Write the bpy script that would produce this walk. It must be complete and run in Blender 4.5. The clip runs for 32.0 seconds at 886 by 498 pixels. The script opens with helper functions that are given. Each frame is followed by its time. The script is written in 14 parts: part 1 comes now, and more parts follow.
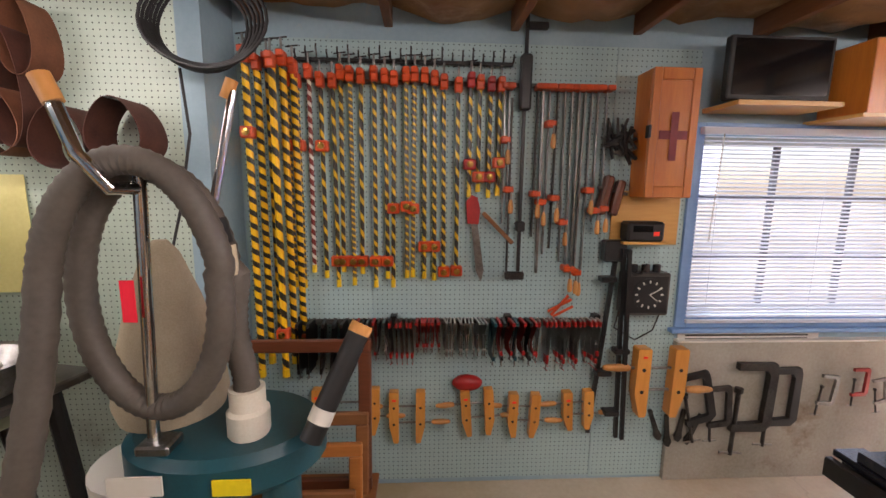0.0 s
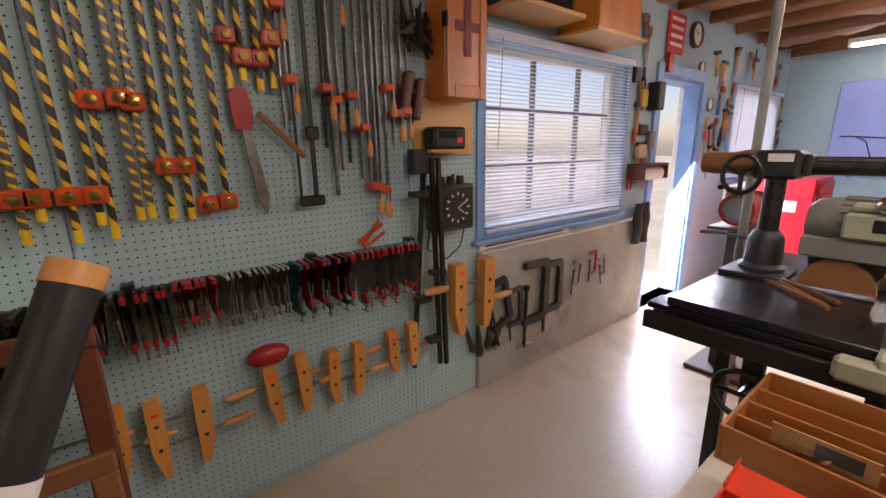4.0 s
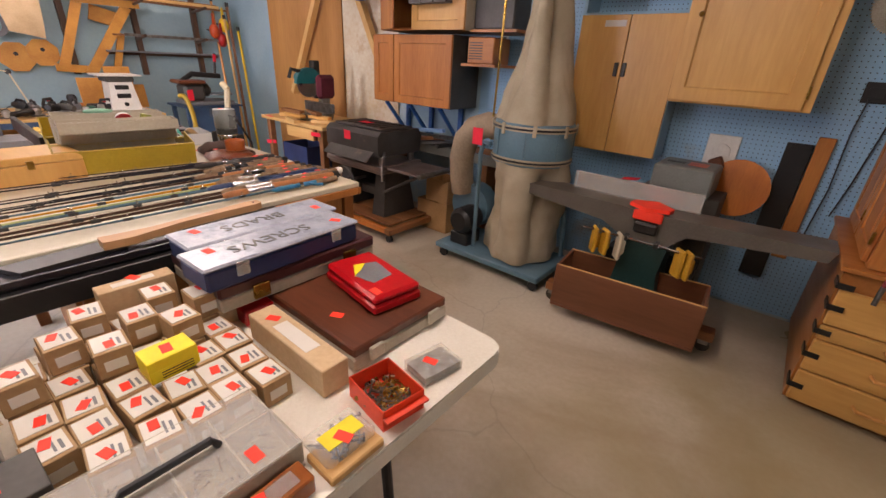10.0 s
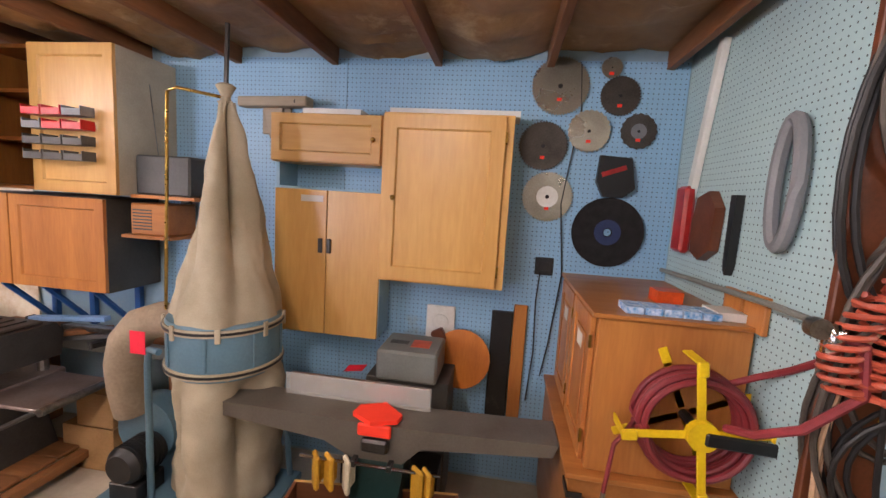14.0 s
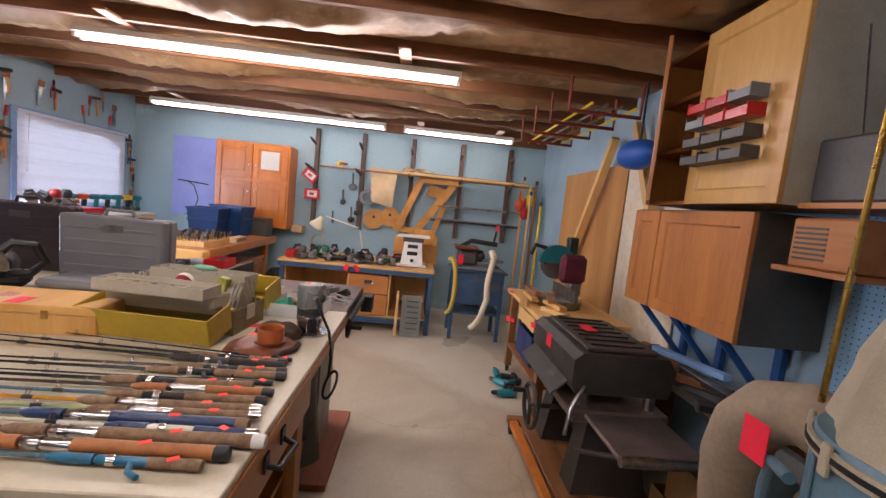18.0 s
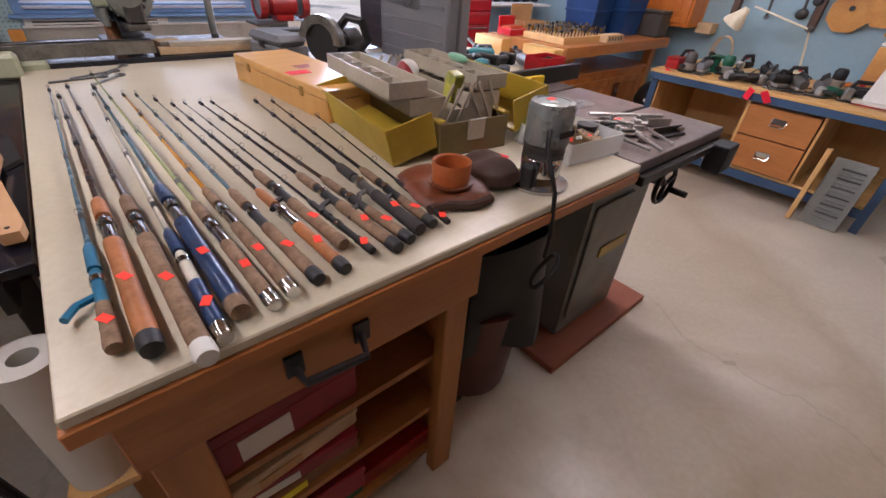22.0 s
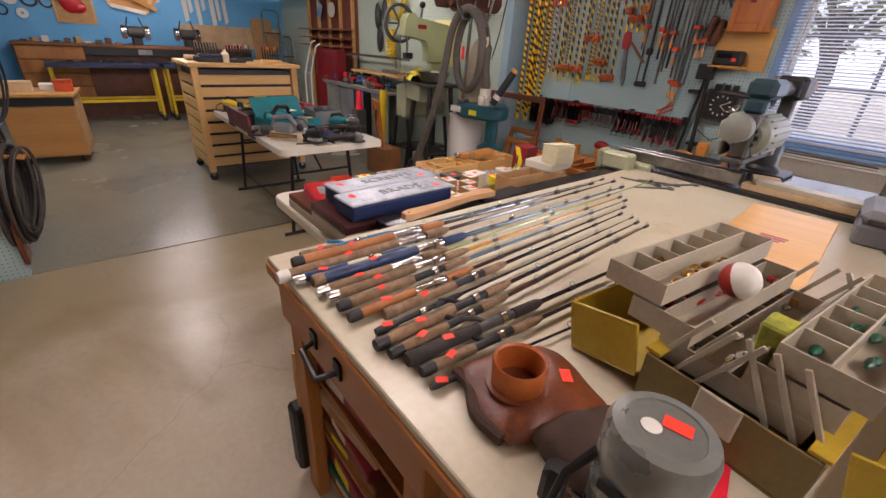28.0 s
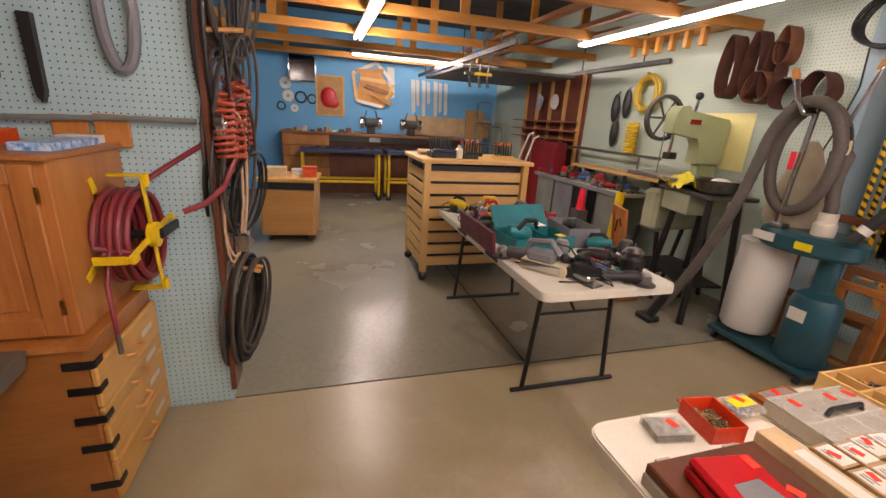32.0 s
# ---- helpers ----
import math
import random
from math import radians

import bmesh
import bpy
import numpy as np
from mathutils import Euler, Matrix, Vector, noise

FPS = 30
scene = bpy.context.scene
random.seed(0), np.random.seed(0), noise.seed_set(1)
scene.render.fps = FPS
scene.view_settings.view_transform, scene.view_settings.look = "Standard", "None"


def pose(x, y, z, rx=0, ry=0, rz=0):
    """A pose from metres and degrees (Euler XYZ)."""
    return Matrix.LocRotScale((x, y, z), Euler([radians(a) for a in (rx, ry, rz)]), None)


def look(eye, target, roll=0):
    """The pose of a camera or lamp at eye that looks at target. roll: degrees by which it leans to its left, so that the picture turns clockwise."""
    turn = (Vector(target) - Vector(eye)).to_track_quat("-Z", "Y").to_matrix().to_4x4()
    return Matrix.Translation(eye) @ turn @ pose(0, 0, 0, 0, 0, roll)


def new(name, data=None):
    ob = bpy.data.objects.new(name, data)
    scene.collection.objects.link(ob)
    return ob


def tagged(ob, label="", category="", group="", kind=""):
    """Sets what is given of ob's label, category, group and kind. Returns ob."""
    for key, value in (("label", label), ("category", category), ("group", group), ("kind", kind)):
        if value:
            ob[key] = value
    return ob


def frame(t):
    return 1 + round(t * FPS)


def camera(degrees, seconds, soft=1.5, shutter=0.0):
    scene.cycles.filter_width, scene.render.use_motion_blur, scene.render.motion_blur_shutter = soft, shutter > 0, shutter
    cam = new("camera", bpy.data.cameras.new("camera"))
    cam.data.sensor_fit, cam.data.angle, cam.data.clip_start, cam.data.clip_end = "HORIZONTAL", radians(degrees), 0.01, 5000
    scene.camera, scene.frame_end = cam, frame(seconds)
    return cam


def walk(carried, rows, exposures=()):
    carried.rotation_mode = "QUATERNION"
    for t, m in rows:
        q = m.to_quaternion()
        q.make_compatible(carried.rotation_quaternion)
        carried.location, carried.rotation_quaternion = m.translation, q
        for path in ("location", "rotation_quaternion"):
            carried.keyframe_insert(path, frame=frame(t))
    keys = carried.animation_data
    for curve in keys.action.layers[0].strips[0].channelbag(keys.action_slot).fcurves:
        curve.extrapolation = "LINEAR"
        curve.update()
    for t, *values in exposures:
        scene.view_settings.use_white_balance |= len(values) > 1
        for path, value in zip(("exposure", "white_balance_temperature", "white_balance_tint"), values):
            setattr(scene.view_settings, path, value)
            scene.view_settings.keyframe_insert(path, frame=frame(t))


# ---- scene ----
# ---- camera ----
cam = camera(94.11, 32.0)
# seconds, eye, yaw, pitch, roll
PATH = [
    (0.0, 0.122, 0.696, 1.678, -3.02, -8.82, 0.70),
    (0.5, 0.069, 0.749, 1.689, -3.27, -6.64, 0.58),
    (1.0, 0.022, 0.873, 1.683, -3.26, -5.43, 0.29),
    (1.5, -0.018, 0.971, 1.650, -4.06, -4.80, -0.01),
    (2.0, -0.027, 1.054, 1.565, -5.88, -4.63, -0.38),
    (2.5, -0.021, 1.159, 1.507, -10.36, -5.71, -0.48),
    (4.5, 0.010, 1.170, 1.397, -49.05, -17.29, -0.04),
    (5.0, -0.020, 1.124, 1.389, -60.30, -19.59, 0.55),
    (5.5, -0.028, 1.073, 1.396, -69.96, -21.52, 1.02),
    (6.0, -0.046, 1.007, 1.375, -78.44, -22.20, 1.67),
    (6.5, -0.050, 0.932, 1.378, -86.05, -23.13, 1.96),
    (7.0, -0.054, 0.832, 1.345, -92.66, -22.67, 0.81),
    (7.5, -0.004, 0.744, 1.323, -100.16, -23.17, 1.49),
    (8.0, 0.027, 0.635, 1.326, -107.17, -23.65, 1.86),
    (8.5, 0.056, 0.556, 1.343, -115.26, -24.34, 2.20),
    (9.0, 0.085, 0.476, 1.349, -123.50, -24.46, 2.42),
    (9.5, 0.116, 0.404, 1.372, -132.37, -24.69, 2.52),
    (10.0, 0.148, 0.331, 1.383, -141.19, -24.42, 3.07),
    (10.5, 0.125, 0.197, 1.414, -149.26, -23.69, 3.18),
    (11.0, 0.046, 0.085, 1.463, -156.36, -22.68, 3.43),
    (11.5, -0.012, 0.011, 1.513, -162.12, -21.18, 3.49),
    (12.0, -0.005, -0.046, 1.534, -166.99, -18.52, 3.67),
    (12.5, 0.047, -0.110, 1.601, -170.23, -15.76, 3.52),
    (13.0, 0.105, -0.183, 1.653, -172.36, -12.69, 3.59),
    (13.5, 0.127, -0.275, 1.691, -173.14, -9.45, 3.40),
    (15.5, 0.277, -0.780, 1.649, -153.92, -2.60, 3.32),
    (16.0, 0.387, -0.903, 1.625, -144.20, -2.18, 3.06),
    (16.5, 0.491, -0.997, 1.580, -132.80, -1.65, 3.65),
    (17.0, 0.580, -1.052, 1.512, -119.58, -1.37, 4.86),
    (17.5, 0.675, -1.036, 1.511, -106.67, -3.18, 5.40),
    (18.0, 0.795, -1.075, 1.461, -93.67, -5.65, 5.88),
    (18.5, 0.871, -1.103, 1.429, -81.72, -9.36, 6.12),
    (19.0, 0.936, -1.183, 1.403, -70.95, -13.80, 5.99),
    (19.5, 0.990, -1.252, 1.378, -61.84, -18.82, 5.69),
    (20.0, 1.081, -1.269, 1.344, -54.86, -23.58, 5.10),
    (20.5, 1.210, -1.255, 1.319, -50.14, -27.96, 4.66),
    (21.0, 1.330, -1.230, 1.317, -46.92, -31.40, 4.38),
    (21.5, 1.482, -1.227, 1.336, -44.54, -33.46, 4.22),
    (22.0, 1.645, -1.231, 1.345, -42.46, -34.66, 4.11),
    (22.5, 1.804, -1.195, 1.361, -40.46, -35.21, 3.95),
    (23.0, 1.961, -1.141, 1.378, -38.25, -35.62, 3.80),
    (23.5, 2.125, -1.113, 1.378, -34.97, -35.43, 3.48),
    (24.0, 2.291, -1.111, 1.388, -30.91, -35.06, 3.27),
    (24.5, 2.414, -1.079, 1.383, -25.28, -34.47, 3.06),
    (26.5, 2.618, -0.913, 1.410, 13.38, -29.28, 2.23),
    (27.0, 2.595, -0.963, 1.425, 25.21, -27.71, 3.32),
    (27.5, 2.573, -1.012, 1.423, 37.84, -26.63, 3.47),
    (28.0, 2.542, -1.033, 1.431, 49.66, -26.29, 3.50),
    (28.5, 2.498, -1.066, 1.439, 59.19, -26.07, 3.60),
    (29.0, 2.408, -1.072, 1.442, 66.21, -25.70, 3.57),
    (29.5, 2.298, -1.091, 1.453, 70.62, -24.96, 3.56),
    (30.0, 2.151, -1.104, 1.449, 72.99, -23.77, 3.48),
    (30.5, 1.950, -1.095, 1.469, 74.03, -22.16, 3.53),
    (31.0, 1.748, -1.079, 1.482, 74.38, -20.42, 3.40),
    (31.5, 1.521, -1.106, 1.489, 73.88, -18.86, 3.55),
    (32.0, 1.309, -1.113, 1.492, 72.76, -17.47, 3.63),
]
walk(cam, [(t, pose(x, y, z, 0, 0, yaw) @ pose(0, 0, 0, 90 + pitch) @ pose(0, 0, 0, 0, 0, roll)) for t, x, y, z, yaw, pitch, roll in PATH],
     exposures=((0.0, 0.15, 6400, 24), (4.5, -0.32, 6600, 27), (7.0, -0.55, 6450, 26), (10.0, -0.22, 6600, 27), (13.0, 0.42, 6400, 26), (16.0, 0.24, 6400, 25), (17.5, -0.3, 6200, 25), (19.0, -0.46, 6150, 24), (20.5, -0.55, 6000, 24), (22.0, -0.36, 5750, 25), (24.0, -0.12, 5650, 26), (27.0, -0.45, 6000, 25), (29.0, 0.08, 6500, 27), (32.0, 0.05, 6900, 28)))

# ---- light ----
world = bpy.data.worlds.new("world")
scene.world = world
world.use_nodes = True
sky = world.node_tree.nodes.new("ShaderNodeTexSky")
sky.sky_type, sky.sun_disc, sky.sun_elevation, sky.sun_rotation = "NISHITA", False, radians(58), radians(20)
world.node_tree.links.new(sky.outputs[0], world.node_tree.nodes["Background"].inputs[0])
world.node_tree.nodes["Background"].inputs[1].default_value = 0.15
sun = new("sun", bpy.data.lights.new("sun", "SUN"))
sun.data.energy, sun.data.angle, sun.data.color = 4.0, radians(0.6), (1.0, 0.95, 0.86)
sun.matrix_world = look((0, 0, 12), (3.6, -6.5, 0))


def lamp(name, m, sx, sy, watts, col):
    ob = new(name, bpy.data.lights.new(name, "AREA"))
    ob.data.shape, ob.data.size, ob.data.size_y, ob.data.energy, ob.data.color = "RECTANGLE", sx, sy, watts, col
    ob.matrix_world = m
    return ob


TUBE = (1.0, 0.93, 0.82)
DAY = (0.82, 0.90, 1.0)
# daylight through the two windows and the open door of the north wall
lamp("window_light", look((2.22, 2.84, 1.45), (2.22, 0, 1.2)), 1.3, 1.0, 6, DAY)
lamp("door_light", look((3.84, 2.86, 1.05), (4.1, 0.9, 0.0)), 0.75, 1.8, 165, DAY)
lamp("window_light", look((5.7, 2.84, 1.5), (5.6, 0, 1.2)), 1.3, 0.8, 9, DAY)
# fluorescent fittings: centre x, centre y, length, long axis, watts; bare tubes shine down and to both sides
# the first is unseen, added to brighten the north and south walls
FITTINGS = ((0.95, 0.02, 2.58, "y", 66), (3.8, 0.02, 2.58, "y", 70), (6.0, 0.82, 2.76, "y", 9), (6.0, -1.46, 1.36, "y", 7), (-1.9, 1.7, 2.4, "x", 13), (-3.3, -0.62, 2.0, "x", 66), (-5.7, 0.6, 2.4, "y", 60))
for fx, fy, fl, ax, watts in FITTINGS:
    for s in (-1, 1):
        to = (fx + s * 2.0, fy, 1.25) if ax == "y" else (fx, fy + s * 2.0, 1.25)
        eye = (fx + s * 0.055, fy, 2.325) if ax == "y" else (fx, fy + s * 0.055, 2.325)
        lamp("tube_light", look(eye, to), fl, 0.05, watts / 2, TUBE)

# ---- building blocks ----
class Geo:
    """Collects faces; one Geo becomes one mesh."""

    def __init__(self):
        self.v, self.f = [], []

    def add(self, verts, faces, m=None):
        n = len(self.v)
        self.v += [tuple(m @ Vector(p)) for p in verts] if m else [tuple(p) for p in verts]
        self.f += [tuple(i + n for i in q) for q in faces]
        return self

    def box(self, x0, y0, z0, x1, y1, z1, b=0.0, m=None):
        x0, x1 = min(x0, x1), max(x0, x1)
        y0, y1 = min(y0, y1), max(y0, y1)
        z0, z1 = min(z0, z1), max(z0, z1)
        b = min(b, (x1 - x0) * 0.45, (y1 - y0) * 0.45, (z1 - z0) * 0.45)
        if b <= 0:
            v = [(x, y, z) for z in (z0, z1) for y in (y0, y1) for x in (x0, x1)]
            return self.add(v, [(0, 2, 3, 1), (4, 5, 7, 6), (0, 1, 5, 4), (2, 6, 7, 3), (0, 4, 6, 2), (1, 3, 7, 5)], m)
        v, idx = [], {}
        lo, hi = (x0, y0, z0), (x1, y1, z1)
        for c in range(8):
            s = (c & 1, (c >> 1) & 1, (c >> 2) & 1)
            for a in range(3):
                p = [(hi[k] if s[k] else lo[k]) if k == a else ((hi[k] - b) if s[k] else (lo[k] + b)) for k in range(3)]
                idx[c, a] = len(v)
                v.append(tuple(p))
        f = []
        for a in range(3):
            u, w = (a + 1) % 3, (a + 2) % 3
            for s in (0, 1):
                cs = [s << a, s << a | 1 << u, s << a | 1 << u | 1 << w, s << a | 1 << w]
                q = [idx[c, a] for c in cs]
                f.append(q if s else q[::-1])
            for su in (0, 1):
                for sw in (0, 1):
                    c0 = su << u | sw << w
                    c1 = c0 | 1 << a
                    q = [idx[c0, u], idx[c1, u], idx[c1, w], idx[c0, w]]
                    f.append(q if su != sw else q[::-1])
        for c in range(8):
            q = [idx[c, 0], idx[c, 1], idx[c, 2]]
            f.append(q if bin(c).count("1") % 2 else q[::-1])
        return self.add(v, f, m)

    def cyl(self, p0, p1, r0, r1=None, n=12, caps=True, m=None):
        p0, p1 = Vector(p0), Vector(p1)
        r1 = r0 if r1 is None else r1
        w = (p1 - p0).normalized()
        u = w.orthogonal().normalized()
        s = w.cross(u)
        v = []
        for p, r in ((p0, r0), (p1, r1)):
            for k in range(n):
                a = 2 * math.pi * k / n
                v.append(p + (u * math.cos(a) + s * math.sin(a)) * r)
        f = [(k, (k + 1) % n, n + (k + 1) % n, n + k) for k in range(n)]
        if caps:
            f += [tuple(range(n))[::-1], tuple(range(n, 2 * n))]
        return self.add(v, f, m)

    def tube(self, pts, r, n=8, closed=False, m=None, wave=0.0, every=1):
        """A round tube along points; wave makes every other ring thicker, like a ribbed hose."""
        pts = [Vector(p) for p in pts]
        rs = list(r) if isinstance(r, (list, tuple)) else [r] * len(pts)
        v, k0 = [], len(pts)
        u = None
        for i, p in enumerate(pts):
            a = pts[i - 1] if (i or closed) else p
            b = pts[(i + 1) % k0] if (i < k0 - 1 or closed) else p
            w = (b - a).normalized() if (b - a).length > 1e-9 else Vector((0, 0, 1))
            u = w.orthogonal().normalized() if u is None else (u - w * u.dot(w)).normalized()
            s = w.cross(u)
            rad = rs[i] + (wave if i % 2 else 0)
            for k in range(n):
                t = 2 * math.pi * k / n
                v.append(p + (u * math.cos(t) + s * math.sin(t)) * rad)
        f = []
        for i in range(k0 if closed else k0 - 1):
            j = (i + 1) % k0
            f += [(i * n + k, i * n + (k + 1) % n, j * n + (k + 1) % n, j * n + k) for k in range(n)]
        if not closed:
            f += [tuple(range(n))[::-1], tuple(range((k0 - 1) * n, k0 * n))]
        return self.add(v, f, m)

    def lathe(self, prof, n=24, m=None, cap=True):
        """prof: (radius, z) from bottom to top, about z."""
        v = [(r * math.cos(2 * math.pi * k / n), r * math.sin(2 * math.pi * k / n), z) for r, z in prof for k in range(n)]
        f = [(i * n + k, i * n + (k + 1) % n, (i + 1) * n + (k + 1) % n, (i + 1) * n + k) for i in range(len(prof) - 1) for k in range(n)]
        if cap:
            f += [tuple(range(n))[::-1], tuple(range((len(prof) - 1) * n, len(prof) * n))]
        return self.add(v, f, m)

    def prism(self, poly, z0, z1, m=None):
        """A flat outline (x, y), pulled up from z0 to z1."""
        n = len(poly)
        v = [(x, y, z) for z in (z0, z1) for x, y in poly]
        f = [tuple(range(n))[::-1], tuple(range(n, 2 * n))] + [(k, (k + 1) % n, n + (k + 1) % n, n + k) for k in range(n)]
        return self.add(v, f, m)

    def ring(self, r0, r1, z0, z1, n=28, m=None):
        """A flat ring (annulus) with thickness."""
        prof = [(r0, z0), (r1, z0), (r1, z1), (r0, z1), (r0, z0)]
        return self.lathe(prof, n, m, cap=False)

    def ball(self, c, r, n=10, sq=(1, 1, 1), m=None):
        prof = [(max(1e-4, math.sin(math.pi * i / n)), -math.cos(math.pi * i / n)) for i in range(n + 1)]
        t = Matrix.Translation(c) @ Matrix.Diagonal((r * sq[0], r * sq[1], r * sq[2], 1))
        return self.lathe(prof, n + 4, (m @ t) if m else t)

    def sheet(self, nx, ny, fn, thick=0.0):
        """A grid of points fn(u, v); with thickness it gets a second skin."""
        v = [Vector(fn(i / nx, j / ny)) for j in range(ny + 1) for i in range(nx + 1)]
        q = lambda i, j: j * (nx + 1) + i
        f = [(q(i, j), q(i + 1, j), q(i + 1, j + 1), q(i, j + 1)) for j in range(ny) for i in range(nx)]
        if thick:
            nrm = [Vector() for _ in v]
            for a, b, c, d in f:
                w = (v[b] - v[a]).cross(v[d] - v[a])
                for k in (a, b, c, d):
                    nrm[k] += w
            n = len(v)
            v += [p - w.normalized() * thick if w.length else p for p, w in zip(v[:n], nrm)]
            f += [tuple(n + k for k in reversed(s)) for s in f]
            edge = [q(i, 0) for i in range(nx + 1)] + [q(nx, j) for j in range(1, ny + 1)] + [q(i, ny) for i in range(nx - 1, -1, -1)] + [q(0, j) for j in range(ny - 1, 0, -1)]
            for a, b in zip(edge, edge[1:] + edge[:1]):
                f.append((b, a, a + n, b + n))
        return self.add(v, f)

    def mesh(self, name, mat, sharp=35):
        me = bpy.data.meshes.new(name)
        me.from_pydata(self.v, [], self.f)
        me.polygons.foreach_set("use_smooth", [True] * len(me.polygons))
        me.set_sharp_from_angle(angle=radians(sharp))
        me.materials.append(mat)
        return me


def rot(axis, deg, at=(0, 0, 0)):
    return Matrix.Translation(at) @ Matrix.Rotation(radians(deg), 4, axis)


def thing(name, label, category, m=None, group=""):
    """An Empty at the base of a thing with parts."""
    ob = new(name)
    ob.empty_display_size = 0.05
    if m is not None:
        ob.matrix_world = m
    return tagged(ob, label, category, group)


def part(name, geo, mat, parent, label=""):
    ob = new(name, geo.mesh(name, mat) if isinstance(geo, Geo) else geo)
    ob.parent = parent
    return tagged(ob, label)


def solo(name, geo, mat, label, category, m=None, group="", kind=""):
    """A thing of one mesh."""
    ob = new(name, geo.mesh(name, mat) if isinstance(geo, Geo) else geo)
    if m is not None:
        ob.matrix_world = m
    return tagged(ob, label, category, group, kind)


def fixed(name, geo, mat, label="", category=""):
    return tagged(new(name, geo.mesh(name, mat) if isinstance(geo, Geo) else geo), label, category, "", "structure")


def B(*a, **k):
    return Geo().box(*a, **k)


def C(*a, **k):
    return Geo().cyl(*a, **k)


def words(text, size, mat, parent, m, name="writing"):
    """Letters in the built-in font, as a mesh part."""
    cu = bpy.data.curves.new(name, "FONT")
    cu.body, cu.size, cu.extrude, cu.resolution_u = text, size, 0.0006, 2
    cu.align_x, cu.align_y = "CENTER", "CENTER"
    tmp = bpy.data.objects.new(name, cu)
    me = bpy.data.meshes.new_from_object(tmp)
    bpy.data.objects.remove(tmp)
    me.name = name
    me.materials.clear()
    me.materials.append(mat)
    ob = new(name, me)
    ob.parent = parent
    ob.matrix_local = m
    return ob


# ---- materials ----
def rgb(h):
    """A colour from its sRGB hex code."""
    c = [int(h[i : i + 2], 16) / 255 for i in (0, 2, 4)]
    return tuple(((v + 0.055) / 1.055) ** 2.4 if v > 0.04045 else v / 12.92 for v in c) + (1,)


def surface(name, col, rough=0.5, metal=0.0, col2=None, scale=6.0, fine=60.0, bump=0.15, mixes=0.5, spec=None, vary=0.06, stretch=(1, 1, 1), wear=None, wear_amount=0.35, dist=0.002):
    """A base colour that drifts at a coarse and a fine scale, with relief, gloss variation and optional worn or stained patches."""
    mt = bpy.data.materials.new(name)
    mt.use_nodes = True
    nt = mt.node_tree
    nd, ln = nt.nodes, nt.links
    bs = nd["Principled BSDF"]
    col = rgb(col) if isinstance(col, str) else (*col, 1)
    col2 = rgb(col2) if isinstance(col2, str) else tuple(c * 0.72 for c in col[:3]) + (1,)
    tc = nd.new("ShaderNodeTexCoord")
    mp = nd.new("ShaderNodeMapping")
    mp.inputs["Scale"].default_value = stretch
    info = nd.new("ShaderNodeObjectInfo")
    off = nd.new("ShaderNodeVectorMath")
    off.operation = "SCALE"
    cx = nd.new("ShaderNodeCombineXYZ")
    ln.new(info.outputs["Random"], cx.inputs[0])
    ln.new(info.outputs["Random"], cx.inputs[1])
    ln.new(cx.outputs[0], off.inputs[0])
    off.inputs["Scale"].default_value = 7.0
    ln.new(off.outputs[0], mp.inputs["Location"])
    ln.new(tc.outputs["Object"], mp.inputs["Vector"])
    n1, n2 = nd.new("ShaderNodeTexNoise"), nd.new("ShaderNodeTexNoise")
    n1.inputs["Scale"].default_value, n1.inputs["Detail"].default_value = scale, 5
    n2.inputs["Scale"].default_value, n2.inputs["Detail"].default_value = fine, 4
    for n in (n1, n2):
        ln.new(mp.outputs[0], n.inputs["Vector"])
    add = nd.new("ShaderNodeMath")
    add.operation = "MULTIPLY_ADD"
    ln.new(n2.outputs[0], add.inputs[0])
    add.inputs[1].default_value = 0.45
    ln.new(n1.outputs[0], add.inputs[2])
    ramp = nd.new("ShaderNodeValToRGB")
    ramp.color_ramp.elements[0].position, ramp.color_ramp.elements[0].color = 0.72 - mixes * 0.35, col
    ramp.color_ramp.elements[1].position, ramp.color_ramp.elements[1].color = 0.72 + mixes * 0.5, col2
    ln.new(add.outputs[0], ramp.inputs[0])
    out = ramp.outputs[0]
    if wear:
        n3 = nd.new("ShaderNodeTexNoise")
        n3.inputs["Scale"].default_value, n3.inputs["Detail"].default_value, n3.inputs["Roughness"].default_value = scale * 0.6, 8, 0.7
        ln.new(tc.outputs["Object"], n3.inputs["Vector"])
        r3 = nd.new("ShaderNodeValToRGB")
        r3.color_ramp.elements[0].position, r3.color_ramp.elements[1].position = 0.66 - wear_amount * 0.3, 0.76 - wear_amount * 0.2
        ln.new(n3.outputs[0], r3.inputs[0])
        mx = nd.new("ShaderNodeMix")
        mx.data_type = "RGBA"
        ln.new(r3.outputs[0], mx.inputs[0])
        ln.new(out, mx.inputs[6])
        mx.inputs[7].default_value = rgb(wear)
        out = mx.outputs[2]
    hs = nd.new("ShaderNodeHueSaturation")
    ma = nd.new("ShaderNodeMapRange")
    ma.inputs["To Min"].default_value, ma.inputs["To Max"].default_value = 1 - vary, 1 + vary
    ln.new(info.outputs["Random"], ma.inputs["Value"])
    ln.new(ma.outputs[0], hs.inputs["Value"])
    ln.new(out, hs.inputs["Color"])
    ln.new(hs.outputs[0], bs.inputs["Base Color"])
    mr = nd.new("ShaderNodeMapRange")
    mr.inputs["To Min"].default_value, mr.inputs["To Max"].default_value = max(0.03, rough - 0.1), min(1, rough + 0.12)
    ln.new(n1.outputs[0], mr.inputs["Value"])
    ln.new(mr.outputs[0], bs.inputs["Roughness"])
    bs.inputs["Metallic"].default_value = metal
    if spec is not None:
        bs.inputs["Specular IOR Level"].default_value = spec
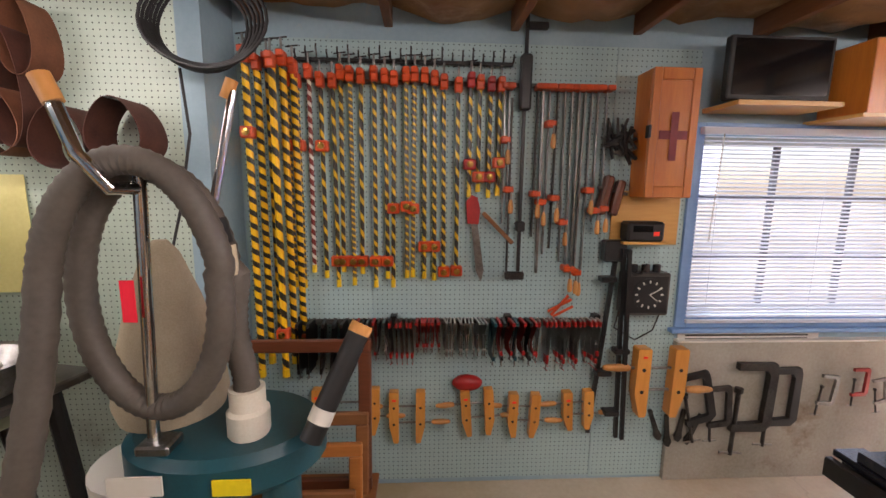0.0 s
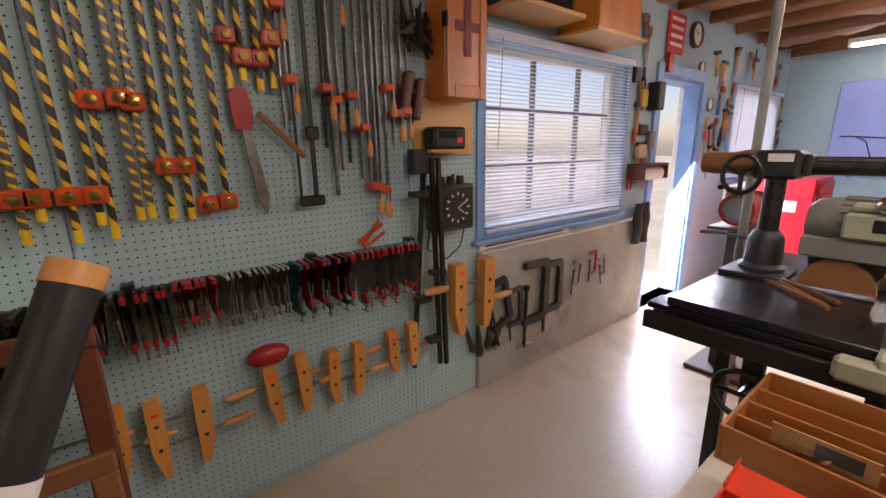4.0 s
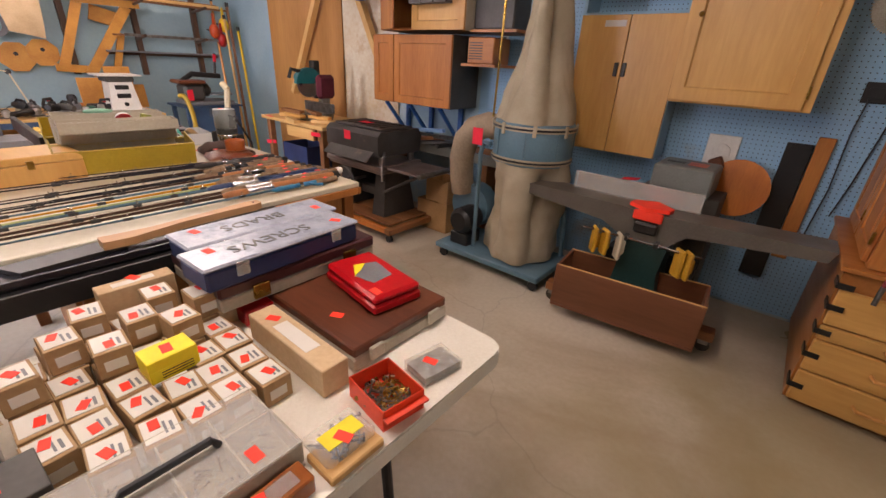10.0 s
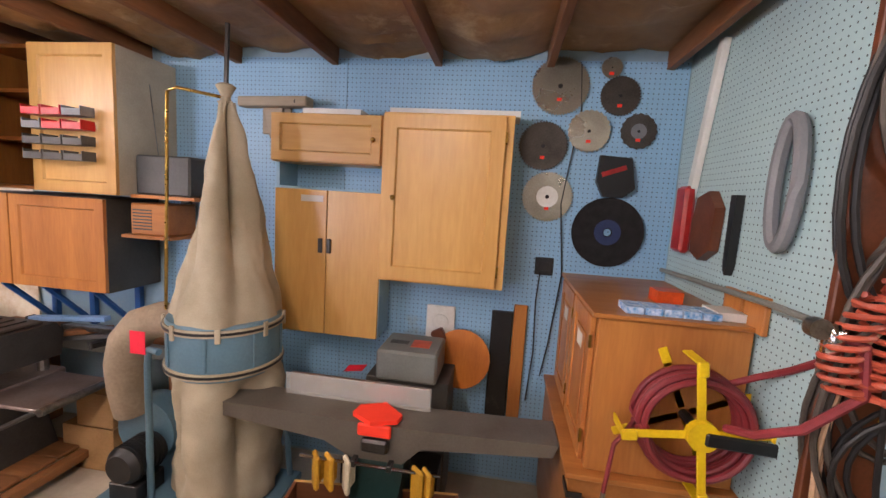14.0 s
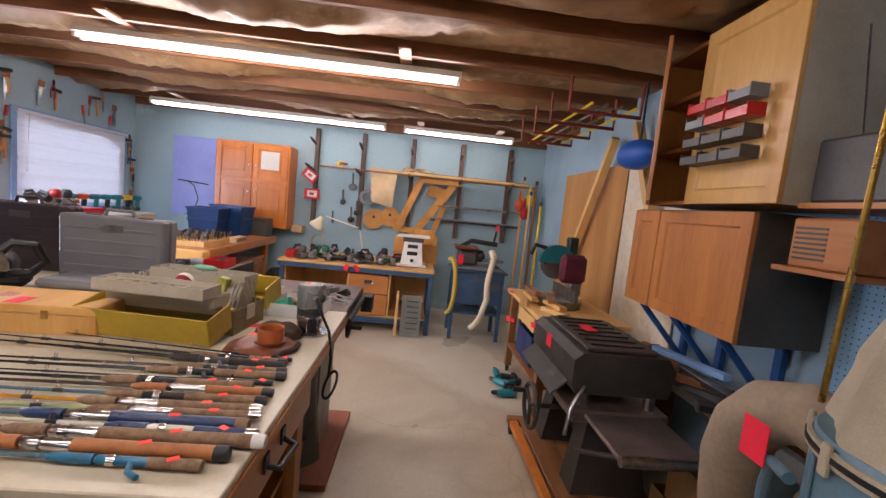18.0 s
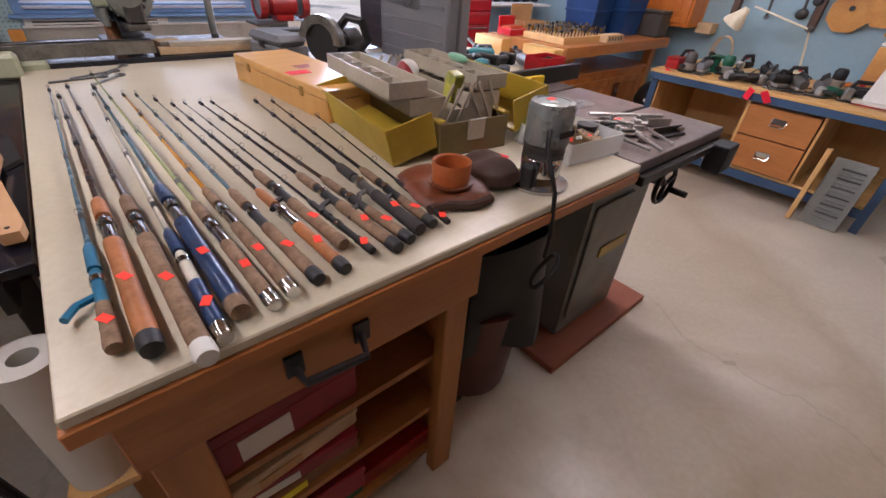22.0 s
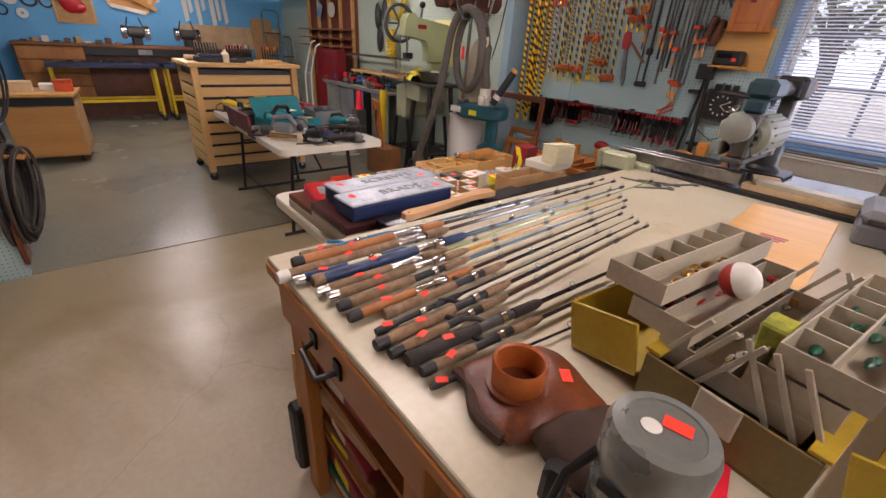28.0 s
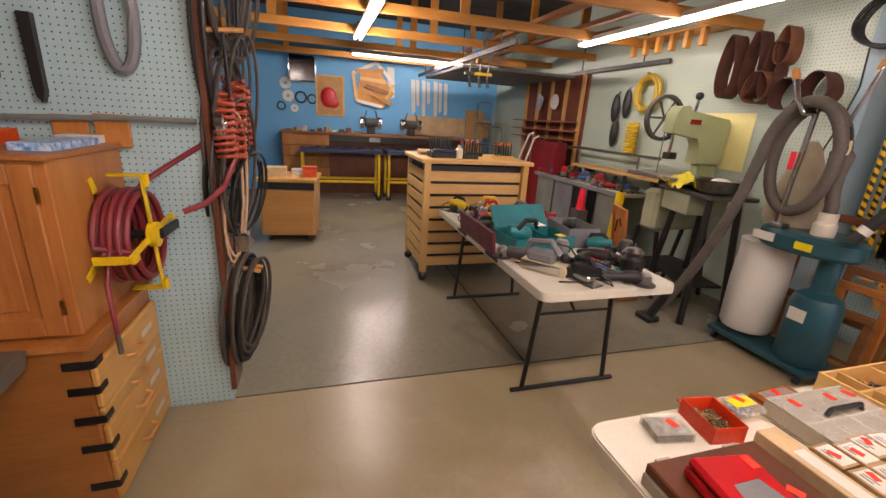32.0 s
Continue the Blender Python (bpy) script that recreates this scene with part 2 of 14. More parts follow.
    if bump:
        bp = nd.new("ShaderNodeBump")
        bp.inputs["Strength"].default_value, bp.inputs["Distance"].default_value = bump, dist
        ln.new(n2.outputs[0], bp.inputs["Height"])
        ln.new(bp.outputs[0], bs.inputs["Normal"])
    return mt


def timber(name, col, col2, rough=0.45, along="x", rings=9.0, vary=0.1, bump=0.12):
    """Wood with long grain along an axis, knots of darker tone and pores."""
    st = {"x": (0.12, 1, 1), "y": (1, 0.12, 1), "z": (1, 1, 0.12)}[along]
    mt = surface(name, col, rough, 0, col2, rings, rings * 11, bump, 0.7, None, vary, st)
    return mt


def clear(name, col=(1, 1, 1), rough=0.05, ior=1.45, alpha=0.15):
    """Clear plastic or glass that lets most light by."""
    mt = bpy.data.materials.new(name)
    mt.use_nodes = True
    nt = mt.node_tree
    nt.nodes.remove(nt.nodes["Principled BSDF"])
    o = nt.nodes["Material Output"]
    t, g, mx = nt.nodes.new("ShaderNodeBsdfTransparent"), nt.nodes.new("ShaderNodeBsdfPrincipled"), nt.nodes.new("ShaderNodeMixShader")
    t.inputs[0].default_value = (*col, 1)
    g.inputs["Base Color"].default_value, g.inputs["Roughness"].default_value = (*col, 1), rough
    mx.inputs[0].default_value = alpha
    nt.links.new(t.outputs[0], mx.inputs[1])
    nt.links.new(g.outputs[0], mx.inputs[2])
    nt.links.new(mx.outputs[0], o.inputs[0])
    return mt


def glow(name, col, strength):
    mt = bpy.data.materials.new(name)
    mt.use_nodes = True
    bs = mt.node_tree.nodes["Principled BSDF"]
    bs.inputs["Base Color"].default_value = (*col, 1)
    bs.inputs["Emission Color"].default_value = (*col, 1)
    bs.inputs["Emission Strength"].default_value = strength
    return mt

# ---- the place: walls, floor, ceiling ----
XE, YN, YS, XW, YNW, ZC = 6.67, 2.82, -2.77, -7.3, 2.52, 2.42
XSTUB, YSTUB = -0.75, -1.58


def peg_material(name, col, col2, rough=0.45):
    """Painted hardboard with a hole every inch."""
    mt = surface(name, col, rough, 0, col2, 1.6, 30, 0.05, 0.8, vary=0.0, wear="8d8a7c", wear_amount=0.12)
    nt = mt.node_tree
    nd, ln = nt.nodes, nt.links
    bs = nd["Principled BSDF"]
    old = bs.inputs["Base Color"].links[0].from_socket
    tc = nd.new("ShaderNodeTexCoord")
    sp = nd.new("ShaderNodeSeparateXYZ")
    ln.new(tc.outputs["Object"], sp.inputs[0])

    def op(kind, a, b=None):
        n = nd.new("ShaderNodeMath")
        n.operation = kind
        for i, s in enumerate((a, b)):
            if s is None:
                continue
            if isinstance(s, (int, float)):
                n.inputs[i].default_value = s
            else:
                ln.new(s, n.inputs[i])
        return n.outputs[0]

    u = op("ADD", sp.outputs[0], sp.outputs[1])
    cell = lambda s: op("SUBTRACT", op("FRACT", op("MULTIPLY", s, 39.37)), 0.5)
    cu, cv = cell(u), cell(sp.outputs[2])
    d = op("SQRT", op("ADD", op("MULTIPLY", cu, cu), op("MULTIPLY", cv, cv)))
    hole = op("LESS_THAN", d, 0.125)
    mx = nd.new("ShaderNodeMix")
    mx.data_type = "RGBA"
    ln.new(hole, mx.inputs[0])
    ln.new(old, mx.inputs[6])
    mx.inputs[7].default_value = (0.035, 0.035, 0.035, 1)
    ln.new(mx.outputs[2], bs.inputs["Base Color"])
    return mt


M_PEG_N = peg_material("pale_pegboard", "a9c4c4", "9bb5b8")
M_PEG_S = peg_material("blue_pegboard", "8fb8d2", "80aac8")
M_PEG_W = peg_material("white_pegboard", "b4c2b2", "a4b4a6")
M_BLOCK = surface("painted_block_wall", "9fb8c2", 0.6, 0, "8ba6b4", 2.0, 40, 0.25, 0.8, wear="b9b7a8", wear_amount=0.25)
M_EASTP = surface("painted_east_wall", "94adb3", 0.55, 0, "849fa8", 1.4, 30, 0.12, 0.8, wear="c4cfc6", wear_amount=0.2)
M_BLUEP = surface("bright_blue_wall", "66b2e2", 0.55, 0, "58a2d4", 1.2, 30, 0.1, 0.8)
M_STEM = surface("bare_concrete_stem", "b3b1a6", 0.75, 0, "8f8a7b", 3, 60, 0.4, 0.8, wear="77664f", wear_amount=0.35)
M_FLOOR = surface("worn_concrete_floor", "d0c6b4", 0.3, 0, "b3a68e", 0.9, 38, 0.12, 0.9, wear="d0c5ae", wear_amount=0.3, vary=0.0)
M_FLOORW = surface("sealed_concrete_floor", "95917f", 0.24, 0, "7a7563", 0.8, 30, 0.06, 0.9, wear="a09c8e", wear_amount=0.22, vary=0.0)


def trodden_dirt(mt, x_full, x_none, col, most):
    """A brown film of trodden dirt beside the slab joint, with an uneven edge."""
    nd, ln = mt.node_tree.nodes, mt.node_tree.links
    bs = nd["Principled BSDF"]
    old = bs.inputs["Base Color"].links[0].from_socket
    tc, sep, nz, warp, rng, mx = (nd.new("ShaderNode" + k) for k in ("TexCoord", "SeparateXYZ", "TexNoise", "Math", "MapRange", "Mix"))
    nz.inputs["Scale"].default_value, nz.inputs["Detail"].default_value = 1.5, 7
    ln.new(tc.outputs["Object"], sep.inputs[0])
    ln.new(tc.outputs["Object"], nz.inputs["Vector"])
    warp.operation = "MULTIPLY_ADD"
    ln.new(nz.outputs[0], warp.inputs[0])
    warp.inputs[1].default_value = 3.2
    ln.new(sep.outputs[0], warp.inputs[2])
    rng.inputs["From Min"].default_value, rng.inputs["From Max"].default_value = x_full + 1.6, x_none + 1.6
    rng.inputs["To Min"].default_value, rng.inputs["To Max"].default_value = most, 0.0
    ln.new(warp.outputs[0], rng.inputs["Value"])
    mx.data_type = "RGBA"
    ln.new(rng.outputs[0], mx.inputs[0])
    ln.new(old, mx.inputs[6])
    mx.inputs[7].default_value = rgb(col)
    ln.new(mx.outputs[2], bs.inputs["Base Color"])


def worn_slab(mt, stain, crack, seed):
    """Adds wide stains with dark rims and a net of thin cracks to a slab."""
    nt = mt.node_tree
    nd, ln = nt.nodes, nt.links
    bs = nd["Principled BSDF"]
    old = bs.inputs["Base Color"].links[0].from_socket
    tc = nd.new("ShaderNodeTexCoord")
    wp = nd.new("ShaderNodeTexNoise")
    wp.inputs["Scale"].default_value, wp.inputs["Detail"].default_value = 1.7, 6
    mixv = nd.new("ShaderNodeMix")
    mixv.data_type = "VECTOR"
    mixv.inputs[0].default_value = 0.28
    ln.new(tc.outputs["Object"], wp.inputs["Vector"])
    ln.new(tc.outputs["Object"], mixv.inputs[4])
    ln.new(wp.outputs["Color"], mixv.inputs[5])
    vo = nd.new("ShaderNodeTexVoronoi")
    vo.feature = "DISTANCE_TO_EDGE"
    vo.inputs["Scale"].default_value = 0.62 + 0.05 * seed
    ln.new(mixv.outputs[1], vo.inputs["Vector"])
    thin = nd.new("ShaderNodeMapRange")
    thin.inputs["From Min"].default_value, thin.inputs["From Max"].default_value = 0.0006, 0.0028
    thin.inputs["To Min"].default_value, thin.inputs["To Max"].default_value = crack, 0.0
    ln.new(vo.outputs["Distance"], thin.inputs["Value"])
    st = nd.new("ShaderNodeTexNoise")
    st.inputs["Scale"].default_value, st.inputs["Detail"].default_value, st.inputs["Distortion"].default_value = 0.75 + 0.1 * seed, 8, 0.45
    ln.new(tc.outputs["Object"], st.inputs["Vector"])
    ramp = nd.new("ShaderNodeValToRGB")
    el = ramp.color_ramp.elements
    el[0].position, el[0].color = 0.5, (0, 0, 0, 1)
    el[1].position, el[1].color = 0.57, (0.5, 0.5, 0.5, 1)
    e2 = el.new(0.62)
    e2.color = (0.25, 0.25, 0.25, 1)
    e3 = el.new(0.75)
    e3.color = (0.5, 0.5, 0.5, 1)
    ln.new(st.outputs[0], ramp.inputs[0])
    m1, m2 = nd.new("ShaderNodeMix"), nd.new("ShaderNodeMix")
    m1.data_type = m2.data_type = "RGBA"
    ln.new(ramp.outputs[0], m1.inputs[0])
    ln.new(old, m1.inputs[6])
    m1.inputs[7].default_value = rgb(stain)
    ln.new(thin.outputs[0], m2.inputs[0])
    ln.new(m1.outputs[2], m2.inputs[6])
    m2.inputs[7].default_value = rgb("3a3026")
    ln.new(m2.outputs[2], bs.inputs["Base Color"])


worn_slab(M_FLOOR, "988467", 0.14, 0)
worn_slab(M_FLOORW, "6d675a", 0.12, 1)
trodden_dirt(M_FLOOR, -0.3, 0.8, "8f7e54", 0.66)
M_DIRT = surface("dirt_joint", "3c3226", 0.9)
M_JOIST = timber("roof_timber", "8a5a36", "5e3a20", 0.6, "y", 7)
M_CHORD = timber("orange_timber", "c58a3c", "a2692a", 0.5, "y", 7)
M_KRAFT = surface("kraft_insulation", "a98356", 0.58, 0, "7c5a36", 3.0, 18, 0.5, 0.9, wear="c9ad84", wear_amount=0.35, dist=0.01)
M_DARKROOF = surface("dark_roof_boards", "3a3029", 0.8, 0, "241d18", 3, 30, 0.2)
M_TRIMBLUE = surface("blue_trim_paint", "7fa4cf", 0.4, 0, "6f93c0", 5, 60, 0.05, vary=0.02)
M_OUT = surface("dry_yard_ground", "d6cfbf", 0.9, 0, "b3ab92", 0.6, 12, 0.4)

# floors, with a dirt-filled joint between the two slabs
floor = fixed("floor", B(XSTUB - 0.02, YS - 0.2, -0.12, XE + 0.2, YN + 0.2, 0), M_FLOOR, "worn beige concrete floor with stains and cracks", "floor")
floor_2 = fixed("floor_2", B(XW - 0.2, YS - 0.2, -0.12, XSTUB - 0.035, YN + 0.2, 0), M_FLOORW, "grey sealed concrete floor with a slight shine", "floor")
fixed("floor_joint", B(XSTUB - 0.035, YS, -0.12, XSTUB - 0.02, YN, -0.006), M_DIRT, "dirt-filled joint between two concrete slabs", "floor joint")
fixed("floor_joint_2", B(-4.6, 0.145, 0.0005, XSTUB - 0.04, 0.157, 0.0025), M_DIRT, "dirt-filled saw cut across the grey slab", "floor joint")
fixed("ground", B(-60, YN + 0.2, -0.2, 60, 80, -0.05), M_OUT, "sunlit dry yard outside the door", "ground")


def wall_x(name, x0, x1, y0, y1, z0, z1, holes, mat, label):
    """A wall along x with rectangular openings (x0, x1, z0, z1)."""
    g = Geo()
    cuts = sorted(holes)
    at = x0
    for a, b, lo, hi in cuts:
        g.box(at, y0, z0, a, y1, z1)
        if lo > z0:
            g.box(a, y0, z0, b, y1, lo)
        if hi < z1:
            g.box(a, y0, hi, b, y1, z1)
        at = b
    g.box(at, y0, z0, x1, y1, z1)
    return fixed(name, g, mat, label, "wall")


WIN1, DOOR, WIN2 = (1.57, 2.93, 0.98, 1.95), (3.46, 4.22, 0.0, 1.94), (5.02, 6.42, 1.1, 1.95)
wall_x("wall_north", XSTUB - 0.02, XE + 0.2, YN, YN + 0.16, -0.1, 3.0, (WIN1, DOOR, WIN2), M_BLOCK, "blue-grey painted wall with two windows and a door")
fixed("wall_return", B(XSTUB - 0.12, YNW, -0.1, XSTUB - 0.02, YN + 0.16, 3.0), M_BLOCK, "blue-grey painted corner return", "wall")
fixed("wall_northwest", B(XW - 0.2, YNW, -0.1, XSTUB - 0.12, YNW + 0.16, 3.3), M_PEG_W, "white pegboard wall of the west bay", "wall")
fixed("wall_south", B(XSTUB - 0.1, YS - 0.16, -0.1, XE + 0.2, YS, 3.0), M_BLOCK, "blue painted wall behind the pegboard", "wall")
fixed("wall_south_2", B(XW - 0.2, YS - 0.16, -0.1, XSTUB - 0.1, YS, 3.3), M_BLOCK, "blue painted wall of the west bay", "wall")
fixed("wall_east", B(XE, YS, -0.1, XE + 0.16, YN, 3.0), M_EASTP, "pale blue painted wall with marks", "wall")
fixed("wall_west", B(XW - 0.16, YS, -0.1, XW, YNW, 3.3), M_BLUEP, "bright blue painted wall of the west bay", "wall")
fixed("wall_stub", B(XSTUB - 0.09, YS, -0.1, XSTUB - 0.006, YSTUB, 2.6), M_BLOCK, "short partition wall between the bays", "wall")
fixed("stub_pegboard", B(XSTUB - 0.006, YS + 0.006, 0.01, XSTUB, YSTUB + 0.004, 2.45), M_PEG_N, "pale pegboard on the short partition", "pegboard")
for k, (a, b, lab) in enumerate(((-0.76, -0.134, ""), (-0.131, 1.087, ""), (1.091, 1.52, ""))):
    fixed("pegboard", B(a, YN - 0.008, 0.02 + 0.012 * (k % 2), b, YN - 0.002, 2.36), M_PEG_N, "pale blue-green pegboard sheet on the wall", "pegboard")
for a, b in ((-0.745, 1.1), (1.104, 2.32)):
    fixed("pegboard", B(a, YS + 0.002, 0.02, b, YS + 0.008, 2.46), M_PEG_S, "blue pegboard sheet on the wall", "pegboard")
fixed("stem_wall", B(1.524, YN - 0.03, 0, 3.40, YN - 0.002, 0.84), M_STEM, "bare grey concrete base of the wall with stains", "wall base")

# ceiling of the main room: joists with paper-faced insulation sagging between
PITCH = 0.61
xs = [XSTUB + 0.1 + PITCH * k for k in range(13)]
for k, x in enumerate(xs):
    fixed("joist", B(x - 0.02, YS, ZC, x + 0.02, YN, ZC + 0.14, 0.003), M_JOIST, "brown roof timber along the ceiling", "joist")
for a, b in zip(xs, xs[1:]):
    ph = random.uniform(0, 6)
    amp = random.uniform(0.03, 0.06)

    def bag(u, v, a=a, b=b, ph=ph, amp=amp):
        x, y = a + 0.02 + (b - a - 0.04) * u, YS + (YN - YS) * v
        sag = math.sin(math.pi * u) * (0.05 + amp * math.sin(y * 2.3 + ph))
        w = noise.noise((x * 9, y * 5, ph)) * 0.034 + noise.noise((x * 4, y * 15, ph + 4)) * 0.026
        return (x, y, ZC + 0.095 - sag - w * math.sin(math.pi * u))

    fixed("insulation", Geo().sheet(12, 110, bag), M_KRAFT, "crumpled brown paper-faced insulation between the joists", "insulation")
fixed("ceiling", B(XSTUB, YS, ZC + 0.24, XE + 0.1, YN, ZC + 0.28), M_DARKROOF, "roof boards above the insulation", "ceiling")
# west bay: open roof timbers under dark boards
for k in range(6):
    x = XSTUB - 0.95 - 1.15 * k
    fixed("roof_chord", B(x - 0.02, YS, 2.36, x + 0.02, YNW, 2.45, 0.003), M_CHORD, "orange-brown roof truss timber", "truss")
    for s in (-1.6, 0.2, 1.5):
        fixed("roof_web", B(x - 0.019, s, 2.45, x + 0.019, s + 0.09, 3.2), M_CHORD, "orange-brown roof truss upright", "truss")
fixed("ceiling_2", B(XW, YS, 3.2, XSTUB, YNW, 3.25), M_DARKROOF, "dark roof boards above the trusses", "ceiling")
fixed("wall_header", B(XSTUB - 0.1, YS, 2.57, XSTUB, YN, 3.3), M_DARKROOF, "dark gable boards between the bays", "wall")

# ---- shared materials of the things ----
M_STEEL = surface("bare_steel", "9a9a98", 0.32, 1.0, "6e6c68", 20, 120, 0.1)
M_DSTEEL = surface("dark_oiled_steel", "4a4845", 0.42, 0.8, "2e2b29", 16, 120, 0.15)
M_CAST = surface("worn_cast_iron", "8a7d78", 0.34, 0.6, "6a5c57", 5, 70, 0.1, wear="8f7058", wear_amount=0.22)
M_CHROMEW = surface("worn_bright_steel", "c2c2be", 0.3, 0.75, "96948e", 16, 110, 0.08)
M_ALU = surface("dull_aluminium", "c6c6c2", 0.36, 1.0, "a4a4a0", 14, 120, 0.06)
M_CHROME = surface("chrome", "d8d8d8", 0.1, 1.0, "b8b8b8", 10, 60, 0.02)
M_BRASS = surface("brass", "b5934a", 0.28, 1.0, "8a6a30", 12, 80, 0.05)
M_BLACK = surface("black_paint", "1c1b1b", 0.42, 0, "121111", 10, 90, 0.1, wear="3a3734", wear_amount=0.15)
M_BLACKP = surface("black_plastic", "191919", 0.5, 0, "101010", 12, 150, 0.2)
M_RUBBER = surface("dark_rubber", "232120", 0.65, 0, "171514", 10, 120, 0.3)
M_REDTOOL = surface("red_tool_paint", "a81f1c", 0.38, 0, "83140f", 12, 80, 0.08, wear="4a2a22", wear_amount=0.12)
M_REDBOX = surface("red_plastic", "c2141a", 0.32, 0, "a50e14", 6, 120, 0.06)
M_REDBIN = surface("orange_red_bin", "e2441f", 0.4, 0, "c83514", 6, 120, 0.06)
M_ORANGE = surface("orange_clamp_paint", "d1501c", 0.38, 0, "a93b12", 14, 90, 0.1, wear="6b3a20", wear_amount=0.12)
M_YELLOW = surface("yellow_paint", "e8c414", 0.4, 0, "cfa80c", 6, 90, 0.06)
M_GREEN = surface("green_plastic", "176047", 0.4, 0, "0f4a36", 6, 90, 0.06)
M_TEAL = surface("teal_machine_paint", "1d515c", 0.35, 0, "17434c", 5, 100, 0.1)
M_TEALTOOL = surface("teal_tool_plastic", "137a80", 0.4, 0, "0e626a", 6, 100, 0.1)
M_BLUE = surface("blue_paint", "2a5f9e", 0.42, 0, "214d84", 5, 90, 0.1, wear="5c5a52", wear_amount=0.12)
M_NAVY = surface("navy_paint", "24345c", 0.45, 0, "1a274a", 5, 90, 0.1)
M_GREY = surface("grey_machine_paint", "7d7f78", 0.45, 0, "6a6b64", 5, 90, 0.12, wear="4d4a42", wear_amount=0.15)
M_DGREY = surface("dark_grey_enamel", "4b4944", 0.5, 0, "3a3733", 4, 80, 0.15, wear="6e604a", wear_amount=0.2)
M_GREENGREY = surface("grey_green_enamel", "a5a98c", 0.42, 0, "8f9378", 4, 80, 0.1, wear="6b6752", wear_amount=0.1)
M_CASEGREY = surface("grey_case_plastic", "77787a", 0.5, 0, "66676a", 5, 140, 0.25)
M_SAGE = surface("sage_green_paint", "a9b183", 0.4, 0, "98a174", 3, 80, 0.08)
M_WHITEPL = surface("white_plastic_top", "dad5c6", 0.4, 0, "c8c1ae", 2.5, 160, 0.2, wear="b9ae94", wear_amount=0.15)
M_WHITE = surface("white_paint", "dcdad2", 0.5, 0, "c9c6bb", 4, 60, 0.08)
M_PAPER = surface("white_card", "d2cec4", 0.7, 0, "cdc9bc", 8, 60, 0.05)
M_CARD = surface("brown_cardboard", "b8905f", 0.75, 0, "a07a4c", 7, 90, 0.15)
M_CARD2 = surface("pale_cardboard", "c8ad86", 0.75, 0, "b2966f", 7, 90, 0.12)
M_STICK = surface("fluorescent_sticker", "ff3d20", 0.6, 0, "f53a1e", 8, 60, 0.0, vary=0.03)
M_TAGRED = surface("red_paper_tag", "f0203a", 0.6, 0, "dd1830", 8, 60, 0.02)
M_LYELLOW = surface("yellow_card", "ecd80f", 0.55, 0, "d6c20c", 8, 60, 0.03)
M_CANVAS = surface("beige_canvas", "b3a78f", 0.92, 0, "968a72", 4, 220, 0.5, wear="a4875c", wear_amount=0.18)
M_LEATHER = surface("brown_leather", "7a3f22", 0.42, 0, "55290f", 9, 140, 0.35, wear="96582f", wear_amount=0.2)
M_TANLEATHER = surface("orange_leather", "b0602c", 0.4, 0, "934a1c", 9, 140, 0.25)
M_DKSUEDE = surface("dark_brown_suede", "4a3428", 0.85, 0, "38261c", 10, 140, 0.4)
M_MAPLE = timber("maple_cabinet", "d6a760", "bd8b46", 0.35, "z", 6)
M_MAPLEX = timber("maple_board", "d6a760", "bd8b46", 0.35, "x", 6)
M_HONEY = timber("honey_oak", "b97a3c", "97592a", 0.36, "z", 8)
M_HONEYX = timber("honey_oak_rail", "b97a3c", "97592a", 0.36, "x", 8)
M_HONEYY = timber("honey_oak_front", "b8793f", "9a5f2c", 0.36, "y", 8)
M_OAKOR = timber("orange_oak", "c97a2c", "ab5d1c", 0.35, "z", 9)
M_CHERRY = timber("dark_cherry_wood", "6b3a22", "4a2513", 0.4, "x", 8)
M_PINE = timber("pine_wood", "d9b070", "c1924f", 0.5, "x", 6)
M_PINEY = timber("pine_wood_long", "d9b070", "c1924f", 0.5, "y", 6)
M_PINEZ = timber("pine_wood_upright", "d5ab6c", "bd8e4d", 0.5, "z", 6)
M_OLDWOOD = timber("old_brown_wood", "8f5f36", "6c4323", 0.55, "y", 7)
M_OLDWOODX = timber("old_brown_board", "8f5f36", "6c4323", 0.55, "x", 7)
M_BENCHW = timber("bench_front_wood", "b4783a", "8e5826", 0.5, "z", 6)
M_REDPLY = timber("reddish_board", "9b5a3e", "7e442c", 0.6, "x", 5)
M_PADDLE = timber("worn_pale_wood", "c49a6c", "a87e52", 0.5, "y", 6)
M_JAWW = timber("handscrew_maple", "d99a4a", "bd7a2f", 0.38, "z", 7)
M_HANDLE = timber("turned_handle", "cf9654", "b1763a", 0.4, "z", 7)
M_CORK = surface("cork_grip", "8c7257", 0.8, 0, "6c543d", 40, 160, 0.4)
M_HOSE = surface("grey_ribbed_hose", "5c554d", 0.62, 0, "49433c", 6, 60, 0.2)
M_TAN = surface("tan_tape", "cfc0a0", 0.7)
M_LAMI = surface("cream_laminate", "cfc7ae", 0.33, 0, "bdb298", 1.8, 60, 0.06, wear="b3a07a", wear_amount=0.16)
M_GLASS = clear("window_glass", (1, 1, 1), 0.02, 1.45, 0.06)
M_CLEARPL = clear("clear_plastic", (0.93, 0.91, 0.86), 0.16, 1.45, 0.24)
M_BLIND = surface("white_blind", "e3e5ea", 0.45, 0, "d6d9e0", 6, 60, 0.02)
M_TUBE = glow("lit_tube", (1.0, 0.95, 0.86), 14.0)
bs_ = M_BLIND.node_tree.nodes["Principled BSDF"]
tr_ = M_BLIND.node_tree.nodes.new("ShaderNodeBsdfTranslucent")
tr_.inputs[0].default_value = (0.86, 0.88, 0.92, 1)
mx_ = M_BLIND.node_tree.nodes.new("ShaderNodeMixShader")
mx_.inputs[0].default_value = 0.4
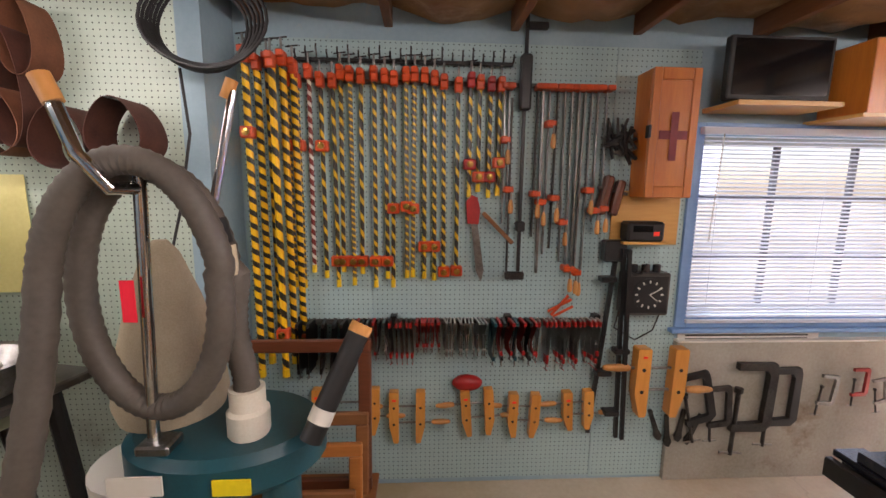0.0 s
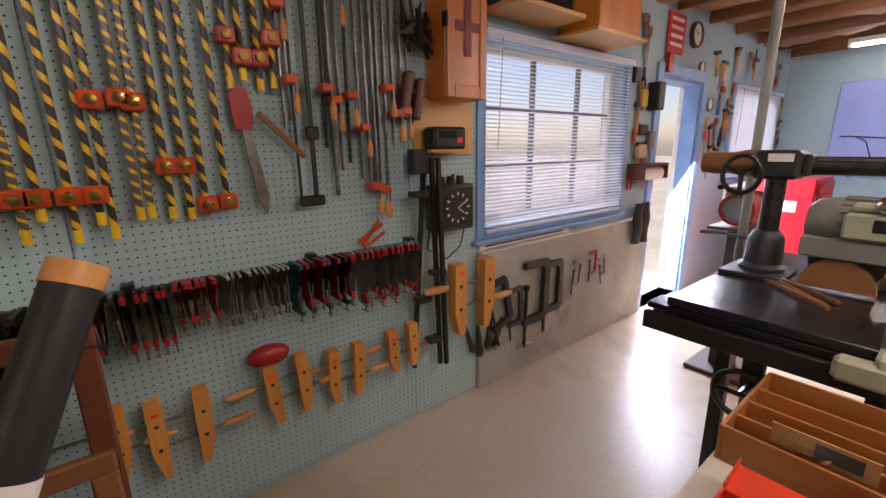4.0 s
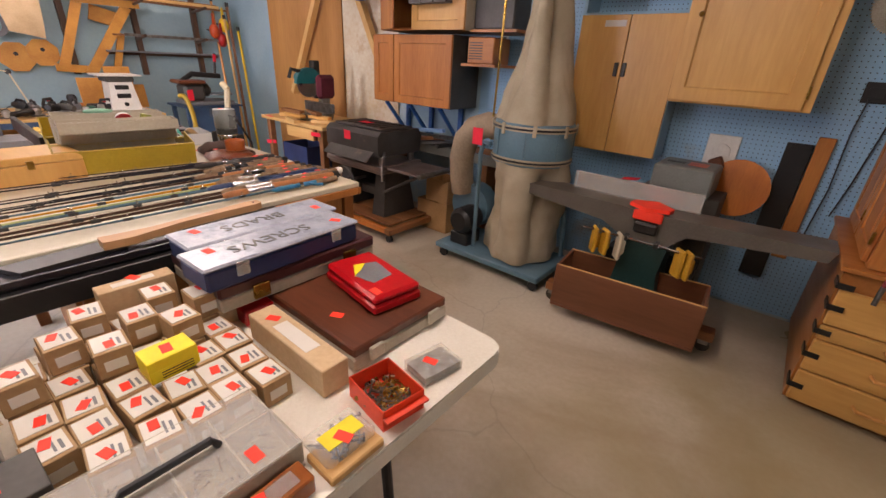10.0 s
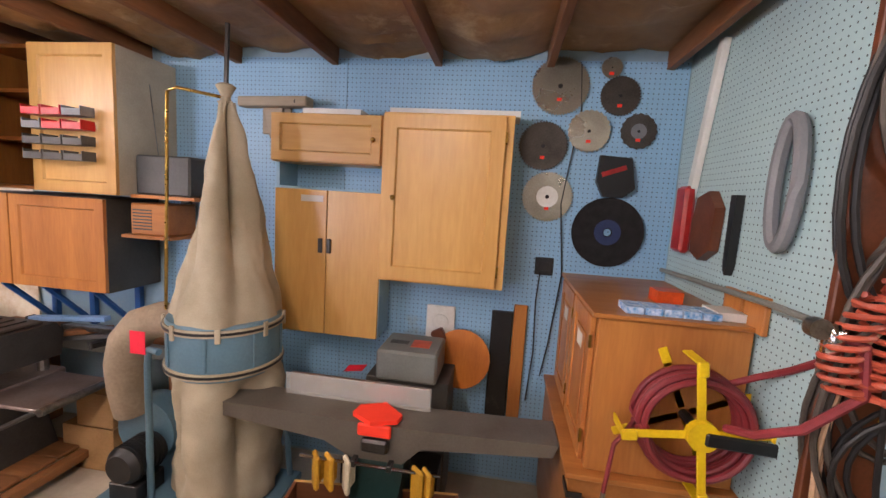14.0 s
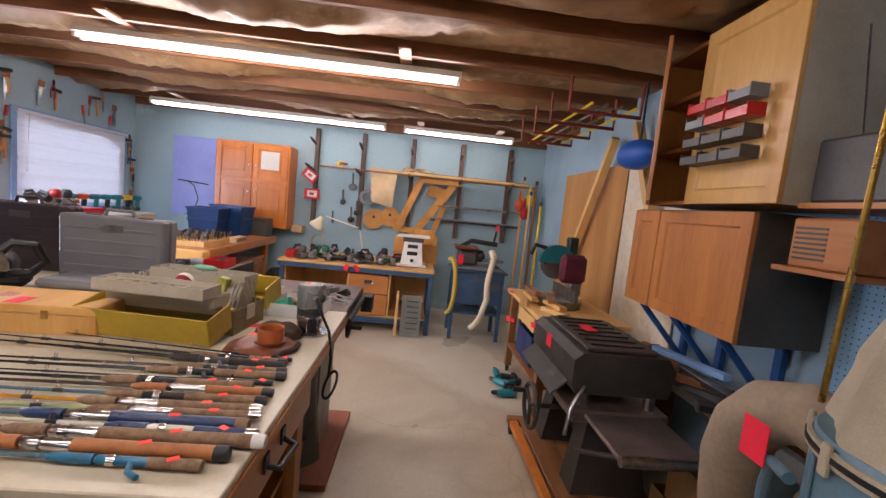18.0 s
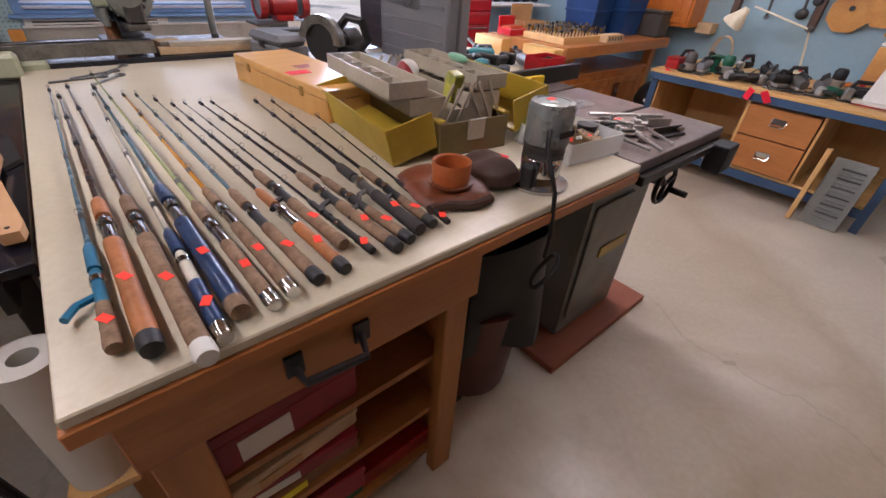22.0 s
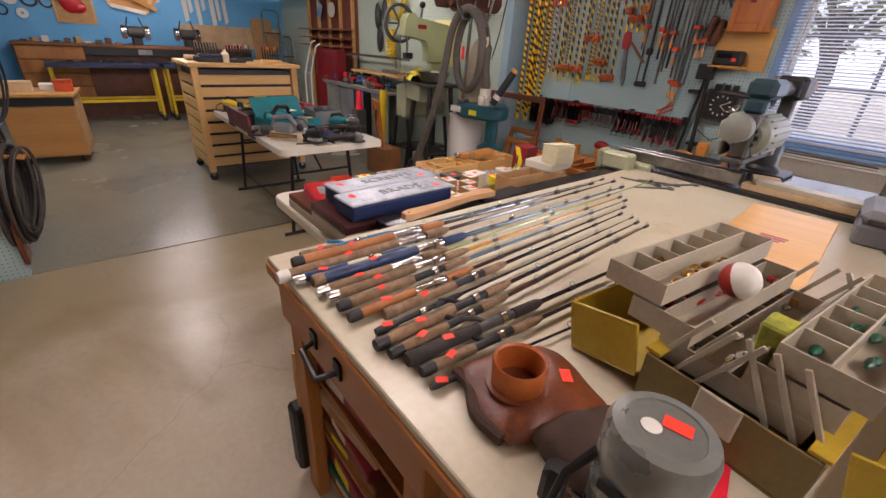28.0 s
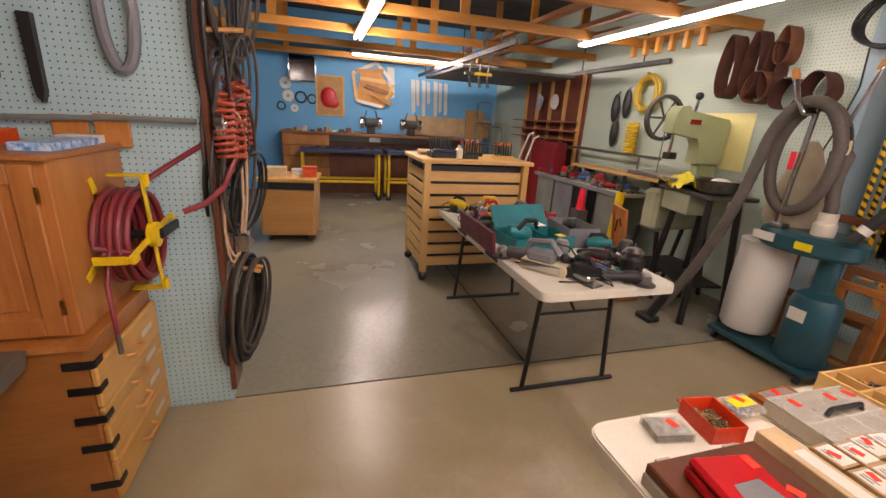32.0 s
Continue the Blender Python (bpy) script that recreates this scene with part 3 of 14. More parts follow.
for k, n in enumerate((bs_, tr_)):
    M_BLIND.node_tree.links.new(n.outputs[0], mx_.inputs[1 + k])
M_BLIND.node_tree.links.new(mx_.outputs[0], M_BLIND.node_tree.nodes["Material Output"].inputs[0])
M_OUTGLOW = glow("hazy_daylight", (0.94, 0.96, 1.0), 1.35)
M_SCREEN = surface("dark_screen", "0d0d10", 0.12, 0, "0a0a0c", 3, 40, 0)
M_CORD = surface("black_cord", "1b1a1a", 0.55)
M_AIRHOSE = surface("dark_red_hose", "8a2f34", 0.45, 0, "702529", 6, 80, 0.1)
M_COILRED = surface("orange_coil_hose", "b8533a", 0.45, 0, "9c4430", 6, 80, 0.08)
M_TANHOSE = surface("tan_rope", "b89a76", 0.7)
M_MUSTARD = surface("mustard_plastic", "b79a28", 0.42, 0, "9d8320", 4, 120, 0.12)
M_TRAY = surface("grey_beige_plastic", "b3aa96", 0.45, 0, "9c937f", 5, 120, 0.1)
M_OLIVE = surface("olive_plastic", "75663a", 0.5, 0, "63552d", 5, 120, 0.12)
M_PARTS = surface("loose_hardware", "8a8478", 0.38, 0.8, "4e4a42", 40, 200, 0.2)


def stripes(name, a, b, turns, share=0.5):
    """Tape wound in a spiral round a pipe that stands along z."""
    mt = surface(name, a, 0.35, 0, None, 20, 80, 0.03)
    nt = mt.node_tree
    nd, ln = nt.nodes, nt.links
    bs = nd["Principled BSDF"]
    old = bs.inputs["Base Color"].links[0].from_socket
    tc, sp = nd.new("ShaderNodeTexCoord"), nd.new("ShaderNodeSeparateXYZ")
    ln.new(tc.outputs["Object"], sp.inputs[0])
    info = nd.new("ShaderNodeObjectInfo")

    def op(kind, x, y):
        n = nd.new("ShaderNodeMath")
        n.operation = kind
        for i, s in enumerate((x, y)):
            if isinstance(s, (int, float)):
                n.inputs[i].default_value = s
            else:
                ln.new(s, n.inputs[i])
        return n.outputs[0]

    ang = op("DIVIDE", op("ARCTAN2", sp.outputs[1], sp.outputs[0]), 2 * math.pi)
    rate = op("ADD", op("MULTIPLY", info.outputs["Random"], turns * 0.7), turns * 0.75)
    ph = op("FRACT", op("ADD", op("ADD", op("MULTIPLY", sp.outputs[2], rate), ang), 20.0), 0.0)
    mx = nd.new("ShaderNodeMix")
    mx.data_type = "RGBA"
    ln.new(op("LESS_THAN", ph, share), mx.inputs[0])
    ln.new(old, mx.inputs[6])
    mx.inputs[7].default_value = rgb(b)
    ln.new(mx.outputs[2], bs.inputs["Base Color"])
    return mt


M_STRIPE = stripes("yellow_black_tape", "2a2622", "dcb013", 13.0, 0.38)
M_STRIPE2 = stripes("grey_yellow_tape", "55504a", "d8ae1c", 24.0, 0.34)
M_STRIPEB = stripes("bold_yellow_black_tape", "211d19", "f0bb0c", 15.0, 0.55)
M_STRIPER = stripes("red_white_tape", "7a2a20", "d8d2c6", 22.0, 0.4)


def sticker(parent, x, y, z, s=0.016, m=None):
    """A small price sticker on a top face."""
    g = Geo().box(-s, -s * 0.62, 0, s, s * 0.62, 0.0008)
    ob = part("price_sticker", g, M_STICK, parent)
    ob.matrix_local = Matrix.Translation((x, y, z)) @ (m if m is not None else Matrix.Rotation(random.uniform(-0.6, 0.6), 4, "Z"))
    return ob

# ---- north wall: openings ----
def window(name, x0, x1, z0, z1, cols, rows, label, tilt, off=0.0):
    w = tagged(new(name), label, "window", "", "structure")
    w.location = ((x0 + x1) / 2, YN, z0)
    L, Hh = (x1 - x0) / 2, z1 - z0
    fr = Geo()
    for a, b, c, d in ((-L - 0.06, -0.06, -L, Hh + 0.06), (L, -0.06, L + 0.06, Hh + 0.06), (-L, Hh, L, Hh + 0.06), (-L, -0.06, L, 0.0)):
        fr.box(a, -0.022, b, c, -0.002, d, 0.003)
    part("casing", fr, M_TRIMBLUE, w, "pale blue painted casing")
    part("sill", B(-L - 0.09, -0.05, -0.085, L + 0.09, -0.003, -0.062, 0.004), M_TRIMBLUE, w)
    sash = Geo()
    for a, b, c, d in ((-L, 0, -L + 0.045, Hh), (L - 0.045, 0, L, Hh), (-L + 0.045, Hh - 0.045, L - 0.045, Hh), (-L + 0.045, 0, L - 0.045, 0.045)):
        sash.box(a, 0.08, b, c, 0.12, d, 0.003)
    part("sash", sash, M_WHITE, w)
    cut = [-L] + [-L + 2 * L * k / cols + off for k in range(1, cols)] + [L]
    for x in cut[1:-1]:
        part("muntin", B(x - 0.012, 0.086, 0.045, x + 0.012, 0.112, Hh - 0.045), M_CASEGREY, w)
    for k in range(1, rows):
        z = Hh * k / rows
        part("muntin", B(-L + 0.045, 0.085, z - 0.012, L - 0.045, 0.113, z + 0.012), M_CASEGREY, w)
    for i in range(cols):
        for j in range(rows):
            pane = part("pane", B(cut[i] + 0.012, 0.097, Hh * j / rows + 0.012, cut[i + 1] - 0.012, 0.1, Hh * (j + 1) / rows - 0.012), M_GLASS, w)
            pane.visible_shadow = False
    # venetian blind: head rail, thin slats, cords
    bl = thing("venetian_blind", "white venetian blind with thin tilted slats, lowered over the window", "blind", Matrix.Translation(((x0 + x1) / 2, YN - 0.03, z1)))
    part("head_rail", B(-L - 0.03, -0.025, 0.0, L + 0.03, 0.02, 0.035, 0.003), M_BLIND, bl)
    slat = Geo().sheet(1, 3, lambda u, v: ((u - 0.5) * 2 * (L + 0.01), (v - 0.5) * 0.025, 0.0025 * (1 - (2 * v - 1) ** 2)), 0.0006).mesh("slat", M_BLIND)
    n = int(Hh / 0.021)
    for k in range(n):
        s = part("slat", slat, M_BLIND, bl)
        s.matrix_local = Matrix.Translation((0, 0, -0.012 - Hh * k / n)) @ Matrix.Rotation(radians(tilt), 4, "X")
    part("bottom_rail", B(-L - 0.01, -0.013, -Hh - 0.03, L + 0.01, 0.013, -Hh - 0.012, 0.003), M_BLIND, bl)
    for x in (-L * 0.86, 0.0, L * 0.86):
        part("ladder_cord", C((x, 0, 0), (x, 0, -Hh - 0.01), 0.0011, n=5), M_BLIND, bl)
    part("wand", C((-L + 0.07, -0.035, 0.0), (-L + 0.05, -0.03, -0.55), 0.004, n=6), M_CLEARPL, bl)


window("window_1", *WIN1, 3, 3, "nine-pane window in a pale blue casing", 20, 0.045)
window("window_2", *WIN2, 3, 2, "wide window in a pale blue casing behind a closed blind", 62)
# louvred grille under the first window
gr = thing("wall_grille", "white slotted metal grille in the wall under the window", "grille", Matrix.Translation((1.95, YN - 0.002, 0.855)))
part("plate", B(-0.41, -0.012, -0.062, 0.41, 0, 0.055, 0.003), M_WHITE, gr)
for k in range(5):
    part("slot", B(-0.37, -0.016, -0.05 + k * 0.021, 0.34, -0.0125, -0.041 + k * 0.021), M_DGREY, gr)
# ledge on top of the bare concrete base
fixed("ledge", B(1.524, YN - 0.05, 0.842, 3.40, YN - 0.003, 0.852), M_WHITE, "thin white ledge along the wall base", "trim")

# the open door: casing, leaf swung out, threshold
x0, x1, _, zt = DOOR
dc = Geo().box(x0 - 0.09, YN - 0.024, 0, x0, YN - 0.002, zt + 0.09, 0.004).box(x1, YN - 0.024, 0, x1 + 0.09, YN - 0.002, zt + 0.09, 0.004).box(x0, YN - 0.024, zt, x1, YN - 0.002, zt + 0.09, 0.004)
dc.box(x0, YN, 0, x0 + 0.02, YN + 0.16, zt).box(x1 - 0.02, YN, 0, x1, YN + 0.16, zt).box(x0 + 0.02, YN, zt - 0.02, x1 - 0.02, YN + 0.16, zt)
fixed("door_1_casing", dc, M_TRIMBLUE, "pale blue painted door casing", "door frame")
door = tagged(new("door_1"), "white half-glazed door standing wide open to the yard", "door", "", "structure")
door.matrix_world = Matrix.Translation((x1 - 0.03, YN + 0.17, 0)) @ Matrix.Rotation(radians(-78), 4, "Z")
part("leaf", B(0, 0, 0.01, 0.04, 0.7, 1.91, 0.004), M_WHITE, door)
part("door_handle", Geo().ball((-0.03, 0.64, 0.98), 0.028), M_BRASS, door, "round brass knob")
part("lock_plate", B(-0.004, 0.6, 1.1, -0.0005, 0.66, 1.22), M_STEEL, door)
part("kick_panel", B(-0.008, 0.08, 0.12, -0.0005, 0.62, 0.8, 0.003), M_WHITE, door)
# hazy bright yard beyond the openings
fixed("backdrop", B(-30, 55, -1, 40, 55.2, 22), M_OUTGLOW, "bright hazy daylight beyond the yard", "backdrop")

M_LEAF = surface("dusty_leaves", "98a272", 0.6, 0, "76824e", 3, 30, 0.1, vary=0.2)
M_BARK = surface("grey_bark", "6b5d4c", 0.9, 0, "4c4034", 12, 60, 0.5)


def yard_tree(x, y, h, spread, n, seed):
    r = random.Random(seed)
    t = thing("tree", "dusty green tree in the yard beyond the window", "tree", Matrix.Translation((x, y, -0.06)), "yard trees")
    trunk = Geo()
    trunk.tube([(0, 0, 0), (0.08, 0.03, h * 0.25), (-0.05, 0, h * 0.5)], 0.16, 8)
    ends = []
    for k in range(9):
        a, up = k * 2.4 + r.uniform(-0.3, 0.3), r.uniform(0.5, 0.98)
        e = (spread * r.uniform(0.5, 0.95) * math.cos(a), spread * r.uniform(0.5, 0.95) * math.sin(a), h * up)
        trunk.tube([(-0.03, 0, h * (0.28 + 0.02 * k)), (e[0] * 0.5, e[1] * 0.5, h * (0.3 + 0.3 * up)), e], 0.055, 6)
        ends.append(e)
    part("trunk", trunk, M_BARK, t)
    v, f = [], []
    for k in range(n):
        e = ends[k % len(ends)]
        q = r.uniform(0.25, 1.1)
        c = [e[0] * q + r.gauss(0, spread * 0.2), e[1] * q + r.gauss(0, spread * 0.2), h * 0.35 + (e[2] - h * 0.35) * q + r.gauss(0, h * 0.07)]
        m = Matrix.Translation(c) @ Matrix.Rotation(r.uniform(0, 6.3), 4, "Z") @ Matrix.Rotation(r.uniform(-1.2, 1.2), 4, "X")
        i = len(v)
        v += [tuple(m @ Vector(p)) for p in ((-0.09, 0, 0), (0, -0.035, 0.008), (0.09, 0, 0), (0, 0.035, 0.008))]
        f.append((i, i + 1, i + 2, i + 3))
    crown = Geo()
    crown.add(v, f, Matrix.Identity(4))
    part("crown", crown, M_LEAF, t)


yard_tree(0.1, 11.5, 5.2, 2.2, 1700, 3)
yard_tree(3.0, 12.5, 4.6, 2.0, 2200, 4)
yard_tree(6.6, 15.0, 4.0, 1.7, 1500, 6)

# ---- north wall: clamps and tools on the pegboard ----
YP = YN - 0.012  # face of the pegboard


def pipe_clamp(x, y, zt, zb, mat, r=0.0105, jaw=None, head=M_ORANGE, label="", lean=0.0):
    t = thing("pipe_clamp", label or "pipe clamp with yellow-black spiral tape and orange head on pegboard", "clamp", Matrix.Translation((x, y, zt)) @ Matrix.Rotation(radians(lean), 4, "Y"), "pipe clamps on the pegboard")
    Ln = zt - zb
    part("pipe", C((0, 0, -Ln), (0, 0, -0.02), r, n=10), mat, t)
    h = Geo().box(-0.019, -0.03, -0.065, 0.019, 0.016, 0.0, 0.006).box(-0.016, -0.05, -0.03, 0.016, -0.028, 0.0, 0.005)
    part("head", h, head, t)
    part("screw", C((0, -0.012, 0.0), (0, -0.012, 0.055), 0.006, n=8), M_STEEL, t)
    part("crank", C((-0.028, -0.012, 0.052), (0.028, -0.012, 0.06), 0.0035, n=6), M_BLACK, t)
    part("tape_end", C((0, 0, -Ln - 0.004), (0, 0, -Ln + 0.035), r + 0.0015, n=10), M_YELLOW, t)
    if jaw:
        z = jaw - zt
        part("jaw", Geo().box(-0.03, -0.032, z - 0.026, 0.03, 0.018, z + 0.026, 0.006), head, t)
        part("jaw_plate", Geo().lathe([(0.0, 0.0), (0.016, 0.0), (0.016, 0.012), (0.006, 0.014)], 12, Matrix.Translation((0, -0.03, z)) @ Matrix.Rotation(radians(90), 4, "X")), M_BRASS, t)
    return t


rows = (-0.515, -0.469, -0.412, -0.360, -0.303, -0.264, -0.221, -0.169, -0.106, -0.055, -0.012, 0.045, 0.086, 0.134, 0.181, 0.226, 0.296)
jaws = {0: 1.857, 1: 1.857, 3: 1.857, 4: 1.294, 5: 1.294, 6: 1.294, 7: 1.294, 8: 1.294, 9: 1.294, 10: 1.56, 11: 1.57, 12: 1.56, 13: 1.37, 14: 1.37, 15: 1.24, 16: 1.245}
rnd = random.Random(4)
for k, x in enumerate(rows):
    mat = M_STRIPER if k == 2 else (M_STRIPE2 if k in (0, 1, 11, 12, 6) else M_STRIPE)
    pipe_clamp(x, YP - 0.035, 2.2 + rnd.uniform(-0.02, 0.03), 1.2 + rnd.uniform(-0.05, 0.06), mat, jaw=jaws.get(k), lean=rnd.uniform(-0.6, 0.6))
for k, x in enumerate((0.357, 0.402, 0.455, 0.502)):
    pipe_clamp(x, YP - 0.035, 2.2 + rnd.uniform(-0.02, 0.03), 1.63 + rnd.uniform(-0.03, 0.02), M_STRIPE, jaw=(1.78, 1.72, 1.72, 1.79)[k], head=M_REDTOOL if k % 2 == 0 else M_ORANGE)
for k in range(6):
    pipe_clamp(-0.655 + 0.034 * k + (0.012 if k > 2 else 0), YP - 0.16 + 0.045 * (k % 3), 2.26 - 0.02 * (k % 2), 0.74 + 0.05 * (k % 3), M_STRIPEB, r=0.0165, jaw=(1.9, None, None, 0.96, None, 0.9)[k], label="long thick pipe clamp in bold yellow and black tape")
# rails that carry the clamps, and the row of black hooks above them
rail = thing("clamp_rail", "dark steel rail with small black hooks on the pegboard", "rail", Matrix.Translation((0.06, YP, 2.26)))
part("bar", B(-0.55, -0.03, -0.012, 0.5, -0.012, 0.006, 0.003), M_BLACK, rail)
for k in range(22):
    x = -0.53 + k * 0.049
    part("hook", Geo().tube([(x, -0.002, 0.0), (x, -0.04, 0.004), (x, -0.055, 0.02 + 0.012 * (k % 3)), (x, -0.05, 0.035 + 0.012 * (k % 3))], 0.0045, 6), M_BLACK, rail)
part("bar", B(-0.55, -0.024, -0.105, 1.0, -0.002, -0.085, 0.003), M_DGREY, rail)


def bar_clamp(x, zt, zb, jaw, w=0.006, steel=M_STEEL, handle=True):
    t = thing("bar_clamp", "thin steel bar clamp with orange jaws and a wooden handle", "clamp", Matrix.Translation((x, YP - 0.025, zt)) @ Matrix.Rotation(radians(rnd.uniform(-0.8, 0.8)), 4, "Y"), "bar clamps on the pegboard")
    part("bar", B(-w / 2, -0.012, zb - zt, w / 2, 0.012, 0, 0.001), steel, t)
    part("head", Geo().box(-0.02, -0.06, -0.022, 0.02, 0.014, 0.004, 0.005), M_ORANGE, t)
    z = jaw - zt
    part("jaw", Geo().box(-0.022, -0.06, z - 0.016, 0.024, 0.014, z + 0.016, 0.006), M_ORANGE, t)
    if handle:
        part("screw", C((0.012, -0.055, z + 0.02), (0.012, -0.055, z - 0.05), 0.005, n=7), M_STEEL, t)
        part("handle", Geo().lathe([(0.006, -0.12), (0.012, -0.115), (0.0135, -0.09), (0.01, -0.06), (0.007, -0.05)], 10, Matrix.Translation((0.012, -0.055, z))), M_HANDLE, t)
    return t


for x, zb, jw, w in ((0.525, 1.49, 1.9, 0.006), (0.548, 1.52, 1.66, 0.006), (0.69, 1.42, 1.64, 0.007), (0.715, 1.23, 1.6, 0.012), (0.748, 1.33, 1.98, 0.006), (0.79, 1.36, 1.62, 0.006), (0.825, 1.29, 1.5, 0.006),
                     (0.86, 1.23, 1.26, 0.008), (0.895, 1.23, 1.25, 0.009), (0.925, 1.22, 1.24, 0.008), (0.958, 1.24, 1.66, 0.006), (0.99, 1.5, 1.56, 0.006), (1.035, 1.45, 1.57, 0.007)):
    bar_clamp(x, 2.16, zb, jw, w, M_DSTEEL if x in (0.69, 0.79) else M_STEEL)
pole = thing("long_black_clamp", "long black iron bar clamp with a cranked foot", "clamp", Matrix.Translation((0.62, YP - 0.04, 2.5)))
part("bar", B(-0.009, -0.006, -1.28, 0.009, 0.006, 0, 0.002), M_BLACK, pole)
part("head", B(-0.028, -0.03, -0.46, 0.028, 0.015, -0.2, 0.01), M_BLACK, pole)
part("arm", B(0.0, -0.02, -0.09, 0.1, 0.005, -0.055, 0.006), M_BLACK, pole)
part("foot", B(-0.07, -0.02, -1.30, 0.03, 0.01, -1.26, 0.006), M_DSTEEL, pole)
part("side_bar", C((-0.06, 0, -0.4), (-0.06, 0, -1.29), 0.006, n=8), M_DSTEEL, pole)
part("slide", B(-0.022, -0.03, -1.05, 0.022, 0.012, -1.0, 0.006), M_BLACK, pole)

# pipe wrench with the red head
wr = thing("pipe_wrench", "worn pipe wrench with red head hung on the pegboard", "wrench", Matrix.Translation((0.375, YP - 0.03, 1.6)) @ Matrix.Rotation(radians(-7), 4, "Y"))
part("jaw", Geo().prism([(-0.035, -0.11), (-0.03, 0.0), (0.0, 0.03), (0.03, 0.015), (0.036, -0.05), (0.02, -0.12)], -0.012, 0.012, rot("X", 90)), M_REDTOOL, wr)
part("handle", Geo().prism([(-0.014, -0.11), (0.016, -0.11), (0.024, -0.36), (0.004, -0.42), (-0.016, -0.36)], -0.009, 0.009, rot("X", 90)), M_STEEL, wr)
part("second_handle", B(-0.012, -0.02, -0.3, 0.01, -0.008, -0.08, 0.004, rot("Y", -38)), M_OLDWOOD, wr)


# ---- row of small C-clamps on a rail ----
def c_outline(w, h, k):
    return [(0, 0), (w, 0), (w, -k), (k, -k), (k, -h + k), (w, -h + k), (w, -h), (0, -h)]


def c_clamp_mesh(w, h, k, th, mat):
    return Geo().prism(c_outline(w, h, k), -th / 2, th / 2, rot("X", 90)).mesh("frame", mat)


rail2 = thing("clamp_bar", "dark bar across the pegboard carrying small clamps", "rail", Matrix.Translation((0.28, YP, 0.975)))
part("bar", B(-0.78, -0.05, -0.012, 0.79, -0.03, 0.012, 0.003), M_DGREY, rail2)
for x in (-0.77, -0.3, 0.3, 0.775):
    part("bracket", B(x - 0.018, -0.052, -0.035, x + 0.018, 0, 0.03, 0.003), M_BLACK, rail2)
kinds = []
kinds += [(-0.48 + 0.055 * k, 0.05, 0.26, 0.022, 0.014, M_BLACK, "black iron C-clamp hung on the clamp bar") for k in range(5)]
kinds += [(-0.225 + 0.027 * k, 0.04, 0.17, 0.014, 0.012, (M_STEEL, M_REDTOOL, M_BLACK)[k % 3], "small mixed spring clamp on the clamp bar") for k in range(7)]
kinds += [(-0.035 + 0.026 * k, 0.03, 0.2, 0.009, 0.008, M_DSTEEL, "slim steel bar clamp with red grips on the clamp bar") for k in range(5)]
kinds += [(0.105 + 0.02 * k, 0.04, 0.13, 0.016, 0.014, M_REDTOOL, "red C-clamp on the clamp bar") for k in range(6)]
kinds += [(0.24 + 0.0185 * k, 0.045, 0.15, 0.009, 0.009, M_CHROMEW, "bright steel C-clamp on the clamp bar") for k in range(12)]
kinds += [(0.49 + 0.03 * k, 0.05, 0.17 if k % 2 else 0.2, 0.018, 0.014, (M_TEAL, M_REDTOOL, M_BLACK, M_REDTOOL)[k % 4], "C-clamp in worn paint on the clamp bar") for k in range(8)]
kinds += [(0.735 + 0.026 * k, 0.03, 0.2 + 0.02 * (k % 3), 0.008, 0.008, M_CHROMEW, "thin bar clamp with red grips on the clamp bar") for k in range(13)]
for x, w, h, k, th, mat, lab in kinds:
    t = thing("c_clamp", lab, "clamp", Matrix.Translation((x, YP - 0.045, 0.995)) @ Matrix.Rotation(radians(90 + rnd.uniform(-7, 7)), 4, "Z") @ Matrix.Rotation(radians(rnd.uniform(-4, 4)), 4, "X"), "small clamps on the bar")
    if "red grips" in lab:
        for zz in (-0.02, -h + 0.02):
            part("jaw_pad", B(-w * 2 - 0.006, -th * 0.8, zz - 0.016, -w * 0.7, th * 0.8, zz + 0.012, 0.003), M_REDTOOL, t)
    part("frame", c_clamp_mesh(-w * 2, h, k, th, mat), mat, t)
    part("screw", C((-w * 1.6, 0, -h - 0.03), (-w * 1.6, 0, -h * 0.45), 0.0038, n=7), M_STEEL, t)
    part("crossbar", C((-w * 1.6 - 0.022, 0, -h - 0.026), (-w * 1.6 + 0.022, 0, -h - 0.03), 0.0024, n=6), M_REDTOOL if "red grips" in lab else M_STEEL, t)


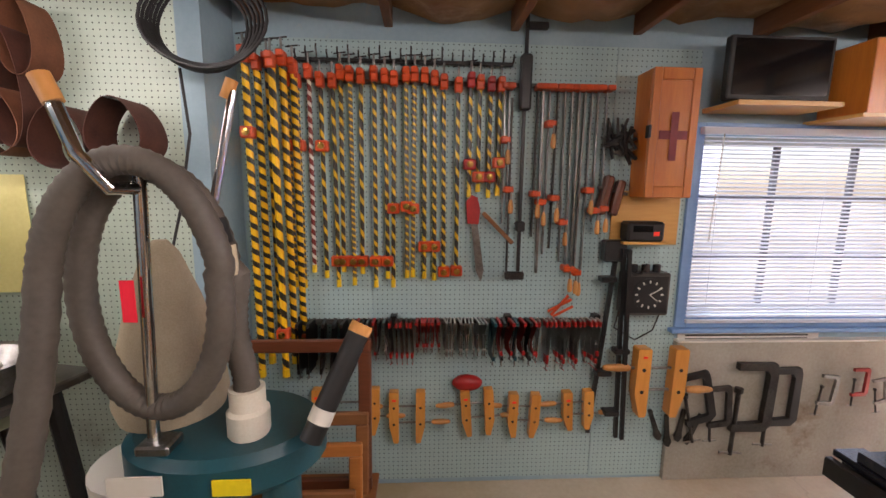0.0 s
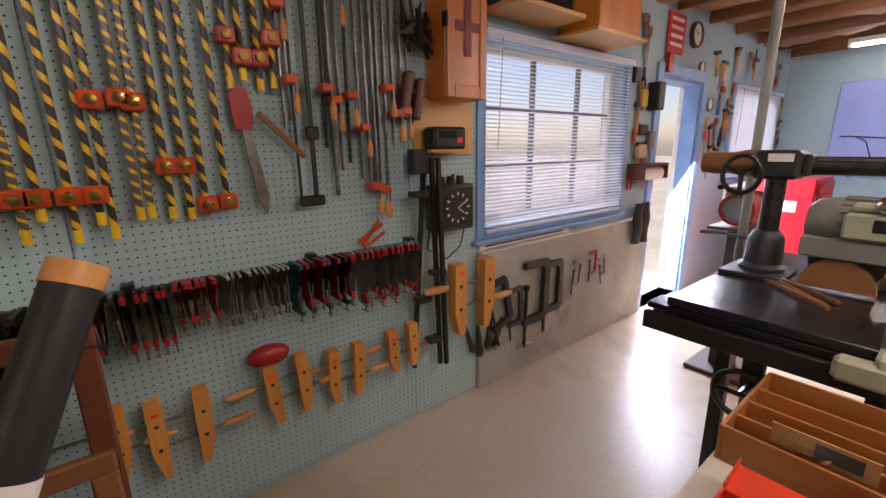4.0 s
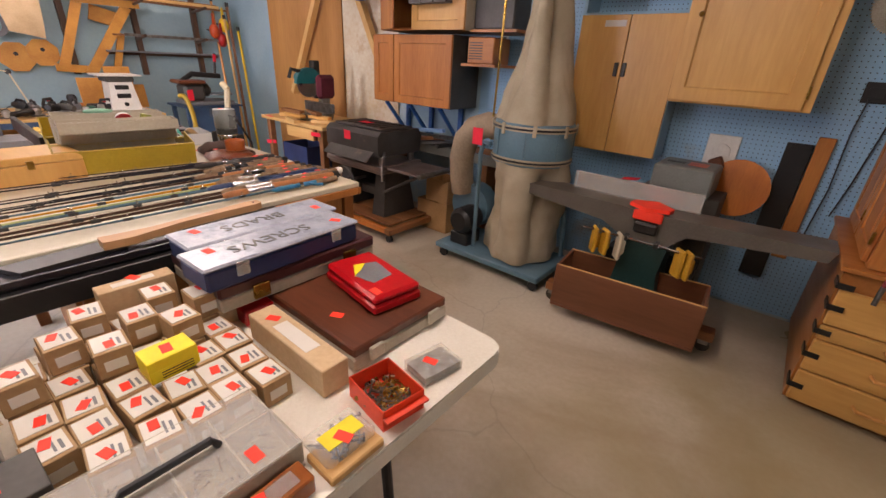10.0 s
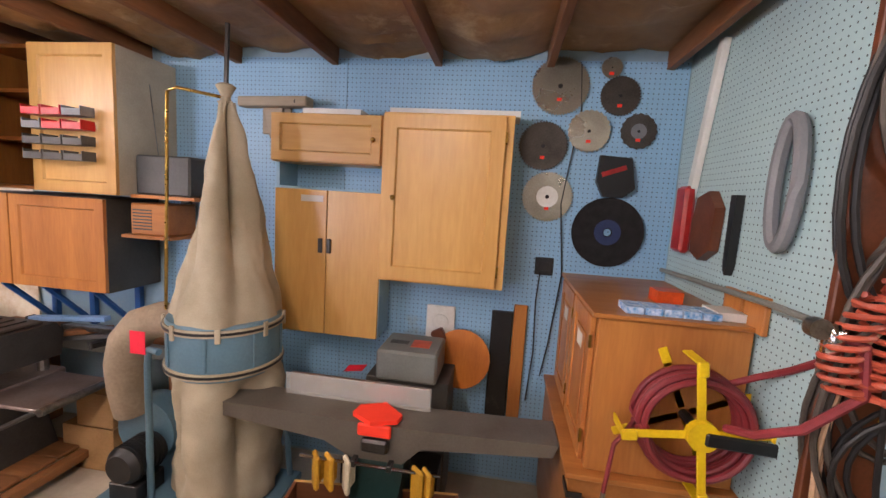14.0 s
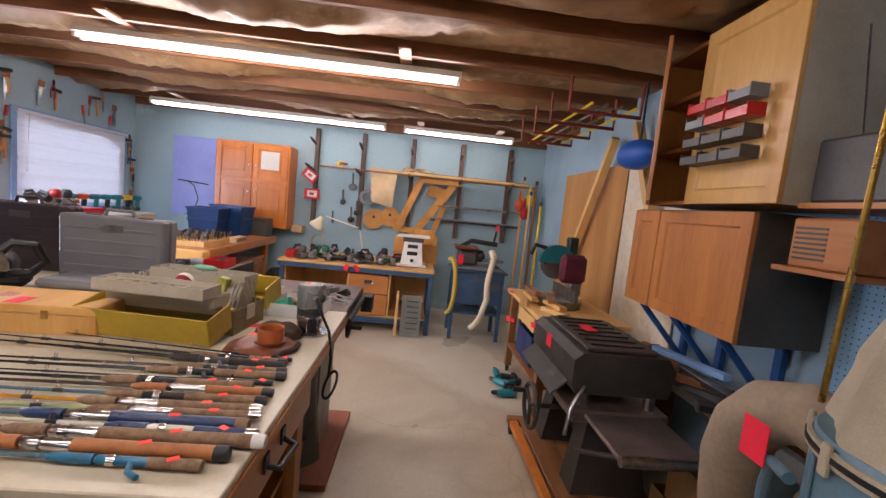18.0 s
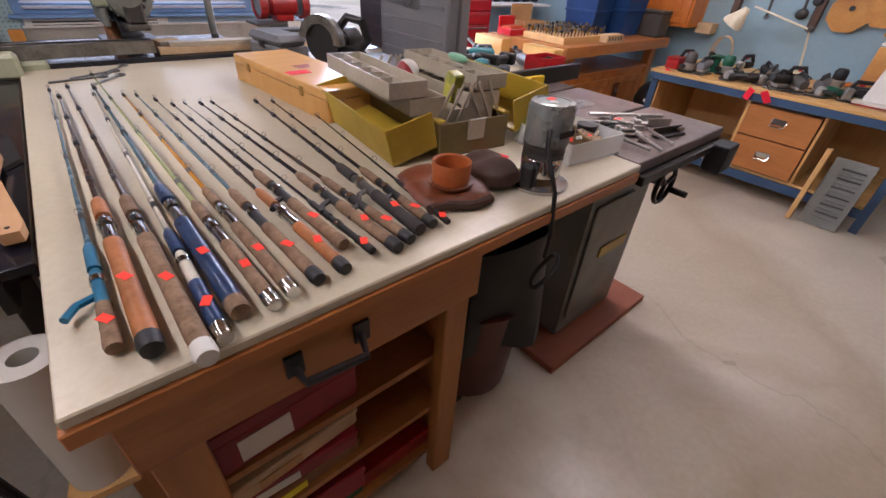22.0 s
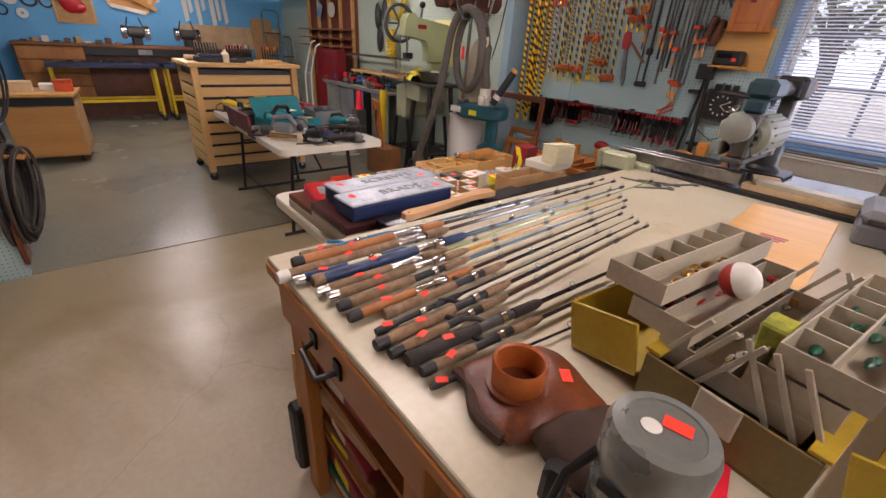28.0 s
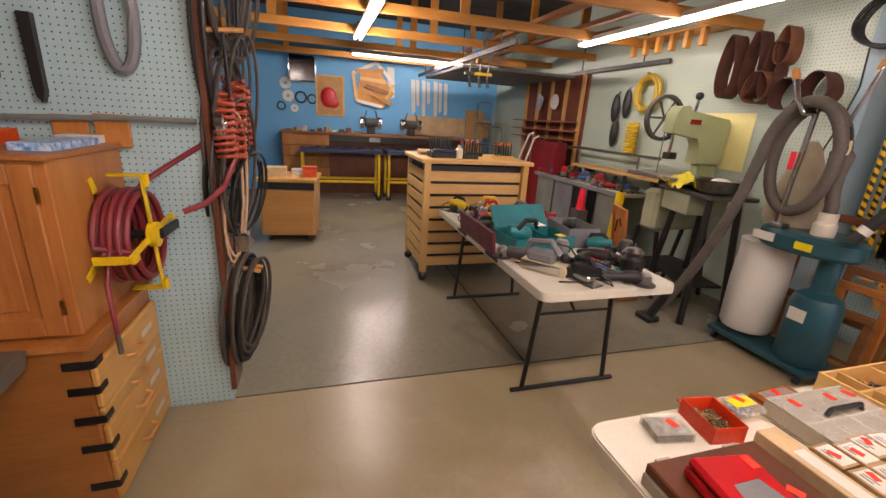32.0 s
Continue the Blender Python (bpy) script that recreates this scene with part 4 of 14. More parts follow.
# ---- wooden handscrews ----
def handscrew(x, z, L, gap, scale=1.0, flip=1, ytilt=0.0, yout=0.05):
    t = thing("handscrew", "wooden handscrew clamp of orange-toned maple hung on the pegboard", "clamp", Matrix.Translation((x, YP - yout, z)) @ Matrix.Rotation(radians(ytilt), 4, "Y"), "handscrews on the pegboard")
    w = 0.05 * scale
    for s in (0, 1):
        xo = gap * s
        o = -1 if s == 0 else 1
        prof = [(-0.5, -0.02), (-0.42, 0.0), (0.42, 0.0), (0.5, -0.02), (0.5, -0.66), (0.02, -1.0), (-0.4, -1.0), (-0.5, -0.97)]
        prof = [(xo + o * w * px, L * pz) for px, pz in prof]
        jaw = Geo().prism(prof if o > 0 else prof[::-1], -0.022 * scale, 0.022 * scale, rot("X", 90))
        part("jaw", jaw, M_JAWW, t)
        for zz in (-L * 0.3, -L * 0.62):
            part("barrel_pin", C((xo, -0.0235 * scale, zz), (xo, -0.0215 * scale, zz), 0.007 * scale, n=10), M_BLACK, t)
    for n, zz in enumerate((-L * 0.3, -L * 0.62)):
        d = -1 if (n == 0) == (flip > 0) else 1
        a, b = (-0.06, gap + 0.02) if d < 0 else (-0.02, gap + 0.06)
        part("screw", C((a, 0, zz), (b, 0, zz), 0.0055 * scale, n=8), M_STEEL, t)
        e = a if d < 0 else b
        part("handle", Geo().lathe([(0.008, 0.0), (0.013, 0.01), (0.0145, 0.05), (0.012, 0.085), (0.007, 0.1)], 10, Matrix.Translation((e, 0, zz)) @ Matrix.Rotation(radians(90 * d), 4, "Y") @ Matrix.Diagonal((scale, scale, scale, 1))), M_HANDLE, t)
    part("price_sticker", B(-0.01, -0.0245 * scale, -0.05, 0.012, -0.0226 * scale, -0.038), M_STICK, t)
    return t


for x, z, L, g, tl in ((-0.02, 0.6, 0.29, 0.14, 0), (0.355, 0.6, 0.26, 0.125, -4), (0.62, 0.58, 0.25, 0.12, 2), (0.91, 0.585, 0.22, 0.115, -3), (-0.42, 0.62, 0.26, 0.3, 0)):
    handscrew(x, z, L, g, 1.0, 1, tl, 0.065)
handscrew(1.285, 0.85, 0.38, 0.2, 1.45, 1, 1, 0.11)
# red cap hung behind the handscrews
cap = Geo().ball((0, 0, 0), 0.075, 10, (1.1, 0.5, 0.6))
solo("red_cloth_cap", cap, M_REDTOOL, "small red cloth cap hung above the handscrews", "cap", Matrix.Translation((0.37, YP - 0.042, 0.63)))

# ---- black sash clamps leaning like a tripod ----
tp = thing("sash_clamp_set", "tall black iron bars with clamp heads leaning on the pegboard", "clamp", Matrix.Translation((1.13, YP - 0.06, 1.32)))
part("head_block", B(-0.075, -0.03, -0.02, 0.04, 0.03, 0.09, 0.006), M_BLACK, tp)
for k, (tx, bx, bz) in enumerate(((0.0, -0.09, -0.98), (0.02, 0.06, -1.0), (0.035, 0.085, -1.0))):
    part("bar", Geo().tube([(tx, -0.03 * k, 0.05), (bx, -0.02 * k, bz)], 0.0135, 4), M_BLACK, tp)
for z, x in ((-0.11, -0.04), (-0.5, 0.06), (-0.62, -0.03), (-0.85, 0.03)):
    part("slide", B(x - 0.05, -0.05, z - 0.014, x + 0.03, 0.01, z + 0.014, 0.005), M_BLACK, tp)
part("crank", Geo().tube([(0.05, -0.02, -0.1), (0.12, -0.03, -0.08), (0.15, -0.03, -0.03)], 0.007, 6), M_BLACK, tp)

# darkroom timer box with a round dial
dt = thing("dial_timer", "dark square timer box with a round numbered dial on the pegboard", "timer", Matrix.Translation((1.3, YP, 1.13)))
part("case", B(-0.125, -0.09, -0.115, 0.115, 0, 0.11, 0.008), M_DGREY, dt)
part("front", B(-0.105, -0.094, -0.1, 0.1, -0.0905, 0.095, 0.001), M_BLACK, dt)
part("dial", Geo().lathe([(0.085, 0), (0.085, 0.004), (0.0, 0.004)], 28, Matrix.Translation((0, -0.0945, 0)) @ rot("X", 90)), M_BLACKP, dt)
for k in range(12):
    a = k * math.pi / 6
    part("mark", B(-0.004, -0.1, 0.06, 0.004, -0.0989, 0.075, 0, Matrix.Rotation(a, 4, "Y")), M_WHITE, dt)
part("hand", B(-0.002, -0.103, 0, 0.002, -0.1005, 0.07, 0, Matrix.Rotation(radians(62), 4, "Y")), M_WHITE, dt)
part("hand", B(-0.002, -0.103, 0, 0.002, -0.1005, 0.055, 0, Matrix.Rotation(radians(128), 4, "Y")), M_WHITE, dt)
for x in (-0.07, -0.005, 0.055):
    part("knob", C((x, -0.05, 0.1105), (x, -0.05, 0.15), 0.02, n=12), M_BLACKP, dt)
part("cord", Geo().tube([(-0.12, -0.03, -0.1), (-0.14, -0.03, -0.2), (-0.02, -0.03, -0.27), (0.08, -0.02, -0.22), (0.12, -0.01, -0.12)], 0.004, 6), M_CORD, dt)
# clock radio on its tan board
fixed("radio_board", B(1.11, YP - 0.012, 1.38, 1.47, YP - 0.001, 1.66), M_MAPLEX, "tan board behind the clock radio", "board")
fixed("radio_shelf", B(1.13, YP - 0.12, 1.395, 1.36, YP - 0.013, 1.407), M_MAPLEX, "small tan shelf", "shelf")
rd = thing("clock_radio", "small black clock radio on a little shelf", "radio", Matrix.Translation((1.245, YP - 0.07, 1.408)))
part("body", B(-0.095, -0.05, 0, 0.095, 0.045, 0.1, 0.012), M_BLACKP, rd)
part("display", B(-0.07, -0.0525, 0.05, 0.03, -0.0505, 0.082), M_SCREEN, rd)
part("sticker", B(0.035, -0.0525, 0.03, 0.065, -0.0505, 0.052), M_STICK, rd)

# first-aid cabinet with the painted cross
fa = thing("first_aid_cabinet", "honey-coloured wooden wall cabinet with a dark red painted cross", "cabinet", Matrix.Translation((1.31, YP, 1.63)))
part("body", B(-0.115, -0.145, 0, 0.115, 0, 0.6, 0.004), M_OAKOR, fa)
fd = part("door", Geo().box(-0.115, -0.16, 0, -0.075, -0.1465, 0.6, 0.003).box(0.075, -0.16, 0, 0.115, -0.1465, 0.6, 0.003).box(-0.0745, -0.16, 0.545, 0.0745, -0.1465, 0.6, 0.003).box(-0.0745, -0.16, 0, 0.0745, -0.1465, 0.055, 0.003).box(-0.0745, -0.154, 0.056, 0.0745, -0.1475, 0.544), M_OAKOR, fa)
M_CROSS = surface("dark_red_paint", "7d1a1c", 0.5, 0, "641214", 8, 60, 0.05)
part("cross_bar", B(-0.068, -0.158, 0.275, 0.07, -0.1545, 0.315), M_CROSS, fd, "dark red painted bar")
part("cross_upright", B(-0.016, -0.1605, 0.175, 0.02, -0.1585, 0.4), M_CROSS, fd)
part("latch", B(-0.123, -0.168, 0.28, -0.112, -0.13, 0.34, 0.003), M_BLACK, fd)

# television on a slim shelf, and a brown carton beside it
fixed("tv_shelf", B(1.55, YN - 0.25, 2.055, 2.06, YN - 0.003, 2.078, 0.003), M_MAPLEX, "light wooden shelf under the television", "shelf")
tv = thing("television", "small black flat television on a shelf over the window", "television", Matrix.Translation((1.8, YN - 0.16, 2.079)))
part("stand", B(-0.1, -0.06, 0, 0.1, 0.06, 0.012, 0.004), M_BLACKP, tv)
part("case", B(-0.255, -0.015, 0.012, 0.255, 0.03, 0.3, 0.006), M_BLACKP, tv)
part("screen", B(-0.235, -0.0175, 0.035, 0.235, -0.0155, 0.285), M_SCREEN, tv)
fixed("carton_shelf", B(2.1, YN - 0.3, 2.005, 2.62, YN - 0.003, 2.022), M_MAPLEX, "light wooden shelf under a carton", "shelf")
solo("wood_crate", B(2.14, YN - 0.28, 2.023, 2.56, YN - 0.03, 2.35, 0.004), M_OAKOR, "plain brown wooden box on a shelf over the window", "box")

# hand tools round the cabinet
ck = thing("clamp_cluster", "tangle of black spring clamps hung on the pegboard", "clamp", Matrix.Translation((1.09, YP - 0.05, 1.9)))
for k in range(11):
    a, b = rnd.uniform(-1.5, 1.5), rnd.uniform(-0.5, 0.5)
    m = Matrix.Translation((rnd.uniform(-0.05, 0.05), rnd.uniform(-0.03, 0.02), rnd.uniform(-0.06, 0.06))) @ Matrix.Rotation(a, 4, "Y") @ Matrix.Rotation(b, 4, "X")
    part("spring_clamp", Geo().prism([(-0.07, 0.0), (-0.02, 0.012), (0.07, 0.03), (0.072, 0.018), (0, 0), (0.072, -0.018), (0.07, -0.03), (-0.02, -0.012)], -0.006, 0.006, m @ rot("X", 90)), (M_BLACK, M_BLACK, M_DSTEEL, M_STEEL)[k % 4], ck)
vc = thing("hand_vise", "old brown wooden hand vise hung on the pegboard", "vise", Matrix.Translation((1.08, YP - 0.05, 1.63)) @ Matrix.Rotation(radians(12), 4, "Y"))
part("jaw", B(-0.055, -0.03, -0.1, -0.012, 0.03, 0.1, 0.01), M_CHERRY, vc)
part("jaw", B(0.012, -0.03, -0.09, 0.05, 0.03, 0.09, 0.01), M_CHERRY, vc)
part("screw", C((-0.08, 0, 0.03), (0.08, 0, 0.03), 0.008, n=8), M_STEEL, vc)
fb = thing("coping_frame", "orange folding wooden frame clamp hung on the pegboard", "clamp", Matrix.Translation((0.86, YP - 0.012, 1.05)))
for a in (-28, -50):
    part("arm", B(-0.07, -0.012, -0.006, 0.07, 0, 0.008, 0.002, rot("Y", a)), M_ORANGE, fb)
part("arm", B(-0.06, -0.02, -0.04, 0.06, -0.008, -0.028, 0.002, rot("Y", -28)), M_ORANGE, fb)

# ---- over the concrete base: dark G-clamps, calipers, gloves ----
for x, z, s, m_ in ((1.63, 0.62, 1.0, M_BLACK), (1.78, 0.55, 0.8, M_DSTEEL), (1.98, 0.66, 1.35, M_DSTEEL), (2.14, 0.64, 1.15, M_BLACK), (2.42, 0.62, 0.6, M_STEEL), (2.6, 0.66, 0.55, M_REDTOOL), (2.72, 0.6, 0.5, M_STEEL)):
    t = thing("g_clamp", "heavy dark iron C-clamp hung on the concrete wall base", "clamp", Matrix.Translation((x, YN - 0.06, z)) @ Matrix.Rotation(radians(rnd.uniform(-14, 14)), 4, "Y") @ Matrix.Diagonal((s, s, s, 1)), "large clamps on the wall base")
    part("frame", Geo().prism([(-0.08, 0.05), (0.08, 0.05), (0.09, 0.02), (0.09, -0.22), (0.06, -0.25), (-0.08, -0.25), (-0.08, -0.22), (0.05, -0.21), (0.055, 0.0), (0.04, 0.02), (-0.08, 0.02)], -0.012, 0.012, rot("X", 90)), m_, t)
    part("screw", C((-0.062, 0, -0.36), (-0.062, 0, -0.08), 0.009, n=8), M_DSTEEL, t)
    part("crossbar", C((-0.11, 0, -0.35), (-0.012, 0, -0.355), 0.005, n=6), M_STEEL, t)
    part("swivel_pad", C((-0.062, 0, -0.08), (-0.062, 0, -0.06), 0.016, n=10), M_DSTEEL, t)
for k in range(4):
    solo("adjustable_spanner", Geo().prism([(-0.01, 0), (0.01, 0), (0.014, -0.13), (0.024, -0.17), (0.008, -0.2), (-0.012, -0.19), (-0.022, -0.165), (-0.012, -0.13)], -0.006, 0.006, rot("X", 90)), M_DSTEEL, "old dark spanner hung on the wall", "spanner", Matrix.Translation((1.4 + 0.1 * k, YN - 0.045, 0.45 - 0.03 * (k % 2))) @ Matrix.Rotation(radians(-20 + 14 * k), 4, "Y"))
gl = thing("work_gloves", "dark cloth gloves hung beside the door", "gloves", Matrix.Translation((3.22, YN - 0.05, 0.98)))
for s in (-1, 1):
    part("glove", Geo().sheet(6, 9, lambda u, v, s=s: (s * 0.055 + (u - 0.5) * (0.1 + 0.03 * math.sin(v * 3)), -0.02 - 0.03 * math.sin(math.pi * u) + 0.006 * math.sin(v * 9 + s), -0.32 * v), 0.006), M_BLACKP, gl)

# ---- wall strip between the window and the door, and beyond it: hung tools ----
def hung_tools(xa, xb, za, zb, n, seed, y=YN - 0.02):
    r = random.Random(seed)
    for k in range(n):
        x, z = r.uniform(xa, xb), r.uniform(za, zb)
        kind = r.randrange(4)
        m = Matrix.Translation((x, y, z)) @ Matrix.Rotation(radians(r.uniform(-10, 10)), 4, "Y")
        if kind == 0:
            t = thing("hand_saw", "small saw with a wooden handle hung on the wall", "saw", m)
            part("blade", Geo().prism([(-0.03, 0), (0.03, 0), (0.012, -0.2), (-0.01, -0.2)], -0.001, 0.001, rot("X", 90)), M_STEEL, t)
            part("handle", B(-0.035, -0.012, -0.004, 0.035, 0.012, 0.06, 0.01), M_OLDWOOD, t)
        elif kind == 1:
            t = thing("hammer", "hammer with a worn wooden handle hung on the wall", "hammer", m)
            part("head", B(-0.055, -0.016, -0.012, 0.055, 0.014, 0.02, 0.006), M_DSTEEL, t)
            part("handle", C((0, 0, -0.2), (0, 0, -0.01), 0.011, n=8), M_HANDLE, t)
        elif kind == 2:
            t = thing("chisel", "chisel with a coloured handle hung on the wall", "chisel", m)
            part("blade", B(-0.009, -0.003, -0.15, 0.009, 0.003, -0.02), M_STEEL, t)
            part("handle", C((0, 0, -0.02), (0, 0, 0.08), 0.014, n=8), (M_REDTOOL, M_HANDLE, M_ORANGE, M_BLACKP)[k % 4], t)
        else:
            t = thing("pliers", "pair of pliers hung on the wall", "pliers", m)
            part("jaw", B(-0.014, -0.005, -0.02, 0.014, 0.005, 0.04, 0.004), M_DSTEEL, t)
            for s in (-1, 1):
                part("grip", Geo().tube([(0.006 * s, 0, -0.02), (0.03 * s, 0, -0.08), (0.02 * s, 0, -0.15)], 0.008, 6), (M_REDTOOL, M_BLUE, M_BLACKP)[k % 3], t)


hung_tools(3.0, 3.32, 1.2, 2.3, 13, 11)
hung_tools(4.38, 4.92, 1.15, 2.3, 26, 12)
hung_tools(5.1, 6.4, 2.05, 2.35, 9, 13)
hung_tools(6.5, 6.64, 1.0, 2.3, 9, 14)

# ---- dust extractor by the corner, with its looped hose ----
ex = thing("dust_extractor", "teal dust extractor with filter bag and looped grey hose", "dust extractor", Matrix.Translation((-0.525, 1.9, 0)))
part("base", B(-0.36, -0.13, 0.06, 0.36, 0.2, 0.1, 0.008), M_TEAL, ex)
for x in (-0.3, 0.3):
    for y in (-0.1, 0.16):
        w = part("caster", C((x - 0.012, y, 0.03), (x + 0.012, y, 0.03), 0.029, n=14), M_RUBBER, ex)
part("motor", Geo().lathe([(0.13, 0.1), (0.14, 0.12), (0.14, 0.5), (0.12, 0.56), (0.06, 0.6), (0.06, 0.82)], 24, Matrix.Translation((0.2, 0.02, 0))), M_TEAL, ex)
part("label_plate", B(0.14, -0.1225, 0.4, 0.24, -0.117, 0.48), M_PAPER, ex)
part("housing", Geo().lathe([(0.28, 0.82), (0.3, 0.84), (0.3, 0.92), (0.27, 0.945), (0.0, 0.945)], 32, Matrix.Translation((0.05, 0.02, 0)) @ Matrix.Diagonal((0.98, 0.72, 1, 1))), M_TEAL, ex)
part("brand_plate", B(-0.17, -0.197, 0.86, -0.03, -0.191, 0.915), M_PAPER, ex)
part("warning_label", B(0.1, -0.203, 0.86, 0.2, -0.197, 0.905), M_LYELLOW, ex)
part("lower_bag", Geo().lathe([(0.15, 0.14), (0.17, 0.17), (0.175, 0.5), (0.165, 0.72), (0.17, 0.81)], 24, Matrix.Translation((-0.2, 0.04, 0))), clear("cloudy_bag", (0.8, 0.78, 0.72), 0.5, 1.45, 0.8), ex, "cloudy plastic collection bag")
part("upper_bag", Geo().lathe([(0.15, 0.946), (0.165, 1.0), (0.15, 1.12), (0.1, 1.32), (0.05, 1.46), (0.02, 1.5)], 22, Matrix.Translation((-0.16, 0.1, 0))), M_CANVAS, ex, "beige cloth filter bag")
part("mast", C((-0.09, -0.12, 0.93), (-0.07, -0.1, 1.73), 0.016, n=12), M_CHROME, ex)
part("mast", C((0.06, -0.06, 1.5), (0.14, -0.02, 1.92), 0.012, n=12), M_CHROME, ex)
part("mast_cap", C((0.12, -0.02, 1.9), (0.14, -0.02, 1.95), 0.017, n=12), M_HANDLE, ex)
part("cradle", Geo().tube([(-0.075, -0.1, 1.66), (-0.09, -0.18, 1.66), (-0.14, -0.2, 1.74), (-0.18, -0.2, 1.86)], 0.017, 10), M_CHROME, ex)
part("cradle_cap", C((-0.175, -0.2, 1.85), (-0.2, -0.2, 1.91), 0.022, n=12), M_HANDLE, ex)
part("clamp_foot", B(-0.12, -0.16, 0.945, -0.03, -0.08, 0.975, 0.006), M_STEEL, ex)
part("outlet", Geo().lathe([(0.055, 0.945), (0.06, 0.955), (0.06, 1.02), (0.05, 1.03), (0.05, 1.09)], 20, Matrix.Translation((0.14, -0.05, 0))), M_WHITEPL, ex)
hose = []
cx, cz, rx, rz = -0.07, 1.385, 0.188, 0.325


def add_arc(a0, a1, n, dy0, dy1, kx=1.0, kz=1.0):
    for i in range(n):
        a = radians(a0 + (a1 - a0) * i / n)
        hose.append((cx + rx * kx * math.sin(a), -0.06 + dy0 + (dy1 - dy0) * i / n, cz + rz * kz * math.cos(a)))


hose.extend([(0.14, -0.05, 1.08 + 0.012 * i) for i in range(4)])
for i in range(26):
    u = i / 26
    hose.append((0.14 + 0.0 * u - 0.02 * math.sin(math.pi * u), -0.05 - 0.01 * u, 1.13 + 0.3 * u))
add_arc(78, -282, 120, 0.0, -0.06)
add_arc(78, -80, 60, -0.06, -0.12, 1.06, 1.06)
for i in range(46):
    u = i / 45
    hose.append((cx - 0.198 - 0.05 * u - 0.3 * u ** 2, -0.18 - 0.18 * u, cz + 0.06 - 1.32 * u))
part("hose", Geo().tube(hose, 0.034, 14, wave=0.0032), M_HOSE, ex, "thick grey ribbed hose in a tall loop")
part("tape_band", C((0.113, -0.085, 1.43), (0.107, -0.085, 1.51), 0.0405, n=18), M_TAN, ex)
part("hose_cuff", C((0.105, -0.086, 1.513), (0.09, -0.088, 1.58), 0.0395, n=18), M_BLACKP, ex)
part("nozzle", B(-0.74, -0.48, 0.0, -0.58, -0.36, 0.05, 0.012), M_BLACKP, ex)
part("wand", Geo().tube([(-0.64, -0.42, 0.05), (-0.56, -0.35, 0.3)], 0.036, 12), M_BLACKP, ex)
part("dangling_tag", B(-0.115, -0.15, 1.32, -0.08, -0.147, 1.43, 0, rot("Y", 0)), M_TAGRED, ex)
# black capped dust gun lying on the housing
dg = thing("dust_gun", "black tube with a wooden end leaning on the extractor", "hose end", Matrix.Translation((-0.18, 1.75, 0.95)))
part("tube", C((0, 0, 0.03), (0.12, 0.1, 0.3), 0.032, n=14), M_BLACKP, dg)
part("end", C((0.12, 0.1, 0.3), (0.132, 0.11, 0.325), 0.034, n=14), M_HANDLE, dg)
part("band", C((0.02, 0.017, 0.075), (0.035, 0.03, 0.11), 0.034, n=14), M_PAPER, dg)
# stacked wooden frames behind it
for k, (x0_, x1_, z0_, z1_, y_, mt_, lab) in enumerate(((-0.82, -0.09, 0.36, 1.03, 2.32, M_CHERRY, "dark cherry picture frame leaning by the wall"), (-0.46, -0.1, 0.02, 0.72, 2.28, M_OLDWOODX, "brown wooden frame standing on the floor"), (-0.44, -0.12, 0.02, 0.62, 2.22, M_HONEYX, "light wooden frame standing on the floor"), (-0.4, -0.14, 0.02, 0.46, 2.16, M_OLDWOODX, "small brown frame standing on the floor"))):
    t = thing("picture_frame", lab, "frame", Matrix.Translation((0, y_, z0_)) @ Matrix.Rotation(radians(-4), 4, "X"), "frames leaning by the wall")
    b_, h_ = 0.055, z1_ - z0_
    part("rail", B(x0_, 0, h_ - b_, x1_, 0.03, h_, 0.006), mt_, t)
    part("rail", B(x0_, 0, 0, x1_, 0.03, b_, 0.006), mt_, t)
    part("stile", B(x0_, 0.001, b_, x0_ + b_, 0.029, h_ - b_, 0.006), mt_, t)
    part("stile", B(x1_ - b_, 0.001, b_, x1_, 0.029, h_ - b_, 0.006), mt_, t)
sup = thing("low_rack", "low dark wooden rack carrying a picture frame", "rack", Matrix.Translation((-0.45, 2.42, 0)))
part("leg", B(-0.36, -0.06, 0, -0.3, 0, 0.35), M_OLDWOOD, sup)
part("leg", B(0.3, -0.06, 0, 0.36, 0, 0.35), M_OLDWOOD, sup)
part("shelf", B(-0.38, -0.14, 0.33, 0.38, 0.02, 0.355), M_OLDWOODX, sup)

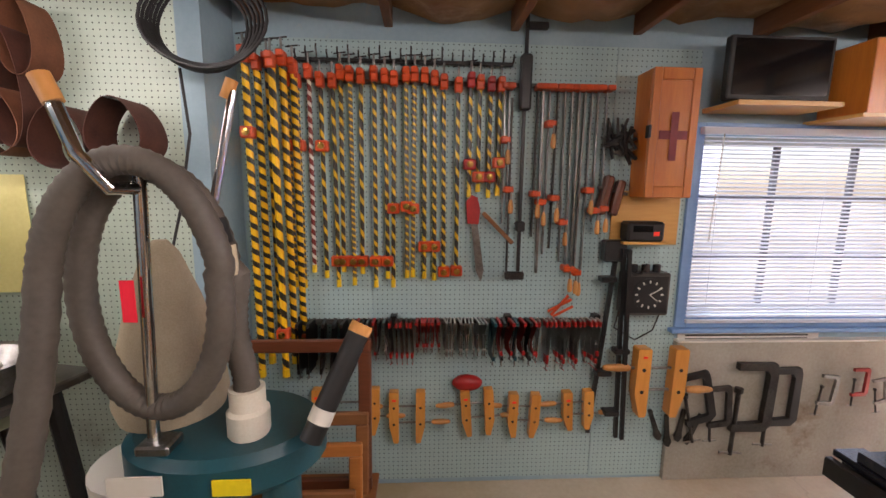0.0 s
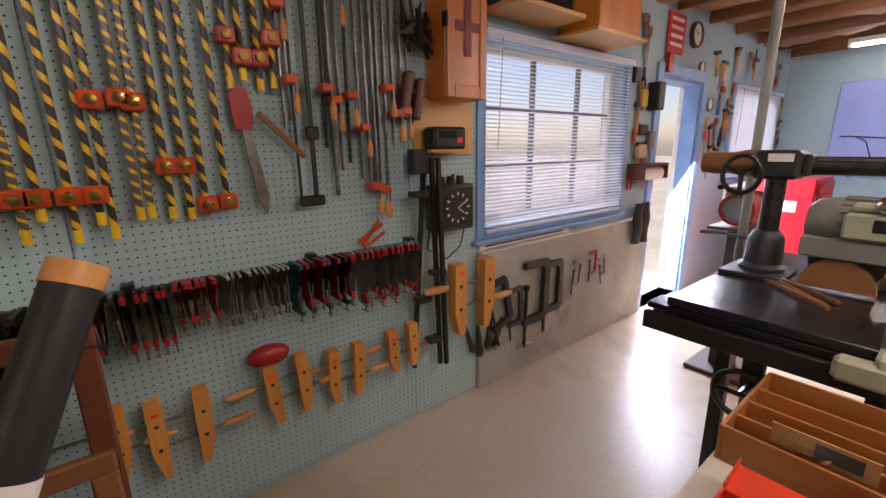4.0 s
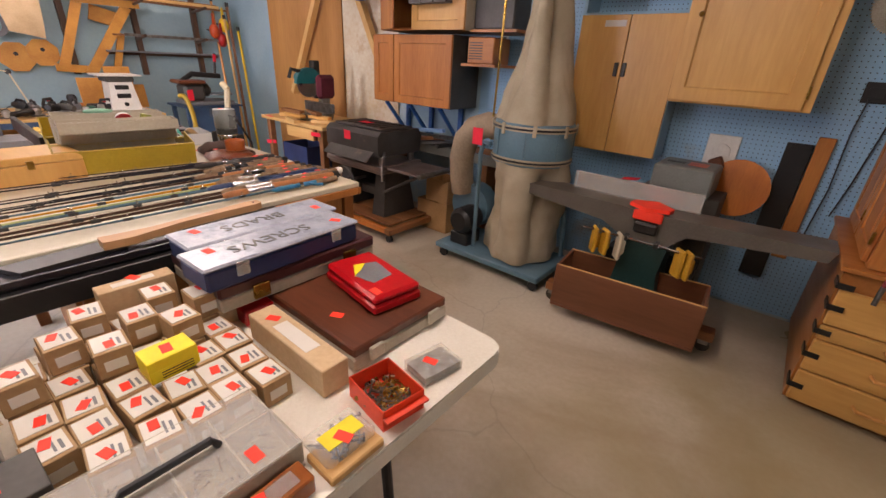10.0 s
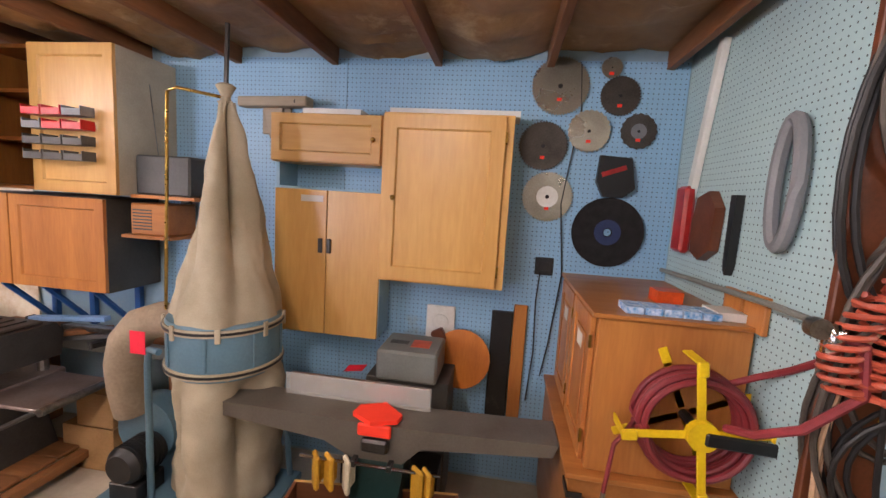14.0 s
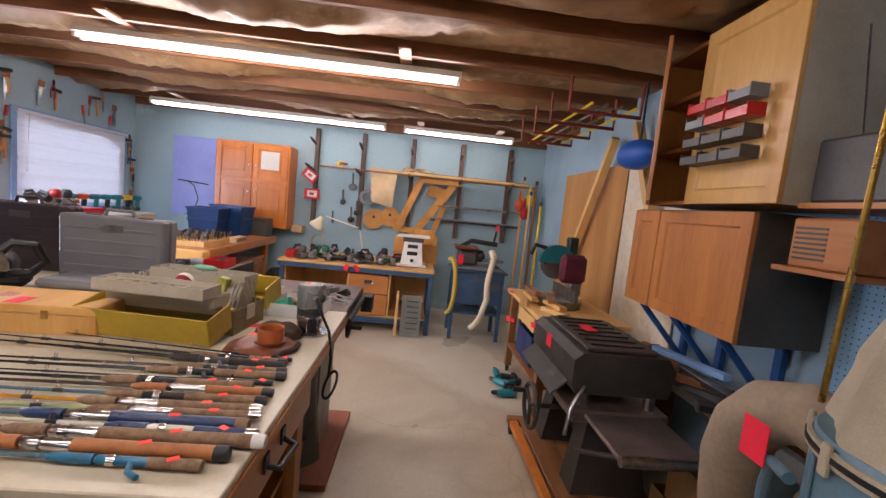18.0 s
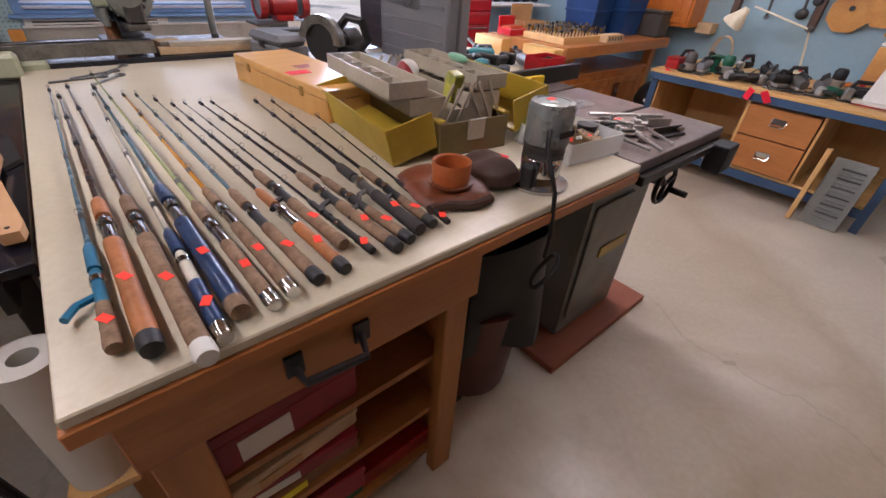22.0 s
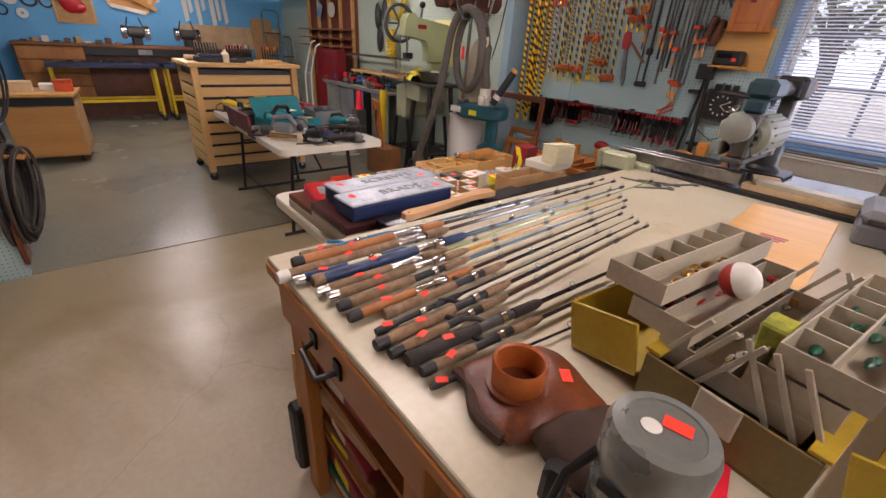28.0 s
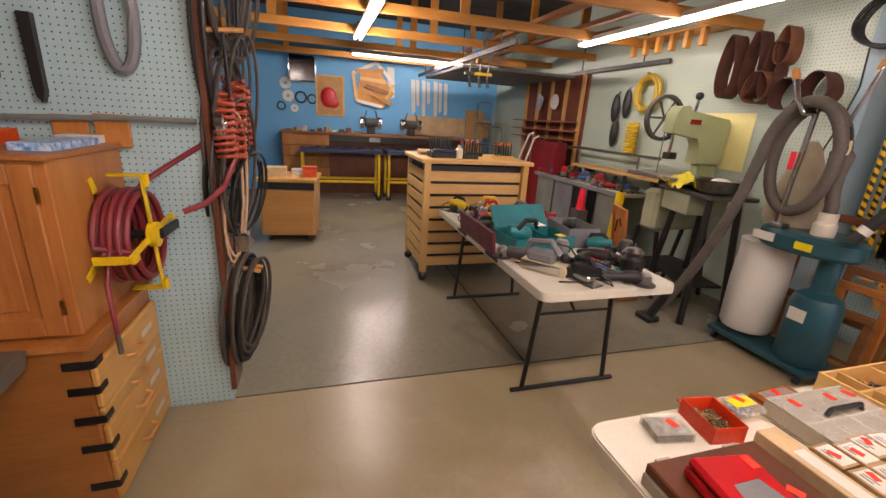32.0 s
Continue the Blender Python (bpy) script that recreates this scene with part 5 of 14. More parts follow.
# ---- folding table in the middle, with its goods ----
def folding_table(x0, x1, y0, y1, zt, long_axis, label):
    t = thing("folding_table", label, "table", Matrix.Translation(((x0 + x1) / 2, (y0 + y1) / 2, 0)))
    L, W_ = (x1 - x0) / 2, (y1 - y0) / 2
    th = 0.045
    def slab(a, b, c, d):
        r, pts = 0.05, []
        for cx_, cy_, a0 in ((c - r, d - r, 0), (a + r, d - r, 90), (a + r, b + r, 180), (c - r, b + r, 270)):
            for i in range(5):
                q = radians(a0 + 22.5 * i)
                pts.append((cx_ + r * math.cos(q), cy_ + r * math.sin(q)))
        g = Geo().prism(pts, zt - th, zt - 0.006)
        g.prism([(px * 0.996, py * 0.996) for px, py in pts], zt - 0.006, zt)
        return g
    part("tabletop", slab(-L, -W_, L, W_), M_WHITEPL, t, "white moulded plastic top")
    if long_axis == "y":
        part("fold_line", B(-L, -0.003, zt - 0.001, L, 0.003, zt + 0.0004), M_DGREY, t)
    grips = ((-L - 0.002, -0.22, 0), (-L - 0.002, 0.3, 0)) if long_axis == "y" else ((-0.25, -W_ - 0.002, 1), (0.3, -W_ - 0.002, 1))
    for gx, gy, d in grips:
        part("grip", B(gx, gy - 0.1, zt - 0.04, gx + 0.012, gy + 0.1, zt - 0.012, 0.004) if d == 0 else B(gx - 0.1, gy, zt - 0.04, gx + 0.1, gy + 0.012, zt - 0.012, 0.004), M_BLACKP, t)
    for s in (-1, 1):
        u = s * (W_ - 0.28) if long_axis == "y" else s * (L - 0.28)
        half = (L if long_axis == "y" else W_) - 0.12
        P = (lambda a, z: (a, u, z)) if long_axis == "y" else (lambda a, z: (u, a, z))
        for a in (-half, half):
            part("leg", Geo().tube([P(a * 0.8, zt - th), P(a, 0.03)], 0.014, 10), M_BLACK, t)
        part("foot", Geo().tube([P(-half - 0.07, 0.014), P(half + 0.07, 0.014)], 0.014, 10), M_BLACK, t)
        part("crossbar", Geo().tube([P(-half * 0.86, zt * 0.66), P(half * 0.86, zt * 0.66)], 0.009, 8), M_BLACK, t)
        v = u - s * 0.3
        Q = (lambda a, z: (a, v, z)) if long_axis == "y" else (lambda a, z: (v, a, z))
        part("brace", Geo().tube([P(0, zt * 0.66), Q(0, zt - th)], 0.009, 8), M_BLACK, t)
    return t


TT = 0.735
folding_table(0.55, 1.31, -0.45, 1.43, TT, "y", "white plastic folding table crowded with hardware for sale")


def open_box(t, x0, y0, x1, y1, h, w, mat, name="tray", walls_x=(), walls_y=(), z=0.0, base=True):
    """A lidless box with partitions; each board is a part."""
    if base:
        part(name + "_base", B(x0, y0, z, x1, y1, z + w), mat, t)
    for a, b, c, d in ((x0, y0, x1, y0 + w), (x0, y1 - w, x1, y1), (x0, y0 + w, x0 + w, y1 - w), (x1 - w, y0 + w, x1, y1 - w)):
        part(name + "_side", B(a, b, z + w, c, d, z + h, 0.0015), mat, t)
    for y in walls_y:
        part("divider", B(x0 + w, y - w / 2, z + w, x1 - w, y + w / 2, z + h * 0.92), mat, t)
    for x, a, b in walls_x:
        part("divider", B(x - w / 2, a, z + w, x + w / 2, b, z + h * 0.92), mat, t)


def shell(x0, y0, z0, x1, y1, z1, w):
    """One moulded open tray: outer walls, rim, inner walls and floor in one skin."""
    ring = lambda d, z: [(x0 + d, y0 + d, z), (x1 - d, y0 + d, z), (x1 - d, y1 - d, z), (x0 + d, y1 - d, z)]
    v = ring(0, z0) + ring(0, z1) + ring(w, z1) + ring(w, z0 + w)
    f = [(3, 2, 1, 0), (12, 13, 14, 15)]
    for k in range(3):
        for i in range(4):
            j = (i + 1) % 4
            f.append((4 * k + i, 4 * k + j, 4 * k + 4 + j, 4 * k + 4 + i))
    return Geo().add(v, f)


def scatter(t, x0, y0, x1, y1, z, n, size, mats, seed, name="hardware"):
    """Loose screws and fittings: small bolts with heads, heaped."""
    r = random.Random(seed)
    per = {}
    for k in range(n):
        m = Matrix.Translation((r.uniform(x0, x1), r.uniform(y0, y1), z + r.uniform(0, size * 0.8))) @ Euler((r.uniform(-0.5, 0.5), r.uniform(1.1, 1.9), r.uniform(0, 6.3))).to_matrix().to_4x4()
        g = per.setdefault(k % len(mats), Geo())
        s = size * r.uniform(0.6, 1.2)
        g.cyl((0, 0, -s), (0, 0, s), s * 0.16, n=5, m=m)
        g.cyl((0, 0, s), (0, 0, s * 1.25), s * 0.36, n=6, m=m)
    for i, g in per.items():
        tagged(part(name, g, mats[i], t), kind="stuff")


tr = thing("divided_tray", "pine tray with many compartments holding screws, on the folding table", "tray", Matrix.Translation((0, 0, TT)))
open_box(tr, 0.565, 0.73, 0.762, 1.062, 0.066, 0.008, M_PINEY, "tray", ((0.665, 0.738, 1.054),), (0.842, 0.955))
open_box(tr, 0.567, 0.39, 0.764, 0.728, 0.066, 0.008, M_PINEY, "tray", ((0.667, 0.398, 0.72),), (0.47, 0.62, 0.68))
for k, (a, b, c, d, n, s) in enumerate(((0.58, 0.96, 0.65, 1.05, 6, 0.012), (0.58, 0.85, 0.65, 0.95, 26, 0.012), (0.68, 0.96, 0.75, 1.05, 10, 0.01), (0.68, 0.85, 0.75, 0.95, 20, 0.012), (0.58, 0.48, 0.65, 0.61, 46, 0.012), (0.68, 0.41, 0.75, 0.47, 34, 0.016), (0.58, 0.4, 0.65, 0.46, 12, 0.012), (0.68, 0.63, 0.75, 0.71, 26, 0.012))):
    scatter(tr, a, b, c, d, 0.014, n, s, (M_PARTS, M_DSTEEL, M_BLACK, M_STEEL), 50 + k)
part("cloth", Geo().sheet(8, 8, lambda u, v: (0.685 + 0.06 * u, 0.49 + 0.11 * v, 0.035 + 0.012 * math.sin(u * 7) * math.cos(v * 6)), 0.002), M_PAPER, tr)
# whisk broom lying across the tray
br = thing("whisk_broom", "straw whisk broom lying across the pine tray", "broom", Matrix.Translation((0.64, 0.7, TT + 0.088)) @ Matrix.Rotation(radians(-114), 4, "Z") @ Matrix.Rotation(radians(5), 4, "Y"))
straw = Geo()
r = random.Random(9)
for k in range(190):
    a, s = r.uniform(-1, 1), r.uniform(-1, 1)
    straw.tube([(0.03, a * 0.012, s * 0.008), (-0.09, a * 0.05, s * 0.016), (-0.19 + r.uniform(-0.012, 0.012), a * 0.065 + r.uniform(-0.004, 0.004), s * 0.02)], 0.0016, 4)
M_STRAW = surface("broom_straw", "c8924a", 0.7, 0, "a87030", 30, 120, 0.2)
part("straw", straw, M_STRAW, br)
part("core", Geo().prism([(0.03, -0.011), (-0.06, -0.04), (-0.17, -0.058), (-0.17, 0.058), (-0.06, 0.04), (0.03, 0.011)], -0.012, 0.012), M_STRAW, br)
part("binding", Geo().box(-0.062, -0.045, -0.018, -0.056, 0.045, 0.018, 0.002).box(-0.04, -0.038, -0.017, -0.034, 0.038, 0.017, 0.002), M_CASEGREY, br)
part("ferrule", Geo().lathe([(0.014, 0.02), (0.018, 0.024), (0.018, 0.05), (0.013, 0.056), (0.0, 0.057)], 14, rot("Y", 90)), M_CHROME, br)

# hand tools at the table's corner
def pliers(ax, ay, bx, by, z, spread, grip, lab):
    """A pair of pliers with its jaws at a and its handles towards b."""
    L, a = math.hypot(bx - ax, by - ay), math.atan2(by - ay, bx - ax)
    t = thing("pliers", lab, "pliers", Matrix.Translation((ax, ay, z)) @ Matrix.Rotation(a, 4, "Z"), "pliers on the table")
    for s in (-1, 1):
        part("jaw", Geo().prism([(0.0, 0.001 * s), (0.004, 0.008 * s), (0.035, 0.012 * s), (0.06, 0.009 * s), (0.065, -0.004 * s)][::s], -0.004, 0.004), M_CHROMEW, t)
        part("grip", Geo().tube([(0.055, -0.002 * s, 0), (0.075, -0.012 * s, 0), (L * 0.62, -spread * s, 0), (L, -spread * 0.8 * s, 0)], 0.0052, 8), grip, t)
    part("rivet", C((0.058, 0, -0.006), (0.058, 0, 0.0065), 0.007, n=12), M_STEEL, t)


pliers(0.6, 1.18, 0.7, 1.37, TT + 0.007, 0.016, M_CHROMEW, "bright steel pliers lying in a pile at the table corner")
pliers(0.655, 1.17, 0.59, 1.385, TT + 0.014, 0.012, M_CHROMEW, "long steel pliers lying across the others")
pliers(0.672, 1.16, 0.632, 1.38, TT + 0.006, 0.014, M_DSTEEL, "dark steel pliers under the pile")
clp = thing("locking_clip", "bright sheet-steel clip lying on the pliers", "clip", Matrix.Translation((0.69, 1.23, TT + 0.014)) @ rot("Z", 86))
part("plate", Geo().prism([(-0.09, -0.008), (-0.05, -0.02), (0.03, -0.018), (0.09, -0.006), (0.095, 0.006), (0.03, 0.018), (-0.05, 0.014), (-0.09, 0.006)], -0.003, 0.004), M_CHROMEW, clp)
part("rolled_edge", Geo().tube([(-0.09, -0.008, 0.004), (-0.05, -0.02, 0.008), (0.03, -0.018, 0.008), (0.09, -0.006, 0.004)], 0.004, 6), M_CHROMEW, clp)
sticker(clp, -0.02, 0.0, 0.0052)
sci = thing("tin_snips", "dark scissors with dark green ring handles", "scissors", Matrix.Translation((0.648, 1.13, TT + 0.012)))
for s in (-1, 1):
    part("blade", Geo().prism([(0.0, -0.007), (-0.03, 0.09), (-0.022, 0.092), (0.012, 0.004)], 0.004 * s, 0.004 * s + 0.003, rot("Z", 8 * s)), M_DSTEEL, sci)
    part("ring_handle", Geo().tube([(-0.026 + 0.03 * s + 0.022 * math.cos(q * math.pi / 9), -0.035 - 0.012 * s + 0.026 * math.sin(q * math.pi / 9), 0.0) for q in range(18)], 0.0075, 8, True), M_GREEN, sci)
scd = thing("screwdriver", "screwdriver with a brown handle lying by the pine tray", "screwdriver", Matrix.Translation((0.63, 1.078, TT + 0.013)) @ rot("Z", 10))
part("shaft", C((0.0, 0, 0), (0.09, 0, 0), 0.004, n=8), M_DSTEEL, scd)
part("handle", Geo().lathe([(0.0, 0.09), (0.01, 0.092), (0.013, 0.11), (0.012, 0.16), (0.008, 0.17), (0, 0.171)], 12, rot("Y", 90)), M_OAKOR, scd)
solo("steel_rod", C((-0.18, 0, 0.007), (0.16, 0, 0.007), 0.006, n=8), M_STEEL, "bent steel rod lying on the table", "rod", Matrix.Translation((0.578, 1.27, TT)) @ Matrix.Rotation(radians(88), 4, "Z") @ Matrix.Diagonal((0.5, 0.8, 0.8, 1)))
ob_ = thing("orange_parts_box", "orange plastic box with its lid open, full of bolts", "box", Matrix.Translation((0.755, 1.272, TT)))
open_box(ob_, -0.06, -0.087, 0.05, 0.087, 0.06, 0.004, M_REDBIN, "box")
lid_ = part("lid", Geo().box(0, -0.087, 0, 0.003, 0.087, 0.085, 0.001, Matrix.Translation((0.053, 0, 0.052)) @ rot("Y", 84)).box(-0.016, -0.087, 0.001, -0.0005, -0.084, 0.085, 0, Matrix.Translation((0.053, 0, 0.052)) @ rot("Y", 84)).box(-0.016, 0.084, 0.001, -0.0005, 0.087, 0.085, 0, Matrix.Translation((0.053, 0, 0.052)) @ rot("Y", 84)), M_REDBIN, ob_)
scatter(ob_, -0.05, -0.077, 0.04, 0.077, 0.014, 110, 0.02, (M_STEEL, M_PARTS, M_STEEL), 61, "bolts")
gb = thing("green_bin", "small dark green plastic bin of clips", "bin", Matrix.Translation((0.73, 1.137, TT)))
open_box(gb, -0.05, -0.045, 0.055, 0.045, 0.06, 0.004, M_GREEN, "bin")
scatter(gb, -0.04, -0.035, 0.045, 0.035, 0.012, 20, 0.013, (M_BLACK, M_DSTEEL), 62)
cupt = thing("plastic_cup", "ribbed yellow plastic cup holding nails", "cup", Matrix.Translation((0.87, 1.15, TT)))
part("cup", Geo().lathe([(0.0, 0.002), (0.036, 0.002), (0.038, 0.0), (0.05, 0.085), (0.054, 0.087), (0.05, 0.09), (0.046, 0.08), (0.034, 0.01), (0.0, 0.008)], 24), M_MUSTARD, cupt)
scatter(cupt, -0.025, -0.025, 0.025, 0.025, 0.045, 22, 0.018, (M_STEEL,), 63, "nails")

# shallow wooden drawer with dividers, at the far corner
cg = thing("divided_wooden_box", "brown wooden drawer with dividers on the folding table", "drawer", Matrix.Translation((0, 0, TT)))
open_box(cg, 0.96, 1.1, 1.305, 1.42, 0.085, 0.008, M_HONEYY, "drawer", ((1.04, 1.108, 1.412), (1.12, 1.108, 1.412), (1.2, 1.108, 1.412)))
part("paper_card", B(1.0, 1.18, 0.07, 1.004, 1.34, 0.118, 0, None), M_CARD, cg)
part("card_picture", B(0.9985, 1.2, 0.08, 0.9995, 1.27, 0.11), M_DGREY, cg)
part("coin_dish", Geo().lathe([(0.0, 0), (0.03, 0.0), (0.034, 0.012), (0.0, 0.012)], 18, Matrix.Translation((1.01, 1.27, 0.08))), M_CHROME, cg)
scatter(cg, 0.98, 1.12, 1.03, 1.4, 0.012, 24, 0.018, (M_BRASS, M_STEEL), 64)

# red carton of rivets
solo("round_bottle_cap", Geo().lathe([(0.0, 0), (0.022, 0), (0.024, 0.012), (0.016, 0.022), (0, 0.025)], 18), M_GREEN, "small round green cap among the cartons", "cap", Matrix.Translation((0.845, 1.045, TT)))
rb = thing("rivet_carton", "dark red and white carton of rivets on the table", "carton", Matrix.Translation((0.9, 0.978, TT)) @ Matrix.Rotation(radians(8), 4, "Z"))
M_MAROON = surface("maroon_card", "8e1b26", 0.5, 0, "76141d", 8, 60, 0.04)
part("carton", B(-0.05, -0.058, 0, 0.05, 0.058, 0.17, 0.002), M_MAROON, rb)
part("white_side", Geo().prism([(0.0, 0.0), (0.045, 0.0), (0.075, 0.085), (0.045, 0.169), (0.012, 0.169), (0.04, 0.085)], 0.0, 0.0012, Matrix.Translation((-0.0506, -0.0585, 0)) @ rot("X", 90)), M_LYELLOW, rb)
part("rivet_print", C((-0.015, -0.0605, 0.02), (-0.01, -0.0605, 0.12), 0.004, n=8), M_DGREY, rb)
part("label_band", B(-0.0515, -0.045, 0.02, -0.0505, 0.045, 0.055), M_PAPER, rb)
part("brand_oval", Geo().lathe([(0.04, 0), (0.04, 0.0012), (0, 0.0012)], 20, Matrix.Translation((-0.0505, 0, 0.135)) @ rot("Y", -90) @ Matrix.Diagonal((0.28, 1, 1, 1))), M_PAPER, rb)
words("RIVETS", 0.026, M_PAPER, rb, Matrix.Translation((-0.0512, 0, 0.088)) @ rot("Z", -90) @ rot("X", 90))
# stack of clear cases with a cream box on top
for k, (x, y, w, d, h, z, mt_) in enumerate(((1.08, 0.98, 0.2, 0.19, 0.045, 0, M_CLEARPL), (1.07, 0.97, 0.19, 0.18, 0.04, 0.046, M_CLEARPL), (1.08, 0.98, 0.19, 0.2, 0.04, 0.087, M_WHITEPL))):
    t = thing("parts_case", "flat clear plastic parts case in a stack", "case", Matrix.Translation((x, y, TT + z)) @ Matrix.Rotation(radians(4 * k - 4), 4, "Z"))
    part("case", B(-w / 2, -d / 2, 0, w / 2, d / 2, h, 0.004), mt_, t)
    part("contents", B(-w / 2 + 0.01, -d / 2 + 0.01, 0.004, w / 2 - 0.01, d / 2 - 0.01, h * 0.6), M_CARD2, t) if k < 2 else sticker(t, 0, 0, h)
solo("plastic_tub", Geo().lathe([(0.04, 0), (0.045, 0.05), (0.048, 0.07), (0.0, 0.07)], 20), M_CLEARPL, "clear round tub with a white lid", "tub", Matrix.Translation((1.0, 0.83, TT + 0.002)))
cb = thing("cream_card_box", "cream cardboard box with an open flap, on the parts cases", "box", Matrix.Translation((1.15, 0.96, TT + 0.13)) @ Matrix.Rotation(radians(-12), 4, "Z"))
M_CREAM = surface("cream_card", "d8d2b0", 0.6, 0, "c6bf9a", 8, 60, 0.05)
part("box", B(-0.06, -0.065, 0, 0.06, 0.065, 0.1, 0.002), M_CREAM, cb)
part("flap", B(-0.06, -0.066, 0.1, 0.062, 0.066, 0.104, 0.001, rot("Y", -6)), M_CREAM, cb)
# metal tin, blue pencil box, small cards and packets
tin = thing("clear_lid_case", "flat grey parts case with a clear lid on the table", "case", Matrix.Translation((0.95, 0.66, TT)) @ Matrix.Rotation(radians(10), 4, "Z"))
part("tin", B(-0.065, -0.115, 0, 0.065, 0.115, 0.024, 0.006), M_CASEGREY, tin)
scatter(tin, -0.05, -0.1, 0.05, 0.1, 0.026, 40, 0.012, (M_PAPER, M_STEEL, M_DGREY), 91)
part("lid", B(-0.067, -0.117, 0.0245, 0.067, 0.117, 0.046, 0.005), M_CLEARPL, tin)
sticker(tin, -0.02, 0.0, 0.0462)
solo("pencil_box", B(-0.016, -0.068, 0, 0.016, 0.068, 0.024, 0.003), surface("light_blue_card", "4aa9c6", 0.45), "narrow light blue box on the table", "box", Matrix.Translation((0.825, 0.69, TT)) @ Matrix.Rotation(radians(6), 4, "Z"))
for k, (x, y, z, a, mt_) in enumerate(((1.02, 0.85, 0.0, 20, M_PAPER), (1.1, 0.74, 0.0, -15, M_PAPER), (1.12, 0.6, 0.01, 30, M_CARD2), (1.05, 0.5, 0.0, -10, M_PAPER), (1.08, 0.66, 0.02, 8, M_GREY), (0.83, 0.87, 0.0, 5, M_BLACKP), (0.86, 0.8, 0.0, 25, M_BLACKP), (0.84, 0.58, 0.0, 0, M_DGREY))):
    t = thing("small_packet", "small packet of fittings lying on the table", "packet", Matrix.Translation((x, y, TT + z)) @ Matrix.Rotation(radians(a), 4, "Z"), "packets on the table")
    part("body", B(-0.05, -0.028, 0, 0.05, 0.028, 0.022, 0.003), mt_, t)
    part("flap", B(-0.0, -0.028, 0, 0.07, 0.028, 0.0015, 0, Matrix.Translation((0.0, 0, 0.023)) @ rot("Y", -35)), M_PAPER, t) if k < 4 else sticker(t, 0.02, 0, 0.0222, 0.011)
for x, y, w, d, h, mt_, lab in ((1.255, 0.53, 0.09, 0.255, 0.155, M_CARD, "open brown carton on the table edge"), (1.262, 0.77, 0.07, 0.19, 0.11, M_CARD, "low brown carton on the table edge")):
    t = thing("carton", lab, "carton", Matrix.Translation((x, y, TT)))
    open_box(t, -w / 2, -d / 2, w / 2, d / 2, h, 0.004, mt_, "carton")
    part("label", B(-w / 2 - 0.0015, -0.05, h * 0.55, -w / 2 - 0.0005, 0.05, h * 0.72), M_PAPER, t)
    part("price_sticker", B(-w / 2 - 0.0015, 0.06, h * 0.8, -w / 2 - 0.0005, 0.085, h * 0.92), M_STICK, t)
# spiral notebooks and blister packs among the boxes
for k, (x, y, z, a, w) in enumerate(((0.955, 0.79, 0.0, 12, 0.05), (0.87, 0.84, 0.023, -6, 0.045), (1.03, 0.62, 0.0, 30, 0.045))):
    t = thing("spiral_notebook", "small white notebook with a black wire spiral", "notebook", Matrix.Translation((x, y, TT + z + 0.001)) @ Matrix.Rotation(radians(a), 4, "Z"), "notebooks on the table")
    part("pages", B(-w, -0.035, 0, w, 0.035, 0.012, 0.001), M_PAPER, t)
    part("cover", B(-w - 0.001, -0.036, 0.0125, w + 0.001, 0.036, 0.014), M_PAPER if k else M_CHERRY, t)
    for q in range(9):
        part("wire_ring", Geo().ring(0.005, 0.0068, -0.0012, 0.0012, 10, Matrix.Translation((-w + 0.008 + q * (2 * w - 0.016) / 8, 0.036, 0.008)) @ rot("Y", 90)), M_BLACK, t)
    sticker(t, 0.01, 0, 0.0144)
for k, (x, y, z, a, mt_) in enumerate(((1.16, 0.86, 0.0, 20, M_PAPER), (1.13, 0.72, 0.0, -20, M_NAVY), (1.18, 0.66, 0.002, 50, M_LYELLOW), (1.1, 0.8, 0.026, 80, M_CASEGREY), (0.93, 0.9, 0.0, -30, M_DGREY), (1.15, 0.45, 0.0, 10, M_CARD2))):
    t = thing("blister_pack", "clear blister pack of fittings on a card", "packet", Matrix.Translation((x, y, TT + z + 0.001)) @ Matrix.Rotation(radians(a), 4, "Z"), "blister packs on the table")
    part("card", B(-0.055, -0.035, 0, 0.055, 0.035, 0.0015), mt_, t)
    part("blister", B(-0.04, -0.026, 0.002, 0.03, 0.026, 0.024, 0.008), M_CLEARPL, t)
    scatter(t, -0.03, -0.018, 0.02, 0.018, 0.006, 12, 0.01, (M_STEEL, M_DSTEEL), 120 + k)
# two printed boxes with yellow fronts and a white box
for x, y, z, w, d, h, top, side, lab in ((0.87, 0.43, 0, 0.1, 0.115, 0.062, M_DGREY, M_LYELLOW, "grey and yellow box of fittings"), (1.0, 0.465, 0, 0.085, 0.1, 0.1, M_PAPER, M_NAVY, "white box with printed lines"), (1.08, 0.55, 0, 0.06, 0.06, 0.09, M_LYELLOW, M_NAVY, "yellow and blue box"), (0.98, 0.16, 0.052, 0.06, 0.09, 0.05, M_LYELLOW, M_LYELLOW, "bright yellow box lying on the nail boxes")):
    t = thing("printed_box", lab + " on the table", "box", Matrix.Translation((x, y, TT + z)) @ Matrix.Rotation(radians(3), 4, "Z"))
    part("body", B(-w / 2, -d / 2, 0, w / 2, d / 2, h, 0.0015), top, t)
    part("front_panel", B(-w / 2 - 0.001, -d / 2 + 0.003, h * 0.08, -w / 2 - 0.0002, d / 2 - 0.003, h * 0.55), side, t)
    for q in range(3):
        part("print_line", B(-w / 2 - 0.0016, -d / 2 + 0.012, h * (0.16 + 0.12 * q), -w / 2 - 0.0011, d / 2 - 0.02, h * (0.2 + 0.12 * q)), M_BLACKP, t)
    sticker(t, 0, 0, h)
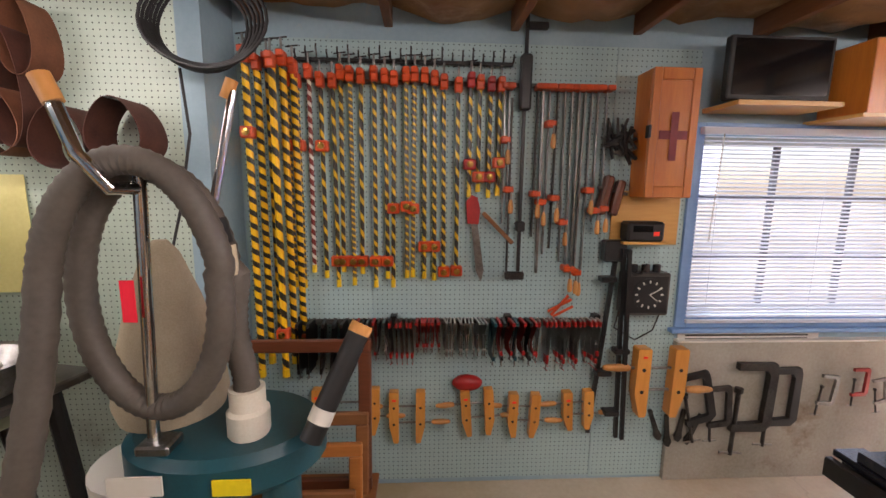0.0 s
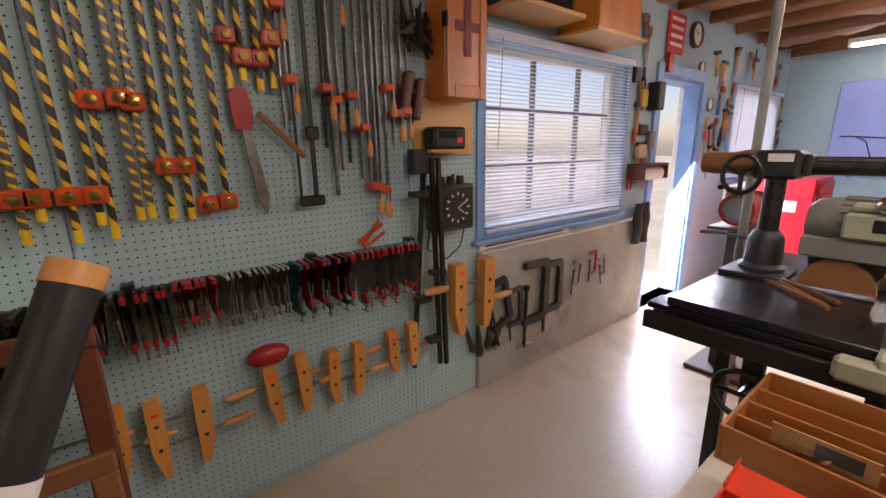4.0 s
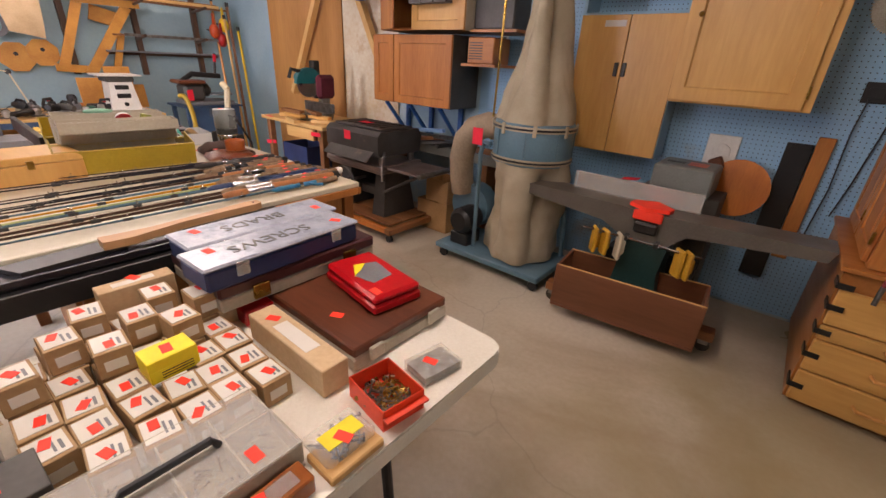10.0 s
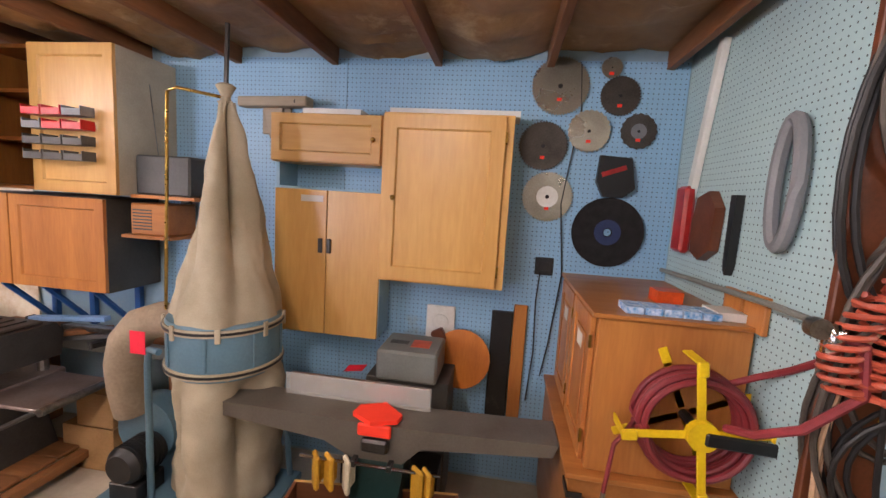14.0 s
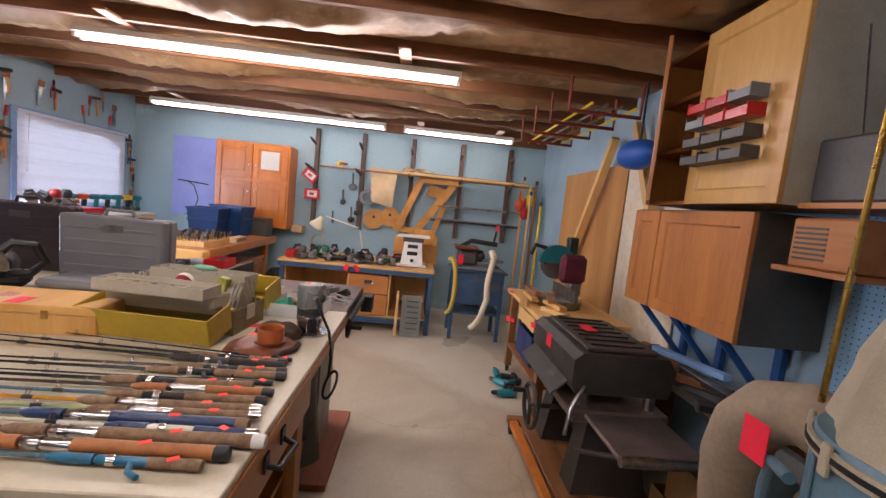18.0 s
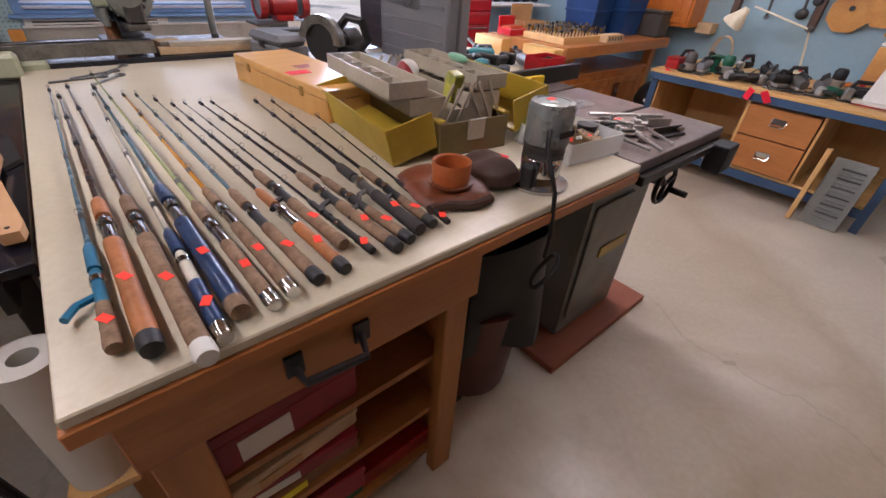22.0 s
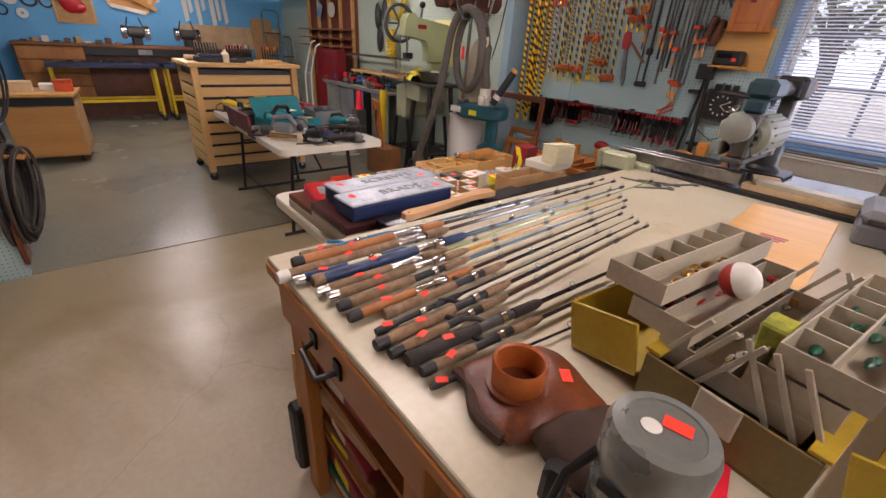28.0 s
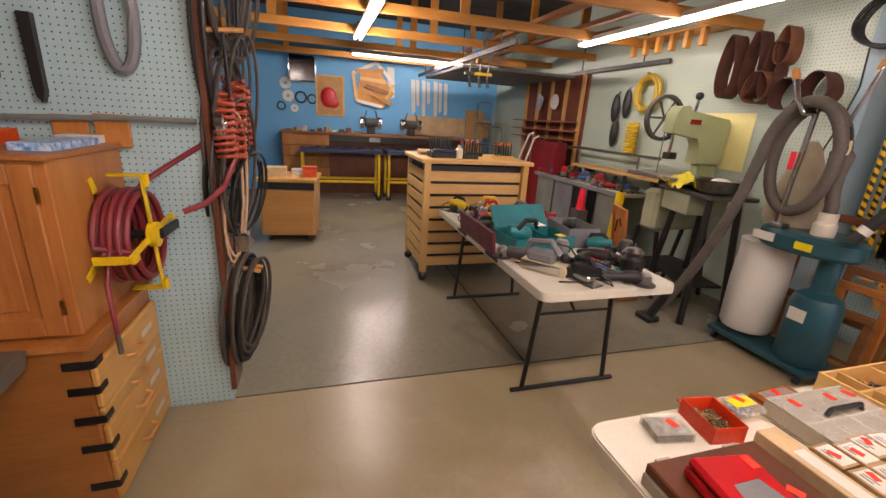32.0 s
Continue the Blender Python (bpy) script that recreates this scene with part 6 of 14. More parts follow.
# grid of small nail boxes
nb = random.Random(21)
M_KRAFTBOX = surface("kraft_box", "ad8d63", 0.7, 0, "96774f", 9, 90, 0.1)
body = B(-0.036, -0.03, 0, 0.036, 0.03, 0.056, 0.0014).mesh("body", M_KRAFTBOX)
printm = Geo().box(-0.02, -0.018, 0.0574, 0.006, -0.013, 0.0577).box(-0.02, -0.008, 0.0574, 0.012, -0.004, 0.0577).mesh("print_bar", M_CASEGREY)
lidm = B(-0.028, -0.025, 0.0561, 0.03, 0.026, 0.0573).mesh("label", M_PAPER)
barm = B(-0.0368, -0.018, 0.014, -0.0362, 0.018, 0.036).mesh("front_label", M_PAPER)
for i in range(6):
    for j in range(6):
        if (i, j) in ((2, 2), (5, 0), (5, 5), (0, 5)):
            continue
        for lv in range(2 if (i > 2 and (i + j) % 2 == 0) else 1):
            t = thing("nail_box", "small cardboard nail box with a white label and price sticker", "box", Matrix.Translation((0.83 + 0.077 * i + nb.uniform(-0.006, 0.006), 0.035 + 0.066 * j + nb.uniform(-0.006, 0.006), TT + 0.0585 * lv)) @ Matrix.Rotation(nb.uniform(-0.1, 0.1), 4, "Z"), "nail boxes on the table")
            part("body", body, M_KRAFTBOX, t)
            part("print_bar", printm, M_CASEGREY, t)
            part("label", lidm, M_PAPER, t)
            part("front_label", barm, M_PAPER, t)
            sticker(t, nb.uniform(-0.012, 0.012), nb.uniform(-0.006, 0.012), 0.0579, 0.013)
for x, y, w, d, h, z, lab in ((1.19, -0.03, 0.13, 0.1, 0.075, 0, "kraft carton on the table"), (1.18, -0.03, 0.13, 0.1, 0.07, 0.076, "kraft carton stacked on another"), (1.29, 0.12, 0.05, 0.16, 0.12, 0, "tall kraft carton at the table edge"), (0.88, -0.06, 0.3, 0.065, 0.07, 0, "long kraft carton on the table")):
    t = thing("kraft_carton", lab, "carton", Matrix.Translation((x, y, TT + z)))
    part("carton", B(-w / 2, -d / 2, 0, w / 2, d / 2, h, 0.002), M_CARD2, t)
    part("label", B(-w * 0.25, -d * 0.25, h, w * 0.2, d * 0.3, h + 0.0008), M_PAPER, t)
    sticker(t, w * 0.3, 0, h + 0.001)
# clear organiser with compartments
og = thing("parts_organiser", "clear plastic parts organiser with a dark handle", "organiser", Matrix.Translation((0.72, 0.25, TT)))
part("base", B(-0.095, -0.165, 0, 0.095, 0.165, 0.006), M_TRAY, og)
open_box(og, -0.095, -0.165, 0.095, 0.165, 0.052, 0.003, M_TRAY, "organiser", ((0.01, -0.162, 0.162),), (-0.08, 0.0, 0.085), 0.006, False)
part("lid", B(-0.096, -0.166, 0.053, 0.096, 0.166, 0.057, 0.001), M_CLEARPL, og)
part("handle", Geo().tube([(0.0, -0.07, 0.057), (0.0, -0.06, 0.075), (0.0, 0.06, 0.075), (0.0, 0.07, 0.057)], 0.007, 7), M_BLACKP, og)
scatter(og, -0.08, -0.15, 0.08, 0.15, 0.012, 70, 0.01, (M_STEEL, M_PARTS), 66)
for y in (-0.1, 0.04, 0.12):
    sticker(og, -0.06, y, 0.0572)
am = thing("amber_block", "amber plastic case of small parts", "case", Matrix.Translation((0.592, 0.18, TT)) @ Matrix.Rotation(radians(2), 4, "Z"))
M_AMBER = surface("amber_plastic", "a5602a", 0.2, 0, "8a4a1c", 6, 60, 0.05)
part("case", B(-0.024, -0.08, 0, 0.024, 0.08, 0.036, 0.003), M_AMBER, am)
part("window", B(-0.014, -0.06, 0.036, 0.014, 0.06, 0.037), M_CLEARPL, am)
sticker(am, 0, 0, 0.0372)
pk = thing("screw_packet", "packets of screws with yellow cards on a wooden block", "packet", Matrix.Translation((0.6, 0.025, TT)))
part("wood_block", B(-0.045, -0.06, 0, 0.03, 0.055, 0.018, 0.003), M_PINEY, pk)
part("packet", B(-0.03, -0.055, 0.018, 0.05, 0.05, 0.04, 0.006), M_CLEARPL, pk)
part("yellow_card", B(-0.012, -0.04, 0.0405, 0.025, 0.035, 0.042), M_LYELLOW, pk)
scatter(pk, -0.02, -0.045, 0.04, 0.04, 0.02, 40, 0.012, (M_DSTEEL, M_STEEL), 67)
sticker(pk, -0.005, 0.0, 0.0422)
rbn = thing("red_bin", "small orange-red bin of brass screws", "bin", Matrix.Translation((0.63, -0.11, TT)) @ Matrix.Rotation(radians(-8), 4, "Z"))
open_box(rbn, -0.06, -0.05, 0.065, 0.05, 0.05, 0.003, M_REDBIN, "bin")
part("lip", B(-0.075, -0.05, 0.03, -0.06, 0.05, 0.034), M_REDBIN, rbn)
scatter(rbn, -0.045, -0.04, 0.05, 0.04, 0.01, 110, 0.013, (M_BRASS, M_PARTS), 68, "screws")
cbx = thing("clear_box", "small clear plastic box of parts", "box", Matrix.Translation((0.625, -0.25, TT)) @ Matrix.Rotation(radians(-10), 4, "Z"))
part("box", B(-0.04, -0.055, 0, 0.04, 0.055, 0.03, 0.003), M_CLEARPL, cbx)
part("contents", B(-0.034, -0.05, 0.003, 0.034, 0.05, 0.022), M_PARTS, cbx)
sticker(cbx, 0, 0.01, 0.0304)
# brown hinged case lying flat, red case on it
bc = thing("brown_case", "flat brown hinged case lying on the table", "case", Matrix.Translation((0.985, -0.28, TT)))
part("base", B(-0.24, -0.16, 0, 0.35, 0.16, 0.035, 0.004), M_TRAY, bc)
part("lid", B(-0.238, -0.158, 0.0355, 0.348, 0.158, 0.062, 0.004), M_CHERRY, bc)
for y in (-0.1, 0.1):
    part("latch", B(-0.252, y - 0.02, 0.015, -0.241, y + 0.02, 0.05, 0.002), M_TRAY, bc)
sticker(bc, -0.1, 0.1, 0.0622)
rc = thing("red_case", "bright red plastic drill case with a yellow and grey label", "case", Matrix.Translation((0.93, -0.33, TT + 0.063)) @ Matrix.Rotation(radians(-8), 4, "Z"))
part("base", B(-0.13, -0.075, 0, 0.12, 0.075, 0.026, 0.006), M_REDBOX, rc)
part("lid", B(-0.128, -0.073, 0.027, 0.118, 0.073, 0.05, 0.008), M_REDBOX, rc)
part("label", Geo().prism([(-0.05, -0.035), (0.04, -0.045), (0.06, 0.02), (0.0, 0.05), (-0.06, 0.03)], 0.05, 0.0508), M_CASEGREY, rc)
part("label_corner", Geo().prism([(0.0, 0.05), (0.06, 0.02), (0.05, -0.012), (0.02, 0.02)], 0.0509, 0.0514), M_LYELLOW, rc)
sticker(rc, -0.1, 0.05, 0.0504)
# two lidded sorters on a stack of cases
st_ = thing("tackle_case", "maroon and cream hinged case under the sorters", "case", Matrix.Translation((1.22, -0.23, TT + 0.063)))
part("base", B(-0.14, -0.24, 0, 0.15, 0.24, 0.035, 0.004), M_TRAY, st_)
part("lid", B(-0.142, -0.242, 0.036, 0.152, 0.242, 0.07, 0.006), surface("maroon_plastic", "4d2b2c", 0.3, 0, "3d2021", 5, 80, 0.05), st_)
for y in (-0.14, 0.14):
    part("latch", B(-0.152, y - 0.022, 0.012, -0.1425, y + 0.022, 0.052, 0.002), M_BRASS, st_)
for k, (x, txt) in enumerate(((1.14, "SCREWS"), (1.283, "BRADS"))):
    t = thing("sorter_box", "dark sorter box with a cloudy clear lid and marker lettering", "box", Matrix.Translation((x, -0.185 - 0.025 * k, TT + 0.134)) @ Matrix.Rotation(radians(3 - k), 4, "Z"), "sorter boxes")
    part("tray", B(-0.064, -0.225, 0, 0.064, 0.225, 0.052, 0.006), M_NAVY, t)
    part("lid", B(-0.068, -0.23, 0.053, 0.068, 0.23, 0.064, 0.005), surface("cloudy_lid", "a9aeb8", 0.22, 0, "868c98", 14, 60, 0.08, 0.7, wear="6d747f", wear_amount=0.3), t)
    for y in (-0.14, 0.14):
        part("clip", B(-0.0735, y - 0.016, 0.025, -0.0685, y + 0.016, 0.06, 0.001), M_CLEARPL, t)
    words(txt, 0.062, M_DGREY, t, Matrix.Translation((0, 0.02, 0.0645)) @ rot("Z", 90))
    sticker(t, -0.02, -0.18, 0.0645)
    sticker(t, 0.03, 0.17, 0.0645)
rcase = thing("long_red_case", "long flat red case under the stack", "case", Matrix.Translation((1.13, -0.1, TT)))
part("case", B(-0.05, -0.02, 0, 0.17, 0.06, 0.045, 0.004), M_REDBOX, rcase)
pd = thing("wooden_paddle", "pale wooden paddle with a black blade on the rail", "paddle", Matrix.Translation((0, 0, 0.888)))
part("blade", Geo().prism([(1.398, 0.3), (1.47, 0.335), (1.494, 0.13), (1.46, 0.085), (1.42, 0.09)], 0, 0.011), M_BLACK, pd)
HOUT = ((0.14, 1.412, 1.462), (0.07, 1.408, 1.458), (0.02, 1.42, 1.456), (-0.05, 1.437, 1.465), (-0.14, 1.446, 1.478), (-0.22, 1.45, 1.49), (-0.28, 1.452, 1.497), (-0.31, 1.464, 1.492))
part("handle", Geo().prism([(b, y) for y, a, b in HOUT] + [(a, y) for y, a, b in reversed(HOUT)], 0.0115, 0.033), M_PADDLE, pd)
part("hang_hole", C((1.476, -0.288, 0.0331), (1.476, -0.288, 0.0345), 0.004, n=10), M_BLACK, pd)

# ---- big white-topped bench beside the table saw ----
BT = 0.9
bn = thing("outfeed_bench", "large cream-topped wooden bench with a drawer and open shelves", "bench", Matrix.Translation((0, 0, 0)))
part("top", B(1.505, -0.765, BT - 0.02, 2.825, 1.14, BT, 0.003), M_LAMI, bn, "worn cream laminate top")
part("edge", Geo().box(1.5, -0.77, BT - 0.05, 2.82, -0.755, BT - 0.021, 0.002).box(1.5, -0.754, BT - 0.05, 1.515, 1.14, BT - 0.021, 0.002), M_HONEYX, bn)
part("side_panel", B(1.545, -0.7, 0.05, 1.575, 0.2, BT - 0.05, 0.002), M_BENCHW, bn)
part("side_panel", B(2.16, -0.7, 0.05, 2.19, 0.2, BT - 0.05, 0.002), M_BENCHW, bn)
part("post", B(1.545, -0.74, 0.0, 1.62, -0.701, 0.72, 0.003), M_BENCHW, bn)
part("post", B(2.12, -0.74, 0.0, 2.19, -0.701, 0.72, 0.003), M_BENCHW, bn)
dr_ = part("drawer", B(1.535, -0.755, 0.725, 2.2, -0.705, BT - 0.052, 0.003), M_HONEYX, bn)
part("handle", Geo().tube([(1.77, -0.755, 0.79), (1.775, -0.79, 0.78), (1.88, -0.8, 0.78), (1.895, -0.755, 0.79)], 0.008, 8).box(1.755, -0.762, 0.775, 1.785, -0.756, 0.82).box(1.88, -0.762, 0.775, 1.91, -0.756, 0.82), M_BLACK, dr_)
for z in (0.06, 0.28, 0.5):
    part("shelf", B(1.576, -0.7, z, 2.159, 0.2, z + 0.02), M_BENCHW, bn)
part("back_panel", B(1.576, 0.2, 0.05, 2.159, 0.215, BT - 0.05), M_BENCHW, bn)
for x in (1.6, 2.72):
    part("leg", B(x, 1.0, 0, x + 0.08, 1.08, BT - 0.05, 0.004), M_BENCHW, bn)
part("leg", B(2.72, -0.2, 0, 2.8, -0.12, BT - 0.05, 0.004), M_BENCHW, bn)
part("apron", B(1.62, 1.09, BT - 0.15, 2.75, 1.12, BT - 0.052), M_BENCHW, bn)
# boxes and books on its shelves
M_CRIMSON = surface("crimson_card_box", "8e1626", 0.5, 0, "75101e", 5, 70, 0.08, wear="5a1018", wear_amount=0.15)
for z, cases in ((0.521, ((M_CRIMSON, 0.13, M_PAPER),)), (0.301, ((M_OLDWOODX, 0.05, M_LYELLOW), (M_CRIMSON, 0.055, M_PAPER), (M_CARD2, 0.06, M_CARD))), (0.081, ((M_GREEN, 0.05, M_PAPER), (M_CRIMSON, 0.1, M_LYELLOW)))):
    zz = z
    for k, (mt_, h, lb_) in enumerate(cases):
        w = 0.32 if h > 0.08 else 0.3
        t = thing("flat_case", "worn flat case with a label lying on the bench shelf", "case", Matrix.Translation((1.75, -0.58, zz)) @ Matrix.Rotation(radians((2, -3, 4)[k]), 4, "Z"), "cases on the bench shelf")
        part("case", B(-w / 2, -0.11, 0, w / 2, 0.2, h * 0.72, 0.004), mt_, t)
        part("lid", B(-w / 2 - 0.003, -0.114, h * 0.72 + 0.001, w / 2 + 0.003, 0.203, h, 0.004), mt_, t)
        part("label", B(-w * 0.3, -0.1125, h * 0.12, w * 0.02, -0.1105, h * 0.6), lb_, t)
        zz += h + 0.001
t = thing("red_ledger", "red flat case lying on the lowest shelf", "case", Matrix.Translation((2.03, -0.55, 0.081)))
part("case", B(-0.12, -0.13, 0, 0.12, 0.2, 0.06, 0.004), M_REDTOOL, t)
pr = thing("paper_roll", "thick white roll of paper standing on a wooden peg board", "paper roll", Matrix.Translation((1.43, -0.44, 0.02)))
part("roll", Geo().lathe([(0.02, 0.4), (0.058, 0.4), (0.054, 0.74), (0.022, 0.74), (0.02, 0.4)], 24, cap=False), M_PAPER, pr)
part("shelf", Geo().prism([(-0.07, -0.06), (0.05, -0.07), (0.1, 0.05), (-0.05, 0.07)], 0.38, 0.399), M_PINE, pr)
part("bracket", B(0.02, -0.02, 0, 0.1, 0.02, 0.38, 0.003), M_BENCHW, pr)
bsh = thing("bench_brush", "black bench brush hung at the bench corner", "brush", Matrix.Translation((1.525, -0.72, 0.34)))
part("bristles", B(-0.04, -0.05, -0.26, 0.03, 0.02, 0.02, 0.012), M_BLACKP, bsh)
part("handle", Geo().tube([(0, -0.01, 0.0), (0.01, -0.015, 0.14), (0.005, -0.01, 0.24)], 0.014, 8), M_PINEZ, bsh)
# black steel rail along the bench's west edge, part of the radial saw
M_RAILBLK = surface("black_waxed_steel", "1c1b22", 0.16, 0, "131318", 5, 60, 0.04, wear="3a3942", wear_amount=0.2)
rl = thing("saw_rail", "long black steel rail along the edge of the bench", "rail", Matrix.Translation((0, 0, 0)))
part("rail", B(1.396, -0.37, 0.865, 1.497, 1.8, 0.887, 0.003), M_RAILBLK, rl)
part("rail", B(1.372, -0.35, 0.8, 1.396, 1.8, 0.862, 0.003), M_BLACK, rl)
part("web", B(1.42, -0.34, 0.78, 1.44, 1.79, 0.8645, 0.002), M_BLACK, rl)
for y in (-0.2, 0.5, 1.15):
    part("leg", B(1.405, y - 0.025, 0, 1.455, y + 0.025, 0.779, 0.003), M_BLACK, rl)

# ---- fishing rods side by side ----
def rod(x, tipx, tipy, butt_y, grip, cork, seat, blank, butt_cap, r=0.0115, trigger=False, lab="", wrap=None):
    d = Vector((tipx - x, tipy - butt_y, 0))
    Ln = d.length
    t = thing("fishing_rod", lab or "fishing rod with a cork handle lying on the bench", "fishing rod", Matrix.Translation((x, butt_y, BT + r + 0.004)) @ Matrix.Rotation(math.atan2(d.y, d.x), 4, "Z"), "fishing rods on the bench")
    ry = rot("Y", 90)
    part("butt_cap", Geo().lathe([(0.0, 0), (r * 0.95, 0), (r * 1.1, 0.01), (r * 1.05, 0.028)], 12, ry), butt_cap, t)
    part("grip", Geo().lathe([(r * 0.95, 0.0285), (r, 0.05), (r * 0.92, grip * 0.55), (r * 0.98, grip)], 12, ry), cork, t)
    part("reel_seat", Geo().lathe([(r * 0.8, grip + 0.0005), (r * 0.8, grip + 0.09), (r * 0.6, grip + 0.1)], 12, ry), seat, t)
    part("locking_ring", Geo().ring(r * 0.5, r * 1.0, grip + 0.06, grip + 0.075, 12, ry), M_CHROME, t)
    if trigger:
        part("trigger", Geo().tube([(grip + 0.03, 0.006, 0.0), (grip + 0.02, 0.03, 0.0), (grip - 0.005, 0.045, 0.0)], 0.006, 7), seat, t)
    part("fore_grip", Geo().lathe([(r * 0.9, grip + 0.101), (r * 0.85, grip + 0.17), (r * 0.45, grip + 0.19)], 12, ry), wrap or cork, t)
    part("blank", C((grip + 0.19, 0, 0), (Ln, 0, 0), r * 0.42, r * 0.16, 8), blank, t)
    for k in range(4):
        q = grip + 0.3 + (Ln - grip - 0.32) * k / 3
        part("guide", Geo().ring(0.006 - 0.001 * k, 0.0075 - 0.001 * k, -0.0008, 0.0008, 12, Matrix.Translation((q, 0, r * 0.42 + 0.007)) @ ry), M_CHROME, t)
        part("wrap", C((q - 0.012, 0, 0), (q + 0.012, 0, 0), r * 0.44, n=8), M_BLACKP, t)
    sticker(t, grip * 0.55, 0, r * 0.98, 0.011)
    return t


M_BLUEBL = surface("light_blue_blank", "56707c", 0.25, 0, "45606c", 10, 60, 0.02)
M_OCHBL = surface("ochre_blank", "c98d1e", 0.2, 0, "a87114", 10, 60, 0.02)
M_GRNBL = surface("pale_green_blank", "a8b27a", 0.2, 0, "8f9a62", 10, 60, 0.02)
M_DKBL = surface("dark_blank", "2c2c33", 0.15, 0, "1d1d22", 10, 60, 0.02)
M_BRBL = surface("brown_blank", "4d3a30", 0.15, 0, "3a2a22", 10, 60, 0.02)
M_WHBL = surface("white_blank", "d8d4c4", 0.2, 0, "c2bda8", 10, 60, 0.02)
M_BLUEH = surface("blue_weave_handle", "16294a", 0.3, 0, "2a4268", 60, 200, 0.1)
M_BLUEGRIP = surface("bright_blue_plastic", "1f6f92", 0.35, 0, "185a78", 8, 60, 0.03)
M_OCORK = surface("orange_cork", "b0703a", 0.55, 0, "925a2c", 18, 120, 0.15)
M_DKFOAM = surface("dark_foam", "3a3532", 0.85, 0, "2b2725", 20, 160, 0.3)
for args in (
    (1.575, 1.58, 0.74, -0.70, 0.1, M_CORK, M_BLUEGRIP, M_BLUEBL, M_CORK, 0.011, True, "fishing rod with a bright blue pistol grip and cork butt", M_BLUEGRIP),
    (1.612, 1.6, 0.62, -0.735, 0.3, M_OCORK, M_CHROME, M_BRBL, M_BLACKP, 0.015, False, "surf rod with a long orange cork grip and black ball butt", None),
    (1.662, 1.63, 0.75, -0.79, 0.34, M_CORK, M_CHROME, M_BRBL, M_WHITE, 0.0145, False, "surf rod with a long cork grip and white butt cap", None),
    (1.69, 1.69, 0.62, -0.765, 0.14, M_BLUEH, M_WHBL, M_WHBL, M_CHROME, 0.012, False, "fishing rod with a white and blue handle", M_BLUEH),
    (1.722, 1.7, 0.7, -0.73, 0.3, M_BLUEH, M_CHROME, M_BLUEBL, M_CORK, 0.015, False, "heavy rod with a blue woven handle and cork ring", None),
    (1.767, 1.715, 0.93, -0.74, 0.2, M_CORK, M_CHROME, M_GRNBL, M_CHROME, 0.012, False, "fishing rod with a pale green blank and chrome butt", None),
    (1.80, 1.766, 0.57, -0.73, 0.24, M_CORK, M_CHROME, M_OCHBL, M_CHROME, 0.012, False, "fishing rod with an ochre blank", None),
    (1.845, 1.8, 0.55, -0.725, 0.2, M_CORK, M_BLACKP, M_BLUEBL, M_BLACKP, 0.012, False, "", None),
    (1.893, 1.84, 0.47, -0.725, 0.17, M_OCORK, M_CHROME, M_BRBL, M_BLACKP, 0.012, False, "", None),
    (1.925, 1.873, 0.386, -0.66, 0.2, M_CORK, M_BLACKP, M_DKBL, M_CORK, 0.0125, True, "", None),
    (1.96, 1.91, 0.40, -0.7, 0.05, M_BLACKP, M_BLACKP, M_DKBL, M_BLACKP, 0.008, False, "slim dark rod section lying on the bench", None),
    (2.0, 1.95, 0.36, -0.725, 0.2, M_CORK, M_BLACKP, M_DKBL, M_BLACKP, 0.0125, True, "", None),
    (2.035, 1.985, 0.36, -0.715, 0.14, M_CORK, M_BLACKP, M_BRBL, M_BLACKP, 0.0115, True, "", None),
    (2.068, 2.11, 0.30, -0.70, 0.17, M_DKFOAM, M_DGREY, M_DKBL, M_DKFOAM, 0.014, True, "fishing rod with a dark foam handle", None),
    (2.105, 2.16, 0.28, -0.695, 0.12, M_CORK, M_BLACKP, M_DKBL, M_BLACKP, 0.0115, True, "", None),
    (2.14, 2.247, 0.268, -0.70, 0.04, M_BLACKP, M_BLACKP, M_DKBL, M_BLACKP, 0.007, False, "slim dark rod section lying on the bench", None)):
    rod(args[0], args[1], args[2], args[3], args[4], args[5], args[6], args[7], args[8], args[9], args[10], args[11], args[12])

# ---- long wooden box ----
wb = thing("long_wooden_box", "long varnished wooden box with a hinged lid and red stamp", "box", Matrix.Translation((2.32, 0.345, BT)) @ Matrix.Rotation(radians(4.5), 4, "Z"))
part("base", B(-0.115, -0.345, 0, 0.115, 0.345, 0.07, 0.003), M_MAPLE, wb)
part("lid", B(-0.115, -0.345, 0.0715, 0.115, 0.345, 0.1, 0.003), M_MAPLEX, wb)
part("clasp", B(-0.1195, -0.2, 0.055, -0.1155, -0.18, 0.085), M_BRASS, wb)
part("clasp", B(-0.1195, 0.2, 0.055, -0.1155, 0.22, 0.085), M_BRASS, wb)
M_STAMP = surface("faded_red_ink", "a8506a", 0.6)
part("stamp", Geo().box(-0.03, 0.0, 0.1, 0.03, 0.012, 0.1006).box(-0.03, 0.02, 0.1, 0.035, 0.03, 0.1006).box(-0.025, -0.018, 0.1, 0.02, -0.008, 0.1006), M_STAMP, wb)
part("red_tag", B(-0.1, -0.1, 0.1, -0.02, -0.05, 0.1012), M_TAGRED, wb)

# ---- open tackle box with raised trays ----
tk = thing("tackle_box", "open mustard tackle box with raised grey trays of lures", "tackle box", Matrix.Translation((2.495, -0.19, BT)) @ Matrix.Rotation(radians(-6), 4, "Z"))
open_box(tk, -0.12, -0.24, 0.12, 0.24, 0.095, 0.005, M_OLIVE, "body")
part("front_latch", B(-0.03, -0.247, 0.04, 0.03, -0.241, 0.1, 0.003), M_TRAY, tk)


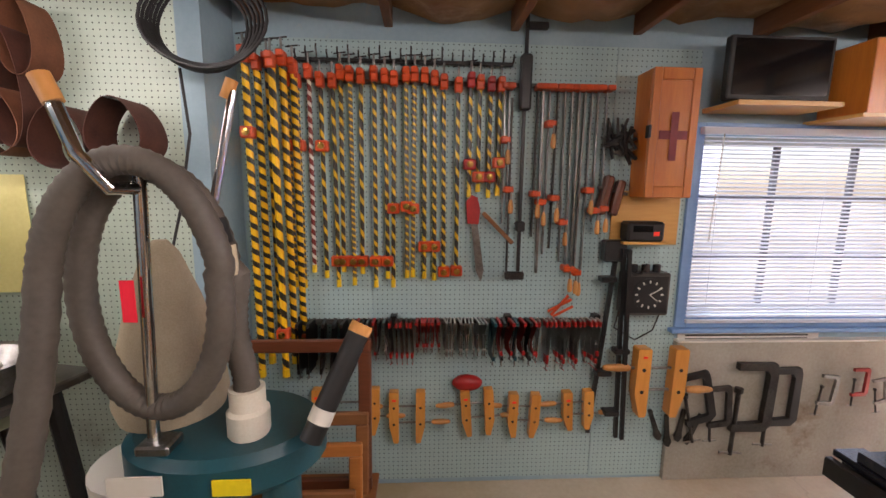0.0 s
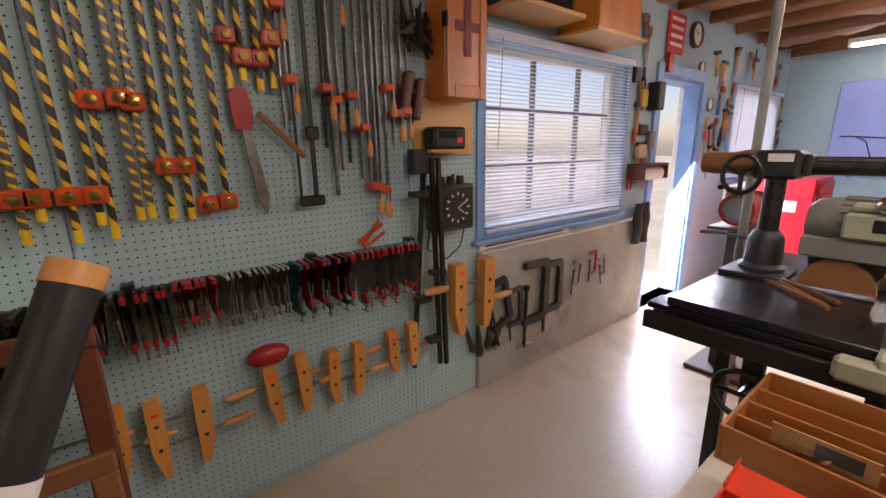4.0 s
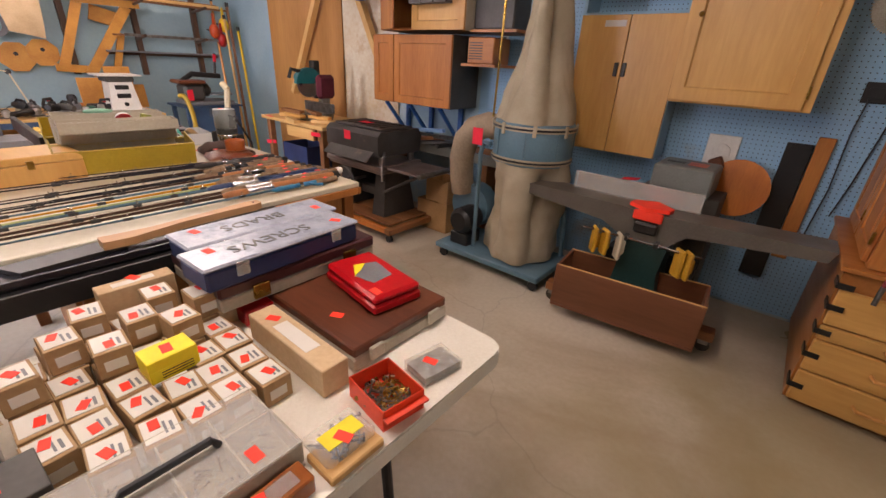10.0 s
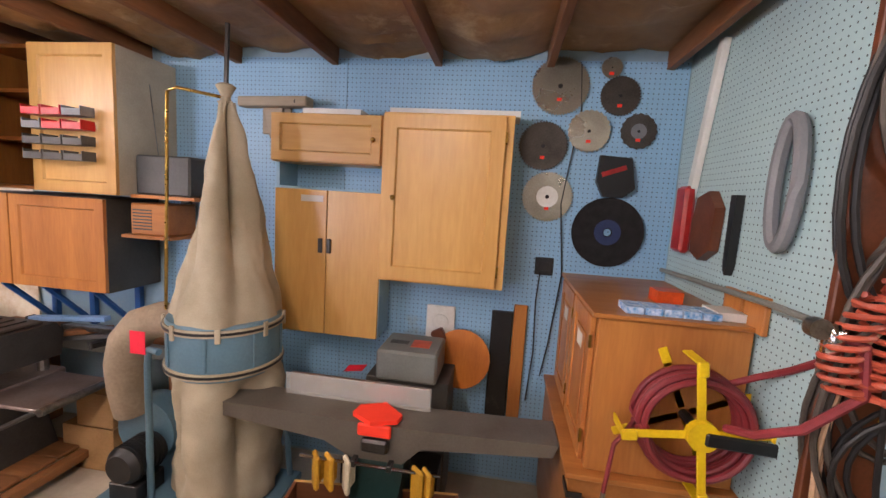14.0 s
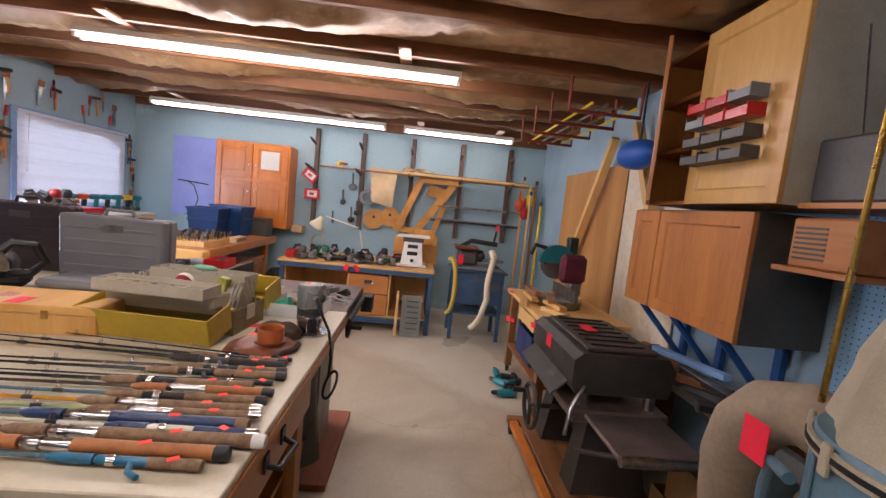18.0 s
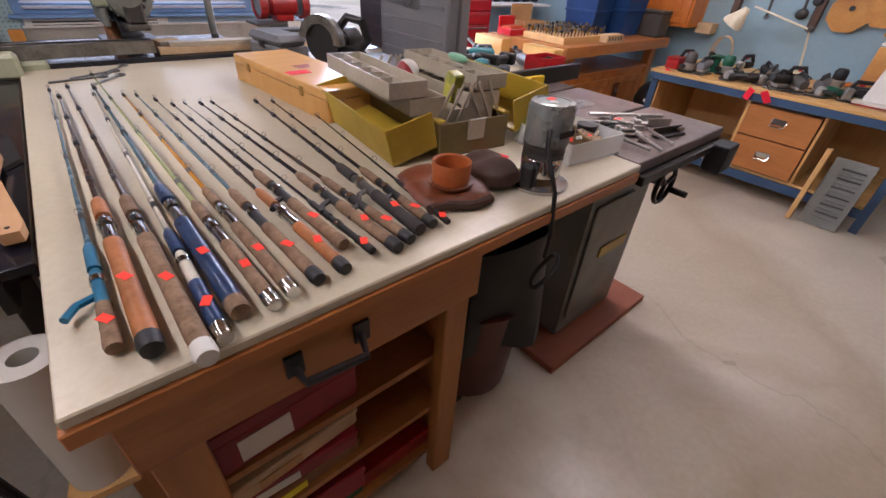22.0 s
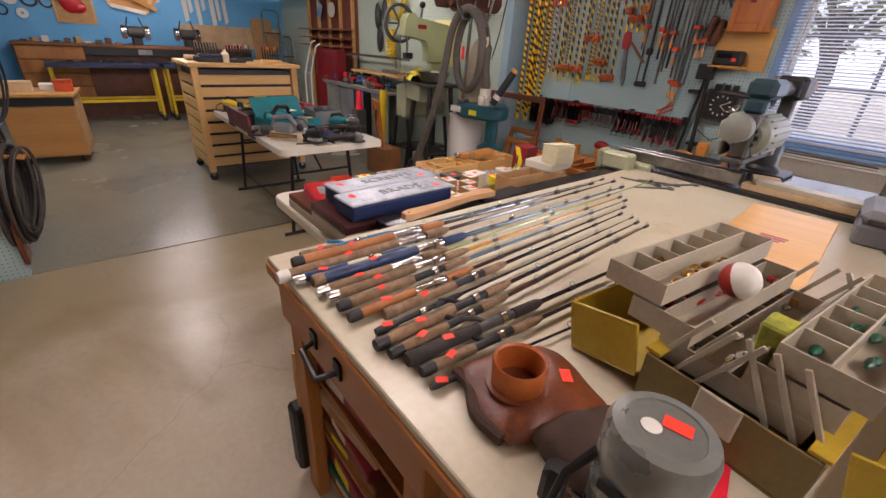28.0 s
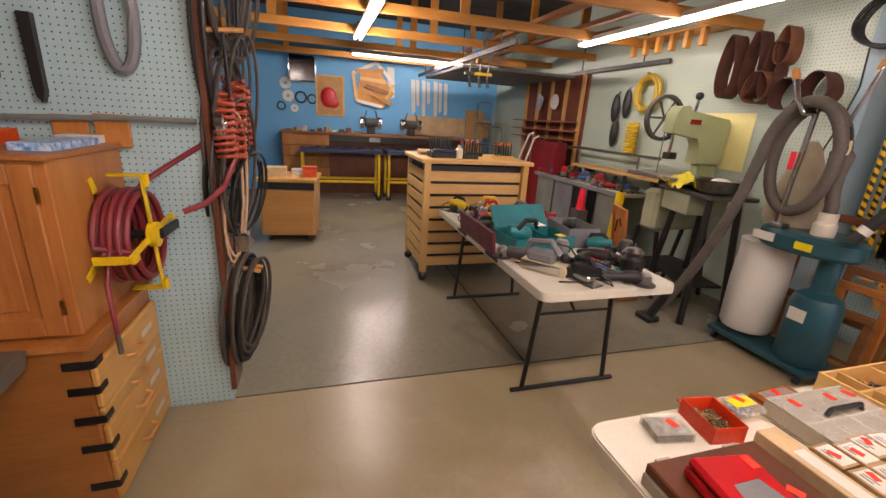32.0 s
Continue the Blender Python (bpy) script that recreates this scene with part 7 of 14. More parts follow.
def half_lid(s):
    """One of two lids, opened flat beside the box."""
    g = Geo()
    g.box(0, -0.24, 0, 0.14, 0.24, 0.006, 0.002).box(0.134, -0.24, 0.006, 0.14, 0.24, 0.1, 0.002).box(0, -0.24, 0.006, 0.134, -0.234, 0.1, 0.002).box(0, 0.234, 0.006, 0.134, 0.24, 0.1, 0.002)
    ob = part("lid", g, M_MUSTARD, tk, "mustard plastic lid folded open")
    ob.matrix_local = Matrix.Translation((0.125 * s + (0.03 if s > 0 else 0), 0, 0.035)) @ (Matrix.Identity(4) if s > 0 else Matrix.Rotation(math.pi, 4, "Z")) @ Matrix.Rotation(radians(-14 if s > 0 else 13), 4, "Y")
    part("hinge_lip", B(0.1 * s, -0.235, 0.096, 0.125 * s, 0.235, 0.102), M_MUSTARD, tk)


half_lid(1)
half_lid(-1)
lures = (M_BRASS, M_REDTOOL, M_CHROME, M_GREEN, M_WHITE, M_BLACKP)
for k, (x, z) in enumerate(((-0.185, 0.2), (-0.125, 0.155), (-0.06, 0.115), (0.085, 0.2), (0.065, 0.155), (0.045, 0.115))):
    tray = part("tray", shell(x - 0.065, -0.2, z - 0.04, x + 0.045, 0.2, z, 0.003), M_TRAY, tk, "grey-beige compartment tray")
    part("divider", B(x - 0.012, -0.197, z - 0.037, x - 0.009, 0.197, z - 0.003), M_TRAY, tray)
    for y_ in (-0.12, -0.06, 0.005, 0.07, 0.13):
        part("divider", B(x - 0.062, y_, z - 0.037, x - 0.012, y_ + 0.003, z - 0.004), M_TRAY, tray)
    g = Geo()
    r = random.Random(70 + k)
    for q in range(16):
        g.ball((x + r.uniform(-0.05, 0.03), r.uniform(-0.17, 0.17), z - 0.026), 0.011, 5, (r.uniform(0.5, 1), r.uniform(1, 2.4), 0.6))
    tagged(part("loose_lure", g, lures[k], tray), kind="stuff")
for s in (-1, 1):
    for y in (-0.205, 0.205):
        for q in range(3):
            part("link_arm", B(-0.004, -0.003, 0, 0.004, 0.003, 0.13, 0.001, Matrix.Translation((s * (0.05 + 0.035 * q), y, 0.07)) @ rot("Y", -s * 28)), M_TRAY, tk)
fl_ = part("float", Geo().lathe([(0.0, -0.033)] + [(0.033 * math.cos(q * math.pi / 12), 0.033 * math.sin(q * math.pi / 12)) for q in range(-5, 1)], 18, Matrix.Translation((-0.1, -0.03, 0.185)) @ rot("Y", 60)), M_REDTOOL, tk, "red and white fishing float")
part("white_half", Geo().lathe([(0.033 * math.cos(q * math.pi / 12), 0.033 * math.sin(q * math.pi / 12)) for q in range(0, 6)] + [(0.0, 0.033)], 18, Matrix.Translation((-0.1, -0.03, 0.185)) @ rot("Y", 60)), M_WHITE, fl_)
part("lure", Geo().ball((0.12, 0.03, 0.2), 0.014, 8, (0.8, 4.0, 0.9)), surface("mint_lure", "8fc8a8", 0.3), tk)
part("lure_packet", B(-0.02, -0.1, 0.08, 0.02, -0.06, 0.22, 0.004, rot("X", 14)), surface("yellow_green_packet", "b8b648", 0.3, 0, "6f7a3a", 30, 90, 0.1), tk)

# ---- leather pouch with a cup holder ----
lp = thing("leather_pouch", "brown leather belt pouch with a round cup on the bench", "pouch", Matrix.Translation((2.275, -0.555, BT)) @ Matrix.Rotation(radians(-16), 4, "Z") @ Matrix.Diagonal((0.9, 0.9, 0.92, 1)))
def puff(x0, x1, y0, y1, h, lean=0.0):
    """A stuffed pad with a rounded outline, fat in the middle."""
    def fn(u, v):
        p, q = 2 * u - 1, 2 * v - 1
        k = 1 - 0.13 * p * p * q * q
        x, y = (x0 + x1) / 2 + (x1 - x0) / 2 * p * k, (y0 + y1) / 2 + (y1 - y0) / 2 * q * k
        e = (1 - abs(p) ** 3) * (1 - abs(q) ** 3)
        return (x, y + lean * x, 0.014 + h * e ** 0.6 + 0.004 * math.sin(9 * u + 5 * v) + 0.003 * math.sin(17 * v + 3 * u))
    return Geo().sheet(18, 18, fn, 0.013)


part("pad", puff(-0.14, 0.075, -0.14, 0.1, 0.028), M_LEATHER, lp)
part("edge_roll", Geo().tube([(-0.12 + 0.17 * q / 8, -0.136 + 0.01 * math.sin(q * 0.9), 0.014) for q in range(9)], 0.012, 8), M_DKSUEDE, lp)
part("flap", puff(0.05, 0.2, -0.1, 0.1, 0.045, 0.12), M_DKSUEDE, lp, "dark suede flap")
part("cup", Geo().lathe([(0.036, 0.03), (0.042, 0.03), (0.045, 0.082), (0.043, 0.086), (0.039, 0.082), (0.036, 0.034)], 26, Matrix.Translation((-0.03, -0.055, 0.008)) @ Matrix.Diagonal((1.12, 1.12, 1, 1)), cap=False), M_TANLEATHER, lp, "orange leather cup")
part("cup_base", Geo().lathe([(0.0, 0.032), (0.05, 0.03), (0.05, 0.035), (0.0, 0.036)], 24, Matrix.Translation((-0.03, -0.055, 0.008)) @ Matrix.Diagonal((1.15, 1.15, 1, 1))), M_LEATHER, lp)
part("strap", Geo().tube([(-0.08, 0.0, 0.01), (-0.12, 0.01, 0.012), (-0.13, 0.03, 0.016)], 0.012, 7), M_LEATHER, lp)
sticker(lp, -0.01, 0.04, 0.046)

# ---- router ----
rt = thing("router", "large chrome and grey router standing on the bench", "router", Matrix.Translation((2.468, -0.668, BT)) @ Matrix.Diagonal((0.86, 0.86, 0.96, 1)))
part("base", Geo().ring(0.035, 0.088, 0, 0.009, 30), M_CHROME, rt)
part("collar", Geo().lathe([(0.05, 0.009), (0.058, 0.03), (0.06, 0.075), (0.057, 0.08)], 26, cap=False), M_CHROME, rt)
part("motor", Geo().lathe([(0.054, 0.06), (0.055, 0.11), (0.062, 0.115), (0.063, 0.2), (0.058, 0.212), (0.045, 0.214), (0.044, 0.212), (0.0, 0.212)], 28), surface("router_grey_metal", "8b8f8a", 0.3, 0.5, "757a75", 6, 80, 0.05), rt)
for q in range(5):
    part("cooling_fin", Geo().ring(0.05, 0.0595, 0.082 + 0.006 * q, 0.085 + 0.006 * q, 26), M_STEEL, rt)
for s in (-1, 1):
    k_ = part("knob", B(-0.018, -0.02, 0.02, 0.018, 0.02, 0.085, 0.009, Matrix.Rotation(radians(20), 4, "Z") @ Matrix.Translation((s * 0.1, 0, 0))), M_BLACKP, rt)
    part("arm", C((s * 0.05, s * 0.018, 0.03), (s * 0.085, s * 0.03, 0.045), 0.011, n=8, m=None), M_CHROME, rt)
part("name_plate", B(-0.03, -0.0652, 0.14, 0.03, -0.062, 0.155), M_BLACKP, rt)
part("cord", Geo().tube([(-0.05, -0.04, 0.16), (-0.07, -0.06, 0.12), (-0.07, -0.11, 0.03), (-0.065, -0.125, -0.08), (-0.06, -0.12, -0.16)], 0.0065, 8), M_CORD, rt)
coil = [(-0.06 + 0.035 * math.sin(a * 0.5) * (1 + 0.2 * math.sin(a)), -0.13 + 0.03 * math.cos(a * 0.5), -0.2 - 0.05 * math.cos(a * 0.5 + 1)) for a in [i * 0.4 for i in range(90)]]
part("cord", Geo().tube(coil, 0.0062, 6), M_CORD, rt)
part("bit_marking", Geo().lathe([(0.012, 0.2125), (0.012, 0.2135), (0, 0.2135)], 14, Matrix.Translation((-0.012, -0.01, 0))), M_WHITE, rt)
sticker(rt, 0.008, 0.014, 0.2128)
solo("red_paper_tag", B(-0.02, -0.06, 0.001, 0.02, 0.06, 0.002), M_TAGRED, "red paper price tag lying on the bench", "tag", Matrix.Translation((2.5, -0.46, BT)) @ Matrix.Rotation(radians(14), 4, "Z"))

# ---- clear tub of fly reels ----
rb_ = thing("reel_tub", "clear plastic tub holding fly reels and a spool of green line", "tub", Matrix.Translation((2.755, -0.55, BT)) @ Matrix.Rotation(radians(-6), 4, "Z"))
open_box(rb_, -0.12, -0.115, 0.11, 0.115, 0.062, 0.004, clear("cloudy_tub", (0.9, 0.91, 0.9), 0.2, 1.45, 0.42), "tub")
M_REEL = surface("aged_reel_metal", "9a7f58", 0.35, 0.6, "6e5638", 14, 80, 0.1)
for k, (x, y, tx) in enumerate(((-0.045, -0.04, 60), (0.03, 0.045, 15), (0.045, -0.045, 12))):
    m = Matrix.Translation((x, y, 0.04 if k == 0 else 0.03)) @ rot("X", tx) @ rot("Y", 10)
    rr = part("fly_reel", Geo().lathe([(0.0, -0.014), (0.044, -0.014), (0.046, -0.01), (0.046, 0.01), (0.042, 0.014), (0.0, 0.014)], 24, m), M_REEL, rb_)
    for q in range(10):
        a = q * math.pi / 5
        part("port", C((0.032 * math.cos(a), 0.032 * math.sin(a), 0.0142), (0.032 * math.cos(a), 0.032 * math.sin(a), 0.0148), 0.0042, n=8, m=m), M_BLACKP, rr)
    part("crank", C((0.018, 0, 0.014), (0.018, 0, 0.03), 0.005, n=8, m=m), M_WHITE, rr)
    part("price_sticker", B(-0.02, -0.006, 0.0143, -0.004, 0.006, 0.0151, 0, m), M_STICK, rr)
part("line_spool", Geo().lathe([(0.03, -0.03), (0.03, 0.03), (0.0, 0.03)], 20, Matrix.Translation((-0.06, 0.05, 0.045)) @ rot("X", 70)), surface("green_line", "3fae8e", 0.4, 0, "2f937a", 60, 200, 0.1), rb_)
part("dark_reel", Geo().lathe([(0.0, 0), (0.03, 0), (0.032, 0.03), (0.0, 0.034)], 18, Matrix.Translation((0.08, 0.0, 0.03))), M_BLACKP, rb_)

# ---- table saw ----
ts = thing("table_saw", "grey table saw with a cast iron top on a board", "table saw", Matrix.Translation((0, 0, 0)))
part("base_board", B(2.74, -0.735, 0.0, 3.49, -0.05, 0.035, 0.003), M_REDPLY, ts)
part("cabinet", Geo().prism([(2.9, -0.62), (3.33, -0.62), (3.33, -0.1), (2.9, -0.1)], 0.036, 0.84), M_GREY, ts)
part("access_door", B(2.93, -0.632, 0.12, 3.2, -0.621, 0.66, 0.004), M_GREY, ts)
part("yellow_plate", B(3.04, -0.64, 0.4, 3.24, -0.6325, 0.45, 0.002), M_MUSTARD, ts)
for a, b in ((-0.755, -0.455), (-0.435, -0.1), (-0.08, 0.14)):
    part("top_slab", B(2.83, a, 0.862, 3.475, b, BT, 0.003), M_CAST, ts)
part("slot_floor", B(2.831, -0.754, 0.85, 3.474, 0.139, 0.861), M_DSTEEL, ts)
part("throat_plate", Geo().prism([(2.95, -0.32), (3.27, -0.32), (3.3, -0.29), (3.3, -0.255), (3.27, -0.225), (2.95, -0.225), (2.92, -0.255), (2.92, -0.29)], BT, BT + 0.0015), M_STEEL, ts)
part("blade_slot", B(2.97, -0.275, BT + 0.0016, 3.25, -0.268, BT + 0.0022), M_BLACK, ts)
part("front_rail", B(2.84, -0.78, 0.83, 3.44, -0.757, 0.86, 0.003), M_DSTEEL, ts)
part("rail_end", B(3.36, -0.83, 0.76, 3.47, -0.76, 0.861, 0.004), M_BLACK, ts)
hw = part("handwheel", Geo().tube([(3.2 + 0.07 * math.cos(a), -0.72, 0.72 + 0.07 * math.sin(a)) for a in [i * math.pi / 10 for i in range(20)]], 0.009, 8, True), M_BLACK, ts)
for q in range(3):
    a = q * 2 * math.pi / 3 + 0.3
    part("spoke", C((3.2, -0.72, 0.72), (3.2 + 0.07 * math.cos(a), -0.72, 0.72 + 0.07 * math.sin(a)), 0.008, n=7), M_BLACK, hw)
part("crank_grip", C((3.25, -0.72, 0.69), (3.25, -0.79, 0.69), 0.012, n=10), M_BLACKP, hw)
part("shaft", C((3.2, -0.72, 0.72), (3.2, -0.62, 0.72), 0.012, n=8), M_STEEL, hw)
part("fence", B(2.8, 0.01, BT + 0.001, 3.63, 0.035, BT + 0.075, 0.003), M_BLACK, ts, "tall black fence board")
lv = thing("spirit_level", "yellow spirit level leaning on the saw fence", "level", Matrix.Translation((3.09, -0.012, BT)) @ Matrix.Rotation(radians(-3), 4, "Z"))
part("beam", B(-0.2, -0.012, 0.001, 0.2, 0.012, 0.056, 0.003), M_YELLOW, lv)
for x in (-0.12, 0.09):
    part("vial", C((x, -0.0135, 0.028), (x, 0.0135, 0.028), 0.016, n=16), M_DGREY, lv)
part("middle_vial", B(-0.025, -0.0125, 0.04, 0.025, 0.0125, 0.0575), M_CLEARPL, lv)
solo("red_paper_tag", Geo().prism([(-0.075, -0.02), (0.075, -0.02), (0.075, 0.02), (-0.06, 0.02), (-0.075, 0.01)], 0.001, 0.002), M_TAGRED, "red paper price tag lying on the saw table", "tag", Matrix.Translation((3.06, -0.29, BT + 0.002)) @ Matrix.Rotation(radians(-16), 4, "Z"))
jg = thing("saw_jig", "bright steel jig of rods and castings on the saw table", "jig", Matrix.Translation((0, 0, BT)))
for a, b, z0, z1 in (((2.957, -0.394), (2.934, -0.729), 0.03, 0.012), ((3.027, -0.442), (3.277, -0.598), 0.034, 0.03), ((3.083, -0.417), (3.058, -0.566), 0.02, 0.03), ((2.989, -0.648), (2.975, -0.75), 0.03, 0.008), ((3.069, -0.644), (3.052, -0.747), 0.03, 0.012), ((2.948, -0.453), (3.145, -0.607), 0.024, 0.022)):
    part("rod", C((a[0], a[1], z0), (b[0], b[1], z1), 0.0055, n=10), M_CHROMEW, jg)
part("channel", Geo().box(-0.045, -0.03, 0.0, 0.045, 0.03, 0.004, 0, Matrix.Translation((3.24, -0.59, 0.001)) @ rot("Z", -32)).box(-0.045, -0.03, 0.0, 0.045, -0.026, 0.03, 0, Matrix.Translation((3.24, -0.59, 0.001)) @ rot("Z", -32)).box(-0.045, 0.026, 0.0, 0.045, 0.03, 0.03, 0, Matrix.Translation((3.24, -0.59, 0.001)) @ rot("Z", -32)), M_ALU, jg, "bright aluminium channel")
for x, y, w, d, h, a, mt_ in ((3.075, -0.53, 0.045, 0.018, 0.03, -30, M_ALU), (3.03, -0.6, 0.05, 0.02, 0.026, -34, M_CHROMEW), (3.0, -0.53, 0.03, 0.022, 0.034, 10, M_DSTEEL), (3.12, -0.58, 0.03, 0.016, 0.036, -32, M_CHROMEW), (3.03, -0.66, 0.028, 0.015, 0.02, 20, M_CAST)):
    part("casting", Geo().box(-w, -d, 0, w, d, h * 0.55, 0.005).box(-w * 0.6, -d * 0.7, h * 0.55, w * 0.5, d * 0.7, h, 0.004), mt_, jg).matrix_local = Matrix.Translation((x, y, 0.001)) @ rot("Z", a)
for x, y in ((3.05, -0.52), (3.02, -0.61), (3.13, -0.575), (2.95, -0.6)):
    part("thumb_screw", C((x, y, 0.028), (x, y, 0.048), 0.008, n=8), M_CHROMEW, jg)
br_ = part("bracket", Geo().box(-0.07, -0.014, 0.0, 0.07, 0.014, 0.008, 0.002).box(-0.07, 0.01, 0.008, 0.07, 0.014, 0.03, 0.001), M_BLACK, jg, "black slotted bracket")
br_.matrix_local = Matrix.Translation((3.16, -0.685, 0.001)) @ rot("Z", -14)
part("wing_nut", Geo().ball((0.05, -0.002, 0.02), 0.012, 8, (1.6, 0.6, 0.8)), M_STEEL, br_)
sticker(jg, 3.07, -0.53, 0.0315)
# black bag and bin under the bench end
bg = thing("waste_bin", "brown bin with a black cloth draped over it under the bench", "bin", Matrix.Translation((2.47, -0.5, 0)))
part("bin", Geo().lathe([(0.16, 0.05), (0.19, 0.45), (0.2, 0.46)], 20), surface("brown_bin", "5c2c22", 0.5), bg)
part("cloth", Geo().sheet(26, 12, lambda u, v: ((0.2 + 0.05 * math.sin(u * 31) * v) * math.cos(2 * math.pi * u), (0.2 + 0.05 * math.cos(u * 23) * v) * math.sin(2 * math.pi * u), 0.72 - 0.42 * v + 0.02 * math.sin(u * 19)), 0.004), M_BLACKP, bg, "black draped cloth")
for a in (0.6, 2.2, 3.8, 5.4):
    part("caster", C((0.14 * math.cos(a), 0.14 * math.sin(a) - 0.01, 0.026), (0.14 * math.cos(a), 0.14 * math.sin(a) + 0.01, 0.026), 0.025, n=10), M_RUBBER, bg)
# ---- side table behind the fence: cases and tools ----
M_DKCASE = surface("dark_brown_plastic", "2e2022", 0.45, 0, "241819", 6, 120, 0.12)
sd = thing("side_table", "pale-topped table behind the saw fence", "table", Matrix.Translation((0, 0, 0)))
part("top", B(2.83, 0.16, BT - 0.04, 3.75, 1.14, BT - 0.004, 0.003), M_LAMI, sd)
for x in (2.9, 3.64):
    for y in (0.22, 1.04):
        part("leg", B(x, y, 0, x + 0.05, y + 0.05, BT - 0.04, 0.003), M_OLDWOOD, sd)
for nm, x, y, w, d, h, mt_, lab in (("upright_tool_case", 2.9, 0.38, 0.12, 0.48, 0.36, M_CASEGREY, "large grey plastic tool case standing upright"), ("dark_tool_case", 3.2, 1.07, 0.11, 0.5, 0.36, M_DKCASE, "ribbed dark brown tool case standing upright")):
    t = thing(nm, lab, "case", Matrix.Translation((x, y, BT - 0.003)))
    part("shell", B(-w / 2, -d / 2, 0, -0.001, d / 2, h, 0.009), mt_, t)
    part("shell", B(0.001, -d / 2, 0, w / 2, d / 2, h, 0.009), mt_, t)
    part("handle", Geo().tube([(0, -0.07, h), (0, -0.06, h + 0.03), (0, 0.06, h + 0.03), (0, 0.07, h)], 0.009, 8), mt_, t)
    for q in range(5):
        part("rib", B(-w / 2 - 0.004, -d / 2 + 0.03, 0.05 + q * h * 0.17, -w / 2 + 0.002, d / 2 - 0.03, 0.062 + q * h * 0.17, 0.002), mt_, t)
    part("name_plate", B(-w / 2 - 0.006, -0.06, h - 0.075, -w / 2 - 0.0045, 0.05, h - 0.04), M_STEEL if mt_ == M_CASEGREY else M_DGREY, t)
    for y_ in (-0.12, 0.12):
        part("latch", B(-0.02, y_ - 0.025, h - 0.004, 0.02, y_ + 0.025, h + 0.006, 0.002), M_DGREY, t)
fc = thing("flat_tool_case", "grey tool case lying flat beside the tackle box", "case", Matrix.Translation((2.67, 0.28, BT)))
part("shell", B(-0.1, -0.2, 0, 0.1, 0.22, 0.055, 0.016), M_CASEGREY, fc)
part("shell", B(-0.1, -0.2, 0.057, 0.1, 0.22, 0.1, 0.016), M_CASEGREY, fc)
g2 = thing("small_grey_case", "grey metal box with a domed lid lying on the bench", "case", Matrix.Translation((2.5, 1.03, BT)) @ rot("Z", 6))
part("box", B(-0.08, -0.15, 0, 0.08, 0.15, 0.07, 0.008), M_CASEGREY, g2)
part("lid", B(-0.083, -0.153, 0.071, 0.083, 0.153, 0.12, 0.022), M_CASEGREY, g2)
part("latch", B(-0.087, -0.025, 0.055, -0.0835, 0.025, 0.085, 0.001), M_DSTEEL, g2)
hm = thing("circular_saw", "black and silver circular saw lying on the bench", "power saw", Matrix.Translation((2.66, 0.77, BT)) @ rot("Z", 28) @ Matrix.Scale(1.08, 4))
part("shoe", B(-0.07, -0.15, 0, 0.09, 0.14, 0.006, 0.002), M_STEEL, hm)
part("saw_disc", C((-0.03, 0.03, 0.095), (-0.026, 0.03, 0.095), 0.082, n=28), M_BLACKP, hm)
part("upper_guard", Geo().prism([(0.105 * math.cos(q * math.pi / 12 + 0.1), 0.105 * math.sin(q * math.pi / 12 + 0.1)) for q in range(13)] + [(0.07 * math.cos(q * math.pi / 12 + 0.1), 0.07 * math.sin(q * math.pi / 12 + 0.1)) for q in range(12, -1, -1)], -0.028, 0.012, Matrix.Translation((-0.02, 0.03, 0.1)) @ rot("Z", 90) @ rot("X", 90)), M_STEEL, hm, "bright cast guard")
part("gear_case", Geo().lathe([(0.0, -0.04), (0.045, -0.035), (0.055, 0.0), (0.05, 0.03), (0.0, 0.035)], 18, Matrix.Translation((0.02, 0.0, 0.1)) @ rot("Y", 90)), M_BLACKP, hm)
part("motor", Geo().lathe([(0.045, 0.0), (0.05, 0.01), (0.05, 0.1), (0.042, 0.115), (0.0, 0.118)], 18, Matrix.Translation((0.04, -0.02, 0.1)) @ rot("Y", 90)), M_BLACKP, hm)
part("handle", Geo().tube([(0.01, -0.02, 0.14), (0.01, -0.08, 0.2), (0.01, -0.15, 0.19), (0.01, -0.18, 0.12), (0.01, -0.13, 0.07), (0.01, -0.06, 0.07)], 0.018, 8), M_BLACKP, hm)
part("body_housing", Geo().box(-0.012, -0.13, 0.008, 0.08, 0.1, 0.085, 0.03).box(-0.005, -0.06, 0.08, 0.06, 0.06, 0.15, 0.03), M_BLACKP, hm)
part("front_knob", Geo().ball((0.03, 0.12, 0.12), 0.024, 10), M_BLACKP, hm)
part("depth_lever", C((0.02, -0.1, 0.075), (0.07, -0.13, 0.06), 0.006, n=7), M_CHROME, hm)
bsk = thing("split_basket", "small round brown wooden basket", "basket", Matrix.Translation((3.07, 0.3, BT - 0.003)))
part("base", C((0, 0, 0), (0, 0, 0.008), 0.045, n=18), M_OAKOR, bsk)
for q in range(20):
    a = q * math.pi / 10
    part("stave", B(-0.006, -0.002, 0, 0.006, 0.002, 0.062, 0.001, Matrix.Rotation(a, 4, "Z") @ Matrix.Translation((0, -0.046, 0.006)) @ rot("X", 22)), M_OAKOR, bsk)
part("rim", Geo().ring(0.066, 0.074, 0.056, 0.07, 24), M_OAKOR, bsk)


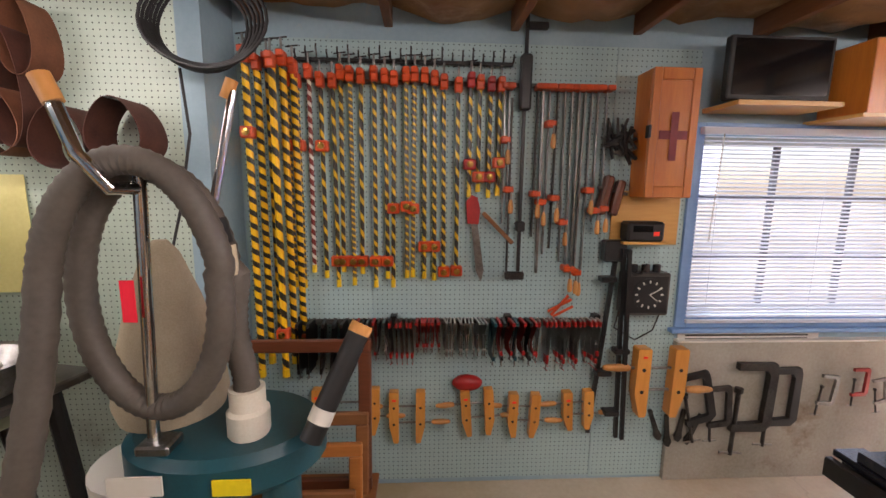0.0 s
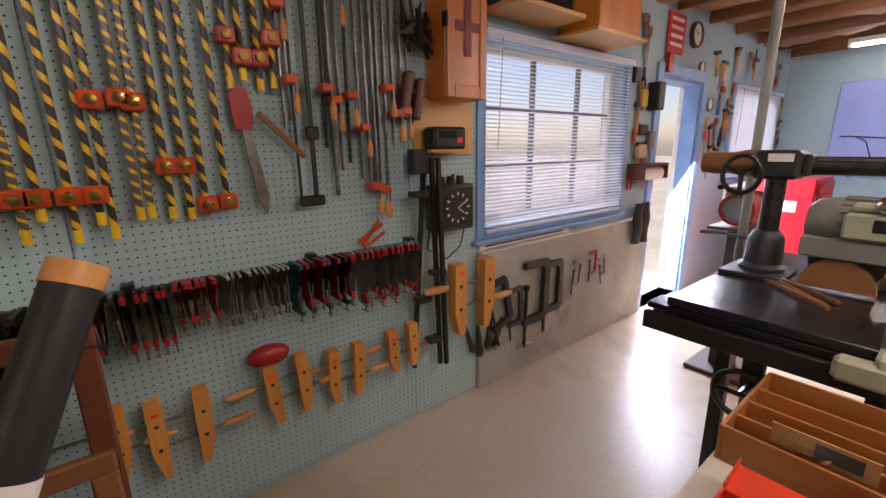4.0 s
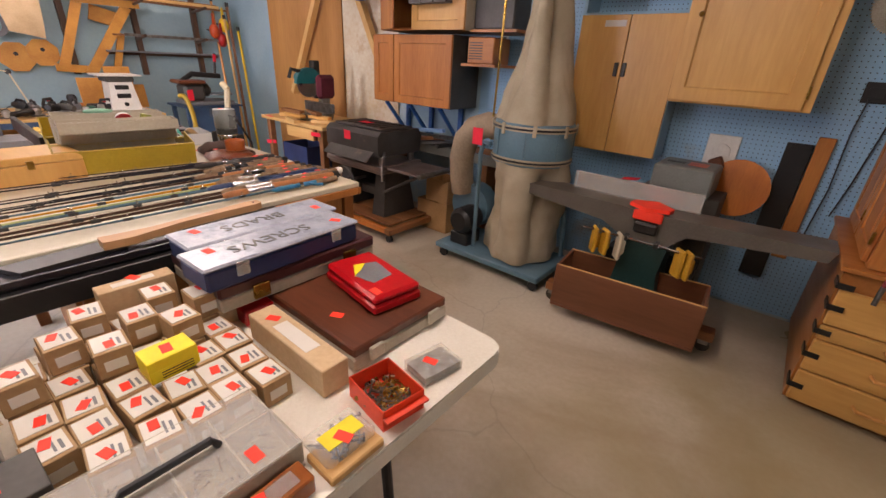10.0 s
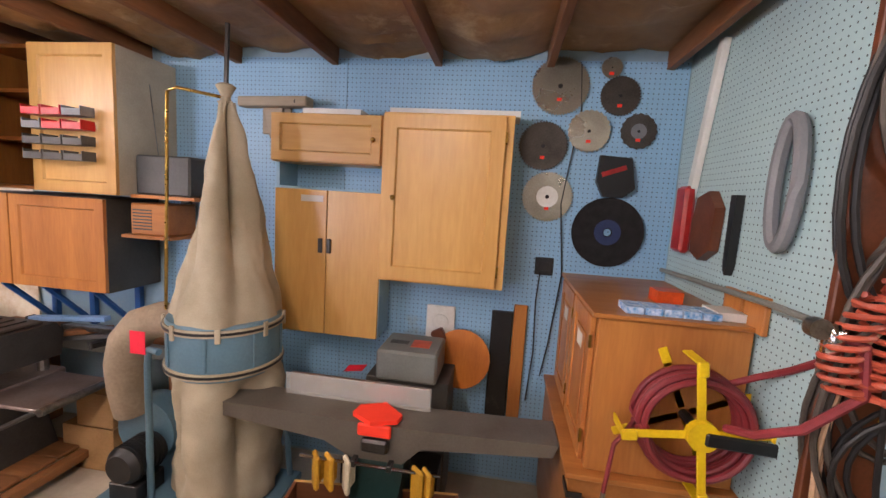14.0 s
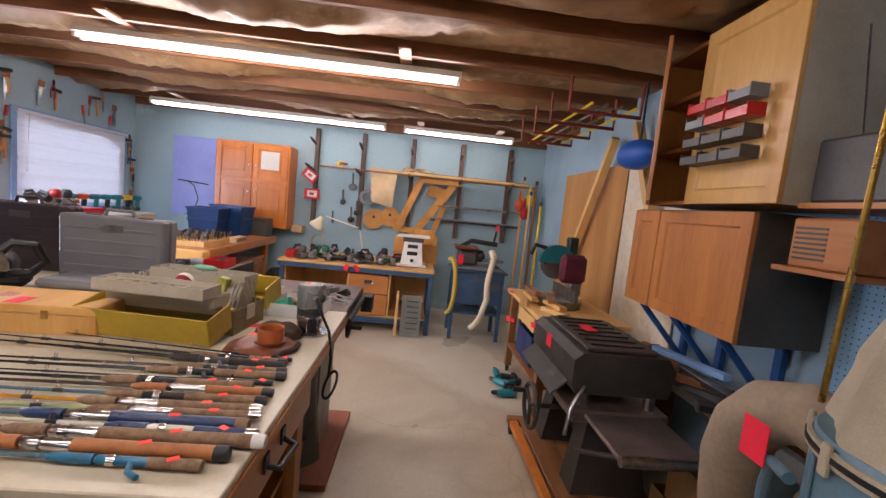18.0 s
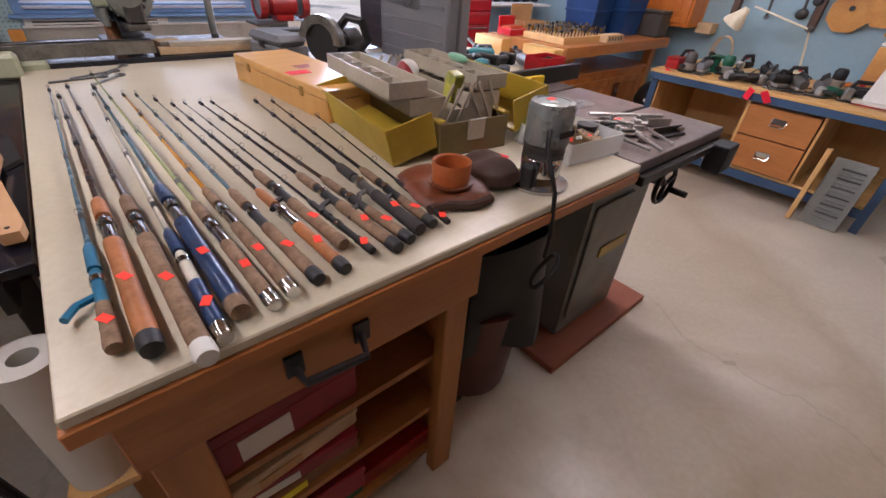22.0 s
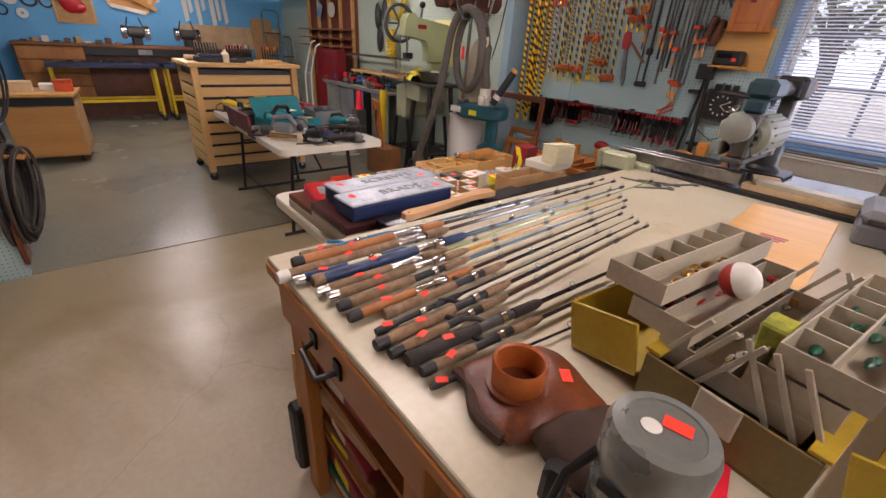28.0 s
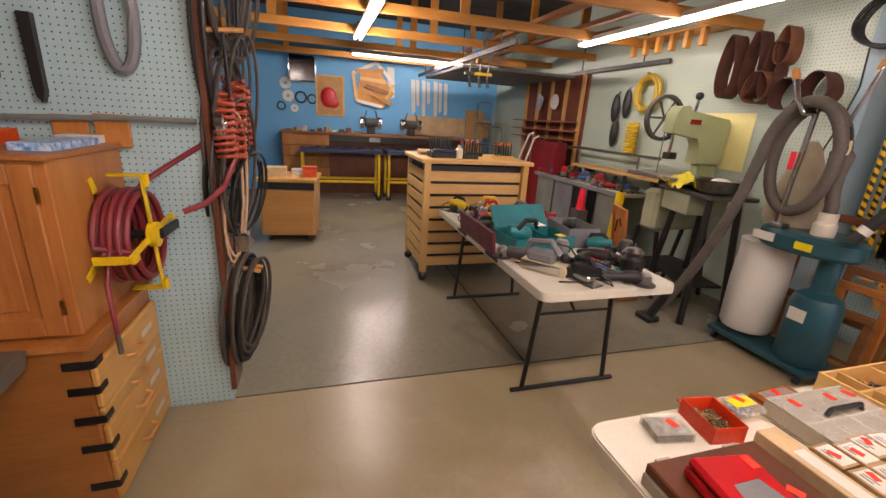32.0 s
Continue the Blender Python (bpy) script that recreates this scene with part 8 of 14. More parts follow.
def power_tool(x, y, z, a, body, seed, lab="power drill lying among other tools"):
    t = thing("power_drill", lab, "power tool", Matrix.Translation((x, y, z)) @ Matrix.Rotation(a, 4, "Z"), "power tools")
    part("motor_housing", Geo().lathe([(0.02, -0.08), (0.03, -0.07), (0.032, 0.03), (0.022, 0.07)], 14, Matrix.Translation((0, 0, 0.035)) @ rot("Y", 90)), body, t)
    part("chuck", Geo().lathe([(0.018, 0.07), (0.019, 0.1), (0.01, 0.12)], 12, Matrix.Translation((0, 0, 0.035)) @ rot("Y", 90)), M_DSTEEL, t)
    part("grip", B(-0.02, -0.13, 0.01, 0.022, -0.02, 0.055, 0.012, Matrix.Translation((-0.04, 0, 0)) @ Matrix.Rotation(radians(-12), 4, "Z")), body if seed % 2 else M_BLACKP, t)
    part("battery", B(-0.045, -0.17, 0.004, 0.045, -0.125, 0.06, 0.006, Matrix.Translation((-0.06, 0, 0))), M_BLACKP, t)
    return t


for k, (x, y, a, mt_) in enumerate(((3.25, 0.35, 0.4, M_TEALTOOL), (3.4, 0.45, 1.9, M_BLACKP), (3.5, 0.6, 2.6, M_TEALTOOL), (3.28, 0.62, 0.9, M_BLACKP), (3.6, 0.35, 1.2, M_CASEGREY))):
    power_tool(x, y, BT - 0.003, a, mt_, k)
rdb = thing("red_open_bin", "bright red plastic bin behind the saw", "bin", Matrix.Translation((3.62, 0.2, BT - 0.003)))
open_box(rdb, -0.08, -0.03, 0.1, 0.1, 0.075, 0.004, M_REDBOX, "bin")

# ---- radial arm saw ----
ra = thing("radial_arm_saw", "old grey-green radial arm saw with a black table", "radial arm saw", Matrix.Translation((0, 0, 0)))
part("table", B(1.405, 1.145, 0.888, 2.42, 1.74, 0.918, 0.003), surface("black_saw_table", "2a2a30", 0.2, 0, "1d1d22", 3, 60, 0.05, wear="4a4a50", wear_amount=0.2), ra)
for x, y in ((1.52, 1.2), (2.3, 1.2), (1.86, 1.66), (2.3, 1.66)):
    part("frame_leg", B(x, y, 0, x + 0.05, y + 0.05, 0.8865, 0.003), M_BLACK, ra)
part("frame_rail", B(1.571, 1.665, 0.8, 2.299, 1.7, 0.8865, 0.003), M_BLACK, ra)
M_SAWDARK = surface("charcoal_saw_paint", "2f3133", 0.4, 0, "232527", 6, 80, 0.1, wear="5a5348", wear_amount=0.15)
M_NOSE = surface("dark_teal_paint", "24404a", 0.4, 0, "1b323a", 6, 80, 0.08)
M_MOTORG = surface("grey_green_motor_enamel", "83867a", 0.4, 0, "6c6f63", 4, 80, 0.1, wear="55523f", wear_amount=0.18)
part("foot_plate", B(1.83, 1.54, 0.919, 2.07, 1.74, 0.936, 0.004), M_SAWDARK, ra)
part("column_base", Geo().lathe([(0.075, 0.936), (0.075, 0.95), (0.062, 0.965), (0.058, 1.06), (0.045, 1.085), (0.04, 1.09)], 24, Matrix.Translation((1.95, 1.63, 0))), M_SAWDARK, ra)
part("column", C((1.95, 1.63, 1.09), (1.95, 1.63, 1.285), 0.033, n=20), M_DSTEEL, ra)
part("side_lever", Geo().tube([(1.94, 1.69, 1.05), (1.93, 1.78, 1.06), (1.92, 1.85, 1.055)], 0.007, 8), M_DGREY, ra)
hd_ = part("arm_head", Geo().box(1.885, 1.555, 1.286, 2.015, 1.7, 1.39, 0.014).box(1.9, 1.53, 1.3, 2.0, 1.554, 1.375, 0.006), M_SAWDARK, ra)
part("name_plate", B(1.8815, 1.575, 1.35, 1.8845, 1.65, 1.378), M_PAPER, hd_)
part("crank_boss", Geo().lathe([(0.05, 0.0), (0.052, 0.03), (0.042, 0.08), (0.046, 0.14), (0.04, 0.18), (0.0, 0.182)], 16, Matrix.Translation((1.95, 1.701, 1.34)) @ rot("X", -90)), M_OLDWOOD, ra, "brown knob at the back of the arm")
part("arm", C((1.95, 1.53, 1.335), (1.95, 1.325, 1.335), 0.032, n=20), M_DSTEEL, ra)
part("scale_strip", B(1.916, 1.34, 1.353, 1.92, 1.52, 1.362), M_STEEL, ra)
part("arm_nose", Geo().box(1.895, 1.15, 1.3, 2.005, 1.324, 1.378, 0.018).box(1.91, 1.142, 1.24, 1.99, 1.2, 1.3, 0.012), M_NOSE, ra)
part("nose_bolt", C((1.95, 1.3, 1.378), (1.95, 1.3, 1.392), 0.012, n=6), M_STEEL, ra)
part("index_pin", C((1.91, 1.2, 1.3), (1.78, 1.2, 1.31), 0.01, n=10), M_BLACK, ra)
part("yoke_arm", Geo().box(1.915, 1.13, 1.05, 1.985, 1.2, 1.239, 0.01).box(1.9, 1.11, 1.03, 1.99, 1.5, 1.052, 0.006), M_DGREY, ra)
part("yoke", Geo().box(1.835, 1.21, 1.035, 1.86, 1.51, 1.105, 0.006).box(1.861, 1.47, 1.035, 2.0, 1.51, 1.1, 0.006), M_GREY, ra)
mo = part("motor", Geo().lathe([(0.0, -0.19), (0.055, -0.188), (0.078, -0.165), (0.085, -0.13), (0.088, 0.1), (0.08, 0.14), (0.055, 0.16), (0.0, 0.162)], 30, Matrix.Translation((1.955, 1.33, 1.145)) @ rot("X", 90)), M_MOTORG, ra, "grey-green motor housing with cooling fins")
for q in range(18):
    a = q * math.pi / 9
    part("fin", B(-0.0035, -0.11, 0.084, 0.0035, 0.1, 0.094, 0.001, Matrix.Translation((1.955, 1.33, 1.145)) @ Matrix.Rotation(a, 4, "Y")), M_MOTORG, mo)
for q in range(8):
    a = q * math.pi / 4
    part("vent_slot", B(-0.01, -0.1895, 0.034, 0.01, -0.1865, 0.05, 0.001, Matrix.Translation((1.955, 1.33, 1.145)) @ Matrix.Rotation(a, 4, "Y")), M_BLACK, mo)
bx_ = part("switch_box", Geo().box(1.82, 1.215, 1.11, 1.875, 1.41, 1.195, 0.008).box(1.83, 1.27, 1.196, 1.88, 1.4, 1.225, 0.01), M_GREENGREY, mo, "pale switch box on the motor's side")
part("slot", Geo().box(1.8175, 1.225, 1.12, 1.8195, 1.255, 1.17).box(1.8175, 1.27, 1.14, 1.8195, 1.34, 1.18), M_BLACK, bx_)
part("cap", Geo().lathe([(0.028, 0), (0.026, 0.012), (0.016, 0.02), (0.0, 0.021)], 18, Matrix.Translation((1.83, 1.316, 1.226)) @ rot("Y", -60)), M_CHROME, bx_)
part("gear_end", Geo().lathe([(0.05, 0.0), (0.06, 0.02), (0.06, 0.07), (0.03, 0.09), (0.0, 0.09)], 20, Matrix.Translation((1.93, 1.14, 1.18)) @ rot("X", 90)), M_GREY, mo)
gd = part("blade_guard", Geo().prism([(0.1 * math.cos(q * math.pi / 10), 0.105 * math.sin(q * math.pi / 10)) for q in range(11)], -0.02, 0.02, Matrix.Translation((1.87, 1.4, 0.93)) @ rot("Z", 90) @ rot("X", 90)), M_OLDWOOD, ra, "stained brown guard over the saw disc")
part("saw_disc", C((1.889, 1.39, 1.03), (1.892, 1.39, 1.03), 0.1, n=32), M_DSTEEL, gd)
wheel = part("crank_wheel", Geo().tube([(1.86, 1.718 + 0.062 * math.cos(a), 1.302 + 0.07 * math.sin(a)) for a in [i * math.pi / 14 for i in range(28)]], 0.009, 8, True), M_BLACK, ra)
for a in (0.5, 2.6, 4.7):
    part("spoke", C((1.862, 1.718, 1.302), (1.86, 1.718 + 0.06 * math.cos(a), 1.302 + 0.067 * math.sin(a)), 0.008, n=7), M_BLACK, wheel)
part("shaft", C((1.855, 1.718, 1.302), (1.95, 1.718, 1.32), 0.012, n=8), M_DSTEEL, wheel)
part("crank_knob", C((1.855, 1.76, 1.255), (1.81, 1.765, 1.255), 0.01, n=10), M_BLACK, wheel)
wheel2 = part("height_wheel", Geo().tube([(1.42, 1.5 + 0.075 * math.cos(a), 0.66 + 0.075 * math.sin(a)) for a in [i * math.pi / 12 for i in range(24)]], 0.01, 8, True), M_BLACK, ra)
part("spoke", C((1.42, 1.425, 0.66), (1.42, 1.575, 0.66), 0.008, n=7), M_BLACK, wheel2)
part("shaft", C((1.42, 1.5, 0.66), (1.5, 1.5, 0.66), 0.012, n=8), M_STEEL, wheel2)
part("shaft_bracket", B(1.5, 1.47, 0.62, 1.53, 1.53, 0.8865, 0.004), M_BLACK, ra)
fg = thing("fence_guide", "grey-green cast fence guide clamped on the black rail", "fence guide", Matrix.Translation((0, 0, 0)))
part("foot_casting", Geo().box(1.325, 1.14, 0.84, 1.371, 1.31, 0.905, 0.012).box(1.33, 1.13, 0.888, 1.6, 1.24, 0.93, 0.01), M_GREENGREY, fg)
part("block", B(1.335, 1.045, 0.875, 1.371, 1.135, 0.98, 0.012), M_GREENGREY, fg)
part("block_top", Geo().box(1.371, 1.045, 0.888, 1.52, 1.135, 0.975, 0.012), M_GREENGREY, fg, "pale cast block with a sloping top")
part("channel", Geo().box(1.39, 1.17, 0.931, 1.99, 1.178, 0.985, 0.002).box(1.39, 1.232, 0.931, 1.99, 1.24, 0.985, 0.002).box(1.39, 1.178, 0.931, 1.99, 1.232, 0.938), M_STEEL, fg, "bare steel channel")
for q in range(7):
    part("stripe", B(1.46 + q * 0.05, 1.182, 0.9385, 1.48 + q * 0.05, 1.228, 0.94), M_MUSTARD, fg)
part("clamp_knob", Geo().lathe([(0.012, 0), (0.022, 0.01), (0.022, 0.03), (0.0, 0.034)], 14, Matrix.Translation((1.335, 1.1, 0.83)) @ rot("Y", -90)), M_BLACK, fg)
part("clamp_screw", C((1.35, 1.1, 0.79), (1.35, 1.1, 0.874), 0.009, n=8), M_DSTEEL, fg)
solo("wood_block", B(-0.05, -0.03, 0, 0.06, 0.03, 0.05, 0.004), M_CARD2, "offcut of wood lying on the saw table", "block", Matrix.Translation((2.05, 1.3, 0.919)) @ rot("Z", 20))
for k, (dx, a) in enumerate(((0, 46), (0.03, 42), (0.07, 50))):
    solo("wood_stick", B(-0.2, -0.008, 0, 0.2, 0.008, 0.012), M_OLDWOODX, "thin wooden stick lying on the saw table", "stick", Matrix.Translation((1.78 + dx, 1.52, 0.919 + 0.001 * k)) @ Matrix.Rotation(radians(a), 4, "Z"), "sticks on the saw table")
for k, (x, y, a) in enumerate(((1.72, 0.96, 0.5), (1.8, 1.02, 1.1), (1.66, 0.9, 0.2), (1.75, 0.85, 0.9))):
    t = thing("wrench", "thin steel wrench lying on the bench", "wrench", Matrix.Translation((x, y, BT + 0.004)) @ Matrix.Rotation(a, 4, "Z"))
    part("shank", B(-0.08, -0.006, -0.003, 0.08, 0.006, 0.003, 0.001), M_STEEL, t)
    part("head", Geo().ring(0.008, 0.017, -0.004, 0.004, 14, Matrix.Translation((0.09, 0, 0))), M_STEEL, t)
fixed("support_pole", C((2.42, 1.84, 0), (2.42, 1.84, 2.5), 0.021, n=14), M_GREY, "slim grey steel pole up to the ceiling", "pole")

# ---- south wall ----
YF = YS + 0.01


def panel_door(x0, z0, x1, z1, y, rail, mat, flat=False):
    """A framed door facing +y; a raised frame round a sunk panel."""
    if flat:
        return Geo().box(x0, y, z0, x1, y + 0.018, z1, 0.002)
    x, z, r2 = (x0, x1), (z0, z1), rail + 0.008
    ring = lambda d, yy: [(x0 + d, yy, z0 + d), (x1 - d, yy, z0 + d), (x1 - d, yy, z1 - d), (x0 + d, yy, z1 - d)]
    v = ring(0, y) + ring(0, y + 0.018) + ring(0.002, y + 0.02) + ring(rail, y + 0.02) + ring(r2, y + 0.009)
    f = [(0, 1, 2, 3), (19, 18, 17, 16)]
    for k in range(4):
        for a in range(4):
            b = (a + 1) % 4
            f.append((4 * k + b, 4 * k + a, 4 * k + 4 + a, 4 * k + 4 + b))
    return Geo().add(v, f)


bgc = thing("large_wall_cabinet", "maple wall cabinet with one large framed door and brass knob", "cabinet", Matrix.Translation((0, 0, 0)))
part("body", B(0.125, YF, 1.235, 0.79, -2.505, 2.115, 0.002), M_MAPLE, bgc)
d = part("door", panel_door(0.165, 1.245, 0.788, 2.105, -2.504, 0.07, M_MAPLE), M_MAPLE, bgc)
part("knob", Geo().ball((0.72, -2.462, 1.68), 0.014, 8), M_BRASS, d)
for z in (1.33, 2.0):
    part("hinge", B(0.155, -2.5, z - 0.03, 0.164, -2.482, z + 0.03), M_BRASS, d)
smc = thing("small_wall_cabinet", "low maple wall cabinet with a framed door", "cabinet", Matrix.Translation((0, 0, 0)))
part("body", B(0.8, YF, 1.84, 1.43, -2.53, 2.1, 0.002), M_MAPLE, smc)
d = part("door", panel_door(0.81, 1.845, 1.425, 2.095, -2.529, 0.05, M_MAPLE), M_MAPLEX, smc)
part("knob", Geo().ball((0.845, -2.49, 1.968), 0.014, 8), M_BRASS, d)
twc = thing("two_door_cabinet", "pale blue cabinet with two flat maple doors and dark pulls", "cabinet", Matrix.Translation((0, 0, 0)))
part("body", Geo().box(0.796, YF, 0.89, 0.815, -2.56, 1.838).box(1.4, YF, 0.89, 1.42, -2.56, 1.838).box(0.816, YF, 0.89, 1.399, -2.56, 0.91).box(0.816, YF, 1.69, 1.399, -2.56, 1.71).box(0.816, YF, 0.911, 1.399, YF + 0.012, 1.689), surface("pale_blue_paint", "8fb4c8", 0.5, 0, "7fa5ba", 5, 60, 0.05), twc)
for a, b, hx in ((0.8, 1.105, 1.09), (1.11, 1.415, 1.14)):
    d = part("door", panel_door(a, 0.885, b, 1.695, -2.559, 0, M_MAPLE, True), M_MAPLE, twc)
    part("pull", B(hx - 0.012, -2.54, 1.35, hx + 0.012, -2.528, 1.43, 0.003), M_DGREY, d)
part("name_card", B(1.13, -2.54, 1.63, 1.26, -2.5395, 1.665), M_PAPER, twc)
for a, b, z in ((0.94, 1.27, 2.103), (0.1, 0.78, 2.118)):
    solo("white_shelf_strip", B(a, YF + 0.02, z, b, -2.56, z + 0.03), M_WHITE, "white strip of moulding lying on a cabinet", "moulding")


def saw_blade(x, z, r, mat, teeth, lab, hub=None, y=YF + 0.012):
    t = thing("saw_disc", lab, "saw blade", Matrix.Translation((x, y, z)) @ rot("X", -90), "saw blades on the pegboard")
    pts = []
    for k in range(teeth):
        a = 2 * math.pi * k / teeth
        pts += [(r * math.cos(a), r * math.sin(a)), (r * 0.93 * math.cos(a + 0.3 * 2 * math.pi / teeth), r * 0.93 * math.sin(a + 0.3 * 2 * math.pi / teeth))]
    part("plate", Geo().prism(pts, -0.0015, 0.0015), mat, t)
    part("arbor", C((0, 0, 0.0016), (0, 0, 0.003), r * 0.08, n=12), M_BLACK, t)
    if hub:
        part("label", Geo().lathe([(r * 0.42, 0.0016), (r * 0.42, 0.0025), (0, 0.0025)], 22), hub, t)
    part("price_sticker", B(-0.012, r * 0.4, 0.003, 0.012, r * 0.4 + 0.016, 0.0038), M_STICK, t)


M_BLADE = surface("brushed_blade", "b9b4a6", 0.28, 0.9, "8f8a7c", 4, 200, 0.06)
M_DKBLADE = surface("dark_blade", "5c5650", 0.4, 0.7, "433d38", 6, 120, 0.1)
saw_blade(-0.1, 2.325, 0.155, M_BLADE, 60, "large shiny circular saw blade on the pegboard")
saw_blade(-0.411, 2.281, 0.105, M_DKBLADE, 40, "dark circular saw blade on the pegboard")
saw_blade(-0.355, 2.423, 0.055, M_BLADE, 24, "small steel cutter hung on the pegboard")
saw_blade(-0.269, 2.094, 0.114, M_BLADE, 24, "bright circular saw blade on the pegboard", None, YF + 0.02)
saw_blade(-0.522, 2.103, 0.095, M_DKBLADE, 16, "dado blade with a blue ring on the pegboard", M_CASEGREY)
saw_blade(-0.036, 2.008, 0.135, M_DKBLADE, 50, "dull dark circular saw blade on the pegboard")
saw_blade(-0.082, 1.734, 0.14, M_BLADE, 60, "saw blade with a white printed centre", M_WHITE)
gd = thing("grinding_disc", "large black abrasive disc with a blue label", "disc", Matrix.Translation((-0.419, YF + 0.01, 1.56)) @ rot("X", -90))
part("disc", Geo().ring(0.02, 0.19, -0.004, 0.006, 40), surface("black_abrasive", "1a1818", 0.9, 0, "111010", 20, 300, 0.5), gd)
part("label", Geo().ring(0.025, 0.07, 0.0062, 0.007, 28), M_NAVY, gd)
bx = thing("blade_case", "black and red plastic case with a cord, hung on the pegboard", "case", Matrix.Translation((-0.43, YF, 1.86)))
part("case", Geo().prism([(-0.1, -0.06), (-0.04, -0.11), (0.06, -0.11), (0.1, -0.03), (0.09, 0.11), (-0.07, 0.1)], 0, 0.04, rot("X", -90) @ Matrix.Diagonal((1, -1, 1, 1))), M_BLACKP, bx)
part("red_flash", B(-0.06, 0.0405, 0.02, 0.07, 0.042, 0.045, 0, rot("Y", 20)), M_REDTOOL, bx)
ol = thing("black_outlet", "black electrical outlet plate with a hanging cord", "outlet", Matrix.Translation((-0.1, YF, 1.345)))
part("plate", B(-0.05, 0, -0.05, 0.05, 0.012, 0.05, 0.003), M_BLACKP, ol)
part("socket", B(-0.03, 0.0125, -0.025, 0.03, 0.018, 0.025, 0.003), M_BLACKP, ol)
part("cord", Geo().tube([(0.02, 0.02, -0.03), (0.03, 0.02, -0.2), (0.02, 0.02, -0.5), (0.04, 0.02, -0.8)], 0.004, 6), M_CORD, ol)
wire = [(-0.2, YF + 0.012, 2.44), (-0.22, YF + 0.012, 2.2), (-0.16, YF + 0.012, 1.7), (-0.2, YF + 0.012, 1.3), (-0.16, YF + 0.012, 0.9), (-0.13, YF + 0.012, 0.7)]
solo("power_cable", Geo().tube(wire, 0.004, 6), M_CORD, "thin black cord running down the pegboard", "cord")
wp = thing("switch_plate", "white outlet board with a round socket and a brown plug", "outlet", Matrix.Translation((0.47, YF, 0.9)))
part("board", B(-0.085, 0, -0.16, 0.085, 0.016, 0.16, 0.003), M_WHITE, wp)
part("socket", C((0, 0.0165, 0.06), (0, 0.03, 0.06), 0.05, n=20), M_WHITE, wp)
part("plug", B(-0.035, 0.03, -0.045, 0.04, 0.075, 0.03, 0.008, rot("Y", 30)), M_CHERRY, wp)
part("lower_plug", B(-0.02, 0.017, -0.15, 0.02, 0.04, -0.08, 0.004), M_CHERRY, wp)
solo("black_board", B(0.05, YF, 0.25, 0.17, YF + 0.03, 1.065, 0.003, None), M_BLACK, "glossy black board leaning on the pegboard", "board")
wl = thing("wooden_straightedge", "tan wooden board with faded letters leaning on the wall", "board", Matrix.Translation((0, 0, 0)))
part("board", B(-0.03, YF, 0.4, 0.045, YF + 0.02, 1.11, 0.003, None), M_HONEY, wl)
cd = thing("wall_box", "small grey electrical boxes on the wall", "electrical box", Matrix.Translation((2.14, YF, 1.65)))
part("box", B(-0.03, 0, 0.1, 0.03, 0.03, 0.2, 0.003), M_GREY, cd)
part("box", B(-0.03, 0, -0.17, 0.03, 0.03, -0.07, 0.003), M_GREY, cd)

# ---- dust collector with its tall cloth bag ----
dc_ = thing("dust_collector", "blue-grey dust collector with tall beige cloth bags on a wheeled base", "dust collector", Matrix.Translation((1.48, -2.22, 0)))
M_BLUEGREY = surface("blue_grey_enamel", "5f7f8e", 0.4, 0, "52707e", 4, 80, 0.1, wear="3f4c52", wear_amount=0.12)
part("base", B(-0.32, -0.2, 0.075, 0.56, 0.3, 0.115, 0.006), M_BLUEGREY, dc_)
for x in (-0.28, 0.5):
    for y in (-0.16, 0.26):
        part("caster", C((x, y - 0.012, 0.036), (x, y + 0.012, 0.036), 0.034, n=14), M_RUBBER, dc_)


def bag(r0, r1, zb, zt, fold):
    def fn(u, v):
        a = 2 * math.pi * u
        r_ = r0 + (r1 - r0) * v ** (0.95 if r1 < r0 else 0.6)
        gather = min(1.0, 0.35 + 1.3 * v) * (1 - v ** 6) if r1 < r0 else 1.0 - 0.7 * v
        crease = -abs(math.sin(1.5 * a + 0.7 + 0.5 * v)) ** 6 * 2.6 - abs(math.sin(2.5 * a + 2.0 - 0.8 * v)) ** 9 * 1.6
        w = 1.35 * fold * gather * (math.sin(3 * a + 1.0 + 2 * v) + 0.5 + crease) + 0.3 * fold * math.sin(7 * a + 5 * v) + 0.016 * noise.noise((a * 1.6, v * 7, fold * 9)) + 0.006 * noise.noise((a * 5, v * 16, 3))
        return ((r_ + w) * math.cos(a), (r_ + w) * math.sin(a), zb + (zt - zb) * v)
    return Geo().sheet(110, 44, fn)


part("upper_bag", bag(0.26, 0.03, 1.06, 2.08, 0.026), M_CANVAS, dc_, "tall beige cloth bag gathered at the top")
part("lower_bag", bag(0.262, 0.255, 0.13, 0.81, 0.03), M_CANVAS, dc_, "beige cloth bag hanging to the base")
part("drum", Geo().lathe([(0.255, 0.8), (0.26, 0.81), (0.26, 1.05), (0.255, 1.06)], 36), M_BLUEGREY, dc_, "blue-grey steel drum ring")
for z in (0.83, 1.03):
    part("band", Geo().ring(0.262, 0.27, z - 0.016, z + 0.016, 36), M_CANVAS, dc_)
    part("strap", Geo().ring(0.2705, 0.273, z - 0.006, z + 0.006, 36), M_BLACK, dc_)
for q in range(8):
    a = q * math.pi / 4 + 0.3
    part("rib", B(-0.006, 0.26, 0.85, 0.006, 0.268, 1.01, 0.002, Matrix.Rotation(a, 4, "Z")), M_BLUEGREY, dc_)
    part("loop", B(-0.012, 0.266, 0.99, 0.012, 0.278, 1.06, 0.003, Matrix.Rotation(a + 0.2, 4, "Z")), M_CANVAS, dc_)
